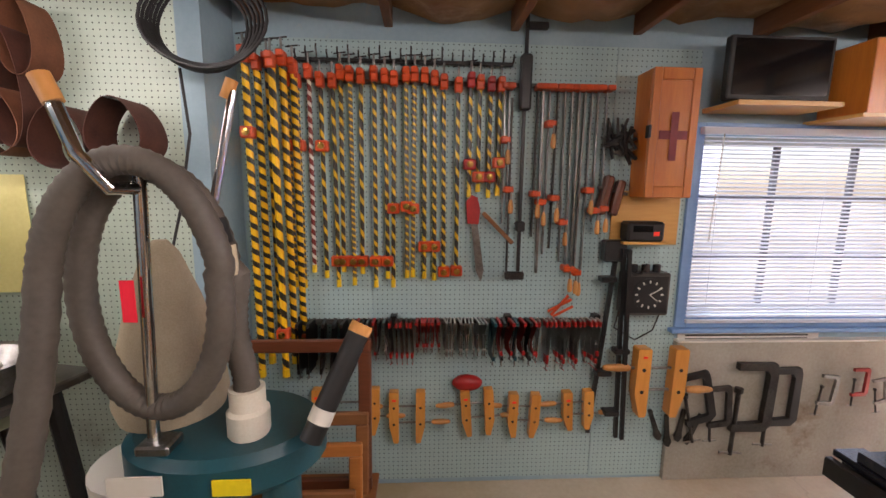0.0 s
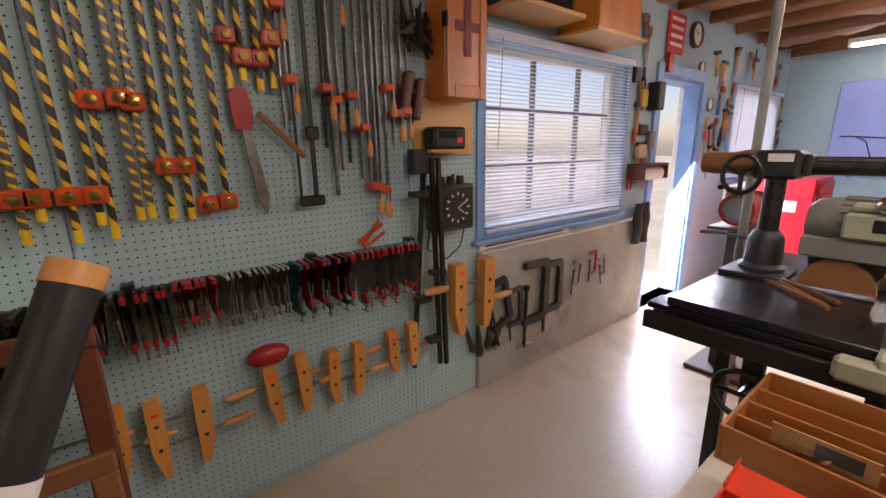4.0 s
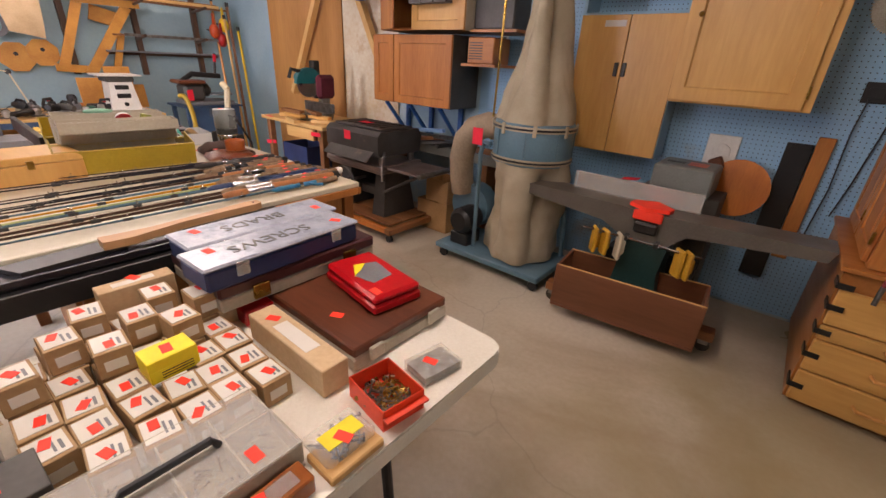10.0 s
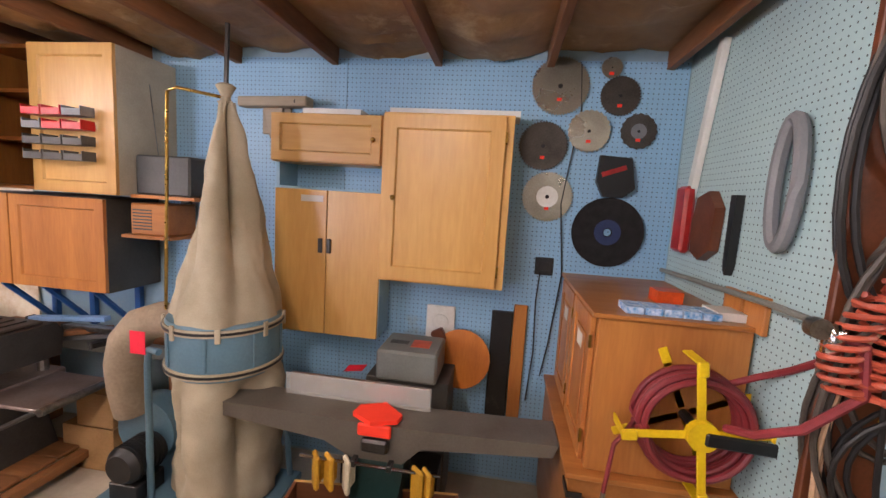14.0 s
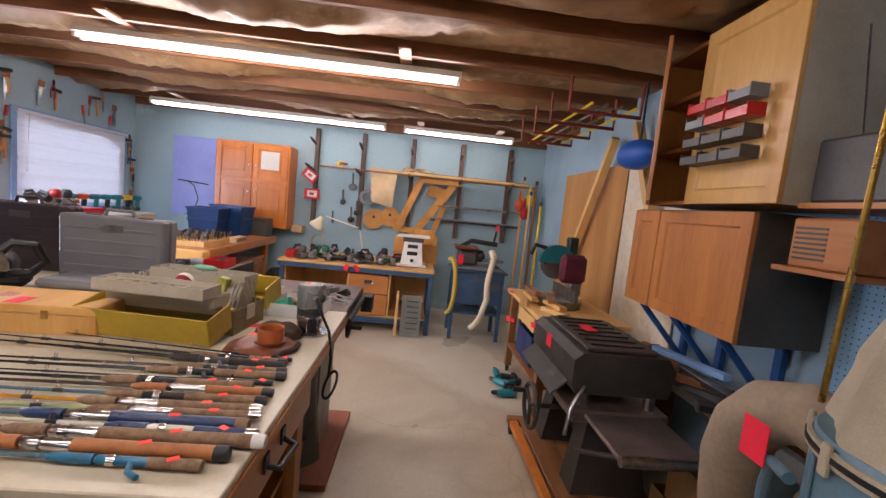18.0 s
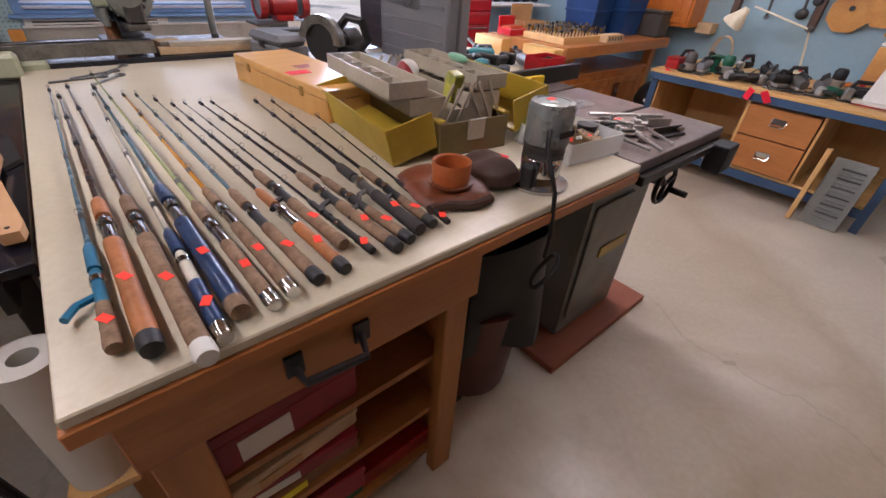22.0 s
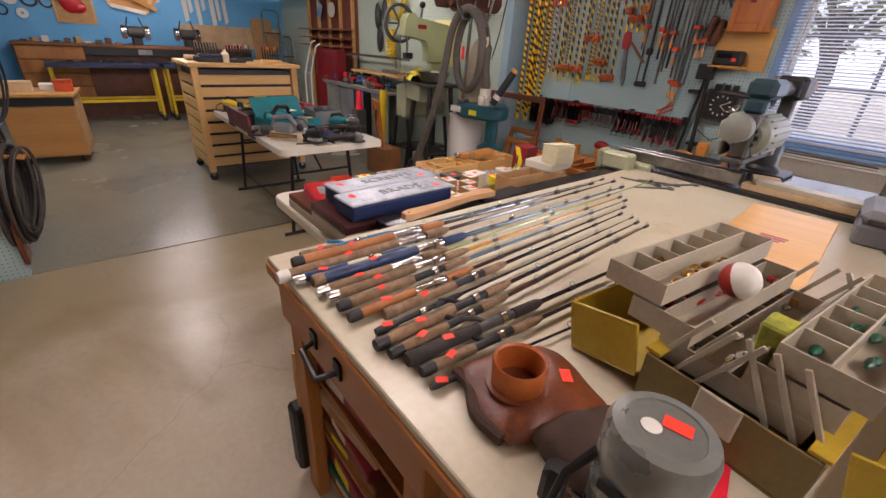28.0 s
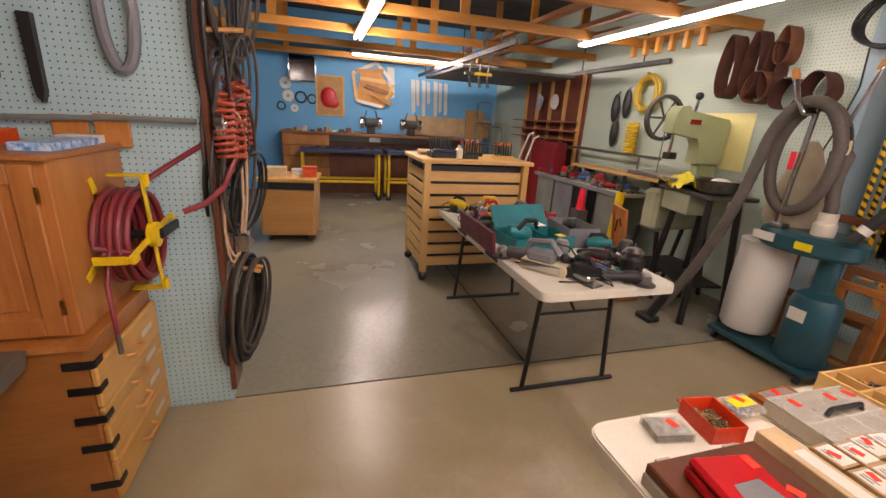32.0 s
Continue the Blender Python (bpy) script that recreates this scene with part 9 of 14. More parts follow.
part("inlet_elbow", Geo().tube([(0.55, 0.0, 0.46), (0.56, 0.02, 0.6), (0.56, 0.03, 0.74), (0.53, 0.03, 0.86), (0.46, 0.02, 0.95), (0.36, 0.01, 0.99), (0.24, 0.0, 0.97)], [0.088, 0.09, 0.092, 0.094, 0.094, 0.09, 0.085], 20), surface("dusty_flex_duct", "a39078", 0.8, 0, "85745e", 6, 60, 0.3), dc_, "dusty beige elbow duct")
part("fan_housing", Geo().lathe([(0.0, -0.07), (0.17, -0.07), (0.18, 0.0), (0.17, 0.07), (0.0, 0.07)], 26, Matrix.Translation((0.47, -0.06, 0.36)) @ rot("X", 90)), M_BLUEGREY, dc_)
part("motor", Geo().lathe([(0.0, 0), (0.09, 0.0), (0.095, 0.02), (0.095, 0.17), (0.07, 0.2), (0.0, 0.2)], 20, Matrix.Translation((0.4, 0.04, 0.3)) @ rot("X", -90)), M_BLACK, dc_)
for q in range(6):
    part("cooling_fin", Geo().ring(0.09, 0.1, 0.03 + 0.024 * q, 0.036 + 0.024 * q, 20, Matrix.Translation((0.4, 0.04, 0.3)) @ rot("X", -90)), M_BLACK, dc_)
part("motor_foot", B(0.32, 0.05, 0.115, 0.48, 0.22, 0.21, 0.006), M_BLACK, dc_)
part("stand_post", C((-0.27, -0.16, 0.115), (-0.22, -0.12, 0.82), 0.016, n=10), M_BLUEGREY, dc_)
part("handle_post", Geo().tube([(0.3, 0.16, 0.115), (0.3, 0.16, 0.82), (0.27, 0.18, 0.9), (0.2, 0.2, 0.9)], 0.016, 10), M_BLUEGREY, dc_)
part("red_tag", B(0.27, 0.2, 0.88, 0.35, 0.203, 0.99), M_TAGRED, dc_)
part("hanger_rod", Geo().tube([(0.3, 0.05, 0.9), (0.31, 0.0, 2.12), (0.26, 0.0, 2.14), (0.02, 0.0, 2.1)], 0.008, 8), M_BRASS, dc_)
part("gather", Geo().lathe([(0.03, 2.07), (0.02, 2.1), (0.045, 2.15), (0.03, 2.16)], 14), M_CANVAS, dc_)
hb = thing("hanger_bracket", "weathered grey-beige wooden bracket on the pegboard behind the bag top", "bracket", Matrix.Translation((1.5, YF, 2.13)))
M_WEATHER = timber("weathered_board", "a89c88", "8a7d68", 0.7, "x", 6)
part("arm", B(-0.22, 0.02, 0.03, 0.24, 0.1, 0.085, 0.006, rot("Z", -6)), M_WEATHER, hb)
part("back_plate", B(-0.06, 0, -0.12, 0.12, 0.019, 0.1, 0.004), M_WEATHER, hb)
part("gusset", Geo().prism([(-0.02, 0.03), (0.1, 0.03), (0.06, -0.14), (0.02, -0.14)], 0.022, 0.04, rot("X", -90) @ Matrix.Diagonal((1, -1, 1, 1))), M_WEATHER, hb)
part("bolt", C((-0.14, 0.1, 0.055), (-0.14, 0.115, 0.055), 0.012, n=8), M_DSTEEL, hb)
solo("bag_hanger", Geo().tube([(1.48, -2.22, 2.14), (1.475, -2.22, 2.28), (1.47, -2.22, 2.43)], 0.011, 8), M_DSTEEL, "dark steel rod holding the cloth bag to the joists", "rod")

# ---- jointer with its red guard ----
jt = thing("jointer", "long grey jointer with an orange-red guard on a dark stand", "jointer", Matrix.Translation((0.62, -2.12, 0)))
bed = [(-0.75, 0.66), (-0.2, 0.61), (-0.12, 0.53), (0.12, 0.53), (0.24, 0.59), (0.98, 0.66), (1.0, 0.705), (0.16, 0.7), (0.1, 0.695), (-0.1, 0.695), (-0.77, 0.715)]
part("bed", Geo().prism(bed, -0.1, 0.1, rot("X", 90)), surface("jointer_grey", "6b655c", 0.4, 0.3, "58524a", 4, 90, 0.12), jt)
part("fence", B(-0.2, -0.1, 0.705, 0.5, -0.075, 0.8, 0.004), M_CAST, jt)
part("clear_cover", B(-0.21, -0.06, 0.7, 0.51, -0.054, 0.81, 0.003), M_CLEARPL, jt)
part("guard", Geo().prism([(-0.09, 0.09), (-0.1, 0.04), (0.0, -0.05), (0.11, 0.0), (0.12, 0.07), (0.02, 0.13)], 0.705, 0.725, None), M_STICK, jt, "orange-red blade guard")
part("guard_skirt", B(-0.07, 0.105, 0.65, 0.08, 0.125, 0.705, 0.006), M_STICK, jt)
part("hub", Geo().box(-0.06, 0.1, 0.58, 0.06, 0.135, 0.64, 0.01), M_DSTEEL, jt)
part("stand", Geo().prism([(-0.14, 0.1), (0.14, 0.1), (0.11, 0.36), (0.13, 0.529), (-0.13, 0.529), (-0.11, 0.36)], -0.1, 0.13, rot("X", 90)), surface("dark_green_enamel", "24413f", 0.4, 0, "1b3331", 4, 80, 0.1), jt)
part("base_box", B(-0.25, -0.3, 0.0, 0.25, -0.135, 0.35, 0.004), M_BLACK, jt)
part("rail", C((-0.3, 0.16, 0.545), (0.32, 0.16, 0.545), 0.007, n=8), M_CHROME, jt)
for x in (-0.08, 0.08):
    part("rail_bracket", B(x - 0.012, 0.12, 0.53, x + 0.012, 0.17, 0.56, 0.003), M_DSTEEL, jt)
M_PUSH = surface("worn_ochre_plastic", "c99a2a", 0.5, 0, "a87a1c", 10, 80, 0.12)
for k, x in enumerate((0.26, 0.2, 0.12, -0.19, -0.23)):
    t = thing("push_block", "yellow plastic push block hung on the jointer rail", "push block", Matrix.Translation((0.62 + x, -1.96, 0.558)) @ rot("Z", 35 + 12 * (k % 2)), "push blocks")
    part("plate", B(-0.022, -0.03, -0.15, 0.0, 0.045, 0.005, 0.008), M_PUSH if k != 2 else M_LAMI, t)
    part("grip", Geo().tube([(-0.016, 0.0, -0.03), (-0.04, 0.0, -0.05), (-0.04, 0.0, -0.11), (-0.016, 0.0, -0.14)], 0.013, 8), M_PUSH if k != 2 else M_LAMI, t)
jb = thing("mobile_trough", "brown plywood trough on casters under the jointer", "trough", Matrix.Translation((0.625, -1.965, 0.075)) @ rot("Z", 6))
M_BRPLY = timber("brown_plywood", "7d4e33", "60381f", 0.5, "x", 5)
open_box(jb, -0.39, -0.14, 0.38, 0.15, 0.265, 0.016, M_BRPLY, "trough")
for y_ in (-0.139, 0.135):
    part("edge_strip", B(-0.388, y_, 0.2655, 0.378, y_ + 0.012, 0.2685), M_PINE, jb, "pale raw plywood edge")
part("cross_bar", B(-0.47, -0.05, 0.02, 0.46, 0.03, 0.075, 0.004), M_OLDWOODX, jb)
for x in (-0.43, 0.42):
    part("caster", C((x, -0.03, -0.02), (x, 0.005, -0.02), 0.038, n=16), M_DSTEEL, jb)
    part("caster_yoke", B(x - 0.025, -0.035, -0.015, x + 0.025, 0.01, 0.018, 0.004), M_STEEL, jb)
ob2 = thing("metal_toolbox", "dusty grey metal toolbox with a yellow label on a stand", "toolbox", Matrix.Translation((0.58, -2.5, 0.0)))
part("box", B(-0.16, -0.16, 0.74, 0.16, 0.14, 0.9, 0.012), M_GREY, ob2)
part("label", B(-0.1, -0.06, 0.901, 0.0, 0.05, 0.903), M_ORANGE, ob2)
part("print", B(0.02, -0.03, 0.901, 0.12, 0.02, 0.9025), M_DGREY, ob2)
part("red_tag", B(0.12, 0.06, 0.8, 0.22, 0.14, 0.803, 0, rot("Y", 8)), M_TAGRED, ob2)
part("stand", B(-0.22, -0.2, 0, 0.22, 0.1, 0.739, 0.004), M_DGREY, ob2)
part("round_board", Geo().lathe([(0.17, 0), (0.17, 0.02), (0, 0.02)], 24, Matrix.Translation((-0.25, -0.2, 0.77)) @ rot("X", -80)), M_OAKOR, ob2)

# ---- drawer chest with the hose cabinet on top ----
ch = thing("drawer_chest", "tan wooden chest with four drawers and small labels", "chest", Matrix.Translation((0, 0, 0)))
part("carcass", B(-0.745, YF, 0.03, -0.17, -1.885, 0.69, 0.003), M_HONEYY, ch)
part("top", B(-0.748, YF, 0.691, -0.155, -1.86, 0.712, 0.003), M_HONEYX, ch)
part("plinth", B(-0.73, YF, 0.0, -0.2, -1.92, 0.029), M_OLDWOODX, ch)
for z0_, z1_ in ((0.04, 0.2), (0.207, 0.365), (0.372, 0.44), (0.447, 0.612)):
    d = part("drawer", B(-0.735, -1.884, z0_, -0.18, -1.862, z1_, 0.006), M_MAPLEX, ch)
    zc = (z0_ + z1_) / 2
    part("handle", Geo().tube([(-0.5, -1.862, zc), (-0.49, -1.835, zc - 0.004), (-0.4, -1.835, zc - 0.004), (-0.39, -1.862, zc)], 0.008, 8), M_HANDLE, d)
    part("label_card", B(-0.66, -1.8618, zc - 0.012, -0.55, -1.861, zc + 0.014), M_PAPER, d)
for z in (0.12, 0.29, 0.41, 0.53, 0.63):
    part("strap_hinge", Geo().box(-0.22, -1.861, z - 0.012, -0.165, -1.856, z + 0.012).box(-0.169, -1.95, z - 0.014, -0.163, -1.86, z + 0.014), M_BLACK, ch)
hc = thing("hose_cabinet", "honey-coloured two-door cabinet standing on the drawer chest", "cabinet", Matrix.Translation((0, 0, 0)))
part("body", B(-0.735, YF, 0.714, -0.225, -1.9, 1.3, 0.003), M_HONEY, hc)
part("top_rim", B(-0.745, YF, 1.301, -0.2, -1.885, 1.318, 0.003), M_HONEYX, hc)
for a, b in ((-2.7, -2.33), (-2.31, -1.93)):
    g = Geo().box(-0.224, a, 0.73, -0.205, a + 0.06, 1.29, 0.003).box(-0.224, b - 0.06, 0.73, -0.205, b, 1.29, 0.003).box(-0.224, a + 0.06, 0.73, -0.205, b - 0.06, 0.79, 0.003).box(-0.224, a + 0.06, 1.23, -0.205, b - 0.06, 1.29, 0.003).box(-0.222, a + 0.06, 0.79, -0.214, b - 0.06, 1.23).box(-0.2139, a + 0.09, 0.82, -0.207, b - 0.09, 1.2, 0.005)
    d = part("door", g, M_HONEY, hc)
    part("label_card", B(-0.2068, (a + b) / 2 - 0.05, 1.12, -0.2062, (a + b) / 2 + 0.05, 1.18), M_PAPER, d)
    for z in (0.83, 1.2):
        part("hinge", B(-0.21, b, z - 0.025, -0.2, b + 0.008, z + 0.025), M_BRASS, d)
for k in range(5):
    solo("blade_pack", B(-0.03, -0.055, 0, 0.03, 0.055, 0.025), surface("blue_pack", "2f7fb8", 0.4, 0, "d8e2ea", 40, 90, 0.03) if k == 0 else bpy.data.materials["blue_pack"], "blue and white pack lying on the cabinet", "pack", Matrix.Translation((-0.35 - 0.065 * k, -1.98, 1.319)), "packs on the cabinet")
solo("white_pack", B(-0.05, -0.06, 0, 0.05, 0.06, 0.03), M_PAPER, "white box lying on the cabinet", "box", Matrix.Translation((-0.68, -2.0, 1.319)))
solo("orange_box", B(-0.05, -0.05, 0, 0.05, 0.05, 0.05), M_ORANGE, "orange box lying on the cabinet", "box", Matrix.Translation((-0.55, -2.2, 1.319)))
hr = thing("air_hose_reel", "dark red air hose on a bright yellow hanging reel", "hose reel", Matrix.Translation((-0.545, -1.84, 0.98)))
hp = []
for k in range(9 * 40):
    a = k * 2 * math.pi / 40
    hp.append(((0.155 + 0.012 * ((k // 40) % 3)) * math.cos(a), -0.045 + 0.024 * (k / 40 % 5) , (0.155 + 0.012 * ((k // 40) % 3)) * math.sin(a)))
part("hose", Geo().tube(hp, 0.0115, 8), M_AIRHOSE, hr)
part("feed_hose", Geo().tube([(-0.1, 0.0, 0.15), (-0.16, 0.04, 0.2), (-0.2, 0.12, 0.26), (-0.2, 0.24, 0.34), (-0.19, 0.3, 0.44)], 0.0115, 8), M_AIRHOSE, hr)
for q in range(4):
    m = Matrix.Rotation(q * math.pi / 2 + 0.4, 4, "Y")
    part("back_spoke", B(0.02, -0.066, -0.014, 0.225, -0.06, 0.014, 0.002, m), M_YELLOW, hr)
    part("back_finger", B(0.195, -0.06, -0.016, 0.255, -0.052, 0.016, 0.003, m), M_YELLOW, hr)
for q in range(4):
    a = q * math.pi / 2 + 0.12
    m = Matrix.Rotation(a, 4, "Y")
    part("spoke", B(0.0, 0.075, -0.014, 0.245, 0.083, 0.014, 0.003, m), M_YELLOW, hr)
    part("finger", B(0.2, 0.083, -0.016, 0.25, 0.1, 0.016, 0.004, m), M_YELLOW, hr)
    part("finger", B(0.238, -0.03, -0.016, 0.246, 0.075, 0.016, 0.002, m), M_YELLOW, hr)
part("hub", C((0, 0.07, 0), (0, 0.1, 0), 0.05, n=18), M_YELLOW, hr)
part("axle", C((0, -0.085, 0), (0, 0.07, 0), 0.018, n=10), M_BLACK, hr)
part("crank", B(0.0, 0.1, -0.022, 0.24, 0.115, 0.022, 0.006, rot("Y", 178)), M_BLACK, hr)
part("crank_knob", C((-0.22, 0.115, -0.01), (-0.22, 0.2, -0.01), 0.014, n=10), M_BLACKP, hr)
part("hose_tail", Geo().tube([(0.17, 0.0, 0.0), (0.24, 0.0, -0.12), (0.26, 0.01, -0.3)], 0.0085, 8), M_AIRHOSE, hr)
part("fitting", C((0.26, 0.01, -0.3), (0.262, 0.012, -0.38), 0.009, n=10), M_STEEL, hr)

# ---- things on the stub wall: belt, iron bits, pipe, coiled hoses ----
XS_ = XSTUB + 0.004
solo("air_pipe", Geo().tube([(XS_ + 0.03, YF + 0.02, 1.38), (XS_ + 0.035, -1.8, 1.42), (XS_ + 0.035, -1.6, 1.42)], 0.011, 8), M_GREY, "grey air pipe along the partition", "pipe")
for y, z in ((-2.05, 1.36), (-1.91, 1.37)):
    solo("wood_bracket", B(XS_, y - 0.06, z - 0.07, XS_ + 0.02, y + 0.06, z + 0.06, 0.003), M_HONEY, "small tan wooden bracket on the partition", "bracket")
solo("sanding_belt", Geo().tube([(XS_ + 0.03, -1.83 + 0.055 * math.cos(a), 1.8 + 0.2 * math.sin(a)) for a in [i * math.pi / 14 for i in range(28)]], 0.022, 8, True), M_CASEGREY, "long grey loop hung on the partition", "belt")
solo("caulk_gun", Geo().prism([(-0.02, 0.15), (0.02, 0.15), (0.018, -0.12), (0.006, -0.16), (-0.01, -0.14), (-0.016, -0.1)], 0, 0.03, Matrix.Translation((XS_, -2.12, 1.62)) @ rot("Z", 90) @ rot("X", 90)), M_BLACK, "slim black tool hung on the partition", "tool")
solo("octagonal_board", Geo().prism([(-0.1, 0.0), (-0.07, 0.12), (0.03, 0.15), (0.1, 0.08), (0.09, -0.1), (0.0, -0.15), (-0.08, -0.12)], 0, 0.04, Matrix.Translation((XS_, -2.33, 1.64)) @ rot("Z", 90) @ rot("X", 90)), M_CHERRY, "brown wooden board hung on the partition", "board")
solo("red_strap", B(XS_, -2.62, 1.5, XS_ + 0.05, -2.5, 1.82, 0.015), M_REDTOOL, "red folded straps hung on the partition", "straps")
solo("white_level", B(XS_, -0.025, -0.35, XS_ + 0.03, 0.025, 0.42, 0.003, Matrix.Translation((0, -2.48, 2.03)) @ rot("X", -12)), M_WHITE, "long white level hung on the partition", "level")
end = thing("cord_rack", "brown board on the partition end hung with coiled cords", "rack", Matrix.Translation((-0.77, -1.545, 0)) @ rot("Z", 90))
part("post", B(-0.028, -0.07, 0.1, -0.004, 0.11, 2.4, 0.004), M_CHERRY, end)


def coil_of(cy, cz, ry_, rz_, r, mat, turns, depth, nm="coiled_cord", ph=0.0):
    """A hanging coil whose loops lean out from the board."""
    pts, tilt = [], 0.035 + 0.3 * depth
    for k in range(turns * 26):
        a = k * 2 * math.pi / 26 + ph
        w = 1 + 0.08 * math.sin(a * 0.37) + 0.05 * math.sin(a * 1.7)
        pts.append((depth + 0.03 * math.sin(a * 0.23) + tilt * math.sin(a + 0.6), cy + ry_ * w * math.sin(a), cz + rz_ * w * math.cos(a)))
    part(nm, Geo().tube(pts, r, 7), mat, end)


M_GREYCORD = surface("grey_cord", "4e473f", 0.6, 0, "38322c", 8, 90, 0.1)
M_BUFFCORD = surface("buff_cord", "c9a888", 0.55, 0, "b08f6e", 8, 90, 0.05)
coil_of(0.06, 1.86, 0.15, 0.42, 0.0095, M_CORD, 3, 0.03)
coil_of(0.12, 2.06, 0.17, 0.3, 0.012, M_GREYCORD, 5, 0.06, "coiled_cable", 0.7)
coil_of(0.2, 1.95, 0.12, 0.26, 0.01, M_GREYCORD, 4, 0.09, "coiled_cable", 2.2)
coil_of(0.1, 1.4, 0.14, 0.3, 0.0085, M_GREYCORD, 4, 0.02, "coiled_cord", 1.1)
coil_of(0.02, 1.12, 0.07, 0.34, 0.0065, M_BUFFCORD, 2, 0.03, "coiled_rope", 0.4)
coil_of(0.17, 1.5, 0.09, 0.3, 0.0075, M_GREYCORD, 3, 0.07, "coiled_cord", 2.8)
coil_of(0.14, 1.18, 0.17, 0.27, 0.0085, M_CORD, 6, 0.0)
coil_of(0.08, 1.22, 0.15, 0.3, 0.008, M_GREYCORD, 4, 0.05, "coiled_cable", 2.0)
coil_of(0.18, 1.08, 0.2, 0.2, 0.007, M_CORD, 3, 0.07, "coiled_cable", 0.9)
coil_of(0.06, 0.5, 0.15, 0.29, 0.0105, M_GREYCORD, 5, 0.02, "coiled_cable", 0.2)
coil_of(0.08, 0.48, 0.14, 0.27, 0.011, M_RUBBER, 5, 0.05)
coil_of(0.05, 0.52, 0.125, 0.25, 0.009, M_GREYCORD, 3, 0.075, "coiled_cord", 1.5)
for q, (dx, dy, z0, z1, ph) in enumerate(((0.05, -0.03, 1.52, 1.27, 0.0), (0.08, 0.06, 1.6, 1.26, 1.0), (0.05, 0.15, 1.62, 1.24, 2.0), (0.08, 0.24, 1.58, 1.3, 3.0), (0.03, 0.1, 1.56, 1.33, 4.0))):
    helix = []
    for k in range(190):
        a = k * 0.62
        u = k / 189
        helix.append((dx + 0.036 * math.cos(a), dy + 0.045 * math.sin(u * 7 + ph) + 0.038 * math.sin(a), z0 + (z1 - z0) * (2 * u if u < 0.5 else 2 - 2 * u) + 0.01 * math.sin(3 * ph)))
    part("coil_hose", Geo().tube(helix, 0.0078, 6), M_COILRED, end, "orange-red spiral air hose")
part("air_line", Geo().tube([(0.03, -0.1, 1.42), (0.07, -0.04, 1.4), (0.08, -0.03, 1.28), (0.04, -0.12, 1.16), (-0.02, -0.19, 1.1), (-0.1, -0.22, 1.07)], 0.0125, 8), M_AIRHOSE, end)
part("hook_peg", C((-0.06, 0.02, 1.78), (0.14, 0.04, 1.8), 0.011, n=9), M_HANDLE, end)
part("hook_peg", C((-0.03, 0.03, 0.75), (0.14, 0.0, 0.72), 0.011, n=9), M_HANDLE, end)
part("hook_peg", C((-0.03, 0.1, 0.75), (0.14, 0.09, 0.71), 0.011, n=9), M_HANDLE, end)
part("tail_cord", Geo().tube([(0.06, 0.02, 1.78), (0.075, 0.01, 1.4), (0.07, 0.04, 1.05), (0.05, 0.07, 0.96)], 0.007, 7), M_CORD, end)
for q, (dy, z) in enumerate(((0.04, 1.84), (0.13, 1.12), (0.17, 1.06))):
    part("cord_plug", C((0.06, dy, z), (0.065, dy + 0.01, z - 0.07), 0.014, 0.01, n=10), (M_BRASS, M_BUFFCORD, M_BUFFCORD)[q], end)
part("yellow_plug", C((0.05, 0.05, 1.22), (0.06, 0.08, 1.2), 0.02, n=10), M_YELLOW, end)
part("plug", B(0.02, 0.04, 0.8, 0.09, 0.13, 0.9, 0.01), M_CHROME, end)
part("plug_end", C((0.055, 0.13, 0.85), (0.055, 0.2, 0.84), 0.024, n=10), M_YELLOW, end)
part("gauge", C((0.03, -0.13, 1.43), (0.06, -0.13, 1.43), 0.026, n=16), M_STEEL, end)
part("regulator", Geo().lathe([(0.018, 0), (0.024, 0.01), (0.024, 0.07), (0.014, 0.085)], 14, Matrix.Translation((0.045, -0.09, 1.36))), M_CHROME, end)

# ---- cabinets on the wall to the east, planer, saw stand ----
uc = thing("open_wall_cabinet", "maple wall cabinet, one door open, bins on the other", "cabinet", Matrix.Translation((0, 0, 0)))
part("side", B(2.215, YF, 1.6, 2.24, -2.36, 2.385), M_TRAY, uc, "cream-painted side panel")
part("side", B(3.1, YF, 1.6, 3.12, -2.36, 2.385), M_HONEY, uc)
part("back", B(2.241, YF, 1.621, 3.099, YF + 0.012, 2.364), M_DGREY, uc)
for z in (1.6, 1.87, 2.13, 2.365):
    part("shelf", B(2.241, YF, z, 3.099, -2.37, z + 0.02), M_HONEYX, uc)
d = part("door", panel_door(2.215, 1.6, 2.74, 2.385, -2.358, 0.06, M_MAPLE), M_MAPLE, uc)
for row, (z, mats) in enumerate(((2.0, (M_CASEGREY, M_REDBOX, M_REDBOX)), (1.93, (M_REDBOX, M_REDBOX, M_CASEGREY)), (1.85, (M_DGREY, M_DGREY, M_DGREY)), (1.77, (M_DGREY, M_DGREY, M_DGREY)))):
    for k, mt_ in enumerate(mats):
        x = 2.33 + 0.125 * k
        part("bin", Geo().box(x, -2.337, z, x + 0.115, -2.26, z + 0.006).box(x, -2.337, z + 0.006, x + 0.005, -2.26, z + 0.05).box(x + 0.11, -2.337, z + 0.006, x + 0.115, -2.26, z + 0.05).box(x + 0.005, -2.265, z + 0.006, x + 0.11, -2.26, z + 0.035), mt_, d)
d2 = part("door", B(-0.02, 0, 1.6, 0, 0.37, 2.385, 0.003, rot("Z", 61, (3.115, -2.356, 0))), M_HONEY, uc)
lc = thing("lower_wall_cabinet", "reddish oak wall cabinet on blue angle brackets", "cabinet", Matrix.Translation((0, 0, 0)))
part("body", B(2.35, YF, 1.03, 3.24, -2.4, 1.575, 0.003), M_DGREY, lc)
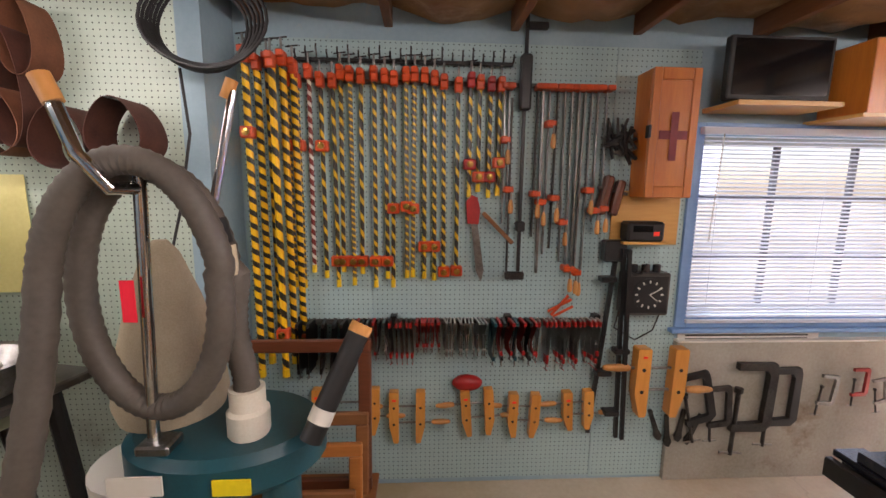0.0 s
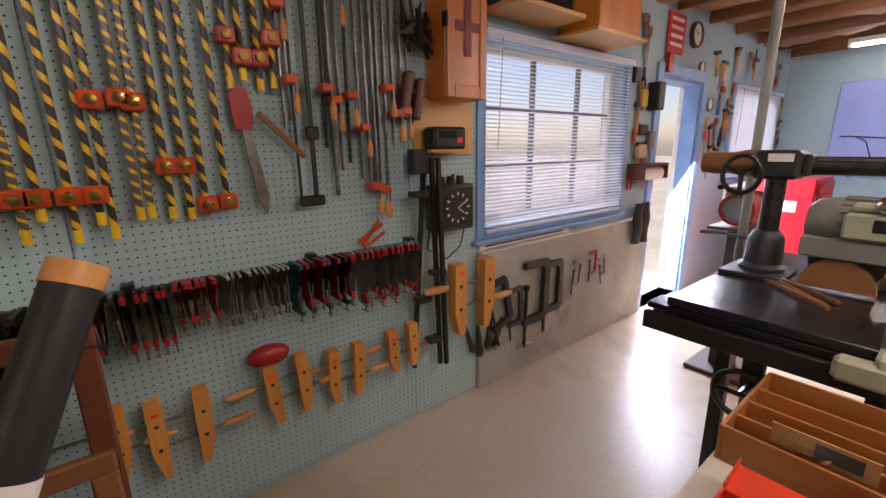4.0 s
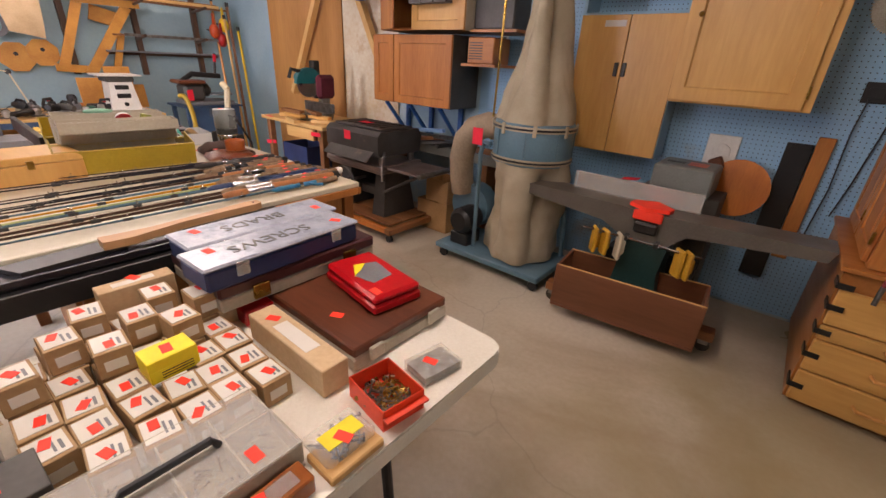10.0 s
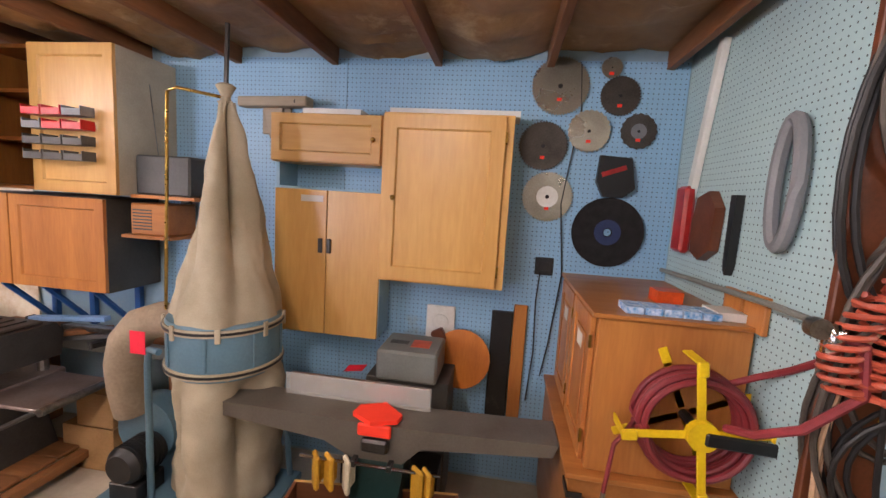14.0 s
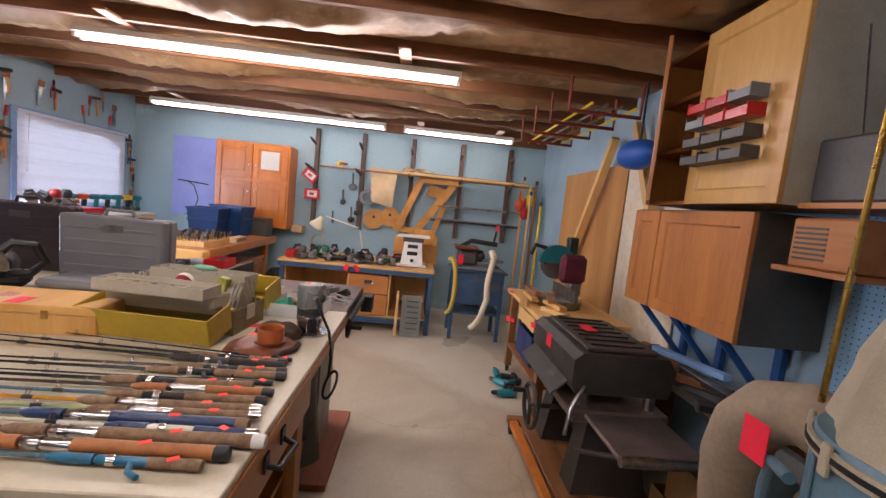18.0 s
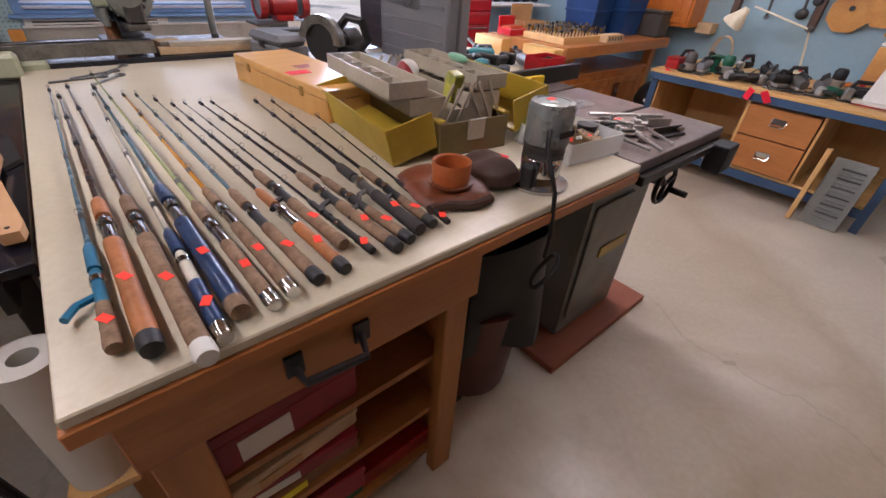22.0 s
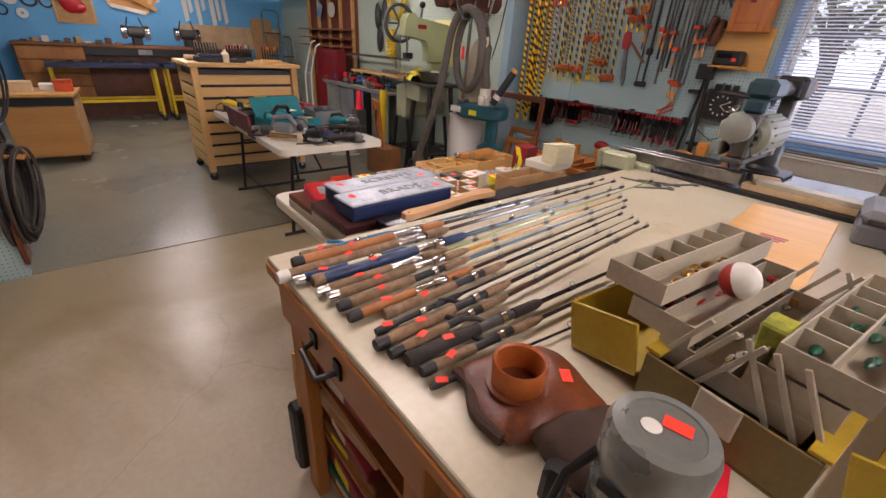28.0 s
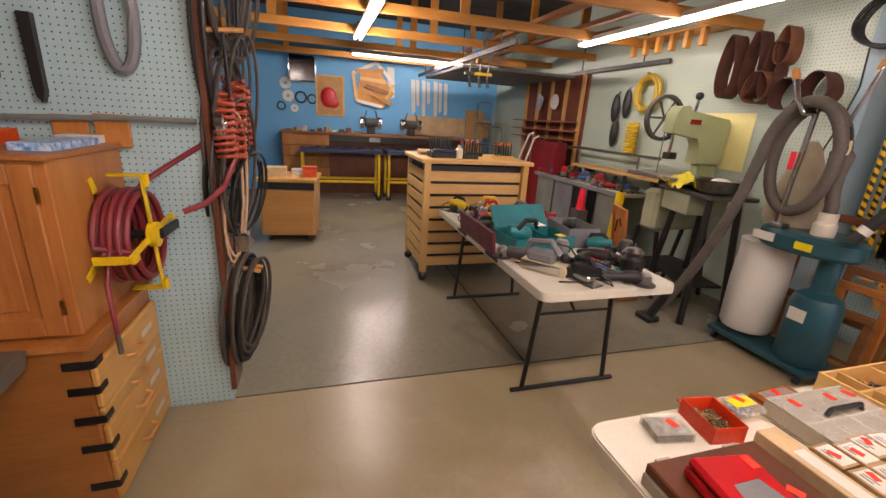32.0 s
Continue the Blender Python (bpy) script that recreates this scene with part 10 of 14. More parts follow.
for a, b in ((2.35, 2.98), (2.99, 3.24)):
    part("door", panel_door(a, 1.035, b, 1.57, -2.399, 0.06, M_HONEY), M_HONEY, lc)
for x in (2.5, 2.85, 3.15):
    part("bracket", Geo().box(x - 0.02, YF, 0.7, x + 0.02, YF + 0.03, 1.02).tube([(x, YF + 0.03, 0.72), (x, -2.45, 1.02)], 0.018, 6), M_BLUE, lc)
rd2 = thing("old_radio", "old dark radio with a bent aerial on a shelf", "radio", Matrix.Translation((2.0, -2.56, 1.61)))
part("body", B(-0.14, -0.1, 0, 0.2, 0.12, 0.22, 0.01), M_DGREY, rd2)
part("aerial", Geo().tube([(0.16, 0.0, 0.22), (0.19, 0.02, 0.62)], 0.003, 5), M_STEEL, rd2)
part("shelf", B(-0.18, -0.19, -0.02, 0.212, 0.14, -0.001), M_HONEYX, rd2)
wr2 = thing("wooden_radio", "small wooden radio with a grille on a shelf", "radio", Matrix.Translation((2.13, -2.55, 1.38)))
part("case", B(-0.12, -0.12, 0, 0.12, 0.1, 0.18, 0.008), M_HONEYX, wr2)
for k in range(7):
    part("grille_bar", B(-0.02, 0.101, 0.03 + 0.018 * k, 0.1, 0.104, 0.038 + 0.018 * k), M_DGREY, wr2)
part("shelf", B(-0.15, -0.2, -0.02, 0.16, 0.12, -0.001), M_HONEYX, wr2)

pl = thing("thickness_planer", "dusty dark grey thickness planer on a wheeled wooden base", "planer", Matrix.Translation((2.95, -2.12, 0)))
for x in (-0.5, 0.45):
    part("base_rail", B(x - 0.03, -0.25, 0.07, x + 0.03, 0.33, 0.12, 0.004), M_OLDWOOD, pl)
part("base_rail", B(-0.469, 0.27, 0.07, 0.419, 0.32, 0.115, 0.004), M_OAKOR, pl)
for x in (-0.5, 0.45):
    for y in (-0.2, 0.3):
        part("caster", C((x, y - 0.012, 0.034), (x, y + 0.012, 0.034), 0.033, n=12), M_RUBBER, pl)
for k in range(3):
    part("base_board", B(-0.469, -0.22 + 0.165 * k, 0.121, 0.419, -0.065 + 0.165 * k, 0.139, 0.003), M_OLDWOODX, pl)
M_SOOT = surface("grimy_planer_iron", "45423e", 0.5, 0.25, "332f2c", 5, 70, 0.2, wear="7a6a52", wear_amount=0.22)
for x in (-0.24, 0.24):
    part("leg", Geo().add([(x + i * 0.075, j * 0.19, 0.14) for i, j in ((-1, -1), (1, -1), (1, 1), (-1, 1))] + [(x * 0.92 + i * 0.055, j * 0.13, 0.52) for i, j in ((-1, -1), (1, -1), (1, 1), (-1, 1))], [(0, 3, 2, 1), (4, 5, 6, 7), (0, 1, 5, 4), (1, 2, 6, 5), (2, 3, 7, 6), (3, 0, 4, 7)]), M_SOOT, pl)
part("cross_brace", B(-0.17, -0.03, 0.24, 0.17, 0.03, 0.32, 0.006), M_SOOT, pl)
part("bed", Geo().box(-0.36, -0.22, 0.55, 0.36, 0.26, 0.59, 0.008).box(-0.34, -0.2, 0.52, 0.34, 0.24, 0.55, 0.006), M_CAST, pl)
part("extension", B(-0.74, -0.17, 0.565, -0.365, 0.2, 0.585, 0.005), M_CAST, pl)
part("roller", C((-0.72, -0.17, 0.575), (-0.72, 0.2, 0.575), 0.022, n=12), M_STEEL, pl)
part("extension_strut", Geo().tube([(-0.68, 0.16, 0.564), (-0.3, 0.18, 0.36)], 0.012, 7), M_SOOT, pl)
part("head", Geo().prism([(-0.22, 0.66), (0.24, 0.66), (0.26, 0.7), (0.26, 0.82), (0.22, 0.855), (-0.2, 0.855), (-0.24, 0.8)], -0.33, 0.33, rot("Z", 90) @ rot("X", 90)), M_SOOT, pl)
part("top_cover", B(-0.3, -0.16, 0.856, 0.3, 0.19, 0.872, 0.006), M_SOOT, pl)
for q in range(7):
    part("chip_rib", B(-0.24 + 0.08 * q, -0.12, 0.8725, -0.23 + 0.08 * q, 0.15, 0.88), M_DSTEEL, pl)
part("motor_cap", Geo().lathe([(0.0, 0), (0.075, 0.0), (0.085, 0.015), (0.085, 0.1), (0.0, 0.1)], 20, Matrix.Translation((0.331, 0.06, 0.765)) @ rot("Y", 90)), M_BLACK, pl)
part("chip_deflector", Geo().add([(-0.28, 0.262, 0.7), (0.28, 0.262, 0.7), (0.28, 0.34, 0.63), (-0.28, 0.34, 0.63), (-0.28, 0.258, 0.694), (0.28, 0.258, 0.694), (0.28, 0.336, 0.624), (-0.28, 0.336, 0.624)], [(0, 1, 2, 3), (7, 6, 5, 4), (0, 4, 5, 1), (1, 5, 6, 2), (2, 6, 7, 3), (3, 7, 4, 0)]), M_SOOT, pl)
for x in (-0.29, 0.29):
    for y in (-0.15, 0.18):
        part("column", C((x, y, 0.59), (x, y, 0.66), 0.028, n=10), M_STEEL, pl)
hwl = part("handwheel", Geo().tube([(0.02 + 0.12 * math.cos(a), 0.33, 0.42 + 0.12 * math.sin(a)) for a in [i * math.pi / 14 for i in range(28)]], 0.013, 8, True), M_SOOT, pl)
for q in range(3):
    a = q * 2 * math.pi / 3 + 0.5
    part("spoke", C((0.02, 0.33, 0.42), (0.02 + 0.115 * math.cos(a), 0.33, 0.42 + 0.115 * math.sin(a)), 0.011, n=7), M_SOOT, hwl)
part("crank_grip", C((0.12, 0.335, 0.46), (0.12, 0.41, 0.46), 0.014, n=10), M_BLACKP, hwl)
part("shaft", C((0.02, 0.33, 0.42), (0.02, 0.1, 0.42), 0.014, n=8), M_STEEL, hwl)
part("feed_lever", Geo().tube([(-0.34, 0.2, 0.7), (-0.4, 0.28, 0.62), (-0.42, 0.3, 0.5)], 0.01, 7), M_STEEL, pl)
part("red_tag", B(-0.02, 0.02, 0.8805, 0.1, 0.09, 0.882, 0, rot("Z", 0)), M_TAGRED, pl)
part("red_tag_tail", B(0.0, 0.262, 0.76, 0.08, 0.265, 0.83), M_TAGRED, pl)
for k, (x, y, w, d_, h) in enumerate(((2.42, -2.45, 0.34, 0.3, 0.26), (2.38, -2.42, 0.24, 0.22, 0.2))):
    t = thing("carton", "open brown carton on the floor by the wall", "carton", Matrix.Translation((x, y, 0.0 + 0.262 * k)))
    open_box(t, -w / 2, -d_ / 2, w / 2, d_ / 2, h, 0.005, M_CARD, "carton")
lb = thing("lumber_shelf", "grey boards and offcuts on a shelf under the cabinets", "lumber", Matrix.Translation((2.6, -2.55, 0.0)))
for k in range(5):
    part("board", B(-0.75, -0.19 + 0.05 * k, 0.62 + 0.03 * (k % 2), 0.75, -0.145 + 0.05 * k, 0.67 + 0.03 * (k % 3), 0.003), (M_DGREY, M_GREY, M_OLDWOODX)[k % 3], lb)
part("support", B(-0.6, -0.19, 0, -0.54, 0.06, 0.619), M_OLDWOOD, lb)
part("support", B(0.54, -0.19, 0, 0.6, 0.06, 0.619), M_OLDWOOD, lb)

ms = thing("saw_stand", "brown wooden stand on wheels with offcuts", "stand", Matrix.Translation((4.0, -2.25, 0)))
for x in (-0.42, 0.52):
    for y in (-0.3, 0.22):
        part("leg", B(x - 0.03, y - 0.03, 0.06, x + 0.03, y + 0.03, 0.74, 0.004), M_OLDWOOD, ms)
        part("caster", C((x, y - 0.012, 0.03), (x, y + 0.012, 0.03), 0.029, n=12), M_RUBBER, ms)
part("top", B(-0.5, -0.36, 0.741, 0.6, 0.28, 0.775, 0.004), M_PINE, ms)
part("shelf", B(-0.45, -0.33, 0.26, 0.55, 0.25, 0.28), M_OLDWOODX, ms)
part("drawer", B(-0.35, 0.26, 0.63, 0.1, 0.285, 0.735, 0.003), M_PINE, ms)
rr_ = random.Random(8)
for k in range(7):
    solo("wood_offcut", B(-0.12 - 0.02 * k, -0.03, 0, 0.12, 0.03, 0.03, 0.003), (M_PINE, M_MAPLEX, M_OLDWOODX)[k % 3], "short wooden offcut on the saw stand", "offcut", Matrix.Translation((3.7 + 0.1 * k, -2.05 + rr_.uniform(-0.12, 0.08), 0.776 + 0.031 * (k % 3))) @ Matrix.Rotation(rr_.uniform(-0.5, 0.5), 4, "Z"), "offcuts on the stand")
mt2 = thing("mitre_saw", "teal mitre saw with a round blade on the wooden stand", "mitre saw", Matrix.Translation((4.0, -2.25, 0.87)))
part("base", Geo().lathe([(0.17, -0.095), (0.18, -0.03), (0.15, -0.02), (0, -0.02)], 26), M_STEEL, mt2)
part("fence", B(-0.24, -0.06, -0.02, 0.24, -0.03, 0.07, 0.004), M_STEEL, mt2)
part("arm", B(-0.04, -0.16, 0.0, 0.04, -0.06, 0.24, 0.012), M_STEEL, mt2)
part("blade", Geo().lathe([(0.0, -0.002), (0.13, -0.002), (0.13, 0.002), (0.0, 0.002)], 36, Matrix.Translation((0.0, 0.06, 0.25)) @ rot("Y", 90)), M_BLADE, mt2)
part("guard", Geo().prism([(0.145 * math.cos(a), 0.145 * math.sin(a)) for a in [i * math.pi / 14 for i in range(15)]], -0.025, 0.025, Matrix.Translation((0.0, 0.06, 0.25)) @ rot("Y", 90) @ rot("Z", 90)), M_TEALTOOL, mt2)
part("motor", C((0.03, 0.06, 0.28), (0.17, 0.06, 0.3), 0.055, n=16), M_TEALTOOL, mt2)
part("handle", Geo().tube([(0.0, 0.15, 0.36), (0.0, 0.24, 0.38), (0.0, 0.27, 0.3)], 0.018, 8), M_BLACKP, mt2)
part("dust_bag", B(-0.2, -0.12, 0.12, -0.12, 0.08, 0.34, 0.03), surface("maroon_cloth", "5e1c2c", 0.85, 0, "4a1422", 8, 120, 0.2), mt2)
part("column", Geo().box(0.08, -0.14, 0.1, 0.16, -0.06, 0.46, 0.01), M_DSTEEL, mt2)
for k, (x, y, z) in enumerate(((4.4, -1.96, 0.776), (3.6, -1.96, 0.7), (4.5, -2.0, 0.5))):
    solo("red_paper_tag", B(-0.05, -0.02, 0, 0.05, 0.02, 0.0015), M_TAGRED, "red paper price tag on the saw stand", "tag", Matrix.Translation((x, y, z + 0.002 if k == 0 else z)) @ Matrix.Rotation(radians(20 * k), 4, "Z") @ (Matrix.Identity(4) if k == 0 else rot("X", 80)))
nv = thing("navy_bin", "navy plastic bin under the saw stand", "bin", Matrix.Translation((4.1, -2.2, 0.281)))
open_box(nv, -0.2, -0.14, 0.24, 0.16, 0.24, 0.006, M_NAVY, "bin")
for k in range(3):
    power_tool(4.35 - 0.2 * k, -1.9, 0.001, 0.8 * k, M_TEALTOOL, k, "teal power tool lying on the floor")
# plywood sheets, timber braces and the blue bag at the far south wall
fixed("plywood_panel", B(4.15, YF, 0.02, 5.6, YF + 0.014, 1.98), timber("bare_plywood", "c08a4c", "a06c34", 0.6, "z", 4), "bare plywood sheet on the wall", "panel")
fixed("whitewashed_panel", B(3.3, YF, 0.02, 4.13, YF + 0.012, 2.0), surface("flaking_whitewash", "d2c8b2", 0.8, 0, "bda27a", 2, 30, 0.3, wear="a87c48", wear_amount=0.4), "flaking whitewashed plywood sheet", "panel")
for a, b in (((5.05, 0.95), (4.3, 2.2)), ((3.95, 2.25), (3.45, 1.3))):
    solo("timber_brace", Geo().tube([(a[0], YF + 0.09, a[1]), (b[0], YF + 0.09, b[1])], 0.045, 4), M_PINEZ, "long pine brace leaning on the south wall", "brace")
solo("blue_bag", Geo().ball((0, 0, 0), 0.2, 12, (1.0, 0.6, 0.5)), surface("blue_nylon", "1d55a8", 0.5, 0, "17468c", 6, 60, 0.3), "bright blue stuffed nylon bag hung under the joists", "bag", Matrix.Translation((3.55, -2.5, 1.95)))
solo("bag_hook", Geo().tube([(3.55, -2.5, 2.04), (3.55, -2.5, 2.43)], 0.008, 6), M_DSTEEL, "steel hook holding a blue bag", "hook")
rk_ = thing("ceiling_rack", "red-brown pipe rack under the joists holding yellow clamps", "rack", Matrix.Translation((4.2, -2.3, 2.2)))
for x in (-0.6, -0.2, 0.25, 0.7):
    part("hanger", Geo().tube([(x, -0.2, 0.22), (x, -0.2, 0.0), (x, 0.3, 0.0), (x, 0.3, 0.22)], 0.014, 7), surface("red_brown_pipe", "7d3222", 0.5) if x == -0.6 else bpy.data.materials["red_brown_pipe"], rk_)
for k in range(4):
    part("bar", C((-0.75, -0.1 + 0.1 * k, 0.022), (0.9, -0.12 + 0.1 * k, 0.022), 0.009, n=8), (M_YELLOW, M_BRASS, M_STEEL, M_YELLOW)[k], rk_)

# ---- fluorescent fittings ----
M_FITTING = surface("white_enamel_fitting", "d8d6cc", 0.4, 0, "c6c3b6", 5, 60, 0.03)
# the fitting at x 0.95 is an added one, never in the camera's view
for fx, fy, fl, ax, watts in FITTINGS:
    m = Matrix.Translation((fx, fy, 2.352)) @ (Matrix.Identity(4) if ax == "y" else Matrix.Rotation(radians(90), 4, "Z"))
    t = thing("fluorescent_light", "white fluorescent ceiling fitting with two lit tubes", "ceiling light", m, "fluorescent fittings")
    part("housing", Geo().prism([(-0.06, 0), (-0.035, 0.045), (0.035, 0.045), (0.06, 0), (0.05, -0.004), (-0.05, -0.004)], -fl / 2, fl / 2, Matrix(((1, 0, 0, 0), (0, 0, 1, 0), (0, 1, 0, 0.016), (0, 0, 0, 1)))), M_FITTING, t)
    for s in (-0.032, 0.032):
        part("tube", C((s, -fl / 2 + 0.03, 0), (s, fl / 2 - 0.03, 0), 0.013, n=10), M_TUBE, t)
        for e in (-1, 1):
            part("socket", B(s - 0.014, e * (fl / 2 - 0.015) - 0.014, -0.018, s + 0.014, e * (fl / 2 - 0.015) + 0.014, 0.012, 0.003), M_WHITE, t)
    for e in (-0.35, 0.35):
        part("mounting_board", B(-0.34, e * fl - 0.04, 0.0625, 0.34, e * fl + 0.04, 0.08, 0.002) if ax == "y" else B(-0.05, e * fl - 0.3, 0.0625, 0.05, e * fl + 0.3, 0.08, 0.002), M_OLDWOOD, t)

# ---- east wall: panel, oak cabinet, lumber rack ----
lv = thing("lavender_panel", "lavender-blue painted panel door on the wall", "panel", Matrix.Translation((0, 0, 0)))
M_LAV = surface("lavender_paint", "8f9ad6", 0.5, 0, "808bc8", 2, 40, 0.06, vary=0.02)
part("board", B(6.63, 1.72, 1.02, XE - 0.002, 2.3, 2.07, 0.003), M_LAV, lv)
part("bracket", Geo().tube([(6.625, 2.22, 1.48), (6.58, 2.15, 1.48), (6.58, 1.8, 1.45)], 0.008, 7), M_DSTEEL, lv)
part("hung_cord", Geo().tube([(6.615, 2.1, 1.48), (6.61, 2.0, 1.42), (6.61, 1.94, 1.25), (6.615, 2.0, 1.06), (6.615, 2.1, 1.03)], 0.006, 6), M_CORD, lv)

oc = thing("oak_wall_cabinet", "orange oak wall cabinet with four framed doors", "cabinet", Matrix.Translation((0, 0, 0)))
part("body", B(6.36, 0.67, 0.97, XE - 0.002, 1.61, 2.05, 0.003), M_OAKOR, oc)


def door_x(y0, z0, y1, z1, x, rail):
    """A framed door that faces -x."""
    g = Geo().box(x - 0.02, y0, z0, x, y0 + rail, z1, 0.003).box(x - 0.02, y1 - rail, z0, x, y1, z1, 0.003)
    g.box(x - 0.02, y0 + rail, z0, x, y1 - rail, z0 + rail, 0.003).box(x - 0.02, y0 + rail, z1 - rail, x, y1 - rail, z1, 0.003)
    g.box(x - 0.008, y0 + rail, z0 + rail, x, y1 - rail, z1 - rail)
    return g.box(x - 0.016, y0 + rail + 0.03, z0 + rail + 0.03, x - 0.007, y1 - rail - 0.03, z1 - rail - 0.03, 0.006)


for y0, y1, ky in ((0.69, 1.125, 1.09), (1.145, 1.59, 1.18)):
    for z0, z1, kz in ((1.0, 1.55, 1.42), (1.59, 2.03, 1.76)):
        d = part("door", door_x(y0, z0, y1, z1, 6.359, 0.06), M_OAKOR, oc)
        part("knob", Geo().ball((6.325, ky, kz), 0.014, 8), M_WHITE, d)
part("notice", B(6.334, 0.8, 1.72, 6.3352, 1.03, 1.95), M_PAPER, oc, "white paper notice")
solo("switch_box", B(6.5, 0.5, 0.93, 6.66, 0.64, 1.02, 0.006), M_CARD2, "tan wooden block on the wall under the cabinet", "block")

M_RACKWOOD = timber("dark_rack_wood", "5a3f2a", "3d2918", 0.55, "z", 7)
lr = thing("lumber_rack", "wall lumber rack of dark upright posts with wooden arms", "rack", Matrix.Translation((0, 0, 0)))
for k, y in enumerate((0.4, -0.23, -0.91, -1.59, -2.27)):
    p = part("post", B(6.6, y - 0.028, 1.05, XE - 0.002, y + 0.028, 2.36, 0.003), M_RACKWOOD, lr)
    for z, ln_ in ((1.8, 0.42), (2.15, 0.26), (1.45, 0.3)):
        if z == 1.45 and k < 3:
            continue
        part("arm", C((6.6, y + 0.02, z), (6.6 - ln_, y + 0.02, z + 0.04), 0.016, n=9), M_RACKWOOD, p)
for k, (x, y0, y1, z, w, h, mt_) in enumerate(((6.44, -2.6, 0.3, 1.84, 0.09, 0.02, M_OLDWOOD), (6.5, -2.4, -0.4, 1.862, 0.1, 0.018, M_PINEY), (6.4, -2.5, -0.8, 1.86, 0.05, 0.03, M_PINEY), (6.47, -2.5, -1.0, 1.885, 0.06, 0.02, M_OLDWOOD), (6.5, -2.35, -1.3, 1.475, 0.05, 0.02, M_OLDWOOD), (6.42, -2.45, -1.4, 1.475, 0.04, 0.03, M_STEEL), (6.52, -2.5, -1.2, 1.3, 0.08, 0.02, M_CASEGREY))):
    solo("stored_board", B(x - w / 2, y0, z, x + w / 2, y1, z + h, 0.002), mt_, "long narrow board stored on the wall rack", "board", None, "boards on the rack")
part("rail", B(6.62, -2.5, 1.27, 6.655, -1.2, 1.3), M_RACKWOOD, lr)
part("tape_roll", Geo().ring(0.025, 0.05, -0.02, 0.02, 20, Matrix.Translation((6.5, 0.05, 1.9)) @ rot("Y", 90)), M_YELLOW, lr)
for k in range(5):
    r_ = random.Random(50 + k)
    y = (-0.05, -0.85, -1.0, -1.1, -1.22)[k]
    solo("wood_offcut", Geo().prism([(0, 0), (0.16, 0.02), (0.2, 0.07), (0.1, 0.11), (0.02, 0.08)], 0, 0.022, Matrix.Translation((6.42, y, 1.904 + 0.023 * (k % 2))) @ Matrix.Rotation(r_.uniform(-1.2, 1.2), 4, "Z")), (M_ORANGE, M_PINE, M_CARD, M_OAKOR, M_GREENGREY)[k], "sawn wooden offcut lying on the rack boards", "offcut", None, "offcuts on the rack")
# hanging patterns and jigs
solo("hanging_paper_bag", Geo().sheet(8, 10, lambda u, v: (6.4 + 0.03 * math.sin(v * 5 + u * 2), -0.42 - 0.27 * u - 0.1 * (1 - v) * u + 0.06 * (1 - v), 1.9 - 0.45 * v - 0.05 * u * v), 0.003), M_CARD2, "creased tan paper template hanging from the rack", "paper")
M_JIG = timber("jig_plywood", "c98f3c", "ab702a", 0.5, "x", 6)


def in_wall(poly, x, th=0.018):
    """A flat outline (y, z) on the wall, th thick."""
    return Geo().prism(poly, x, x + th, Matrix(((0, 0, 1, 0), (1, 0, 0, 0), (0, 1, 0, 0), (0, 0, 0, 1))))


def octagon(cy, cz, r, x):
    return in_wall([(cy + r * math.cos(radians(22.5 + 45 * k)), cz + r * math.sin(radians(22.5 + 45 * k))) for k in range(8)], x)


for cy, cz, r in ((-0.44, 1.21, 0.15), (-0.66, 1.26, 0.14)):
    t = thing("octagon_pattern", "eight-sided plywood pattern with a hole hung on the wall", "pattern", Matrix.Translation((0, 0, 0)), "plywood patterns")
    part("plate", octagon(cy, cz, r, 6.62 + cy * 0.03), M_JIG, t)
    part("hole", C((6.598 + cy * 0.03 + 0.02, cy, cz + 0.03), (6.594 + cy * 0.03 + 0.02, cy, cz + 0.03), 0.02, n=10), M_BLACK, t)


def lath(t, a, b, w, x):
    d = Vector((b[0] - a[0], b[1] - a[1])).normalized() * w / 2
    part("bar", in_wall([(a[0] - d.y, a[1] + d.x), (b[0] - d.y, b[1] + d.x), (b[0] + d.y, b[1] - d.x), (a[0] + d.y, a[1] - d.x)], x), M_JIG, t)


ja = thing("large_wooden_jig", "large plywood jig of crossing bars hung on the rack", "jig", Matrix.Translation((0, 0, 0)))
for k, (a, b, w) in enumerate((((-1.02, 1.82), (-1.62, 1.82), 0.1), ((-1.05, 1.8), (-0.78, 1.12), 0.09), ((-1.5, 1.78), (-1.0, 1.05), 0.1), ((-1.1, 1.0), (-1.35, 1.0), 0.12), ((-1.25, 1.02), (-1.4, 1.5), 0.07), ((-0.72, 1.12), (-1.05, 1.1), 0.08), ((-1.15, 1.7), (-1.45, 1.62), 0.16))):
    lath(ja, a, b, w, 6.46 + 0.02 * k)
solo("tape_ring", Geo().ring(0.065, 0.11, -0.03, 0.03, 26, Matrix.Translation((6.56, -0.34, 1.5)) @ rot("Y", 90)), M_CASEGREY, "grey ring of wide tape hung on the wall", "tape ring")
for k, (y, z, s) in enumerate(((0.0, 1.38, 0.05), (-0.12, 1.6, 0.07), (-0.13, 1.15, 0.06), (-0.2, 1.25, 0.05), (0.12, 1.1, 0.03))):
    t = thing("hung_tool", "dark hand tool hung on the wall", "tool", Matrix.Translation((6.6, y, z)), "tools on the east wall")
    part("head", Geo().ball((0, 0, 0.02), s * 0.8, 8, (0.4, 1, 0.9)), (M_BLACKP, M_CASEGREY, M_DSTEEL)[k % 3], t)
    part("shank", C((0, 0, 0.02), (0, 0.01, 0.14 + s), 0.012, n=8), M_DGREY, t)
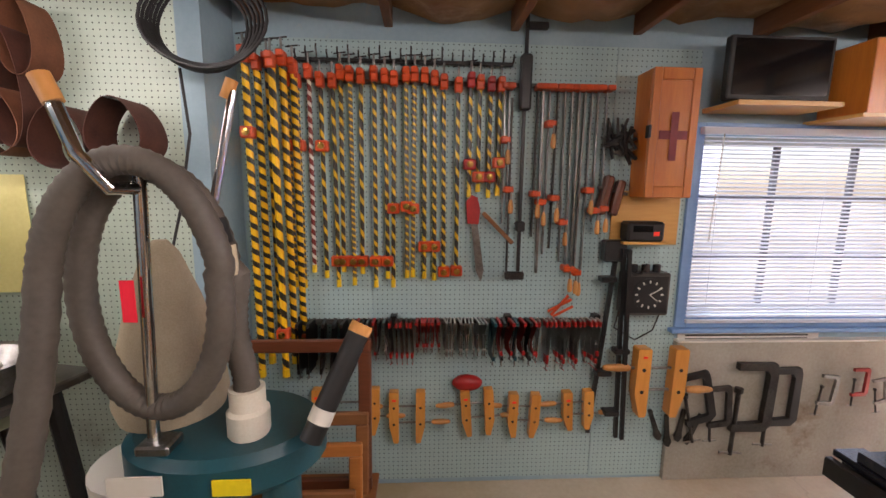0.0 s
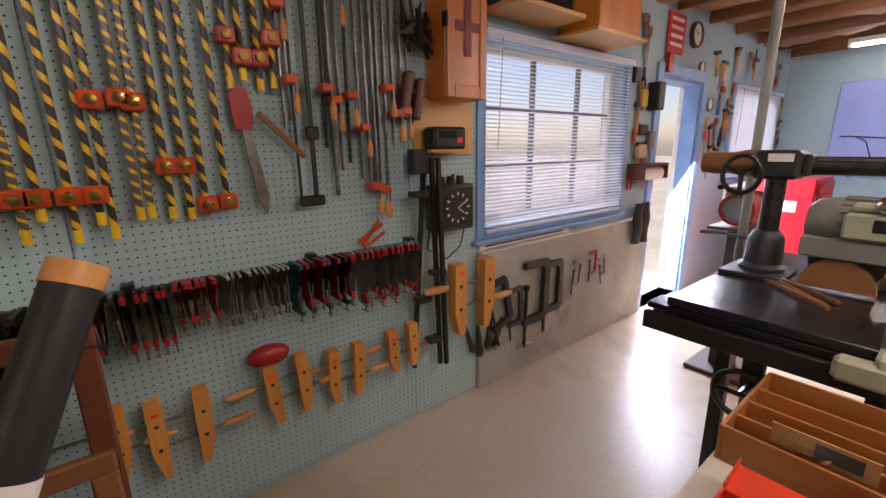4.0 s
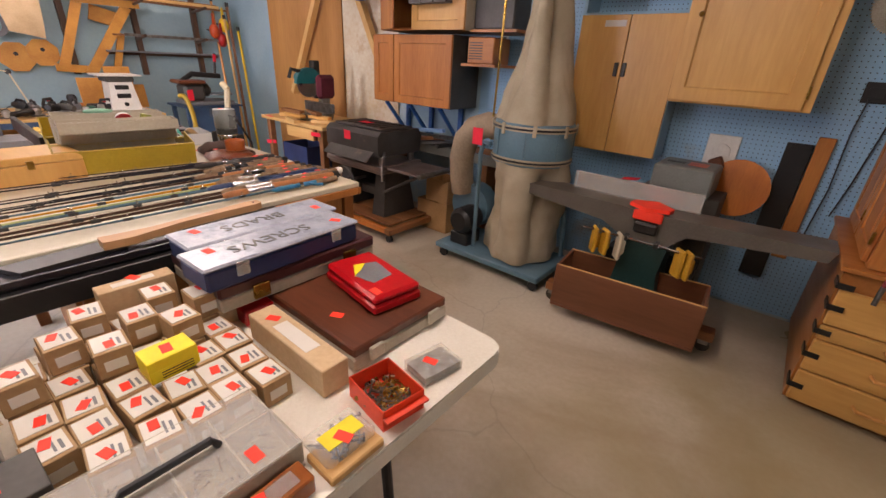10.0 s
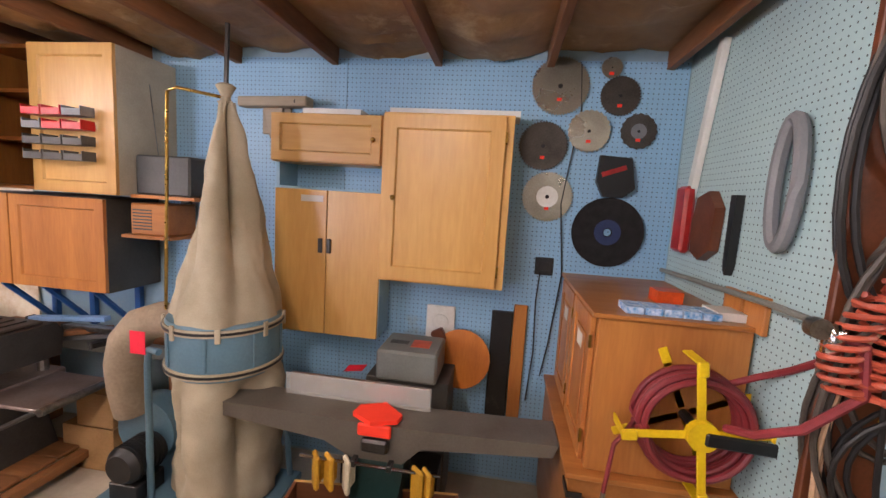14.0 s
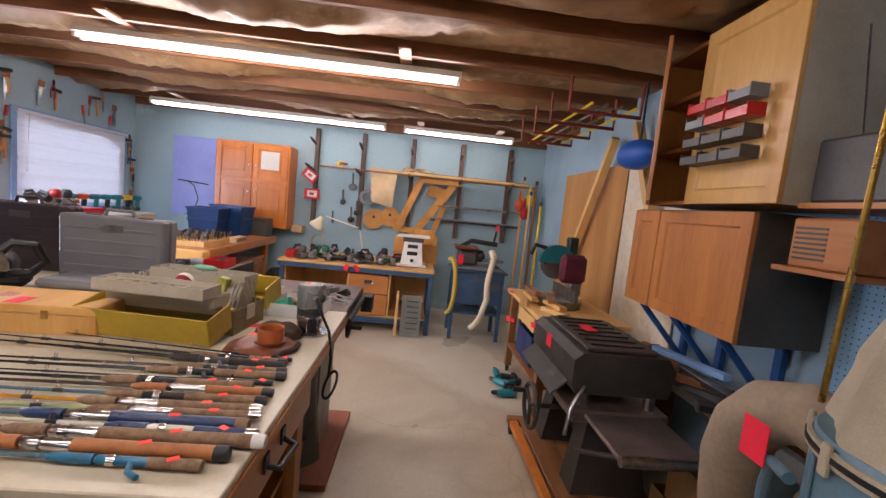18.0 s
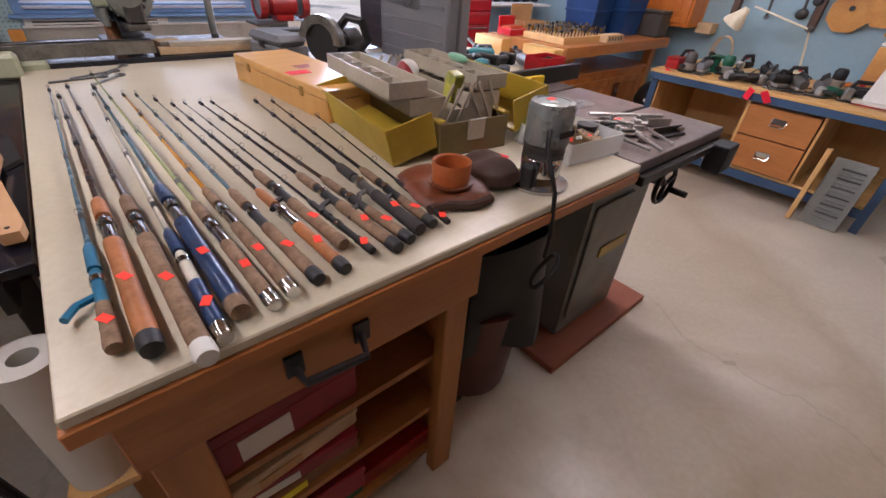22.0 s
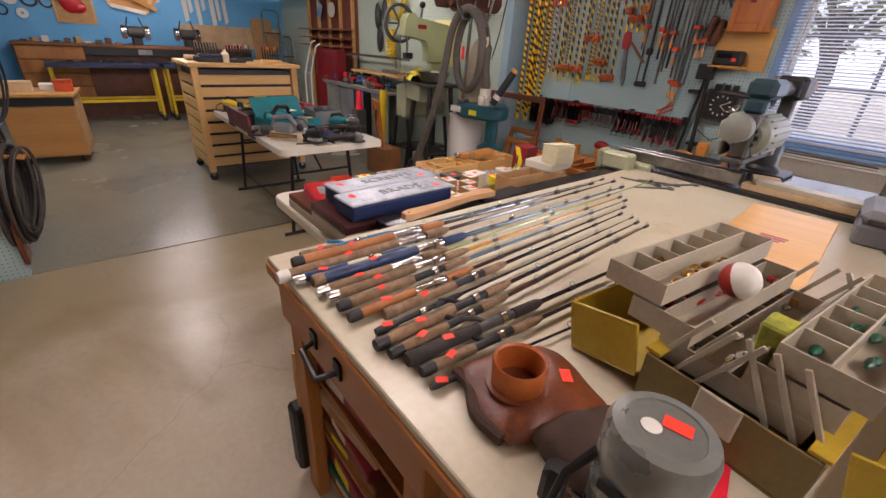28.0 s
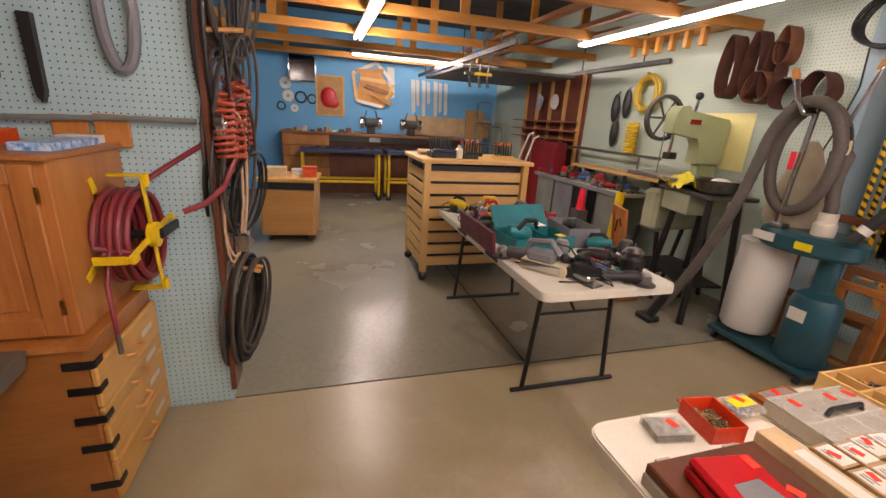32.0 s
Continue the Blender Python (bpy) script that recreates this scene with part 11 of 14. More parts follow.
for k, (y, z, a, mt_) in enumerate(((0.46, 1.72, 35, M_REDBOX), (0.42, 1.47, 0, M_REDBOX))):
    t = thing("red_packet", "red and white hanging packet on the rack post", "packet", Matrix.Translation((6.57, y, z)) @ Matrix.Rotation(radians(a), 4, "X"), "red packets")
    part("card", B(-0.012, -0.1, -0.07, 0.012, 0.1, 0.07, 0.004), mt_, t)
    part("name_panel", B(-0.0145, -0.07, -0.04, -0.0125, 0.06, 0.045), M_PAPER, t)
    part("print_bar", B(-0.0158, -0.03, -0.015, -0.0148, 0.03, 0.02), M_REDBOX, t)

# desk lamp clamped to the east bench
dl = thing("desk_lamp", "cream spring-arm desk lamp on the east bench", "lamp", Matrix.Translation((0, 0, 0)))
M_CREAM = surface("cream_enamel", "ddd2b4", 0.35, 0, "cdbf9e", 5, 60, 0.03)
part("clamp_base", B(6.2, -0.42, 0.745, 6.3, -0.32, 0.79, 0.006), M_CREAM, dl)
for o in (-0.012, 0.012):
    part("lower_arm", C((6.25 + o, -0.37, 0.79), (6.3 + o, -0.3, 1.08), 0.006, n=7), M_CREAM, dl)
    part("upper_arm", C((6.3 + o, -0.3, 1.08), (6.3 + o, 0.15, 1.2), 0.006, n=7), M_CREAM, dl)
part("joint", Geo().ball((6.3, -0.3, 1.08), 0.025, 8), M_DGREY, dl)
part("shade", Geo().lathe([(0.09, 0), (0.085, 0.03), (0.045, 0.1), (0.028, 0.15), (0.0, 0.155)], 24, Matrix.Translation((6.28, 0.27, 1.05)) @ rot("X", 30)), M_CREAM, dl)

# ---- east bench: blue frame, two drawers ----
ZB, XB0, XB1, YB0, YB1 = 0.74, 5.33, 6.32, -1.3, 0.42
eb = thing("workbench", "blue-framed plywood workbench with two drawers and open shelves", "workbench", Matrix.Translation((0, 0, 0)))
part("worktop", B(XB0, YB0, ZB - 0.022, XB1, YB1, ZB, 0.002), M_PINEY, eb, "worn plywood top")
M_BENCHBLUE = surface("dull_blue_paint", "34506f", 0.5, 0, "263c56", 5, 90, 0.1, wear="6a6254", wear_amount=0.25)
part("apron", B(XB0 + 0.004, YB0 + 0.005, ZB - 0.075, XB0 + 0.03, YB1 - 0.005, ZB - 0.0225, 0.002), M_BENCHBLUE, eb)
part("apron", B(XB0 + 0.03, YB1 - 0.03, ZB - 0.075, XB1, YB1 - 0.006, ZB - 0.0225, 0.002), M_BENCHBLUE, eb)
for y in (YB0 + 0.03, YB1 - 0.05):
    part("leg", B(XB0 + 0.03, y - 0.02, 0, XB0 + 0.08, y + 0.03, ZB - 0.075, 0.002), M_BENCHBLUE, eb)
    part("leg", B(XB1 - 0.06, y - 0.02, 0, XB1 - 0.01, y + 0.03, ZB - 0.0225, 0.002), M_BENCHBLUE, eb)
part("lower_rail", B(XB0 + 0.034, YB0 + 0.06, 0.1, XB0 + 0.06, YB1 - 0.07, 0.16, 0.002), M_BENCHBLUE, eb)
part("lower_shelf", B(XB0 + 0.062, YB0 + 0.06, 0.162, XB1 - 0.07, YB1 - 0.07, 0.18), M_PINEY, eb)
for ya in (-0.82, -0.35, 0.34):
    part("partition", B(XB0 + 0.06, ya, 0.181, XB1 - 0.102, ya + 0.018, ZB - 0.08), M_PINEZ, eb)
part("back_panel", B(XB1 - 0.1, YB0 + 0.06, 0.181, XB1 - 0.09, 0.355, ZB - 0.08), M_PINEZ, eb)
for z0, z1 in ((0.43, 0.64), (0.19, 0.42)):
    d = part("drawer", B(XB0 + 0.042, -0.795, z0, XB0 + 0.3, -0.355, z1, 0.003), M_HONEYY, eb)
    part("bail_plate", B(XB0 + 0.036, -0.62, z0 + 0.11, XB0 + 0.042, -0.53, z0 + 0.15, 0.002), M_CHROME, d)
    part("bail", Geo().tube([(XB0 + 0.034, -0.62, z0 + 0.13), (XB0 + 0.014, -0.615, z0 + 0.1), (XB0 + 0.014, -0.535, z0 + 0.1), (XB0 + 0.034, -0.53, z0 + 0.13)], 0.006, 7), M_CHROME, d)
# louvred panel and stick leaning on the bench
lp = thing("louvred_panel", "grey louvred metal panel leaning against the bench", "panel", Matrix.Translation((5.26, -1.08, 0.0)) @ Matrix.Rotation(radians(12), 4, "Y"))
part("sheet", B(-0.012, -0.11, 0.004, 0, 0.11, 0.46, 0.002), M_GREY, lp)
for q in range(12):
    part("louvre", B(-0.022, -0.08, 0.06 + 0.03 * q, -0.012, 0.05, 0.072 + 0.03 * q, 0.003), M_DGREY if q % 2 else M_GREY, lp)
solo("pine_offcut", B(-0.03, -0.015, 0, 0.03, 0.015, 0.5, 0.002), M_PINEZ, "pine stick leaning against the bench", "offcut", Matrix.Translation((5.23, -0.92, 0.003)) @ Matrix.Rotation(radians(9), 4, "Y"))


def bench_grinder(x, y, z, a, body, lab, name="power_sander"):
    """One of four kinds of small corded tool: sander, router, jigsaw, angle grinder."""
    kind = int(abs(x * 37 + y * 53)) % 4
    name = (name, "plunge_router", "jigsaw", "angle_grinder")[kind]
    t = thing(name, lab, "power tool", Matrix.Translation((x, y, z)) @ Matrix.Rotation(a, 4, "Z"), "power tools on the benches")
    cord = Geo().tube([(0.09, 0, 0.07), (0.13, 0.02, 0.05), (0.12, 0.07, 0.012), (0.04, 0.09, 0.008), (-0.05, 0.08, 0.008), (-0.09, 0.04, 0.008)], 0.004, 6)
    if kind == 0:
        part("base_plate", B(-0.085, -0.042, 0, 0.085, 0.042, 0.012, 0.003), M_STEEL, t)
        part("gear_case", B(-0.06, -0.034, 0.0125, 0.05, 0.034, 0.05, 0.012), M_ALU, t)
        part("motor_housing", Geo().lathe([(0.028, -0.07), (0.036, -0.055), (0.037, 0.03), (0.03, 0.05), (0.024, 0.075)], 16, Matrix.Translation((0, 0, 0.07)) @ rot("Y", 82)), body, t)
        part("grip", Geo().tube([(-0.06, 0, 0.085), (-0.05, 0, 0.115), (0.02, 0, 0.125), (0.055, 0, 0.09)], 0.012, 8), M_BLACKP, t)
    elif kind == 1:
        part("base_plate", Geo().lathe([(0.0, 0), (0.072, 0), (0.074, 0.006), (0.03, 0.012), (0.0, 0.012)], 22), M_BLACKP, t)
        part("collar", Geo().lathe([(0.034, 0.012), (0.046, 0.02), (0.046, 0.06), (0.04, 0.068)], 20), M_ALU, t)
        part("motor_housing", Geo().lathe([(0.038, 0.069), (0.042, 0.075), (0.042, 0.125), (0.03, 0.145), (0.0, 0.148)], 20), body, t)
        for s in (-1, 1):
            part("knob", Geo().lathe([(0.008, 0.045), (0.01, 0.05), (0.018, 0.065), (0.016, 0.09), (0.0, 0.094)], 12, Matrix.Translation((0, 0, 0.045)) @ rot("X", 90 * s)), M_BLACKP if body != M_BLACKP else M_OAKOR, t)
    elif kind == 2:
        part("shoe", B(-0.07, -0.032, 0, 0.08, 0.032, 0.004, 0.001), M_ALU, t)
        part("gear_case", B(0.02, -0.026, 0.0045, 0.075, 0.026, 0.085, 0.012), M_ALU, t)
        part("motor_housing", B(-0.1, -0.028, 0.03, 0.019, 0.028, 0.082, 0.02), body, t)
        part("grip", Geo().tube([(0.05, 0, 0.085), (0.03, 0, 0.125), (-0.06, 0, 0.125), (-0.095, 0, 0.075)], 0.014, 8), body, t)
        part("trigger", B(-0.02, -0.006, 0.1, 0.01, 0.006, 0.113, 0.002), M_REDBOX, t)
    else:
        part("motor_housing", Geo().lathe([(0.018, -0.12), (0.026, -0.11), (0.024, -0.02), (0.033, 0.0), (0.034, 0.06), (0.026, 0.075)], 16, Matrix.Translation((0, 0, 0.04)) @ rot("Y", 86)), body, t)
        part("gear_head", Geo().lathe([(0.03, -0.028), (0.034, -0.01), (0.03, 0.018), (0.016, 0.03), (0, 0.03)], 16, Matrix.Translation((0.1, 0, 0.042))), M_ALU, t)
        part("abrasive_disc", C((0.1, 0, 0.006), (0.1, 0, 0.012), 0.056, n=24), M_DGREY, t)
        part("side_handle", Geo().tube([(0.1, 0.03, 0.045), (0.1, 0.07, 0.05), (0.1, 0.13, 0.052)], 0.012, 8), M_BLACKP, t)
        cord = Geo().tube([(-0.12, 0, 0.03), (-0.17, 0.02, 0.012), (-0.16, 0.09, 0.008), (-0.06, 0.1, 0.008), (0.02, 0.07, 0.008)], 0.004, 6)
    part("cord", cord, M_CORD, t)
    return t


r_ = random.Random(8)
for k in range(13):
    y = 0.3 - k * 0.105
    x = 5.55 + r_.uniform(-0.1, 0.14) + (0.18 if k % 3 == 0 else 0)
    mt_ = (M_BLACKP, M_DGREY, M_CASEGREY, M_GREEN, M_BLACKP, M_DSTEEL, M_STEEL)[k % 7]
    bench_grinder(x, y, ZB, r_.uniform(0, 6.2), mt_, "dark corded power tool on the plywood bench")
    if k % 2:
        bench_grinder(x + 0.3, y - 0.03, ZB, r_.uniform(0, 6.2), M_BLACKP if k % 4 else M_DGREY, "dark corded power tool on the plywood bench")
for x, y, a in ((5.36, -0.33, 20), (5.36, -0.44, -30), (5.42, 0.3, 10)):
    solo("red_price_tag", B(-0.045, -0.022, 0, 0.045, 0.022, 0.001), M_TAGRED, "bright red paper price tag on the bench edge", "price tag", Matrix.Translation((x - 0.05, y, ZB - 0.03)) @ Matrix.Rotation(radians(a), 4, "X") @ rot("Y", 70), "red tags")
rb = thing("small_red_case", "small red metal case on the bench end", "case", Matrix.Translation((5.55, 0.33, ZB)))
part("body", B(-0.08, -0.05, 0, 0.08, 0.05, 0.07, 0.006), M_REDTOOL, rb)
part("lid", B(-0.082, -0.052, 0.071, 0.082, 0.052, 0.085, 0.004), M_REDTOOL, rb)
gc = thing("green_cord_coil", "pale cord looped round a green reel on the bench", "cord", Matrix.Translation((5.75, 0.1, ZB)))
part("reel", Geo().lathe([(0.06, 0), (0.06, 0.01), (0.03, 0.02), (0.03, 0.1), (0.06, 0.11), (0.06, 0.12)], 18), M_GREEN, gc)
for k in range(4):
    part("loop", Geo().tube([(0.02 * k + 0.12 * math.cos(a) * (0.5 + 0.12 * k), 0.1 * math.cos(a), 0.14 + 0.12 * math.sin(a)) for a in [i * math.pi / 9 for i in range(18)]], 0.004, 6, True), M_TANHOSE, gc)
# white bench machine with black switches
wm = thing("bench_sander", "white bench machine with black openings and a flat top", "bench machine", Matrix.Translation((5.75, -1.03, ZB)) @ Matrix.Rotation(radians(180), 4, "Z"))
part("base", B(-0.1, -0.17, 0, 0.24, 0.17, 0.03, 0.006), M_WHITE, wm)
part("base_trim", B(0.2405, -0.165, 0.004, 0.243, 0.165, 0.012), M_REDTOOL, wm)
part("column", Geo().add([(-0.08, -0.12, 0.03), (0.2, -0.13, 0.03), (0.2, 0.13, 0.03), (-0.08, 0.12, 0.03), (-0.08, -0.1, 0.29), (0.16, -0.1, 0.29), (0.16, 0.1, 0.29), (-0.08, 0.1, 0.29)], [(0, 3, 2, 1), (4, 5, 6, 7), (0, 1, 5, 4), (1, 2, 6, 5), (2, 3, 7, 6), (3, 0, 4, 7)]), M_WHITE, wm)
for z, x in ((0.24, 0.168), (0.16, 0.182)):
    part("opening", B(x - 0.006, -0.06, z - 0.022, x + 0.004, 0.06, z + 0.022, 0.003), M_BLACK, wm)
part("knob", C((0.185, 0, 0.08), (0.21, 0, 0.08), 0.02, n=14), M_BLACKP, wm)
part("roller_bed", B(-0.1, -0.12, 0.291, 0.17, 0.12, 0.345, 0.006), M_DGREY, wm)
part("top_plate", B(-0.13, -0.19, 0.346, 0.2, 0.19, 0.362, 0.003), M_WHITE, wm)
for k, (x, y, h) in enumerate(((6.1, -0.9, 0.3), (6.05, -1.15, 0.42), (5.95, -1.22, 0.24))):
    solo("plywood_offcut", B(-0.012, -0.12, 0, 0.012, 0.12, h, 0.002), M_JIG, "plywood offcut standing on the bench", "offcut", Matrix.Translation((x, y, ZB + 0.002)) @ Matrix.Rotation(radians(8), 4, "Y"), "offcuts on the bench")

# ---- blue scroll saw stand with a cream hose ----
ls = thing("bench_machine_stand", "blue steel stand carrying a dark scroll saw", "machine stand", Matrix.Translation((5.55, -1.8, 0)))
for x in (-0.2, 0.2):
    for y in (-0.27, 0.27):
        part("leg", Geo().box(x - 0.02, y - 0.02, 0, x + 0.02, y + 0.02, 0.78, 0.003), M_BENCHBLUE, ls)
part("top_tray", B(-0.25, -0.32, 0.78, 0.25, 0.32, 0.8, 0.004), M_BENCHBLUE, ls)
part("front_panel", B(-0.228, -0.248, 0.42, -0.22, 0.248, 0.779), M_BENCHBLUE, ls)
part("shelf", B(-0.218, -0.29, 0.3, 0.24, 0.29, 0.32, 0.004), M_BENCHBLUE, ls)
part("motor", Geo().lathe([(0.05, -0.14), (0.08, -0.12), (0.08, 0.1), (0.04, 0.13)], 20, Matrix.Translation((0, 0, 0.42)) @ rot("X", 90)), M_DGREY, ls)
part("machine_base", B(-0.2, -0.26, 0.801, 0.2, 0.24, 0.84, 0.008), M_CASEGREY, ls)
part("headstock", B(-0.12, 0.02, 0.841, 0.12, 0.24, 1.02, 0.03), M_DGREY, ls)
part("chuck", Geo().lathe([(0.06, 0), (0.07, 0.02), (0.07, 0.06), (0.03, 0.09)], 18, Matrix.Translation((-0.02, 0.02, 0.95)) @ rot("X", 90)), M_DSTEEL, ls)
part("arm", Geo().tube([(-0.02, 0.22, 1.04), (-0.02, 0.1, 1.12), (-0.03, -0.2, 1.1)], 0.028, 10), M_BLACK, ls)
part("work_table", C((-0.04, -0.16, 0.9), (-0.04, -0.16, 0.915), 0.14, n=24), M_STEEL, ls)
part("lever", C((0, -0.16, 1.1), (0.02, -0.2, 1.34), 0.014, n=9), M_BLACK, ls)
part("red_tape", C((0.012, -0.185, 1.25), (0.018, -0.197, 1.325), 0.017, n=9), M_TAGRED, ls)
part("red_tag", B(-0.24, 0.2, 0.86, -0.236, 0.26, 0.97), M_TAGRED, ls)
part("maroon_cover", B(-0.18, 0.02, 1.021, 0.1, 0.3, 1.06, 0.015), M_CHERRY, ls)
M_CREAMHOSE = surface("cream_ribbed_hose", "d8ccae", 0.6, 0, "c2b491", 8, 60, 0.15)
hp = []
for i in range(41):
    u = i / 40
    hp.append((5.2 - 0.06 * math.sin(math.pi * u), -1.92 + 0.05 * math.sin(5 * u) + 0.42 * max(0, u - 0.45), 0.98 - 1.15 * u + 0.35 * u * u))
cr = thing("vacuum_hose", "cream ribbed hose hanging from the machine stand", "hose", Matrix.Translation((0, 0, 0)))
part("hose", Geo().tube(hp, 0.03, 9, wave=0.004), M_CREAMHOSE, cr)
hp2 = [(5.28 + 0.05 * math.cos(a), -1.47 + 0.06 * math.cos(a), 0.62 + 0.3 * math.sin(a)) for a in [radians(70 + 10 * i) for i in range(22)]]
part("yellow_hose", Geo().tube(hp2, 0.024, 9), M_MUSTARD, cr)
part("cuff", C(hp[0], (5.26, -1.9, 1.04), 0.034, n=12), M_CREAM, cr)
# poles and tools in the corner
for k, (y, x, top, mt_, r) in enumerate(((-2.52, 6.3, 1.75, M_PINEZ, 0.016), (-2.6, 6.35, 1.9, M_OLDWOOD, 0.018), (-2.66, 6.25, 1.62, M_YELLOW, 0.016), (-2.45, 6.45, 1.95, M_HANDLE, 0.015))):
    t = thing("long_pole", "long tool handle leaning in the room corner", "pole", Matrix.Translation((x, y, 0)), "poles in the corner")
    part("shaft", C((-0.25, 0.06, 0.01), (0.08, -0.03, top), r, n=9), mt_, t)
    part("cap", C((0.08, -0.03, top), (0.084, -0.031, top + 0.05), r * 1.25, n=9), M_BLACKP, t)
for k, (y, z, mt_) in enumerate(((-2.42, 1.6, M_ORANGE), (-2.55, 1.68, M_YELLOW), (-2.5, 1.5, M_REDTOOL))):
    t = thing("corner_tool", "orange garden tool hung in the room corner", "tool", Matrix.Translation((6.42, y, z)), "tools in the corner")
    part("body", Geo().ball((0, 0, 0), 0.08, 9, (0.7, 0.8, 1.1)), mt_, t)
    part("nozzle", C((0, 0, 0.05), (-0.05, 0.02, 0.2), 0.022, 0.012, n=9), mt_, t)
    part("bracket", C((0, 0, 0), (0.24, -0.01, 0.02), 0.01, n=7), M_DSTEEL, t)

# ---- north-east cabinet bench with end vises ----
NX0, NX1, NY0, NY1, NZ = 4.62, 6.34, 0.78, 1.62, 0.87
nb = thing("cabinet_workbench", "honey wood workbench with end vises over a two-door cabinet", "workbench", Matrix.Translation((0, 0, 0)))
part("worktop", B(NX0, NY0, NZ - 0.085, NX1, NY1, NZ, 0.004), M_HONEYX, nb)
for x in (NX0 + 0.18, NX1 - 0.14):
    for y in (NY0 + 0.06, NY1 - 0.14):
        part("leg", B(x - 0.045, y, 0, x + 0.045, y + 0.08, NZ - 0.086, 0.004), M_HONEY, nb)
part("shelf", B(NX0 + 0.2, NY0 + 0.07, 0.6, NX1 - 0.1, NY1 - 0.07, 0.63), M_HONEYX, nb)
cb = part("cabinet_body", B(NX0 + 0.228, NY0 + 0.09, 0.1, NX1 - 0.19, NY1 - 0.09, 0.599, 0.003), M_HONEY, nb)
part("plinth", B(NX0 + 0.24, NY0 + 0.12, 0, NX1 - 0.2, NY1 - 0.12, 0.099), M_OLDWOODX, nb)
wdt = (NX1 - 0.2 - NX0 - 0.24) / 2
for k in range(2):
    a = NX0 + 0.24 + k * wdt
    g = panel_door(0, 0.13, wdt - 0.01, 0.55, 0, 0.06, M_HONEY)
    d = part("door", Geo().add([(a + wdt - 0.01 - x, NY0 + 0.089 - y, z) for x, y, z in g.v], g.f), M_HONEY, nb)
    if k:
        part("dark_slot", B(a + 0.1, NY0 + 0.062, 0.2, a + 0.2, NY0 + 0.0665, 0.5), M_CHERRY, d)
        part("keyhole", C((a + 0.15, NY0 + 0.06, 0.43), (a + 0.15, NY0 + 0.05, 0.43), 0.022, n=12), M_STEEL, d)
for y0, y1 in ((NY0 - 0.03, NY0 + 0.28), (NY1 - 0.34, NY1 - 0.02)):
    v = part("vise_jaw", B(NX0 - 0.19, y0, NZ - 0.16, NX0 - 0.08, y1, NZ + 0.002, 0.006), M_MAPLE, nb, "pale wooden vise jaw")
    c = (y0 + y1) / 2
    part("screw", C((NX0 - 0.34, c, NZ - 0.08), (NX0, c, NZ - 0.08), 0.016, n=10), M_STEEL, v)
    part("handle", C((NX0 - 0.32, c - 0.1, NZ - 0.13), (NX0 - 0.32, c + 0.12, NZ - 0.02), 0.012, n=9), M_STEEL, v)
    part("hub", Geo().ball((NX0 - 0.32, c, NZ - 0.08), 0.034, 9), M_BLACK, v)
    for s in (-0.1, 0.12):
        part("ball_end", Geo().ball((NX0 - 0.32, c + s, NZ - 0.08 + s * 0.5), 0.02, 8), M_BLACK, v)
# bit tray with rows of router bits
bt_ = thing("bit_tray", "wooden tray crowded with rows of router bits", "tray", Matrix.Translation((5.0, 1.08, NZ)))
part("tray_base", B(-0.3, -0.2, 0, 0.32, 0.22, 0.05, 0.003), M_PINE, bt_)
for i in range(13):
    for j in range(7):
        x, y = -0.27 + i * 0.047, -0.17 + j * 0.06
        h = r_.uniform(0.02, 0.05)
        part("router_bit", Geo().cyl((x, y, 0.05), (x, y, 0.05 + h), 0.005, n=6).cyl((x, y, 0.05 + h), (x, y, 0.07 + h), r_.uniform(0.006, 0.014), n=8), (M_STEEL, M_CHROME, M_DSTEEL, M_BRASS)[(i + j) % 4], bt_)
sg = thing("small_bit_rack", "small pale rack with dark slots on the bench edge", "rack", Matrix.Translation((5.34, 0.86, NZ)))
part("block", B(-0.13, -0.05, 0, 0.13, 0.04, 0.06, 0.004), M_CARD2, sg)
for q in range(5):
    part("slot", B(-0.1 + q * 0.045, -0.0525, 0.015, -0.08 + q * 0.045, -0.0505, 0.045), M_BLACK, sg)
rc = thing("open_card_box", "open tan card box standing behind the bits", "box", Matrix.Translation((4.98, 1.5, NZ)))
open_box(rc, -0.14, -0.09, 0.14, 0.09, 0.1, 0.004, M_CARD, "box")
part("lid", B(-0.14, 0.086, 0.1, 0.14, 0.092, 0.22, 0.001), M_CARD, rc)
rdt = thing("red_bit_case", "red plastic case of drill bits", "case", Matrix.Translation((4.72, 1.45, NZ)))
part("body", B(-0.1, -0.08, 0, 0.1, 0.08, 0.05, 0.006), M_REDBOX, rdt)
part("lid", B(-0.1, 0.06, 0.051, 0.1, 0.08, 0.14, 0.006), M_REDBOX, rdt)
part("insert", B(-0.08, -0.06, 0.0505, 0.08, 0.05, 0.07, 0.004), M_ORANGE, rdt)
# blue crates
M_CRATE = surface("blue_crate_plastic", "1b3f70", 0.45, 0, "15325c", 4, 100, 0.08)


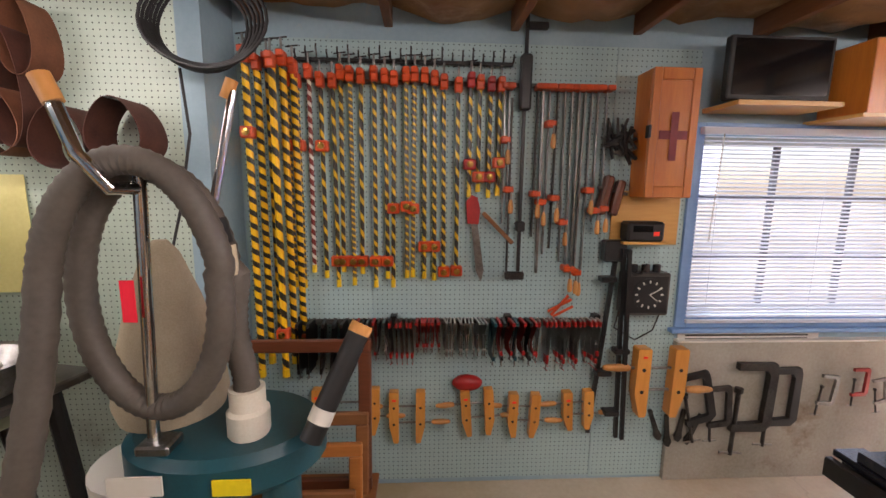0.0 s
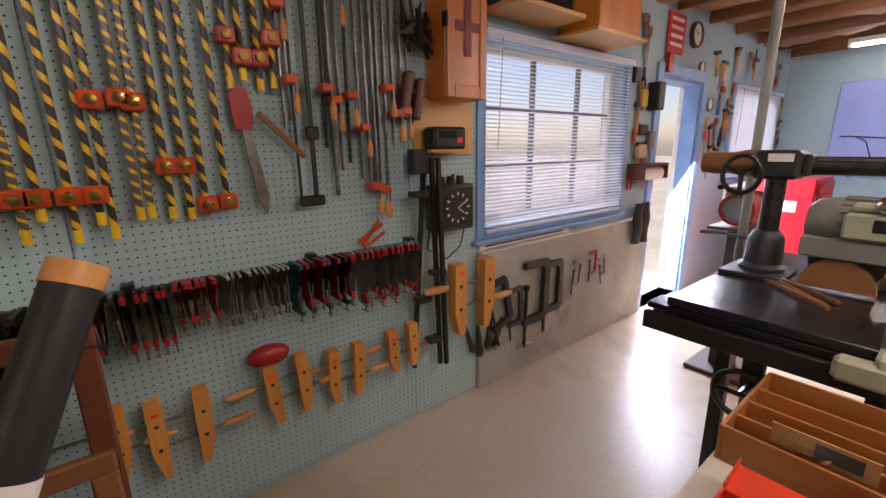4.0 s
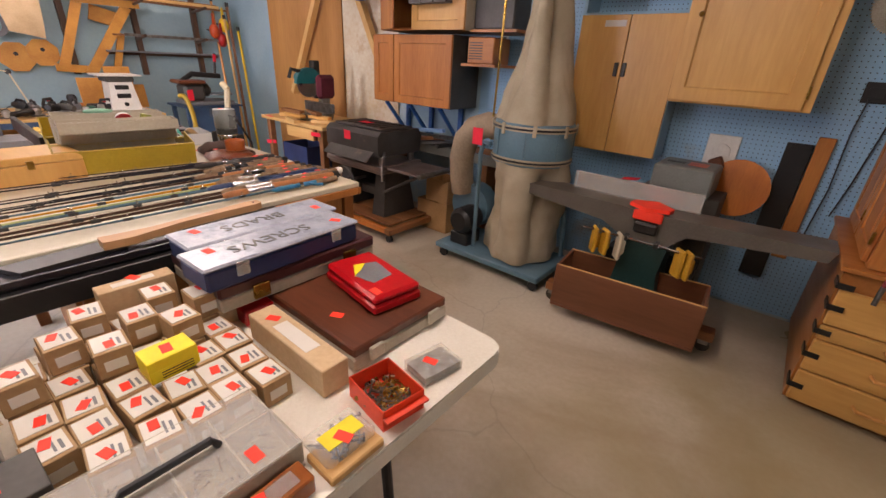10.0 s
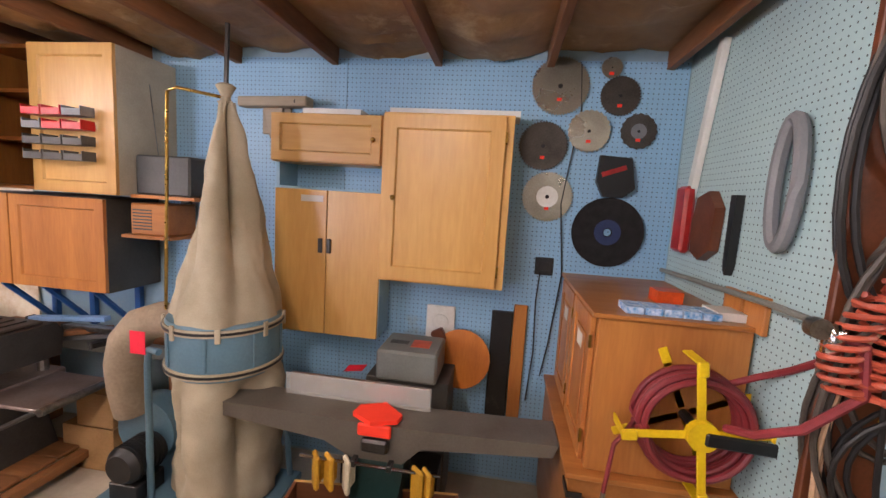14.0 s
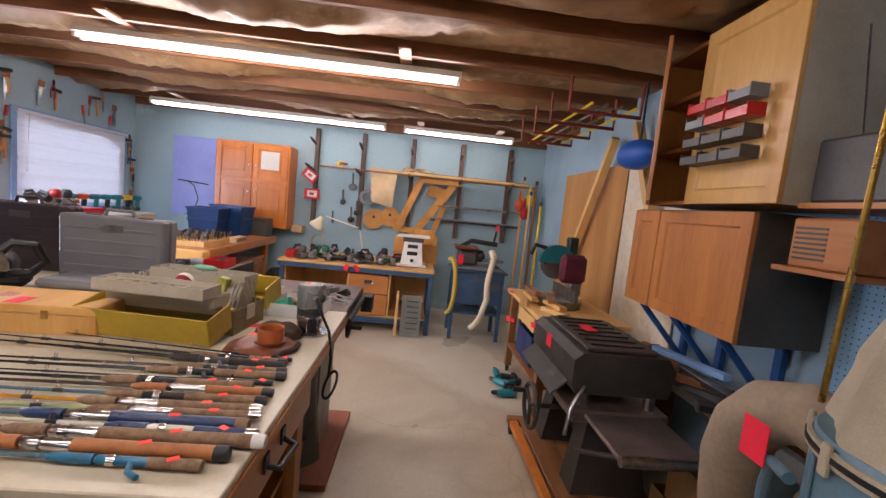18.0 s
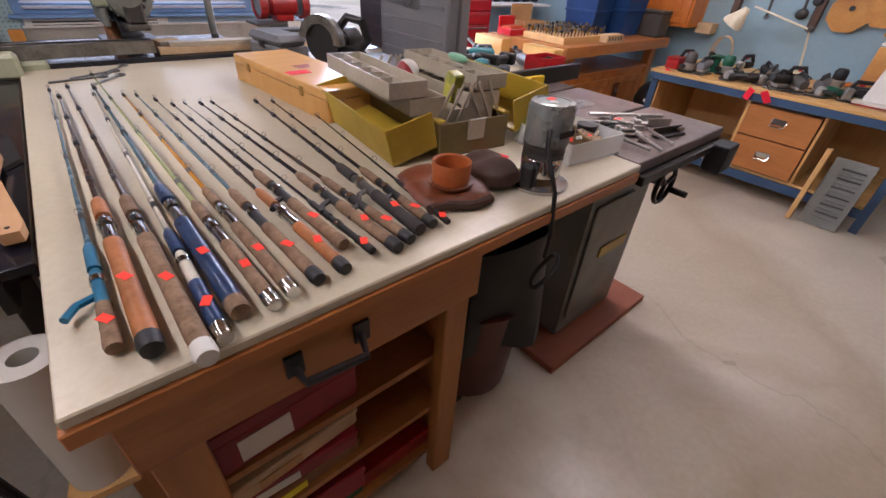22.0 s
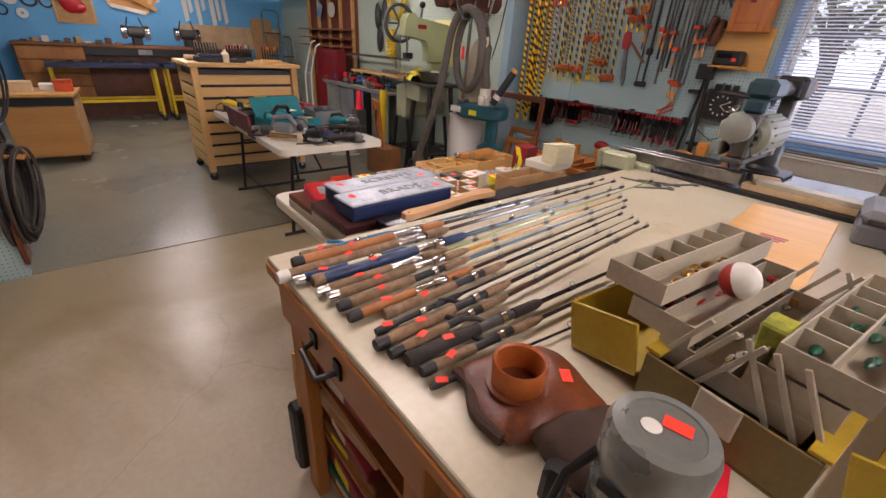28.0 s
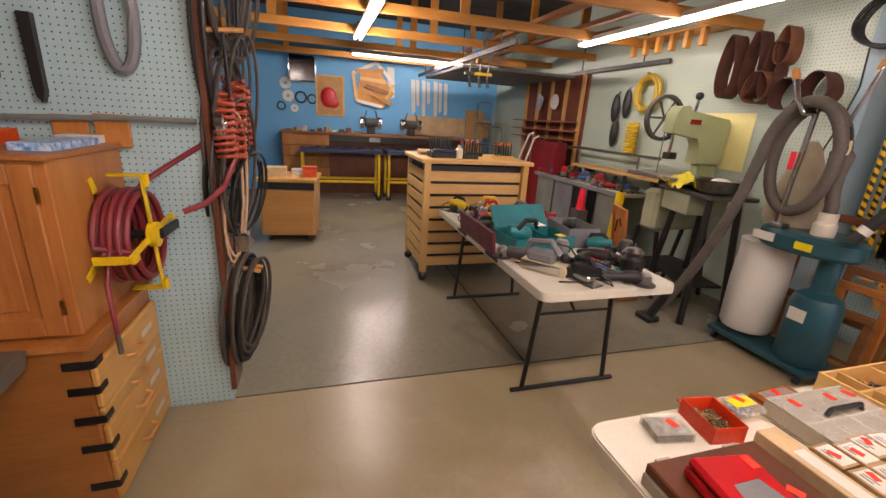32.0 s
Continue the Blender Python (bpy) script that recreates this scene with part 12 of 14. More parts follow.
def crate(x, y, w, d, h, hd):
    t = thing("blue_crate", "tall blue plastic crate with moulded rim on the bench", "crate", Matrix.Translation((x, y, NZ)) @ Matrix.Rotation(radians(hd), 4, "Z"), "blue crates")
    b, q = 0.82, 0.006
    for sx, sy in ((1, 0), (-1, 0), (0, 1), (0, -1)):
        if sx:
            vs = [(sx * w * b, -d * b, 0), (sx * w * b, d * b, 0), (sx * w, d, h), (sx * w, -d, h)]
        else:
            vs = [(-w * b, sy * d * b, 0), (w * b, sy * d * b, 0), (w, sy * d, h), (-w, sy * d, h)]
        inn = [(px - sx * q, py - sy * q, pz) for px, py, pz in vs]
        part("side", Geo().add(vs + inn, [(0, 1, 2, 3), (7, 6, 5, 4), (0, 4, 5, 1), (1, 5, 6, 2), (2, 6, 7, 3), (3, 7, 4, 0)]), M_CRATE, t)
    part("bottom", B(-w * b, -d * b, 0.001, w * b, d * b, 0.006), M_CRATE, t)
    for z in (h * 0.62, h):
        f = b + (1 - b) * z / h + 0.03
        part("rim", Geo().box(-w * f, -d * f - 0.006, z - 0.02, w * f, -d * f + 0.008, z, 0.003).box(-w * f, d * f - 0.008, z - 0.02, w * f, d * f + 0.006, z, 0.003).box(-w * f - 0.006, -d * f, z - 0.02, -w * f + 0.008, d * f, z, 0.003).box(w * f - 0.008, -d * f, z - 0.02, w * f + 0.006, d * f, z, 0.003), M_CRATE, t)
    return t


crate(5.62, 1.3, 0.2, 0.16, 0.33, 8)
crate(5.98, 1.2, 0.15, 0.2, 0.36, -6)
gb = thing("grey_metal_case", "dark grey metal case at the end of the bench", "case", Matrix.Translation((6.22, 1.08, NZ)))
part("body", B(-0.08, -0.25, 0, 0.1, 0.2, 0.2, 0.008), M_DGREY, gb)
part("lid", B(-0.083, -0.253, 0.201, 0.103, 0.203, 0.226, 0.006), M_DGREY, gb)
part("latch", B(-0.088, -0.06, 0.17, -0.081, -0.02, 0.215), M_STEEL, gb)
part("red_dot", B(-0.0835, 0.1, 0.1, -0.0815, 0.13, 0.125), M_TAGRED, gb)
# drum with black lid
tc_ = thing("trash_can", "faded red drum with a black plastic lid", "trash can", Matrix.Translation((6.02, 0.6, 0)))
part("drum", Geo().lathe([(0.15, 0), (0.17, 0.02), (0.185, 0.3), (0.18, 0.33)], 26), surface("faded_red_plastic", "8c3038", 0.5, 0, "742630", 4, 60, 0.08), tc_)
part("lid", Geo().lathe([(0.19, 0.31), (0.195, 0.35), (0.17, 0.44), (0.12, 0.5), (0.0, 0.51)], 26), M_BLACKP, tc_)
part("name_plate", B(-0.2, -0.05, 0.36, -0.188, 0.02, 0.385), M_PAPER, tc_)
# red tool chest
rch = thing("tool_chest", "tall red steel tool chest with many drawers", "tool chest", Matrix.Translation((4.62, 2.12, 0)))
M_CHEST = surface("red_chest_enamel", "b01c26", 0.3, 0, "981720", 4, 80, 0.04, wear="6a1a1e", wear_amount=0.1)
part("body", B(-0.27, -0.18, 0.04, 0.33, 0.24, 1.13, 0.008), M_CHEST, rch)
for k in range(9):
    z = 0.12 + k * 0.11
    d = part("drawer", B(-0.21, -0.197, z, 0.31, -0.181, z + 0.098, 0.004), M_CHEST, rch)
    part("pull", B(-0.16, -0.207, z + 0.07, 0.27, -0.1975, z + 0.084, 0.003), M_STEEL if k % 3 == 0 else M_CHEST, d)
part("side_label", B(-0.2725, -0.08, 0.86, -0.2705, 0.02, 0.95), M_PAPER, rch)
part("lock_plate", B(-0.26, -0.188, 0.94, -0.225, -0.182, 1.02), M_STEEL, rch)
for s in (-0.2, 0.26):
    part("castor", C((s, -0.1, 0.03), (s + 0.02, -0.1, 0.03), 0.03, n=12), M_BLACKP, rch)
for k in range(4):
    bench_grinder(4.45 + k * 0.12, 2.18, 1.131, k * 1.3, (M_DGREY, M_BLACKP, M_REDTOOL, M_BLACKP)[k], "dark power tool lying on the red tool chest")
# drills in a row on the sill board of the small window
sb = thing("drill_rack", "white painted shelf under the window with drills", "shelf", Matrix.Translation((0, 0, 0)))
part("board", B(5.02, 2.42, 0.98, 6.5, 2.79, 1.0, 0.003), M_WHITE, sb)
for x in (5.1, 6.4):
    part("bracket", Geo().box(x - 0.015, 2.44, 0.72, x + 0.015, 2.815, 0.745).box(x - 0.015, 2.79, 0.72, x + 0.015, 2.815, 0.979), M_WHITE, sb)
for k in range(8):
    t = power_tool(5.12 + k * 0.17, 2.55, 1.003, 0, (M_TEALTOOL, M_TEALTOOL, M_ORANGE, M_TEALTOOL, M_TEALTOOL, M_TEALTOOL, M_YELLOW, M_TEALTOOL)[k], k, "teal cordless drill standing on the window shelf")
    t.matrix_world = Matrix.Translation((5.12 + k * 0.17, 2.52, 1.18)) @ Matrix.Rotation(radians(-75), 4, "X") @ Matrix.Rotation(radians(90), 4, "Z") @ Matrix.Rotation(radians(90), 4, "Z")
# lavender board and cases below
solo("leaning_grey_board", B(-0.22, -0.01, 0, 0.22, 0.01, 0.62, 0.002), surface("blue_grey_board", "7d86a8", 0.5), "blue-grey board leaning behind the bench", "board", Matrix.Translation((4.6, 1.68, 0.002)) @ Matrix.Rotation(radians(-8), 4, "X"))
# red grinder, sign and clock by the door
sgn = thing("red_sign", "red sign with white lettering bars above the door", "sign", Matrix.Translation((3.62, YN - 0.004, 2.25)))
part("board", B(-0.15, -0.012, -0.14, 0.13, 0, 0.15, 0.003), M_REDBOX, sgn)
for q in range(4):
    part("writing_bar", B(-0.11, -0.0145, 0.09 - q * 0.06, 0.09, -0.0125, 0.115 - q * 0.06), M_PAPER, sgn)
ck = thing("wall_clock", "round white wall clock with a dark rim", "clock", Matrix.Translation((3.95, YN - 0.004, 2.29)) @ rot("X", 90))
part("rim", Geo().ring(0.085, 0.1, 0, 0.035, 28), M_DGREY, ck)
part("dial", C((0, 0, 0.002), (0, 0, 0.02), 0.085, n=28), M_PAPER, ck)
for a, l in ((0.4, 0.06), (2.2, 0.045)):
    part("pointer", C((0, 0, 0.024), (l * math.cos(a), l * math.sin(a), 0.024), 0.003, n=6), M_BLACK, ck)
rg = thing("red_bench_grinder", "red bench grinder with two wheels on a dark stand", "grinder", Matrix.Translation((2.92, 1.98, 0.03)))
part("stand", Geo().box(-0.06, -0.06, 0, 0.06, 0.06, 0.9, 0.004).box(-0.18, -0.16, -0.03, 0.18, 0.16, -0.001, 0.006), M_DGREY, rg)
part("paper_tag", B(-0.02, -0.126, 0.84, 0.07, -0.1215, 0.93, 0.001), M_PAPER, rg)
part("stand_top", B(-0.22, -0.12, 0.901, 0.22, 0.12, 0.92, 0.004), M_DGREY, rg)
part("motor", Geo().lathe([(0.05, -0.1), (0.07, -0.08), (0.07, 0.08), (0.05, 0.1)], 18, Matrix.Translation((0, 0, 1.02)) @ rot("Y", 90)), M_REDTOOL, rg)
part("foot", B(-0.06, -0.05, 0.921, 0.06, 0.05, 0.96, 0.006), M_REDTOOL, rg)
for s in (-1, 1):
    part("wheel", C((s * 0.13, 0, 1.02), (s * 0.16, 0, 1.02), 0.075, n=22), M_CASEGREY, rg)
    part("guard", Geo().ring(0.076, 0.09, -0.025, 0.025, 22, Matrix.Translation((s * 0.145, 0, 1.02)) @ rot("Y", 90)), M_REDTOOL, rg)

# ---- west bay: second folding table with power tools ----
T2 = 0.745
folding_table(-2.1, -0.24, -0.13, 0.66, T2, "x", "white plastic folding table covered with used power tools")
r_ = random.Random(21)
# open teal case with a saw in it
tcs = thing("open_tool_case", "open teal plastic tool case on the folding table", "tool case", Matrix.Translation((-0.98, 0.22, T2)) @ Matrix.Rotation(radians(6), 4, "Z") @ Matrix.Diagonal((0.78, 0.78, 0.85, 1)))
open_box(tcs, -0.19, -0.3, 0.17, 0.26, 0.1, 0.006, M_TEALTOOL, "case", (), (0.05,))
part("lid", B(-0.012, -0.28, 0, 0.0, 0.26, 0.2, 0.004, Matrix.Translation((-0.2, 0, 0.1)) @ rot("Y", -38)), M_TEALTOOL, tcs)
part("saw_motor", Geo().lathe([(0.04, -0.09), (0.055, -0.07), (0.055, 0.08), (0.035, 0.12)], 18, Matrix.Translation((-0.02, -0.14, 0.1)) @ rot("X", 78)), M_TEALTOOL, tcs)
part("saw_handle", Geo().tube([(0.02, -0.2, 0.14), (0.04, -0.14, 0.21), (0.02, -0.04, 0.2), (0.0, 0.0, 0.14)], 0.02, 9), M_BLACKP, tcs)
part("label_card", B(-0.06, -0.02, 0.16, 0.04, 0.06, 0.164), M_PAPER, tcs)
part("yellow_card", B(0.08, 0.12, 0.101, 0.15, 0.19, 0.103), M_LYELLOW, tcs)
solo("maroon_board", B(-0.3, -0.02, -0.07, 0.3, 0.0, 0.07, 0.003), surface("maroon_paint", "6a1c30", 0.45, 0, "521424", 5, 60, 0.05), "maroon painted board standing on the table edge", "board", Matrix.Translation((-1.1, -0.14, T2 + 0.072)) @ Matrix.Rotation(radians(6), 4, "X"))
# belt sander at the near end
bs_ = thing("belt_sander", "grey belt sander on the folding table", "power tool", Matrix.Translation((-0.52, 0.03, T2)) @ Matrix.Rotation(radians(38), 4, "Z"), "power tools on the benches")
part("belt", Geo().prism([(-0.13, 0.03), (-0.12, 0.005), (0.12, 0.005), (0.13, 0.03), (0.12, 0.06), (-0.12, 0.06)], -0.04, 0.04, rot("X", 90)), M_TAN, bs_)
part("motor_housing", B(-0.1, -0.045, 0.05, 0.06, 0.05, 0.12, 0.02), M_CASEGREY, bs_)
part("handle", Geo().tube([(-0.11, 0, 0.09), (-0.1, 0, 0.15), (0.02, 0, 0.17), (0.07, 0, 0.11)], 0.018, 9), M_CASEGREY, bs_)
part("front_knob", Geo().ball((0.1, 0, 0.1), 0.026, 9), M_BLACKP, bs_)
part("chrome_plate", B(-0.12, -0.052, 0.02, 0.1, -0.046, 0.055, 0.002), M_CHROME, bs_)
part("cord", Geo().tube([(0.0, 0, 0.17), (0.1, 0.05, 0.15), (0.2, 0.03, 0.06), (0.22, -0.02, 0.006), (0.12, -0.1, 0.006)], 0.005, 6), M_CORD, bs_)
# round orbital sander, silver
os_ = thing("orbital_sander", "silver and black orbital sander with a blue pad", "power tool", Matrix.Translation((-0.42, 0.5, T2)), "power tools on the benches")
part("pad", Geo().lathe([(0.075, 0), (0.078, 0.012), (0.06, 0.022)], 22), M_TEALTOOL, os_)
part("body", Geo().lathe([(0.055, 0.022), (0.062, 0.05), (0.058, 0.09), (0.04, 0.11)], 22), M_BLACKP, os_)
part("cap", Geo().lathe([(0.045, 0.1105), (0.05, 0.13), (0.03, 0.15), (0, 0.152)], 22), M_STEEL, os_)
part("bail", Geo().tube([(-0.06, 0, 0.07), (-0.09, 0, 0.1), (-0.05, 0, 0.15), (0, 0, 0.17)], 0.006, 7), M_CHROME, os_)
# navy tools with red switches
for x, y, a in ((-0.45, 0.28, 0.7), (-0.62, 0.33, 2.2), (-0.66, 0.46, 4.0)):
    t = power_tool(x, y, T2, a, M_NAVY if x > -0.6 else M_BLACKP, 1, "dark blue drill with a red switch on the table")
    part("switch", B(-0.055, -0.07, 0.04, -0.03, -0.045, 0.06, 0.004), M_REDBOX, t)
for k, (x, y, a, mt_) in enumerate(((-0.35, 0.16, 0.3, M_BLACKP), (-0.62, 0.18, 2.0, M_CASEGREY), (-0.72, -0.02, 4.2, M_DGREY), (-0.3, 0.36, 1.2, M_BLACKP), (-0.78, 0.55, 0.8, M_TEALTOOL), (-0.58, 0.58, 3.0, M_DGREY), (-1.28, 0.3, 1.0, M_BLACKP), (-1.25, 0.08, 2.4, M_TEALTOOL), (-1.32, 0.5, 5.0, M_REDTOOL))):
    bench_grinder(x, y, T2, a, mt_, "used corded power tool on the folding table")
# open grey steel box
gsb = thing("grey_steel_box", "open grey steel box holding tool parts", "box", Matrix.Translation((-1.05, 0.53, T2)) @ Matrix.Rotation(radians(-5), 4, "Z"))
open_box(gsb, -0.16, -0.11, 0.16, 0.11, 0.13, 0.005, M_CASEGREY, "box", (), (0.02,))
part("black_part", Geo().ball((0, -0.03, 0.12), 0.05, 9, (1.2, 0.8, 0.7)), M_BLACKP, gsb)
for k in range(12):
    x, y = -1.95 + 0.17 * (k % 6) + r_.uniform(-0.03, 0.03), (-0.0, 0.24, 0.5)[k // 6 + (k % 2)] + r_.uniform(-0.04, 0.04)
    if x > -1.25 and 0 < y < 0.6:
        continue
    mt_ = (M_YELLOW, M_REDTOOL, M_BLACKP, M_MUSTARD, M_DGREY, M_REDTOOL, M_YELLOW, M_CASEGREY)[k % 8]
    bench_grinder(x, y, T2, r_.uniform(0, 6.2), mt_, "worn corded power tool on the folding table")
for k in range(7):
    power_tool(-1.9 + 0.12 * k, 0.12 + 0.3 * (k % 2), T2, k * 1.1, (M_MUSTARD, M_BLACKP, M_REDTOOL, M_TEALTOOL, M_YELLOW, M_DGREY, M_BLACKP)[k], k, "worn power drill lying on the folding table")
for k in range(3):
    solo("yellow_bag_of_bits", Geo().ball((0, 0, 0.03), 0.07, 8, (1.3, 0.9, 0.45)), M_YELLOW, "crumpled yellow plastic pouch of bits", "pouch", Matrix.Translation((-1.45 - 0.16 * k, 0.52, T2 + 0.002)) @ Matrix.Rotation(k * 1.3, 4, "Z"))
for x, y, a in ((-0.6, 0.42, 0.4), (-1.3, -0.05, 1.2), (-0.75, -0.02, 0.2)):
    solo("red_price_tag", B(-0.045, -0.022, 0, 0.045, 0.022, 0.001), M_STICK, "bright red paper price tag among the tools", "price tag", Matrix.Translation((x, y, T2 + 0.012)) @ Matrix.Rotation(a, 4, "Z") @ rot("Y", 12), "red tags")

# ---- slatted pine cart ----
CX0, CX1, CY0, CY1, CZ = -3.0, -2.26, -0.22, 0.8, 1.15
ct = thing("slatted_cart", "pale pine cart with slatted sides and a thick top", "cart", Matrix.Translation((0, 0, 0)))
part("tabletop", B(CX0 - 0.03, CY0 - 0.03, CZ - 0.035, CX1 + 0.03, CY1 + 0.03, CZ, 0.004), M_PINEY, ct)
for x in (CX0, CX1 - 0.06):
    for y in (CY0, CY1 - 0.06):
        part("post", B(x, y, 0.09, x + 0.06, y + 0.06, CZ - 0.036, 0.003), M_PINEZ, ct)
        cs = part("castor", C((x + 0.02, y + 0.03, 0.04), (x + 0.045, y + 0.03, 0.04), 0.04, n=14), M_BLACKP, ct)
        part("fork", B(x + 0.012, y + 0.015, 0.05, x + 0.053, y + 0.045, 0.089), M_STEEL, cs)
for k in range(8):
    z = 0.14 + k * 0.116
    for x in (CX1 - 0.058, CX0 + 0.04):
        part("slat", B(x, CY0 + 0.061, z, x + 0.018, CY1 - 0.061, z + 0.09, 0.003), M_PINEY, ct)
    for y in (CY0 + 0.002, CY1 - 0.02):
        part("slat", B(CX0 + 0.061, y, z, CX1 - 0.061, y + 0.018, z + 0.09, 0.003), M_PINE, ct)
# black core added inside so the gaps between the slats look shaded
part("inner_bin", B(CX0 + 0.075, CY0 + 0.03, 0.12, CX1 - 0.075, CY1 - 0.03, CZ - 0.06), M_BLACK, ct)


def bit_rack(x, y, w, n, body, tips, lab):
    t = thing("bit_rack", lab, "rack", Matrix.Translation((x, y, CZ)), "racks on the cart")
    part("block", B(-0.05, -w, 0, 0.05, w, 0.035, 0.004), body, t)
    for k in range(n):
        yy = -w + 0.02 + (2 * w - 0.04) * k / (n - 1)
        s = part("bit", C((0, yy, 0.035), (0, yy, 0.13), 0.006, n=7), M_DSTEEL, t)
        part("tip", C((0, yy, 0.13), (0, yy, 0.16), 0.009, n=7), tips[k % len(tips)], s)
    return t


bit_rack(-2.45, 0.24, 0.09, 6, M_BLACKP, (M_REDBOX, M_BLACKP, M_REDBOX), "black rack of red-handled bits on the cart")
bit_rack(-2.45, 0.6, 0.1, 7, M_PINE, (M_REDBOX, M_ORANGE, M_YELLOW), "pine rack of coloured bits on the cart")
bit_rack(-2.75, 0.4, 0.09, 6, M_BLACKP, (M_WHITE, M_CASEGREY), "dark rack of chisels on the cart")
cl = thing("comb_rack", "black holder of long dark bits on the cart", "rack", Matrix.Translation((-2.5, -0.0, CZ)))
part("tray", B(-0.1, -0.12, 0, 0.1, 0.14, 0.05, 0.006), M_BLACKP, cl)
for k in range(9):
    part("rod", C((-0.04, -0.1 + 0.026 * k, 0.05), (-0.1, -0.1 + 0.026 * k, 0.17), 0.008, n=7), M_BLACK, cl)
part("navy_case", B(0.02, -0.1, 0.051, 0.1, 0.12, 0.075, 0.006), M_NAVY, cl)
solo("cream_bottle", Geo().lathe([(0.035, 0), (0.036, 0.08), (0.015, 0.1), (0.014, 0.12)], 16), M_CREAM, "small cream plastic bottle on the cart", "bottle", Matrix.Translation((-2.42, 0.14, CZ)))
for k in range(2):
    solo("yellow_bit_roll", C((0, -0.07, 0.025), (0, 0.07, 0.025), 0.025, n=12), M_CARD2, "rolled tan cloth on the pine cart", "roll", Matrix.Translation((-2.7 - 0.08 * k, -0.1, CZ)))

# ---- mobile cabinet ----
mc = thing("mobile_cabinet", "tan plywood mobile cabinet with a black drawer band", "cabinet", Matrix.Translation((-3.95, -1.44, 0)) @ Matrix.Rotation(radians(-6), 4, "Z"))
part("body", B(-0.3, -0.3, 0.08, 0.29, 0.3, 0.71, 0.004), M_CARD, mc)
part("door", B(0.291, -0.28, 0.1, 0.305, 0.28, 0.6, 0.003), timber("tan_plywood_door", "c08a4c", "a8733a", 0.45, "y", 5), mc)
part("drawer_band", B(0.291, -0.3, 0.62, 0.303, 0.3, 0.7, 0.003), M_BLACK, mc)
part("tabletop", B(-0.32, -0.32, 0.711, 0.32, 0.32, 0.745, 0.004), M_MAPLE, mc)
for s in (-0.22, 0.22):
    part("castor", C((0.2, s - 0.015, 0.04), (0.2, s + 0.015, 0.04), 0.04, n=14), M_BLACKP, mc)
    part("castor", C((-0.2, s - 0.015, 0.04), (-0.2, s + 0.015, 0.04), 0.04, n=14), M_BLACKP, mc)
for k, (x, y, w, d, h, mt_, lab) in enumerate(((-3.9, -1.6, 0.1, 0.12, 0.1, M_CARD2, "tan card box on the mobile cabinet"), (-3.85, -1.22, 0.06, 0.08, 0.12, M_ORANGE, "small orange box on the mobile cabinet"), (-4.05, -1.35, 0.1, 0.08, 0.06, M_WHITE, "small white box on the mobile cabinet"))):
    t = thing("small_box", lab, "box", Matrix.Translation((x, y, 0.746)), "boxes on the cabinet")
    part("body", B(-w, -d, 0, w, d, h * 0.7, 0.003), mt_, t)
    part("lid", B(-w - 0.002, -d - 0.002, h * 0.7, w + 0.002, d + 0.002, h, 0.003), mt_, t)

# ---- blue-topped tables on yellow legs ----
for k, (ya, yb) in enumerate(((-1.42, -0.03), (0.05, 1.35))):
    t = thing("blue_top_table", "blue-topped work table on yellow legs with castors", "table", Matrix.Translation((0, 0, 0)), "blue-topped tables")
    part("tabletop", B(-6.62, ya, 0.83, -6.1, yb, 0.89, 0.004), M_NAVY, t)
    for x in (-6.58, -6.16):
        for y in (ya + 0.04, yb - 0.06):
            part("leg", B(x, y - 0.02, 0.1, x + 0.04, y + 0.02, 0.829, 0.003), M_YELLOW, t)
            part("castor", C((x + 0.005, y, 0.045), (x + 0.035, y, 0.045), 0.045, n=14), M_BLACKP, t)
            part("castor_fork", B(x + 0.004, y - 0.015, 0.05, x + 0.036, y + 0.015, 0.099), M_STEEL, t)
    part("stretcher", B(-6.15, ya + 0.061, 0.32, -6.13, yb - 0.081, 0.36, 0.003), M_YELLOW, t)
    part("stretcher", B(-6.57, ya + 0.061, 0.32, -6.55, yb - 0.081, 0.36, 0.003), M_YELLOW, t)
    for q in range(14):
        power = B(-0.05, -0.012, 0, 0.05, 0.012, 0.02, 0.004)
        solo("small_steel_tool", power, (M_STEEL, M_CHROME, M_DSTEEL)[q % 3], "small steel tool laid out on the blue table", "tool", Matrix.Translation((-6.25 - 0.12 * (q % 3), ya + 0.12 + (yb - ya - 0.2) * q / 14, 0.891)) @ Matrix.Rotation(r_.uniform(-1, 1), 4, "Z"), "tools on the blue tables")
# ---- long dark bench along the west wall ----
lb = thing("wall_workbench", "long wall bench with dark front and wooden drawers", "workbench", Matrix.Translation((0, 0, 0)))
part("worktop", B(-7.28, -1.75, 1.1, -6.66, 1.65, 1.14, 0.004), M_OLDWOOD, lb)
part("front_band", B(-6.72, -0.9, 0.98, -6.69, 1.63, 1.099, 0.002), M_BLACK, lb)
part("switch_plate", B(-6.688, -0.2, 1.0, -6.683, 0.0, 1.08, 0.003), M_STEEL, lb)
for k in range(4):
    part("drawer", B(-6.72, -1.72, 0.32 + k * 0.195, -6.69, -0.92, 0.505 + k * 0.195, 0.004), M_BENCHW, lb)
part("back_panel", B(-7.2, -1.72, 0.0, -6.9, 1.62, 1.099), M_CHERRY, lb)
part("side_panel", B(-6.899, -1.74, 0, -6.73, -1.72, 1.099), M_CHERRY, lb)
part("side_panel", B(-6.899, 1.6, 0, -6.69, 1.62, 1.099), M_CHERRY, lb)
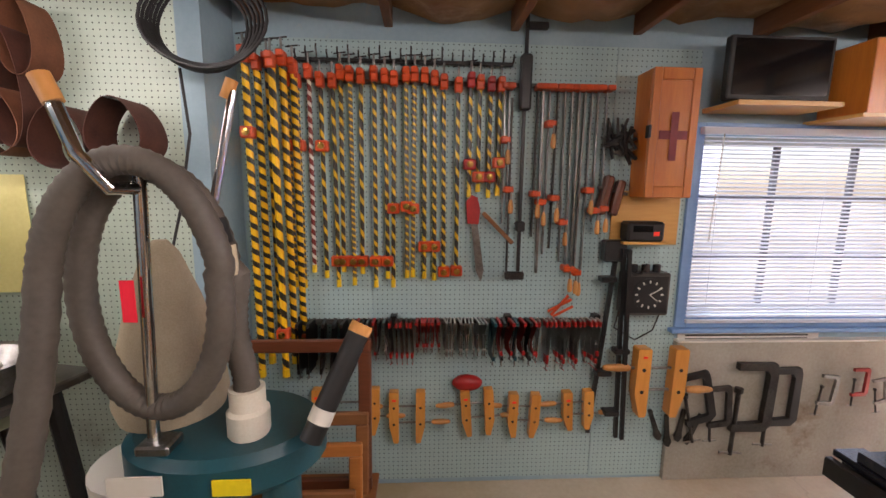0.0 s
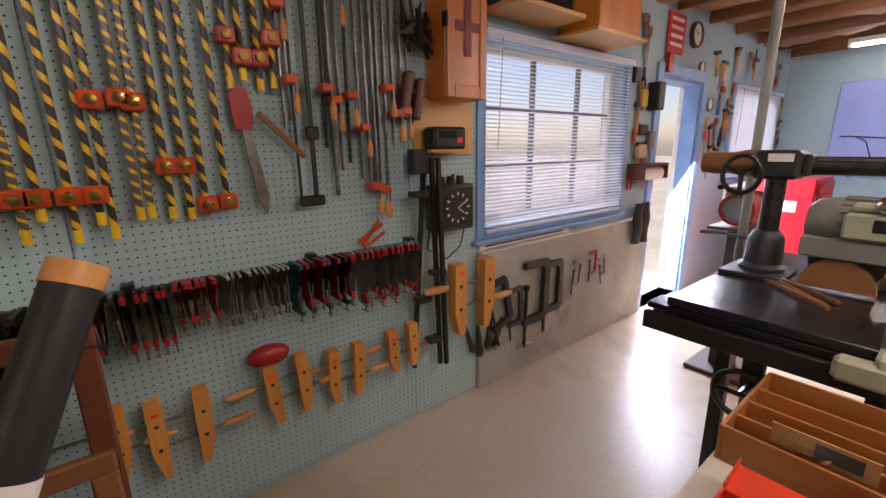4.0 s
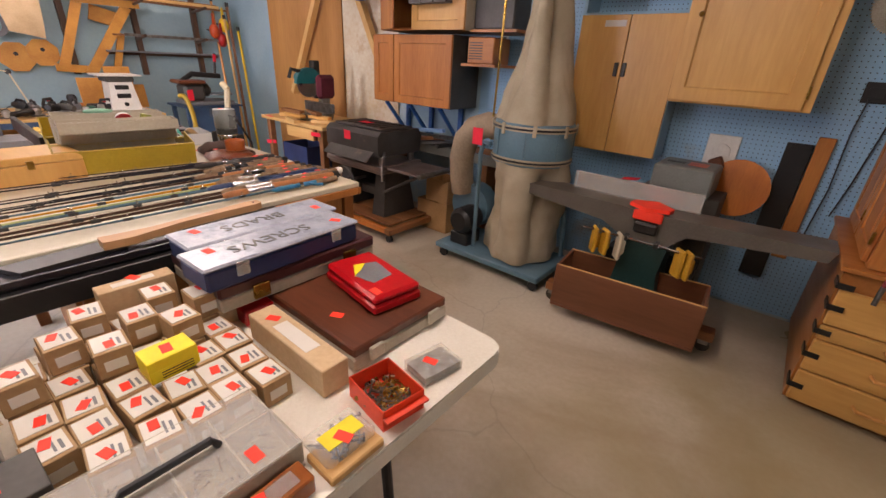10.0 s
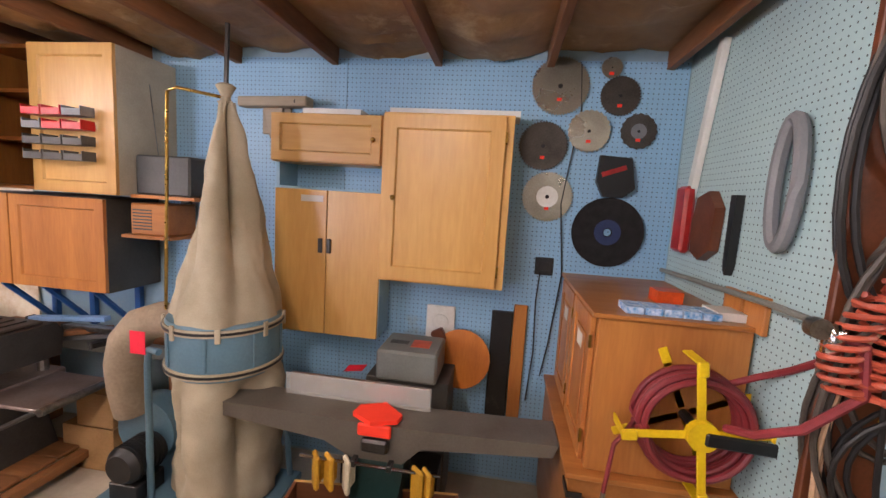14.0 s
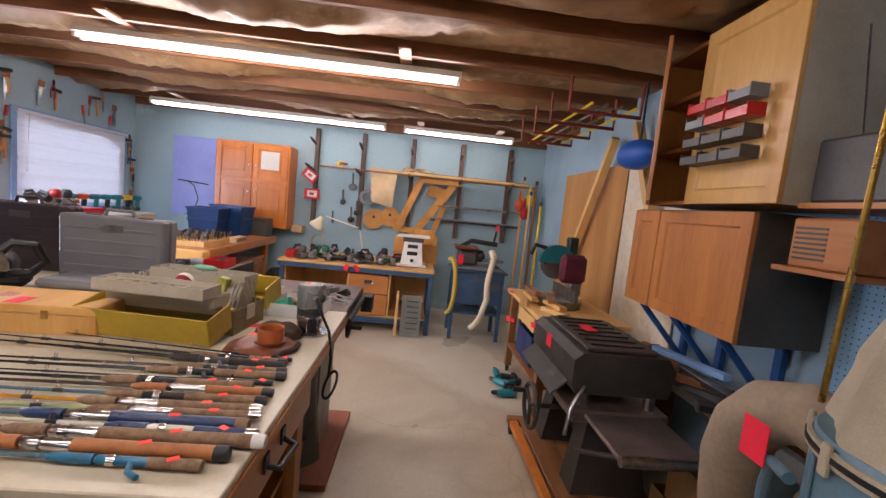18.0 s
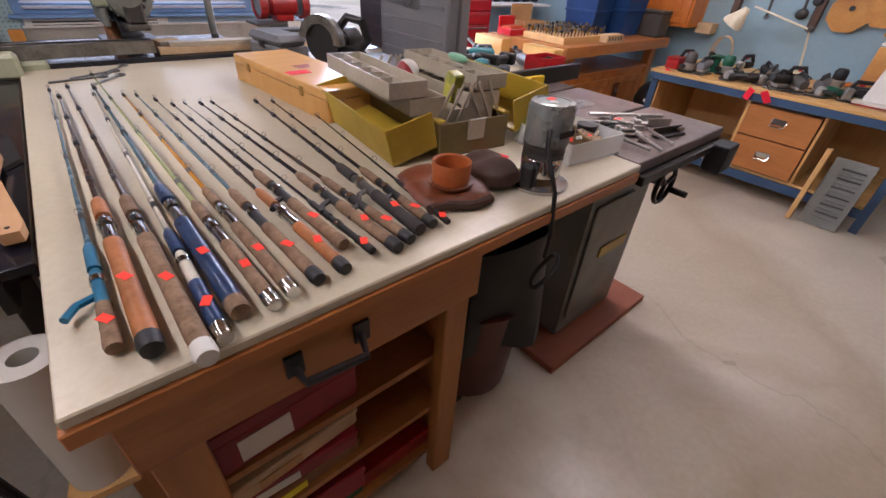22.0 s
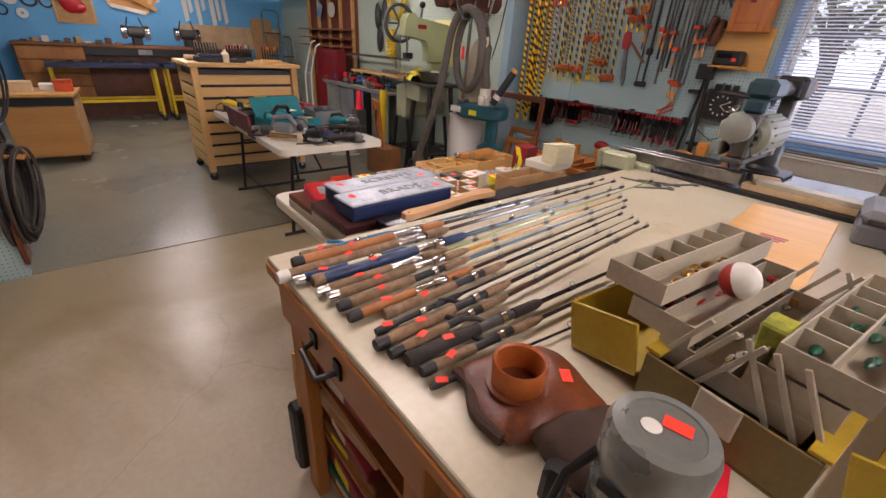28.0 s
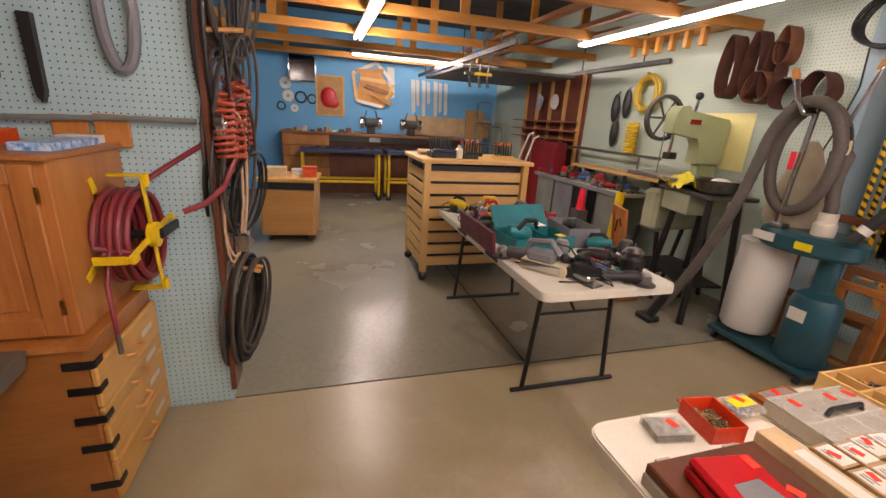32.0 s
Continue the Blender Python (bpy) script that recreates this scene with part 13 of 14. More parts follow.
for y, z in ((-0.15, 1.141), (0.62, 1.141)):
    t = thing("bench_grinder", "dark bench grinder with a bright guard on the wall bench", "grinder", Matrix.Translation((-6.9, y, z)), "bench grinders")
    part("pedestal", B(-0.08, -0.07, 0, 0.08, 0.07, 0.12, 0.01), M_DSTEEL, t)
    part("motor", Geo().lathe([(0.06, -0.12), (0.085, -0.1), (0.085, 0.1), (0.06, 0.12)], 18, Matrix.Translation((0, 0, 0.2)) @ rot("X", 90)), M_DGREY, t)
    for s in (-1, 1):
        part("wheel", C((0, s * 0.15, 0.2), (0, s * 0.18, 0.2), 0.09, n=20), M_CASEGREY, t)
        part("guard", Geo().ring(0.091, 0.11, -0.03, 0.03, 20, Matrix.Translation((0, s * 0.165, 0.2)) @ rot("X", 90)), M_CHROME, t)
        part("lamp_arm", C((0.02, s * 0.12, 0.27), (0.04, s * 0.08, 0.42), 0.01, n=7), M_BLACK, t)
for k in range(12):
    y = -1.6 + k * 0.13
    solo("bench_clutter", B(-0.06, -0.04, 0, 0.06, 0.04, 0.03 + 0.03 * (k % 3), 0.006), (M_CHERRY, M_CARD, M_WHITE, M_DGREY)[k % 4], "small box of parts on the wall bench", "box", Matrix.Translation((-6.86 + 0.05 * (k % 2), y, 1.141)) @ Matrix.Rotation(r_.uniform(-0.4, 0.4), 4, "Z"), "small boxes on the wall bench") if not -0.4 < y < 0.2 else None
# wall board behind, cork board, mirror, stars, templates
fixed("west_plank", B(XW + 0.002, 0.6, 1.15, XW + 0.022, 2.45, 1.52), M_CARD2, "tan board fixed low on the blue wall", "board")
XV = XW + 0.004
ckb = thing("cork_board", "tan cork board with a red shape on it", "notice board", Matrix.Translation((0, 0, 0)))
part("cork", B(XV, -1.1, 1.44, XV + 0.015, -0.64, 2.12, 0.003), M_CARD, ckb)
part("frame", Geo().box(XV, -1.13, 1.42, XV + 0.025, -1.1, 2.14).box(XV, -0.64, 1.42, XV + 0.025, -0.61, 2.14).box(XV, -1.1, 1.42, XV + 0.025, -0.64, 1.44).box(XV, -1.1, 2.12, XV + 0.025, -0.64, 2.14), M_PINE, ckb)
part("red_shape", Geo().ball((XV + 0.04, -0.9, 1.75), 0.15, 9, (0.25, 1.0, 1.2)).ball((XV + 0.04, -0.82, 1.66), 0.1, 8, (0.3, 1.1, 0.9)), M_REDBOX, ckb)
mr_ = thing("wall_screen", "dark flat screen in a chrome frame on the blue wall", "screen", Matrix.Translation((XV + 0.06, -1.36, 2.22)) @ rot("Z", 8))
part("panel", B(-0.02, -0.22, -0.22, 0.01, 0.22, 0.22, 0.02), M_SCREEN, mr_)
part("frame", Geo().tube([(0, -0.23, 0.2), (0, -0.23, -0.23), (0, 0.23, -0.23), (0, 0.23, 0.2)], 0.012, 8), M_CHROME, mr_)
part("bracket", B(-0.065, -0.05, -0.05, -0.02, 0.05, 0.05), M_DSTEEL, mr_)


def lath_w(t, a, b, w, x, mat):
    d = Vector((b[0] - a[0], b[1] - a[1])).normalized() * w / 2
    part("lath", in_wall([(a[0] - d.y, a[1] + d.x), (b[0] - d.y, b[1] + d.x), (b[0] + d.y, b[1] - d.x), (a[0] + d.y, a[1] - d.x)], x, 0.014), mat, t)


st = thing("star_pattern", "cluster of pale wooden star patterns on the blue wall", "pattern", Matrix.Translation((0, 0, 0)))
pts5 = [(-0.08 + 0.42 * math.cos(radians(80 + 72 * k)), 2.02 + 0.42 * math.sin(radians(80 + 72 * k))) for k in range(5)]
for k in range(5):
    lath_w(st, pts5[k], pts5[(k + 1) % 5], 0.06, XV + 0.02 + 0.016 * (k % 3), M_PINEY if k % 2 else M_WHITE)
for k in range(4):
    lath_w(st, (-0.42 + 0.1 * k, 2.25 - 0.12 * k), (0.12 + 0.05 * k, 2.3 - 0.2 * k), 0.07, XV + 0.07 + 0.016 * k, (M_JIG, M_PINEY, M_OLDWOOD, M_JIG)[k])
part("back_board", in_wall([(-0.4, 1.75), (0.1, 1.6), (0.35, 1.9), (0.05, 2.3), (-0.3, 2.25)], XV, 0.016), M_JIG, st)
for k, (y, z0, z1, w) in enumerate(((0.2, 1.8, 2.38, 0.14), (0.68, 1.55, 2.2, 0.08), (0.78, 1.7, 2.2, 0.06), (0.9, 1.45, 2.2, 0.07), (1.0, 1.75, 2.18, 0.06), (1.14, 1.5, 2.2, 0.08), (1.25, 1.6, 2.18, 0.06), (1.36, 1.55, 2.18, 0.07))):
    solo("template_strip", in_wall([(y, z1), (y + w, z1 - 0.01), (y + w * 0.9 + 0.03, z0 + 0.04), (y + 0.03, z0)], XV + 0.006 * (k % 2), 0.01), M_PAPER, "white cardboard template strip hung on the wall", "template", None, "templates on the blue wall")
for y, z, r, mt_ in ((-1.66, 1.95, 0.1, M_WHITE), (-1.62, 1.73, 0.1, M_WHITE), (-1.4, 1.72, 0.11, M_BLACK), (-1.2, 1.7, 0.09, M_BLACK), (-1.75, 1.55, 0.08, M_BLACK), (-1.52, 1.52, 0.07, M_WHITE)):
    t = thing("round_template", "round disc template hung on the blue wall", "disc", Matrix.Translation((XV, y, z)) @ rot("Y", 90), "discs on the blue wall")
    part("disc", Geo().ring(r * 0.3 if mt_ is M_WHITE else r * 0.7, r, 0, 0.02, 24), mt_, t)
# hand truck, step ladder and board against the far wall
solo("plywood_sheet", B(-0.01, -0.2, 0, 0.01, 0.2, 1.7, 0.003), M_CARD, "tan panel leaning on the west wall", "panel", Matrix.Translation((-7.1, 2.05, 0.002)) @ Matrix.Rotation(radians(-5), 4, "Y"))
for x, y, h, w, nm in ((-6.6, 2.12, 1.85, 0.16, "step_ladder"), (-6.2, 2.24, 1.4, 0.12, "folding_step")):
    t = thing(nm, "aluminium folding steps standing by the wall", "ladder", Matrix.Translation((x, y, 0)))
    part("rail", Geo().tube([(0, -w, 0.01), (-0.25, -w, h - 0.06), (-0.26, -w + 0.05, h), (-0.26, w - 0.05, h), (-0.25, w, h - 0.06), (0, w, 0.01)], 0.016, 9), M_STEEL, t)
    for k in range(4):
        z = 0.25 + k * (h - 0.5) / 3.4
        part("tread", B(-0.25 * z / h - 0.09, -w + 0.016, z, -0.25 * z / h + 0.04, w - 0.016, z + 0.025, 0.004), M_DGREY, t)
    part("back_leg", Geo().tube([(-0.27, -w, h * 0.9), (-0.45, -w, 0.01)], 0.012, 8), M_STEEL, t)
    part("back_leg", Geo().tube([(-0.27, w, h * 0.9), (-0.45, w, 0.01)], 0.012, 8), M_STEEL, t)
# overhead door and its track
gd = thing("overhead_door", "grey overhead garage door raised under the trusses", "garage door", Matrix.Translation((0, 0, 0)))
for k in range(4):
    part("door_panel", B(-6.4 + 0.52 * k, 0.75, 2.16, -5.885 + 0.52 * k, 2.46, 2.2, 0.006), M_CASEGREY, gd)
for y in (0.7, 2.48):
    part("track", B(-6.7, y - 0.02, 2.2, -2.6, y + 0.02, 2.25, 0.003), M_DSTEEL, gd)
    for x in (-6.2, -4.2, -3.0):
        part("strap", C((x, y, 2.25), (x, y, 2.62), 0.008, n=6), M_DSTEEL, gd)
part("yellow_cross_piece", B(-4.25, 0.9, 2.21, -4.19, 1.6, 2.27, 0.003), M_JIG, gd)
for k, (x, y) in enumerate(((-4.02, 0.74), (-3.985, 0.86), (-4.01, 0.98))):
    t = thing("hanging_clamp", "steel and yellow clamp hanging from the roof timbers", "clamp", Matrix.Translation((x, y, 2.1)), "hanging clamps")
    part("bar", C((0, 0, -0.1), (0.02, 0.03, 0.36), 0.012, n=8), M_STEEL, t)
    part("jaw", B(-0.03, -0.06, -0.06, 0.03, 0.06, -0.02, 0.008), M_YELLOW if k else M_DSTEEL, t)
    part("grip", C((0, 0, -0.1), (0.01, 0.02, -0.2), 0.018, n=9), M_BLACK, t)
hw = thing("hanging_wire", "loops of grey wire hanging from the roof timbers", "wire", Matrix.Translation((-4.0, 0.95, 2.42)))
for k in range(4):
    part("loop", Geo().tube([(0.03 * k, (0.09 + 0.03 * k) * math.cos(a) + 0.05 * k, (0.17 + 0.02 * k) * math.sin(a)) for a in [i * math.pi / 10 for i in range(20)]], 0.006, 6, True), M_CASEGREY, hw)
for k, z in enumerate((2.44, 2.44)):
    solo("stored_lumber", B(-6.5, 1.0 + 0.5 * k, 2.455, -1.2, 1.09 + 0.5 * k, 2.5, 0.003), M_OLDWOODX, "long boards stored on the roof timbers", "board", None, "stored boards")

# ---- north side of the bay: red studs, counter, saw ----
rs = thing("stud_partition", "red-brown boarded partition with pale studs and shelves", "partition", Matrix.Translation((0, 0, 0)))
M_REDBRD = timber("red_brown_boards", "7a3a28", "5c2a1c", 0.55, "z", 6)
for k in range(6):
    part("board", B(-5.8 + 0.3 * k, 2.49, 0.1, -5.505 + 0.3 * k, 2.517, 2.2, 0.003), M_REDBRD, rs)
for k in range(5):
    part("stud", B(-5.78 + 0.42 * k, 2.44, 0.1, -5.74 + 0.42 * k, 2.489, 2.2, 0.003), M_PINEZ, rs)
for z in (1.3, 1.42, 1.55):
    part("shelf", B(-5.8, 2.25, z, -4.05, 2.439, z + 0.02, 0.003), M_REDPLY, rs)
solo("white_disc", C((0, 0, 0), (0, -0.02, 0), 0.11, n=24), M_WHITE, "round white plate hung on the studs", "plate", Matrix.Translation((-4.75, 2.438, 1.85)))
solo("foil_packet", B(-0.09, -0.02, -0.12, 0.09, 0.0, 0.12, 0.008), M_CHROME, "crumpled silver packet hung on the studs", "packet", Matrix.Translation((-5.2, 2.438, 1.85)) @ Matrix.Rotation(radians(25), 4, "Y"))
rcb = thing("red_cabinet", "dark red steel cabinet behind the counter", "cabinet", Matrix.Translation((-4.3, 2.2, 0)))
part("body", B(-0.35, -0.12, 0, 0.4, 0.02, 1.28, 0.006), surface("dark_red_enamel", "7c1420", 0.35, 0, "661019", 4, 60, 0.05), rcb)
part("door", B(-0.33, -0.135, 0.1, 0.38, -0.121, 1.25, 0.003), surface("dark_red_door", "84161f", 0.35, 0, "6a1019", 4, 60, 0.05), rcb)
wc = thing("white_frame_cart", "white tubular cart standing by the counter", "cart", Matrix.Translation((-4.75, 1.98, 0)))
part("rail", Geo().tube([(0, -0.1, 0.02), (0.05, -0.1, 0.9), (0.25, -0.05, 1.35), (0.3, 0, 1.38)], 0.014, 8), M_WHITE, wc)
part("rail", Geo().tube([(0.25, -0.1, 0.02), (0.28, -0.1, 0.9), (0.42, -0.05, 1.3), (0.46, 0, 1.34)], 0.014, 8), M_WHITE, wc)
for z in (0.3, 0.9):
    part("crossbar", C((0.0, -0.1, z), (0.28, -0.1, z), 0.01, n=8), M_WHITE, wc)
cn = thing("long_counter", "long counter with a grey-white edge crowded with machine parts", "counter", Matrix.Translation((0, 0, 0)))
part("worktop", B(-4.35, 2.02, 0.79, -2.4, 2.42, 0.83, 0.004), M_LAMI, cn)
part("edge", B(-4.35, 2.008, 0.785, -2.4, 2.0195, 0.835, 0.003), M_CASEGREY, cn)
for k in range(4):
    part("front_panel", B(-4.3 + 0.48 * k, 2.06, 0.06, -3.86 + 0.48 * k, 2.08, 0.78, 0.003), (M_GREY, M_CASEGREY, M_BLACK, M_GREY)[k], cn)
part("white_upright", B(-3.1, 1.985, 0.2, -2.98, 2.004, 0.78, 0.003), M_TRIMBLUE, cn)
for k in range(15):
    x = -4.25 + 0.125 * k
    bench_grinder(x, 2.14 + 0.14 * (k % 2), 0.831, r_.uniform(0, 6), (M_REDTOOL, M_DGREY, M_BLUE, M_CASEGREY, M_REDBOX, M_BLACKP)[k % 6], "machine part lying on the crowded counter")
ru = thing("outfeed_table", "pale wooden outfeed board on the counter", "board", Matrix.Translation((0, 0, 0)))
part("board", B(-3.7, 2.2, 1.0, -2.1, 2.46, 1.03, 0.004), M_PINE, ru)
for x in (-3.5, -2.3):
    part("support", B(x - 0.03, 2.3, 0.832, x + 0.03, 2.42, 0.999), M_DGREY, ru)
part("fence_rail", B(-3.9, 2.22, 1.22, -2.2, 2.26, 1.25, 0.004), M_STEEL, ru)
for x in (-3.6, -2.5):
    part("upright", C((x, 2.24, 1.03), (x, 2.24, 1.22), 0.012, n=8), M_STEEL, ru)
solo("red_cone", Geo().lathe([(0.06, 0), (0.05, 0.05), (0.035, 0.24), (0.0, 0.25)], 18), M_TAGRED, "red plastic cone in front of the counter", "cone", Matrix.Translation((-2.95, 1.92, 0.55)))
solo("cone_stand", B(-0.08, -0.07, 0, 0.08, 0.07, 0.549, 0.004), M_DGREY, "grey steel box under the red cone", "box", Matrix.Translation((-2.95, 1.91, 0.0)))
yp = thing("yellow_post", "yellow painted steel post beside the counter", "post", Matrix.Translation((-2.3, 1.88, 0)))
part("shaft", C((0, 0, 0.01), (0.03, 0.02, 0.88), 0.045, n=18), M_YELLOW, yp)
part("base", B(-0.09, -0.09, 0, 0.09, 0.09, 0.012), M_YELLOW, yp)
part("tip", C((0.03, 0.02, 0.88), (0.035, 0.022, 1.05), 0.018, n=10), M_DSTEEL, yp)
# hanging items on the white pegboard
yr = YNW - 0.004
t = thing("yellow_hose_coil", "thick coil of yellow hose hung on the pegboard", "coiled hose", Matrix.Translation((-2.8, yr - 0.07, 1.9)))
for q, (dy, r0) in enumerate(((-0.03, 0.16), (0.0, 0.175), (0.03, 0.165), (-0.012, 0.14), (0.02, 0.142))):
    part("loop", Geo().tube([(r0 * math.cos(a), dy, r0 * 1.12 * math.sin(a)) for a in [i * math.pi / 14 for i in range(28)]], 0.02, 8, True), M_MUSTARD, t)
part("hook", C((0, 0.06, 0.21), (0, -0.06, 0.215), 0.007, n=6), M_STEEL, t)
for k, (x, z) in enumerate(((-3.35, 1.75), (-3.15, 1.8), (-3.3, 1.45))):
    t = thing("hung_jacket_tool", "dark hand tool hung on the white pegboard", "tool", Matrix.Translation((x, yr - 0.04, z)), "dark hung tools")
    part("body", Geo().ball((0, 0, 0), 0.1, 9, (0.6, 0.35, 1.7)), M_BLACK, t)
    part("hook", C((0, 0, 0.16), (0, 0.04, 0.2), 0.006, n=6), M_STEEL, t)
solo("yellow_spring_coil", Geo().tube([(0.07 * math.cos(i * 0.7), 0.06 * math.sin(i * 0.7), -0.2 + 0.0035 * i) for i in range(110)], 0.011, 6), M_YELLOW, "yellow coiled air hose hung on the pegboard", "coiled hose", Matrix.Translation((-2.9, yr - 0.1, 1.4)))
pr = thing("yellow_poster", "pale yellow poster hung behind the saw", "poster", Matrix.Translation((0, 0, 0)))
part("sheet", B(-2.05, yr - 0.008, 1.2, -1.52, yr - 0.004, 1.7), surface("pale_yellow_paper", "e6dd9a", 0.6, 0, "d8cd86", 3, 60, 0.02), pr)
M_BELT = surface("worn_sanding_belt", "5a3226", 0.75, 0, "3f221a", 8, 120, 0.3)
M_BELT2 = surface("brown_sanding_belt", "7a4a30", 0.75, 0, "5e3622", 8, 120, 0.3)
for k, (x, z, rx, rz, w, mt_) in enumerate(((-1.8, 2.08, 0.08, 0.26, 0.16, M_BELT), (-1.58, 2.08, 0.07, 0.26, 0.15, M_BELT), (-1.36, 2.2, 0.06, 0.14, 0.14, M_BELT2), (-1.5, 1.9, 0.11, 0.13, 0.14, M_BELT2), (-1.25, 1.84, 0.1, 0.12, 0.15, M_BELT), (-1.03, 1.87, 0.1, 0.12, 0.17, M_BELT), (-1.42, 2.02, 0.06, 0.22, 0.14, M_BELT))):
    loop = [(rx * math.cos(a) * (1 - 0.25 * math.sin(a)), rz * math.sin(a)) for a in [i * math.pi / 16 for i in range(32)]]
    g = Geo()
    n = len(loop)
    inn = [(px * 0.97, pz * 0.985) for px, pz in loop]
    vs = [(px, y, pz) for y in (0, -w) for px, pz in loop] + [(px, y, pz) for y in (0, -w) for px, pz in inn]
    fs = []
    for i in range(n):
        j = (i + 1) % n
        fs += [(i, j, n + j, n + i), (2 * n + j, 2 * n + i, 3 * n + i, 3 * n + j), (i, 2 * n + i, 2 * n + j, j), (n + j, 3 * n + j, 3 * n + i, n + i)]
    t = thing("sanding_belt", "brown sanding belt looped on a pegboard hook", "sanding belt", Matrix.Translation((x, yr - 0.01, z)), "sanding belts")
    part("belt", g.add(vs, fs), mt_, t)
    part("hook", C((0, 0.008, rz * 0.985 - 0.006), (0, -w - 0.02, rz * 0.985 - 0.006), 0.004, n=6), M_STEEL, t)
wr = thing("wooden_peg_rack", "orange wooden rack with hanging blocks under the ceiling", "rack", Matrix.Translation((0, 0, 0)))
part("beam", B(-3.0, yr - 0.3, 2.42, -1.95, yr - 0.02, 2.445, 0.004), M_CHORD, wr)
for k in range(6):
    part("block", B(-2.95 + k * 0.18, yr - 0.28, 2.27, -2.9 + k * 0.18, yr - 0.22, 2.419, 0.004), M_JIG, wr)
# coiled black cable at the corner
cbk = thing("cable_coil", "coil of black cable hung high on the pegboard", "cable", Matrix.Translation((-0.73, yr - 0.06, 2.27)))
for k in range(6):
    part("loop", Geo().tube([((0.17 + 0.012 * k) * math.cos(a) + 0.01 * k, -0.02 * k + 0.01 * math.sin(3 * a), (0.15 + 0.01 * (k % 3)) * math.sin(a)) for a in [i * math.pi / 14 for i in range(28)]], 0.007, 6, True), M_CORD, cbk)
part("tail", Geo().tube([(-0.1, 0, -0.15), (-0.08, 0, -0.4), (-0.14, 0, -0.7), (-0.2, -0.02, -0.95)], 0.006, 6), M_CORD, cbk)
# sage green band saw
sw = thing("band_saw", "sage green band saw with a swan-neck frame", "band saw", Matrix.Translation((-1.78, 2.12, 0)))
FLIP = Matrix(((0, 0, 1, 0), (1, 0, 0, 0), (0, 1, 0, 0), (0, 0, 0, 1)))
part("frame", Geo().prism([(-0.28, 1.5), (0.02, 1.46), (0.06, 1.4), (0.06, 1.24), (0.36, 1.24), (0.37, 1.6), (0.34, 1.64), (-0.1, 1.69), (-0.14, 1.73), (-0.22, 1.72), (-0.26, 1.66)], -0.06, 0.06, FLIP), M_SAGE, sw)
part("name_badge", B(0.061, -0.1, 1.58, 0.064, 0.02, 1.62, 0.002), M_REDTOOL, sw)
part("upper_wheel", Geo().ring(0.17, 0.2, -0.02, 0.02, 30, Matrix.Translation((-0.1, -0.24, 1.62)) @ rot("Y", 90)), M_DGREY, sw)
for a in range(3):
    part("spoke", C((-0.1, -0.24 - 0.17 * math.cos(a * 1.05), 1.62 - 0.17 * math.sin(a * 1.05)), (-0.1, -0.24 + 0.17 * math.cos(a * 1.05), 1.62 + 0.17 * math.sin(a * 1.05)), 0.01, n=7), M_DGREY, sw)
part("guide_post", C((0, -0.2, 1.3), (0, -0.2, 1.5), 0.014, n=10), M_CHROME, sw)
part("guide_block", B(-0.04, -0.24, 1.27, 0.04, -0.14, 1.33, 0.01), M_DSTEEL, sw)
part("blade", B(-0.002, -0.3, 1.14, 0.002, -0.29, 1.5), M_STEEL, sw)
part("tension_screw", C((0, -0.02, 1.66), (0.0, 0.0, 1.8), 0.012, n=9), M_STEEL, sw)
part("tension_knob", Geo().ball((0, 0.0, 1.82), 0.034, 9), M_DSTEEL, sw)
part("table", B(-0.3, -0.36, 1.1, 0.3, 0.16, 1.135, 0.006), M_CAST, sw)
part("column", B(-0.05, 0.12, 0.62, 0.05, 0.34, 1.239, 0.012), M_SAGE, sw)
part("lower_case", B(-0.09, -0.3, 0.62, 0.09, 0.34, 1.0, 0.03), M_GREENGREY, sw)
part("trunnion", B(-0.06, -0.2, 1.0, 0.06, 0.0, 1.099, 0.01), M_DSTEEL, sw)
for s in (-0.2, 0.2):
    for y in (-0.26, 0.3):
        part("leg", Geo().tube([(s * 0.6, y, 0.62), (s * 1.15, y, 0.0)], 0.022, 8), M_BLACK, sw)
part("shelf", B(-0.2, -0.26, 0.25, 0.2, 0.3, 0.27, 0.004), M_BLACK, sw)
# dark side cabinet with bowl and cloth
sc = thing("dark_machine_table", "dark steel machine table with splayed legs", "table", Matrix.Translation((-1.25, 1.92, 0)) @ Matrix.Rotation(radians(-12), 4, "Z"))
part("tabletop", B(-0.42, -0.2, 1.03, 0.25, 0.2, 1.06, 0.006), M_DGREY, sc)
part("drawer_box", B(-0.38, -0.17, 0.86, -0.02, 0.17, 1.029, 0.006), M_GREENGREY, sc)
for s in (-0.3, 0.2):
    for y in (-0.15, 0.15):
        part("leg", Geo().tube([(s * 0.75, y * 0.8, 1.03), (s * 1.15, y * 1.2, 0.0)], 0.026, 8), M_BLACK, sc)
part("lower_shelf", B(-0.26, -0.15, 0.3, 0.18, 0.15, 0.32, 0.004), M_BLACK, sc)
bw = thing("metal_bowl", "dented steel bowl on the dark machine table", "bowl", Matrix.Translation((-1.16, 1.84, 1.061)) @ Matrix.Scale(1.2, 4))
part("bowl", Geo().lathe([(0.07, 0), (0.11, 0.02), (0.135, 0.09), (0.14, 0.095), (0.128, 0.09), (0.1, 0.025), (0.0, 0.02)], 26), M_STEEL, bw)
part("rag", Geo().ball((0.02, 0.0, 0.08), 0.06, 8, (1.1, 0.8, 0.4)), M_PAPER, bw)


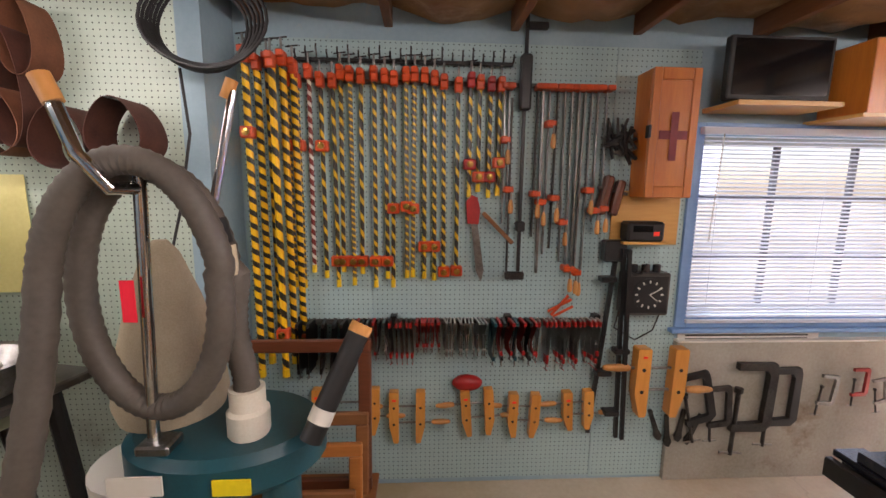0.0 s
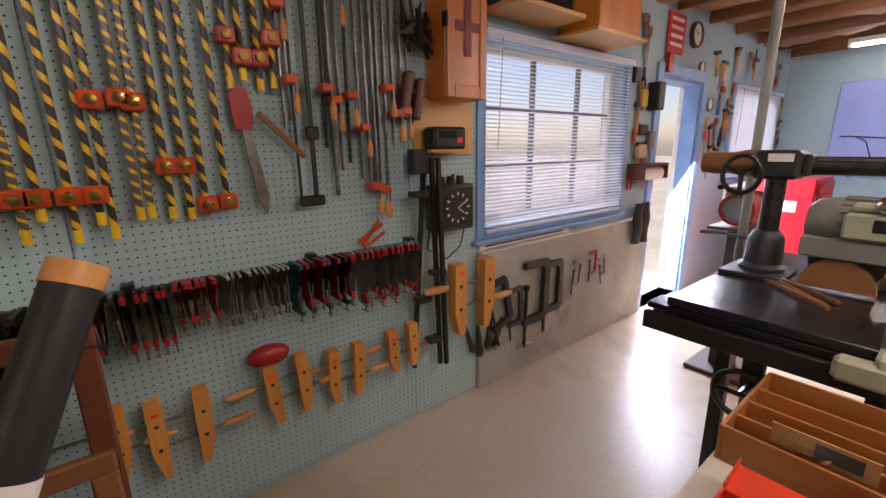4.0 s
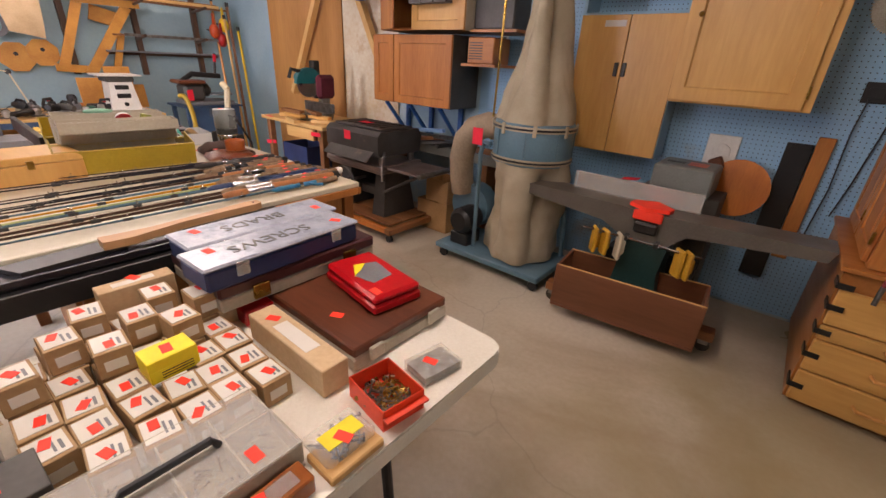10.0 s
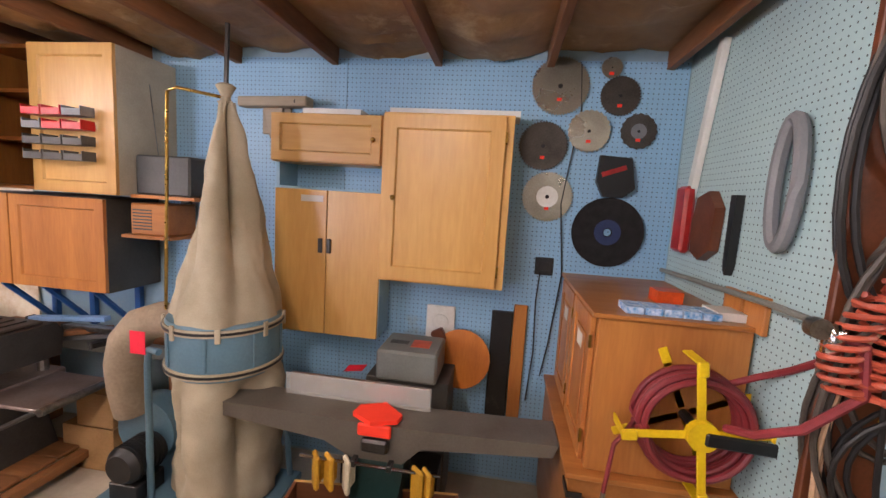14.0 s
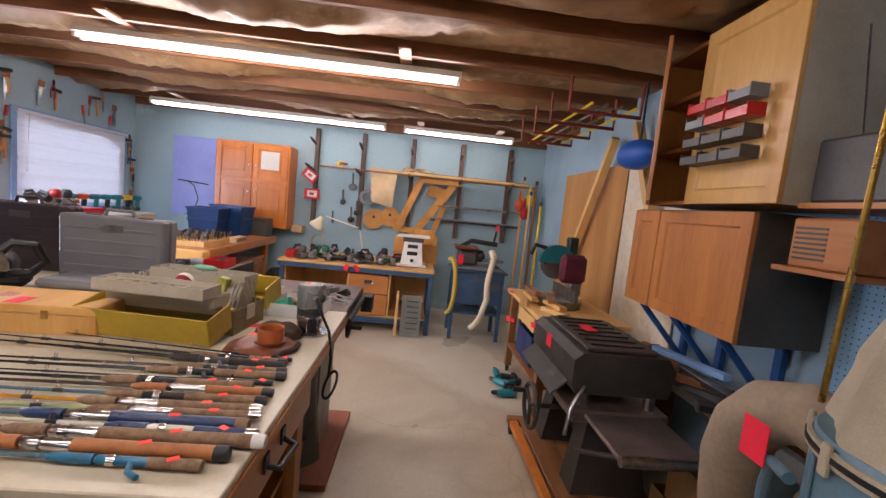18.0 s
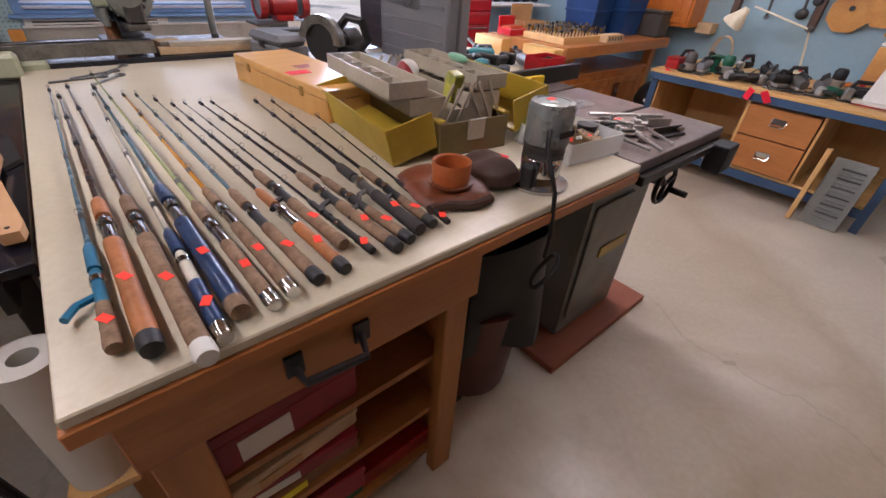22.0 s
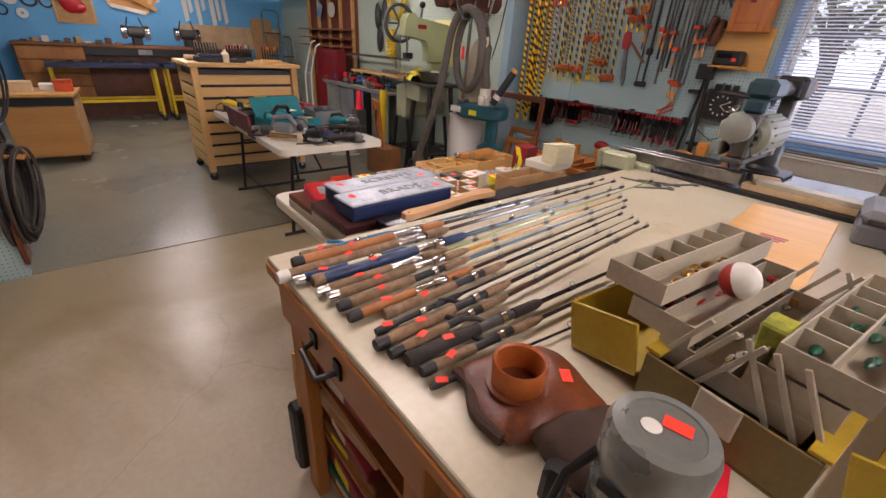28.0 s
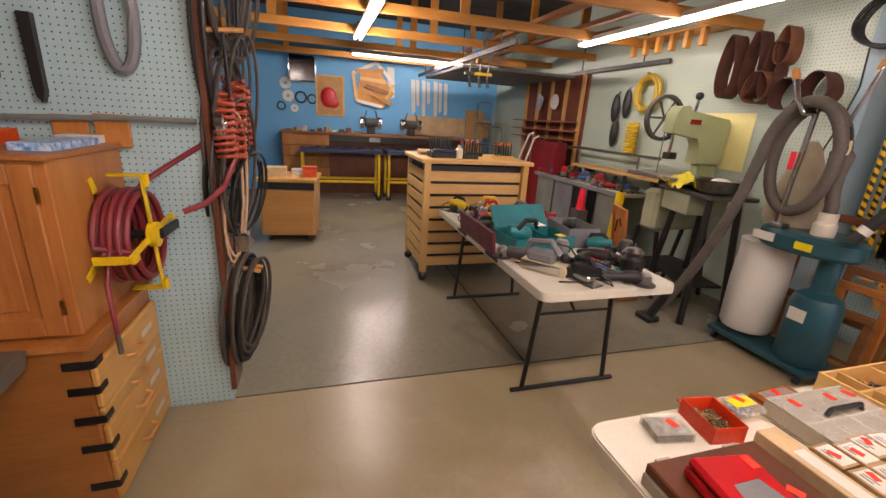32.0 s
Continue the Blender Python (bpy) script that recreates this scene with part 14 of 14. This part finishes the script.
def drape(u, v):
    w = math.sin(u * 9) * 0.014 + math.cos(v * 8 + u * 4) * 0.016
    w += 0.012 * math.sin(u * 23 + v * 11) + 0.01 * math.sin(v * 27 - u * 9)
    return (-0.17 + 0.34 * u, -0.1 + 0.2 * v + 0.02 * math.sin(u * 5), 0.05 * math.sin(math.pi * u) * math.sin(math.pi * v) + 0.028 + w * 0.8)


solo("yellow_cloth", Geo().sheet(18, 12, drape, 0.003), surface("yellow_rag", "e0d23c", 0.85, 0, "c8b82c", 8, 120, 0.3), "crumpled yellow cloth on the machine table", "cloth", Matrix.Translation((-1.47, 1.84, 1.055)) @ Matrix.Rotation(radians(-14), 4, "Z") @ Matrix.Diagonal((1.1, 1.35, 1.5, 1)))
od = thing("oak_door_panel", "oak cabinet door with an arched panel leaning", "cabinet door", Matrix.Translation((-1.72, 1.52, 0.32)) @ Matrix.Rotation(radians(-20), 4, "Z") @ Matrix.Rotation(radians(6), 4, "X"))
part("panel", B(-0.16, 0, 0, 0.16, 0.018, 0.52, 0.003), M_OAKOR, od)
part("frame", Geo().box(-0.16, -0.012, 0, -0.11, -0.001, 0.52, 0.002).box(0.11, -0.012, 0, 0.16, -0.001, 0.52, 0.002).box(-0.109, -0.012, 0, 0.109, -0.001, 0.05, 0.002).box(-0.109, -0.012, 0.45, 0.109, -0.001, 0.52, 0.002), M_HONEY, od)
part("cleat", Geo().tube([(-0.06, -0.006, 0.28), (-0.02, -0.006, 0.4), (0.04, -0.006, 0.42), (0.08, -0.006, 0.36)], 0.008, 6), M_CHERRY, od)
solo("wooden_crate", B(-0.2, -0.1, 0, 0.2, 0.12, 0.318, 0.004), M_OLDWOODX, "brown wooden crate under the leaning oak door", "crate", Matrix.Translation((-1.72, 1.55, 0)))
# swivel chair behind the short wall
sch = thing("swivel_chair", "brown padded swivel chair behind the short wall", "chair", Matrix.Translation((-1.75, -1.85, 0)))
part("backrest", B(-0.47, -0.2, 0.6, -0.4, 0.2, 0.78, 0.03), M_LEATHER, sch)
part("seat", B(-0.04, -0.22, 0.44, 0.38, 0.22, 0.5, 0.025, Matrix.Translation((-0.4, 0, 0))), M_LEATHER, sch)
part("back_bar", Geo().tube([(-0.48, 0, 0.68), (-0.47, 0, 0.5), (-0.25, 0, 0.425)], 0.014, 8), M_DSTEEL, sch)
part("column", C((-0.23, 0, 0.08), (-0.23, 0, 0.439), 0.024, n=12), M_DSTEEL, sch)
for k in range(5):
    a = k * 2 * math.pi / 5 + 0.3
    l = part("star_leg", Geo().tube([(-0.23, 0, 0.09), (-0.23 + 0.27 * math.cos(a), 0.27 * math.sin(a), 0.06)], 0.016, 8), M_BLACK, sch)
    part("castor", C((-0.23 + 0.27 * math.cos(a), 0.27 * math.sin(a) - 0.012, 0.026), (-0.23 + 0.27 * math.cos(a), 0.27 * math.sin(a) + 0.012, 0.026), 0.026, n=12), M_BLACKP, l)

# ---- boards and blocks by the radial saw, goods on the north wall by the door ----
for k, (x0, x1, y, z, w, h, mt_) in enumerate(((2.0, 2.72, 1.2, 0.9195, 0.05, 0.03, M_CARD2), (2.02, 2.78, 1.26, 0.9195, 0.04, 0.045, M_TRAY), (2.05, 2.6, 1.2, 0.95, 0.045, 0.02, M_TRAY))):
    solo("fence_board", B(x0, y - w / 2, z, x1, y + w / 2, z + h, 0.002), mt_, "long worn board lying along the saw table", "board", None, "boards on the saw table")
ab = thing("grey_block", "grey cast block behind the wooden box", "block", Matrix.Translation((2.66, 1.33, BT + 0.0195)) @ rot("Z", -8))
part("body", B(-0.1, -0.08, 0, 0.12, 0.06, 0.06, 0.008), M_GREY, ab)
part("pad", B(-0.07, -0.06, 0.0605, 0.09, 0.04, 0.075, 0.006), M_DGREY, ab)
YH = YN - 0.003
rl = thing("paper_towel_holder", "wooden holder with a white paper roll by the door", "roll holder", Matrix.Translation((0, 0, 0)))
part("top_board", B(3.06, YH - 0.14, 1.26, 3.44, YH, 1.28, 0.003), M_CHERRY, rl)
for x in (3.06, 3.42):
    part("end_board", B(x, YH - 0.14, 1.16, x + 0.02, YH, 1.259, 0.003), M_CHERRY, rl)
part("roll", C((3.082, YH - 0.07, 1.2), (3.418, YH - 0.07, 1.2), 0.05, n=20), M_PAPER, rl)
sk = thing("wall_speaker", "small black box speaker on the wall by the door", "speaker", Matrix.Translation((3.31, YH, 1.77)))
part("box", B(-0.05, -0.09, -0.1, 0.05, 0, 0.1, 0.006), M_BLACKP, sk)
part("grille", B(-0.04, -0.093, -0.085, 0.04, -0.0905, 0.085), M_DGREY, sk)
for k, (x, z, w, h, mt_, lab) in enumerate(((3.16, 1.75, 0.04, 0.06, M_MUSTARD, "small yellow box hung by the door"), (3.2, 1.37, 0.06, 0.05, M_CARD2, "tan paper note pinned by the door"), (3.33, 1.45, 0.04, 0.07, M_CASEGREY, "grey switch box by the door"), (3.19, 1.53, 0.06, 0.035, M_DSTEEL, "dark hand tool hung by the door"), (3.03, 1.9, 0.035, 0.05, M_BLACK, "dark hand tool hung by the door"), (3.5, 2.03, 0.035, 0.07, M_REDTOOL, "red gadget hung beside the door"))):
    t = thing("hung_box", lab, "box", Matrix.Translation((x, YH, z)), "small things by the door")
    part("body", B(-w, -0.045, -h, w, -0.004, h, 0.006), mt_, t)
    part("hanger", B(-0.006, -0.0039, h - 0.01, 0.006, 0, h + 0.015), M_STEEL, t)
for x, z, r in ((4.15, 2.06, 0.05), (4.42, 1.77, 0.06)):
    t = thing("wall_thermometer", "small round white dial on the wall by the door", "thermometer", Matrix.Translation((x, YH, z)) @ rot("X", 90))
    part("rim", Geo().ring(r * 0.88, r, 0, 0.02, 22), M_STEEL, t)
    part("dial", C((0, 0, 0.002), (0, 0, 0.012), r * 0.88, n=22), M_PAPER, t)
# clutter under the south cabinets
for k, (x, y, z, L, a, mt_) in enumerate(((2.5, -2.5, 0.72, 0.5, 18, M_CASEGREY), (2.45, -2.44, 0.78, 0.6, -8, M_STEEL), (2.65, -2.4, 0.75, 0.45, 30, M_OLDWOODX), (2.3, -2.5, 0.74, 0.4, 60, M_BLACK), (2.75, -2.5, 0.8, 0.5, 5, M_TRIMBLUE))):
    t = thing("metal_offcut", "grey offcut piled on the shelf under the cabinets", "offcut", Matrix.Translation((x, y, z)) @ rot("Z", a) @ rot("Y", 4), "offcuts under the cabinets")
    part("bar", B(-L / 2, -0.025, 0, L / 2, 0.025, 0.03, 0.003), mt_, t)
    part("end_cap", B(L / 2 + 0.001, -0.028, -0.003, L / 2 + 0.015, 0.028, 0.033, 0.003), M_DGREY, t)
for x, z in ((2.126, 1.763), (2.122, 1.544)):
    t = thing("wall_outlet", "white double socket on the blue wall", "outlet", Matrix.Translation((x, YS + 0.009, z)), "wall outlets")
    part("plate", B(-0.035, 0, -0.06, 0.035, 0.006, 0.06, 0.003), M_WHITE, t)
    for dz in (-0.025, 0.025):
        part("socket", B(-0.016, 0.0061, dz - 0.014, 0.016, 0.009, dz + 0.014, 0.003), M_CASEGREY, t)
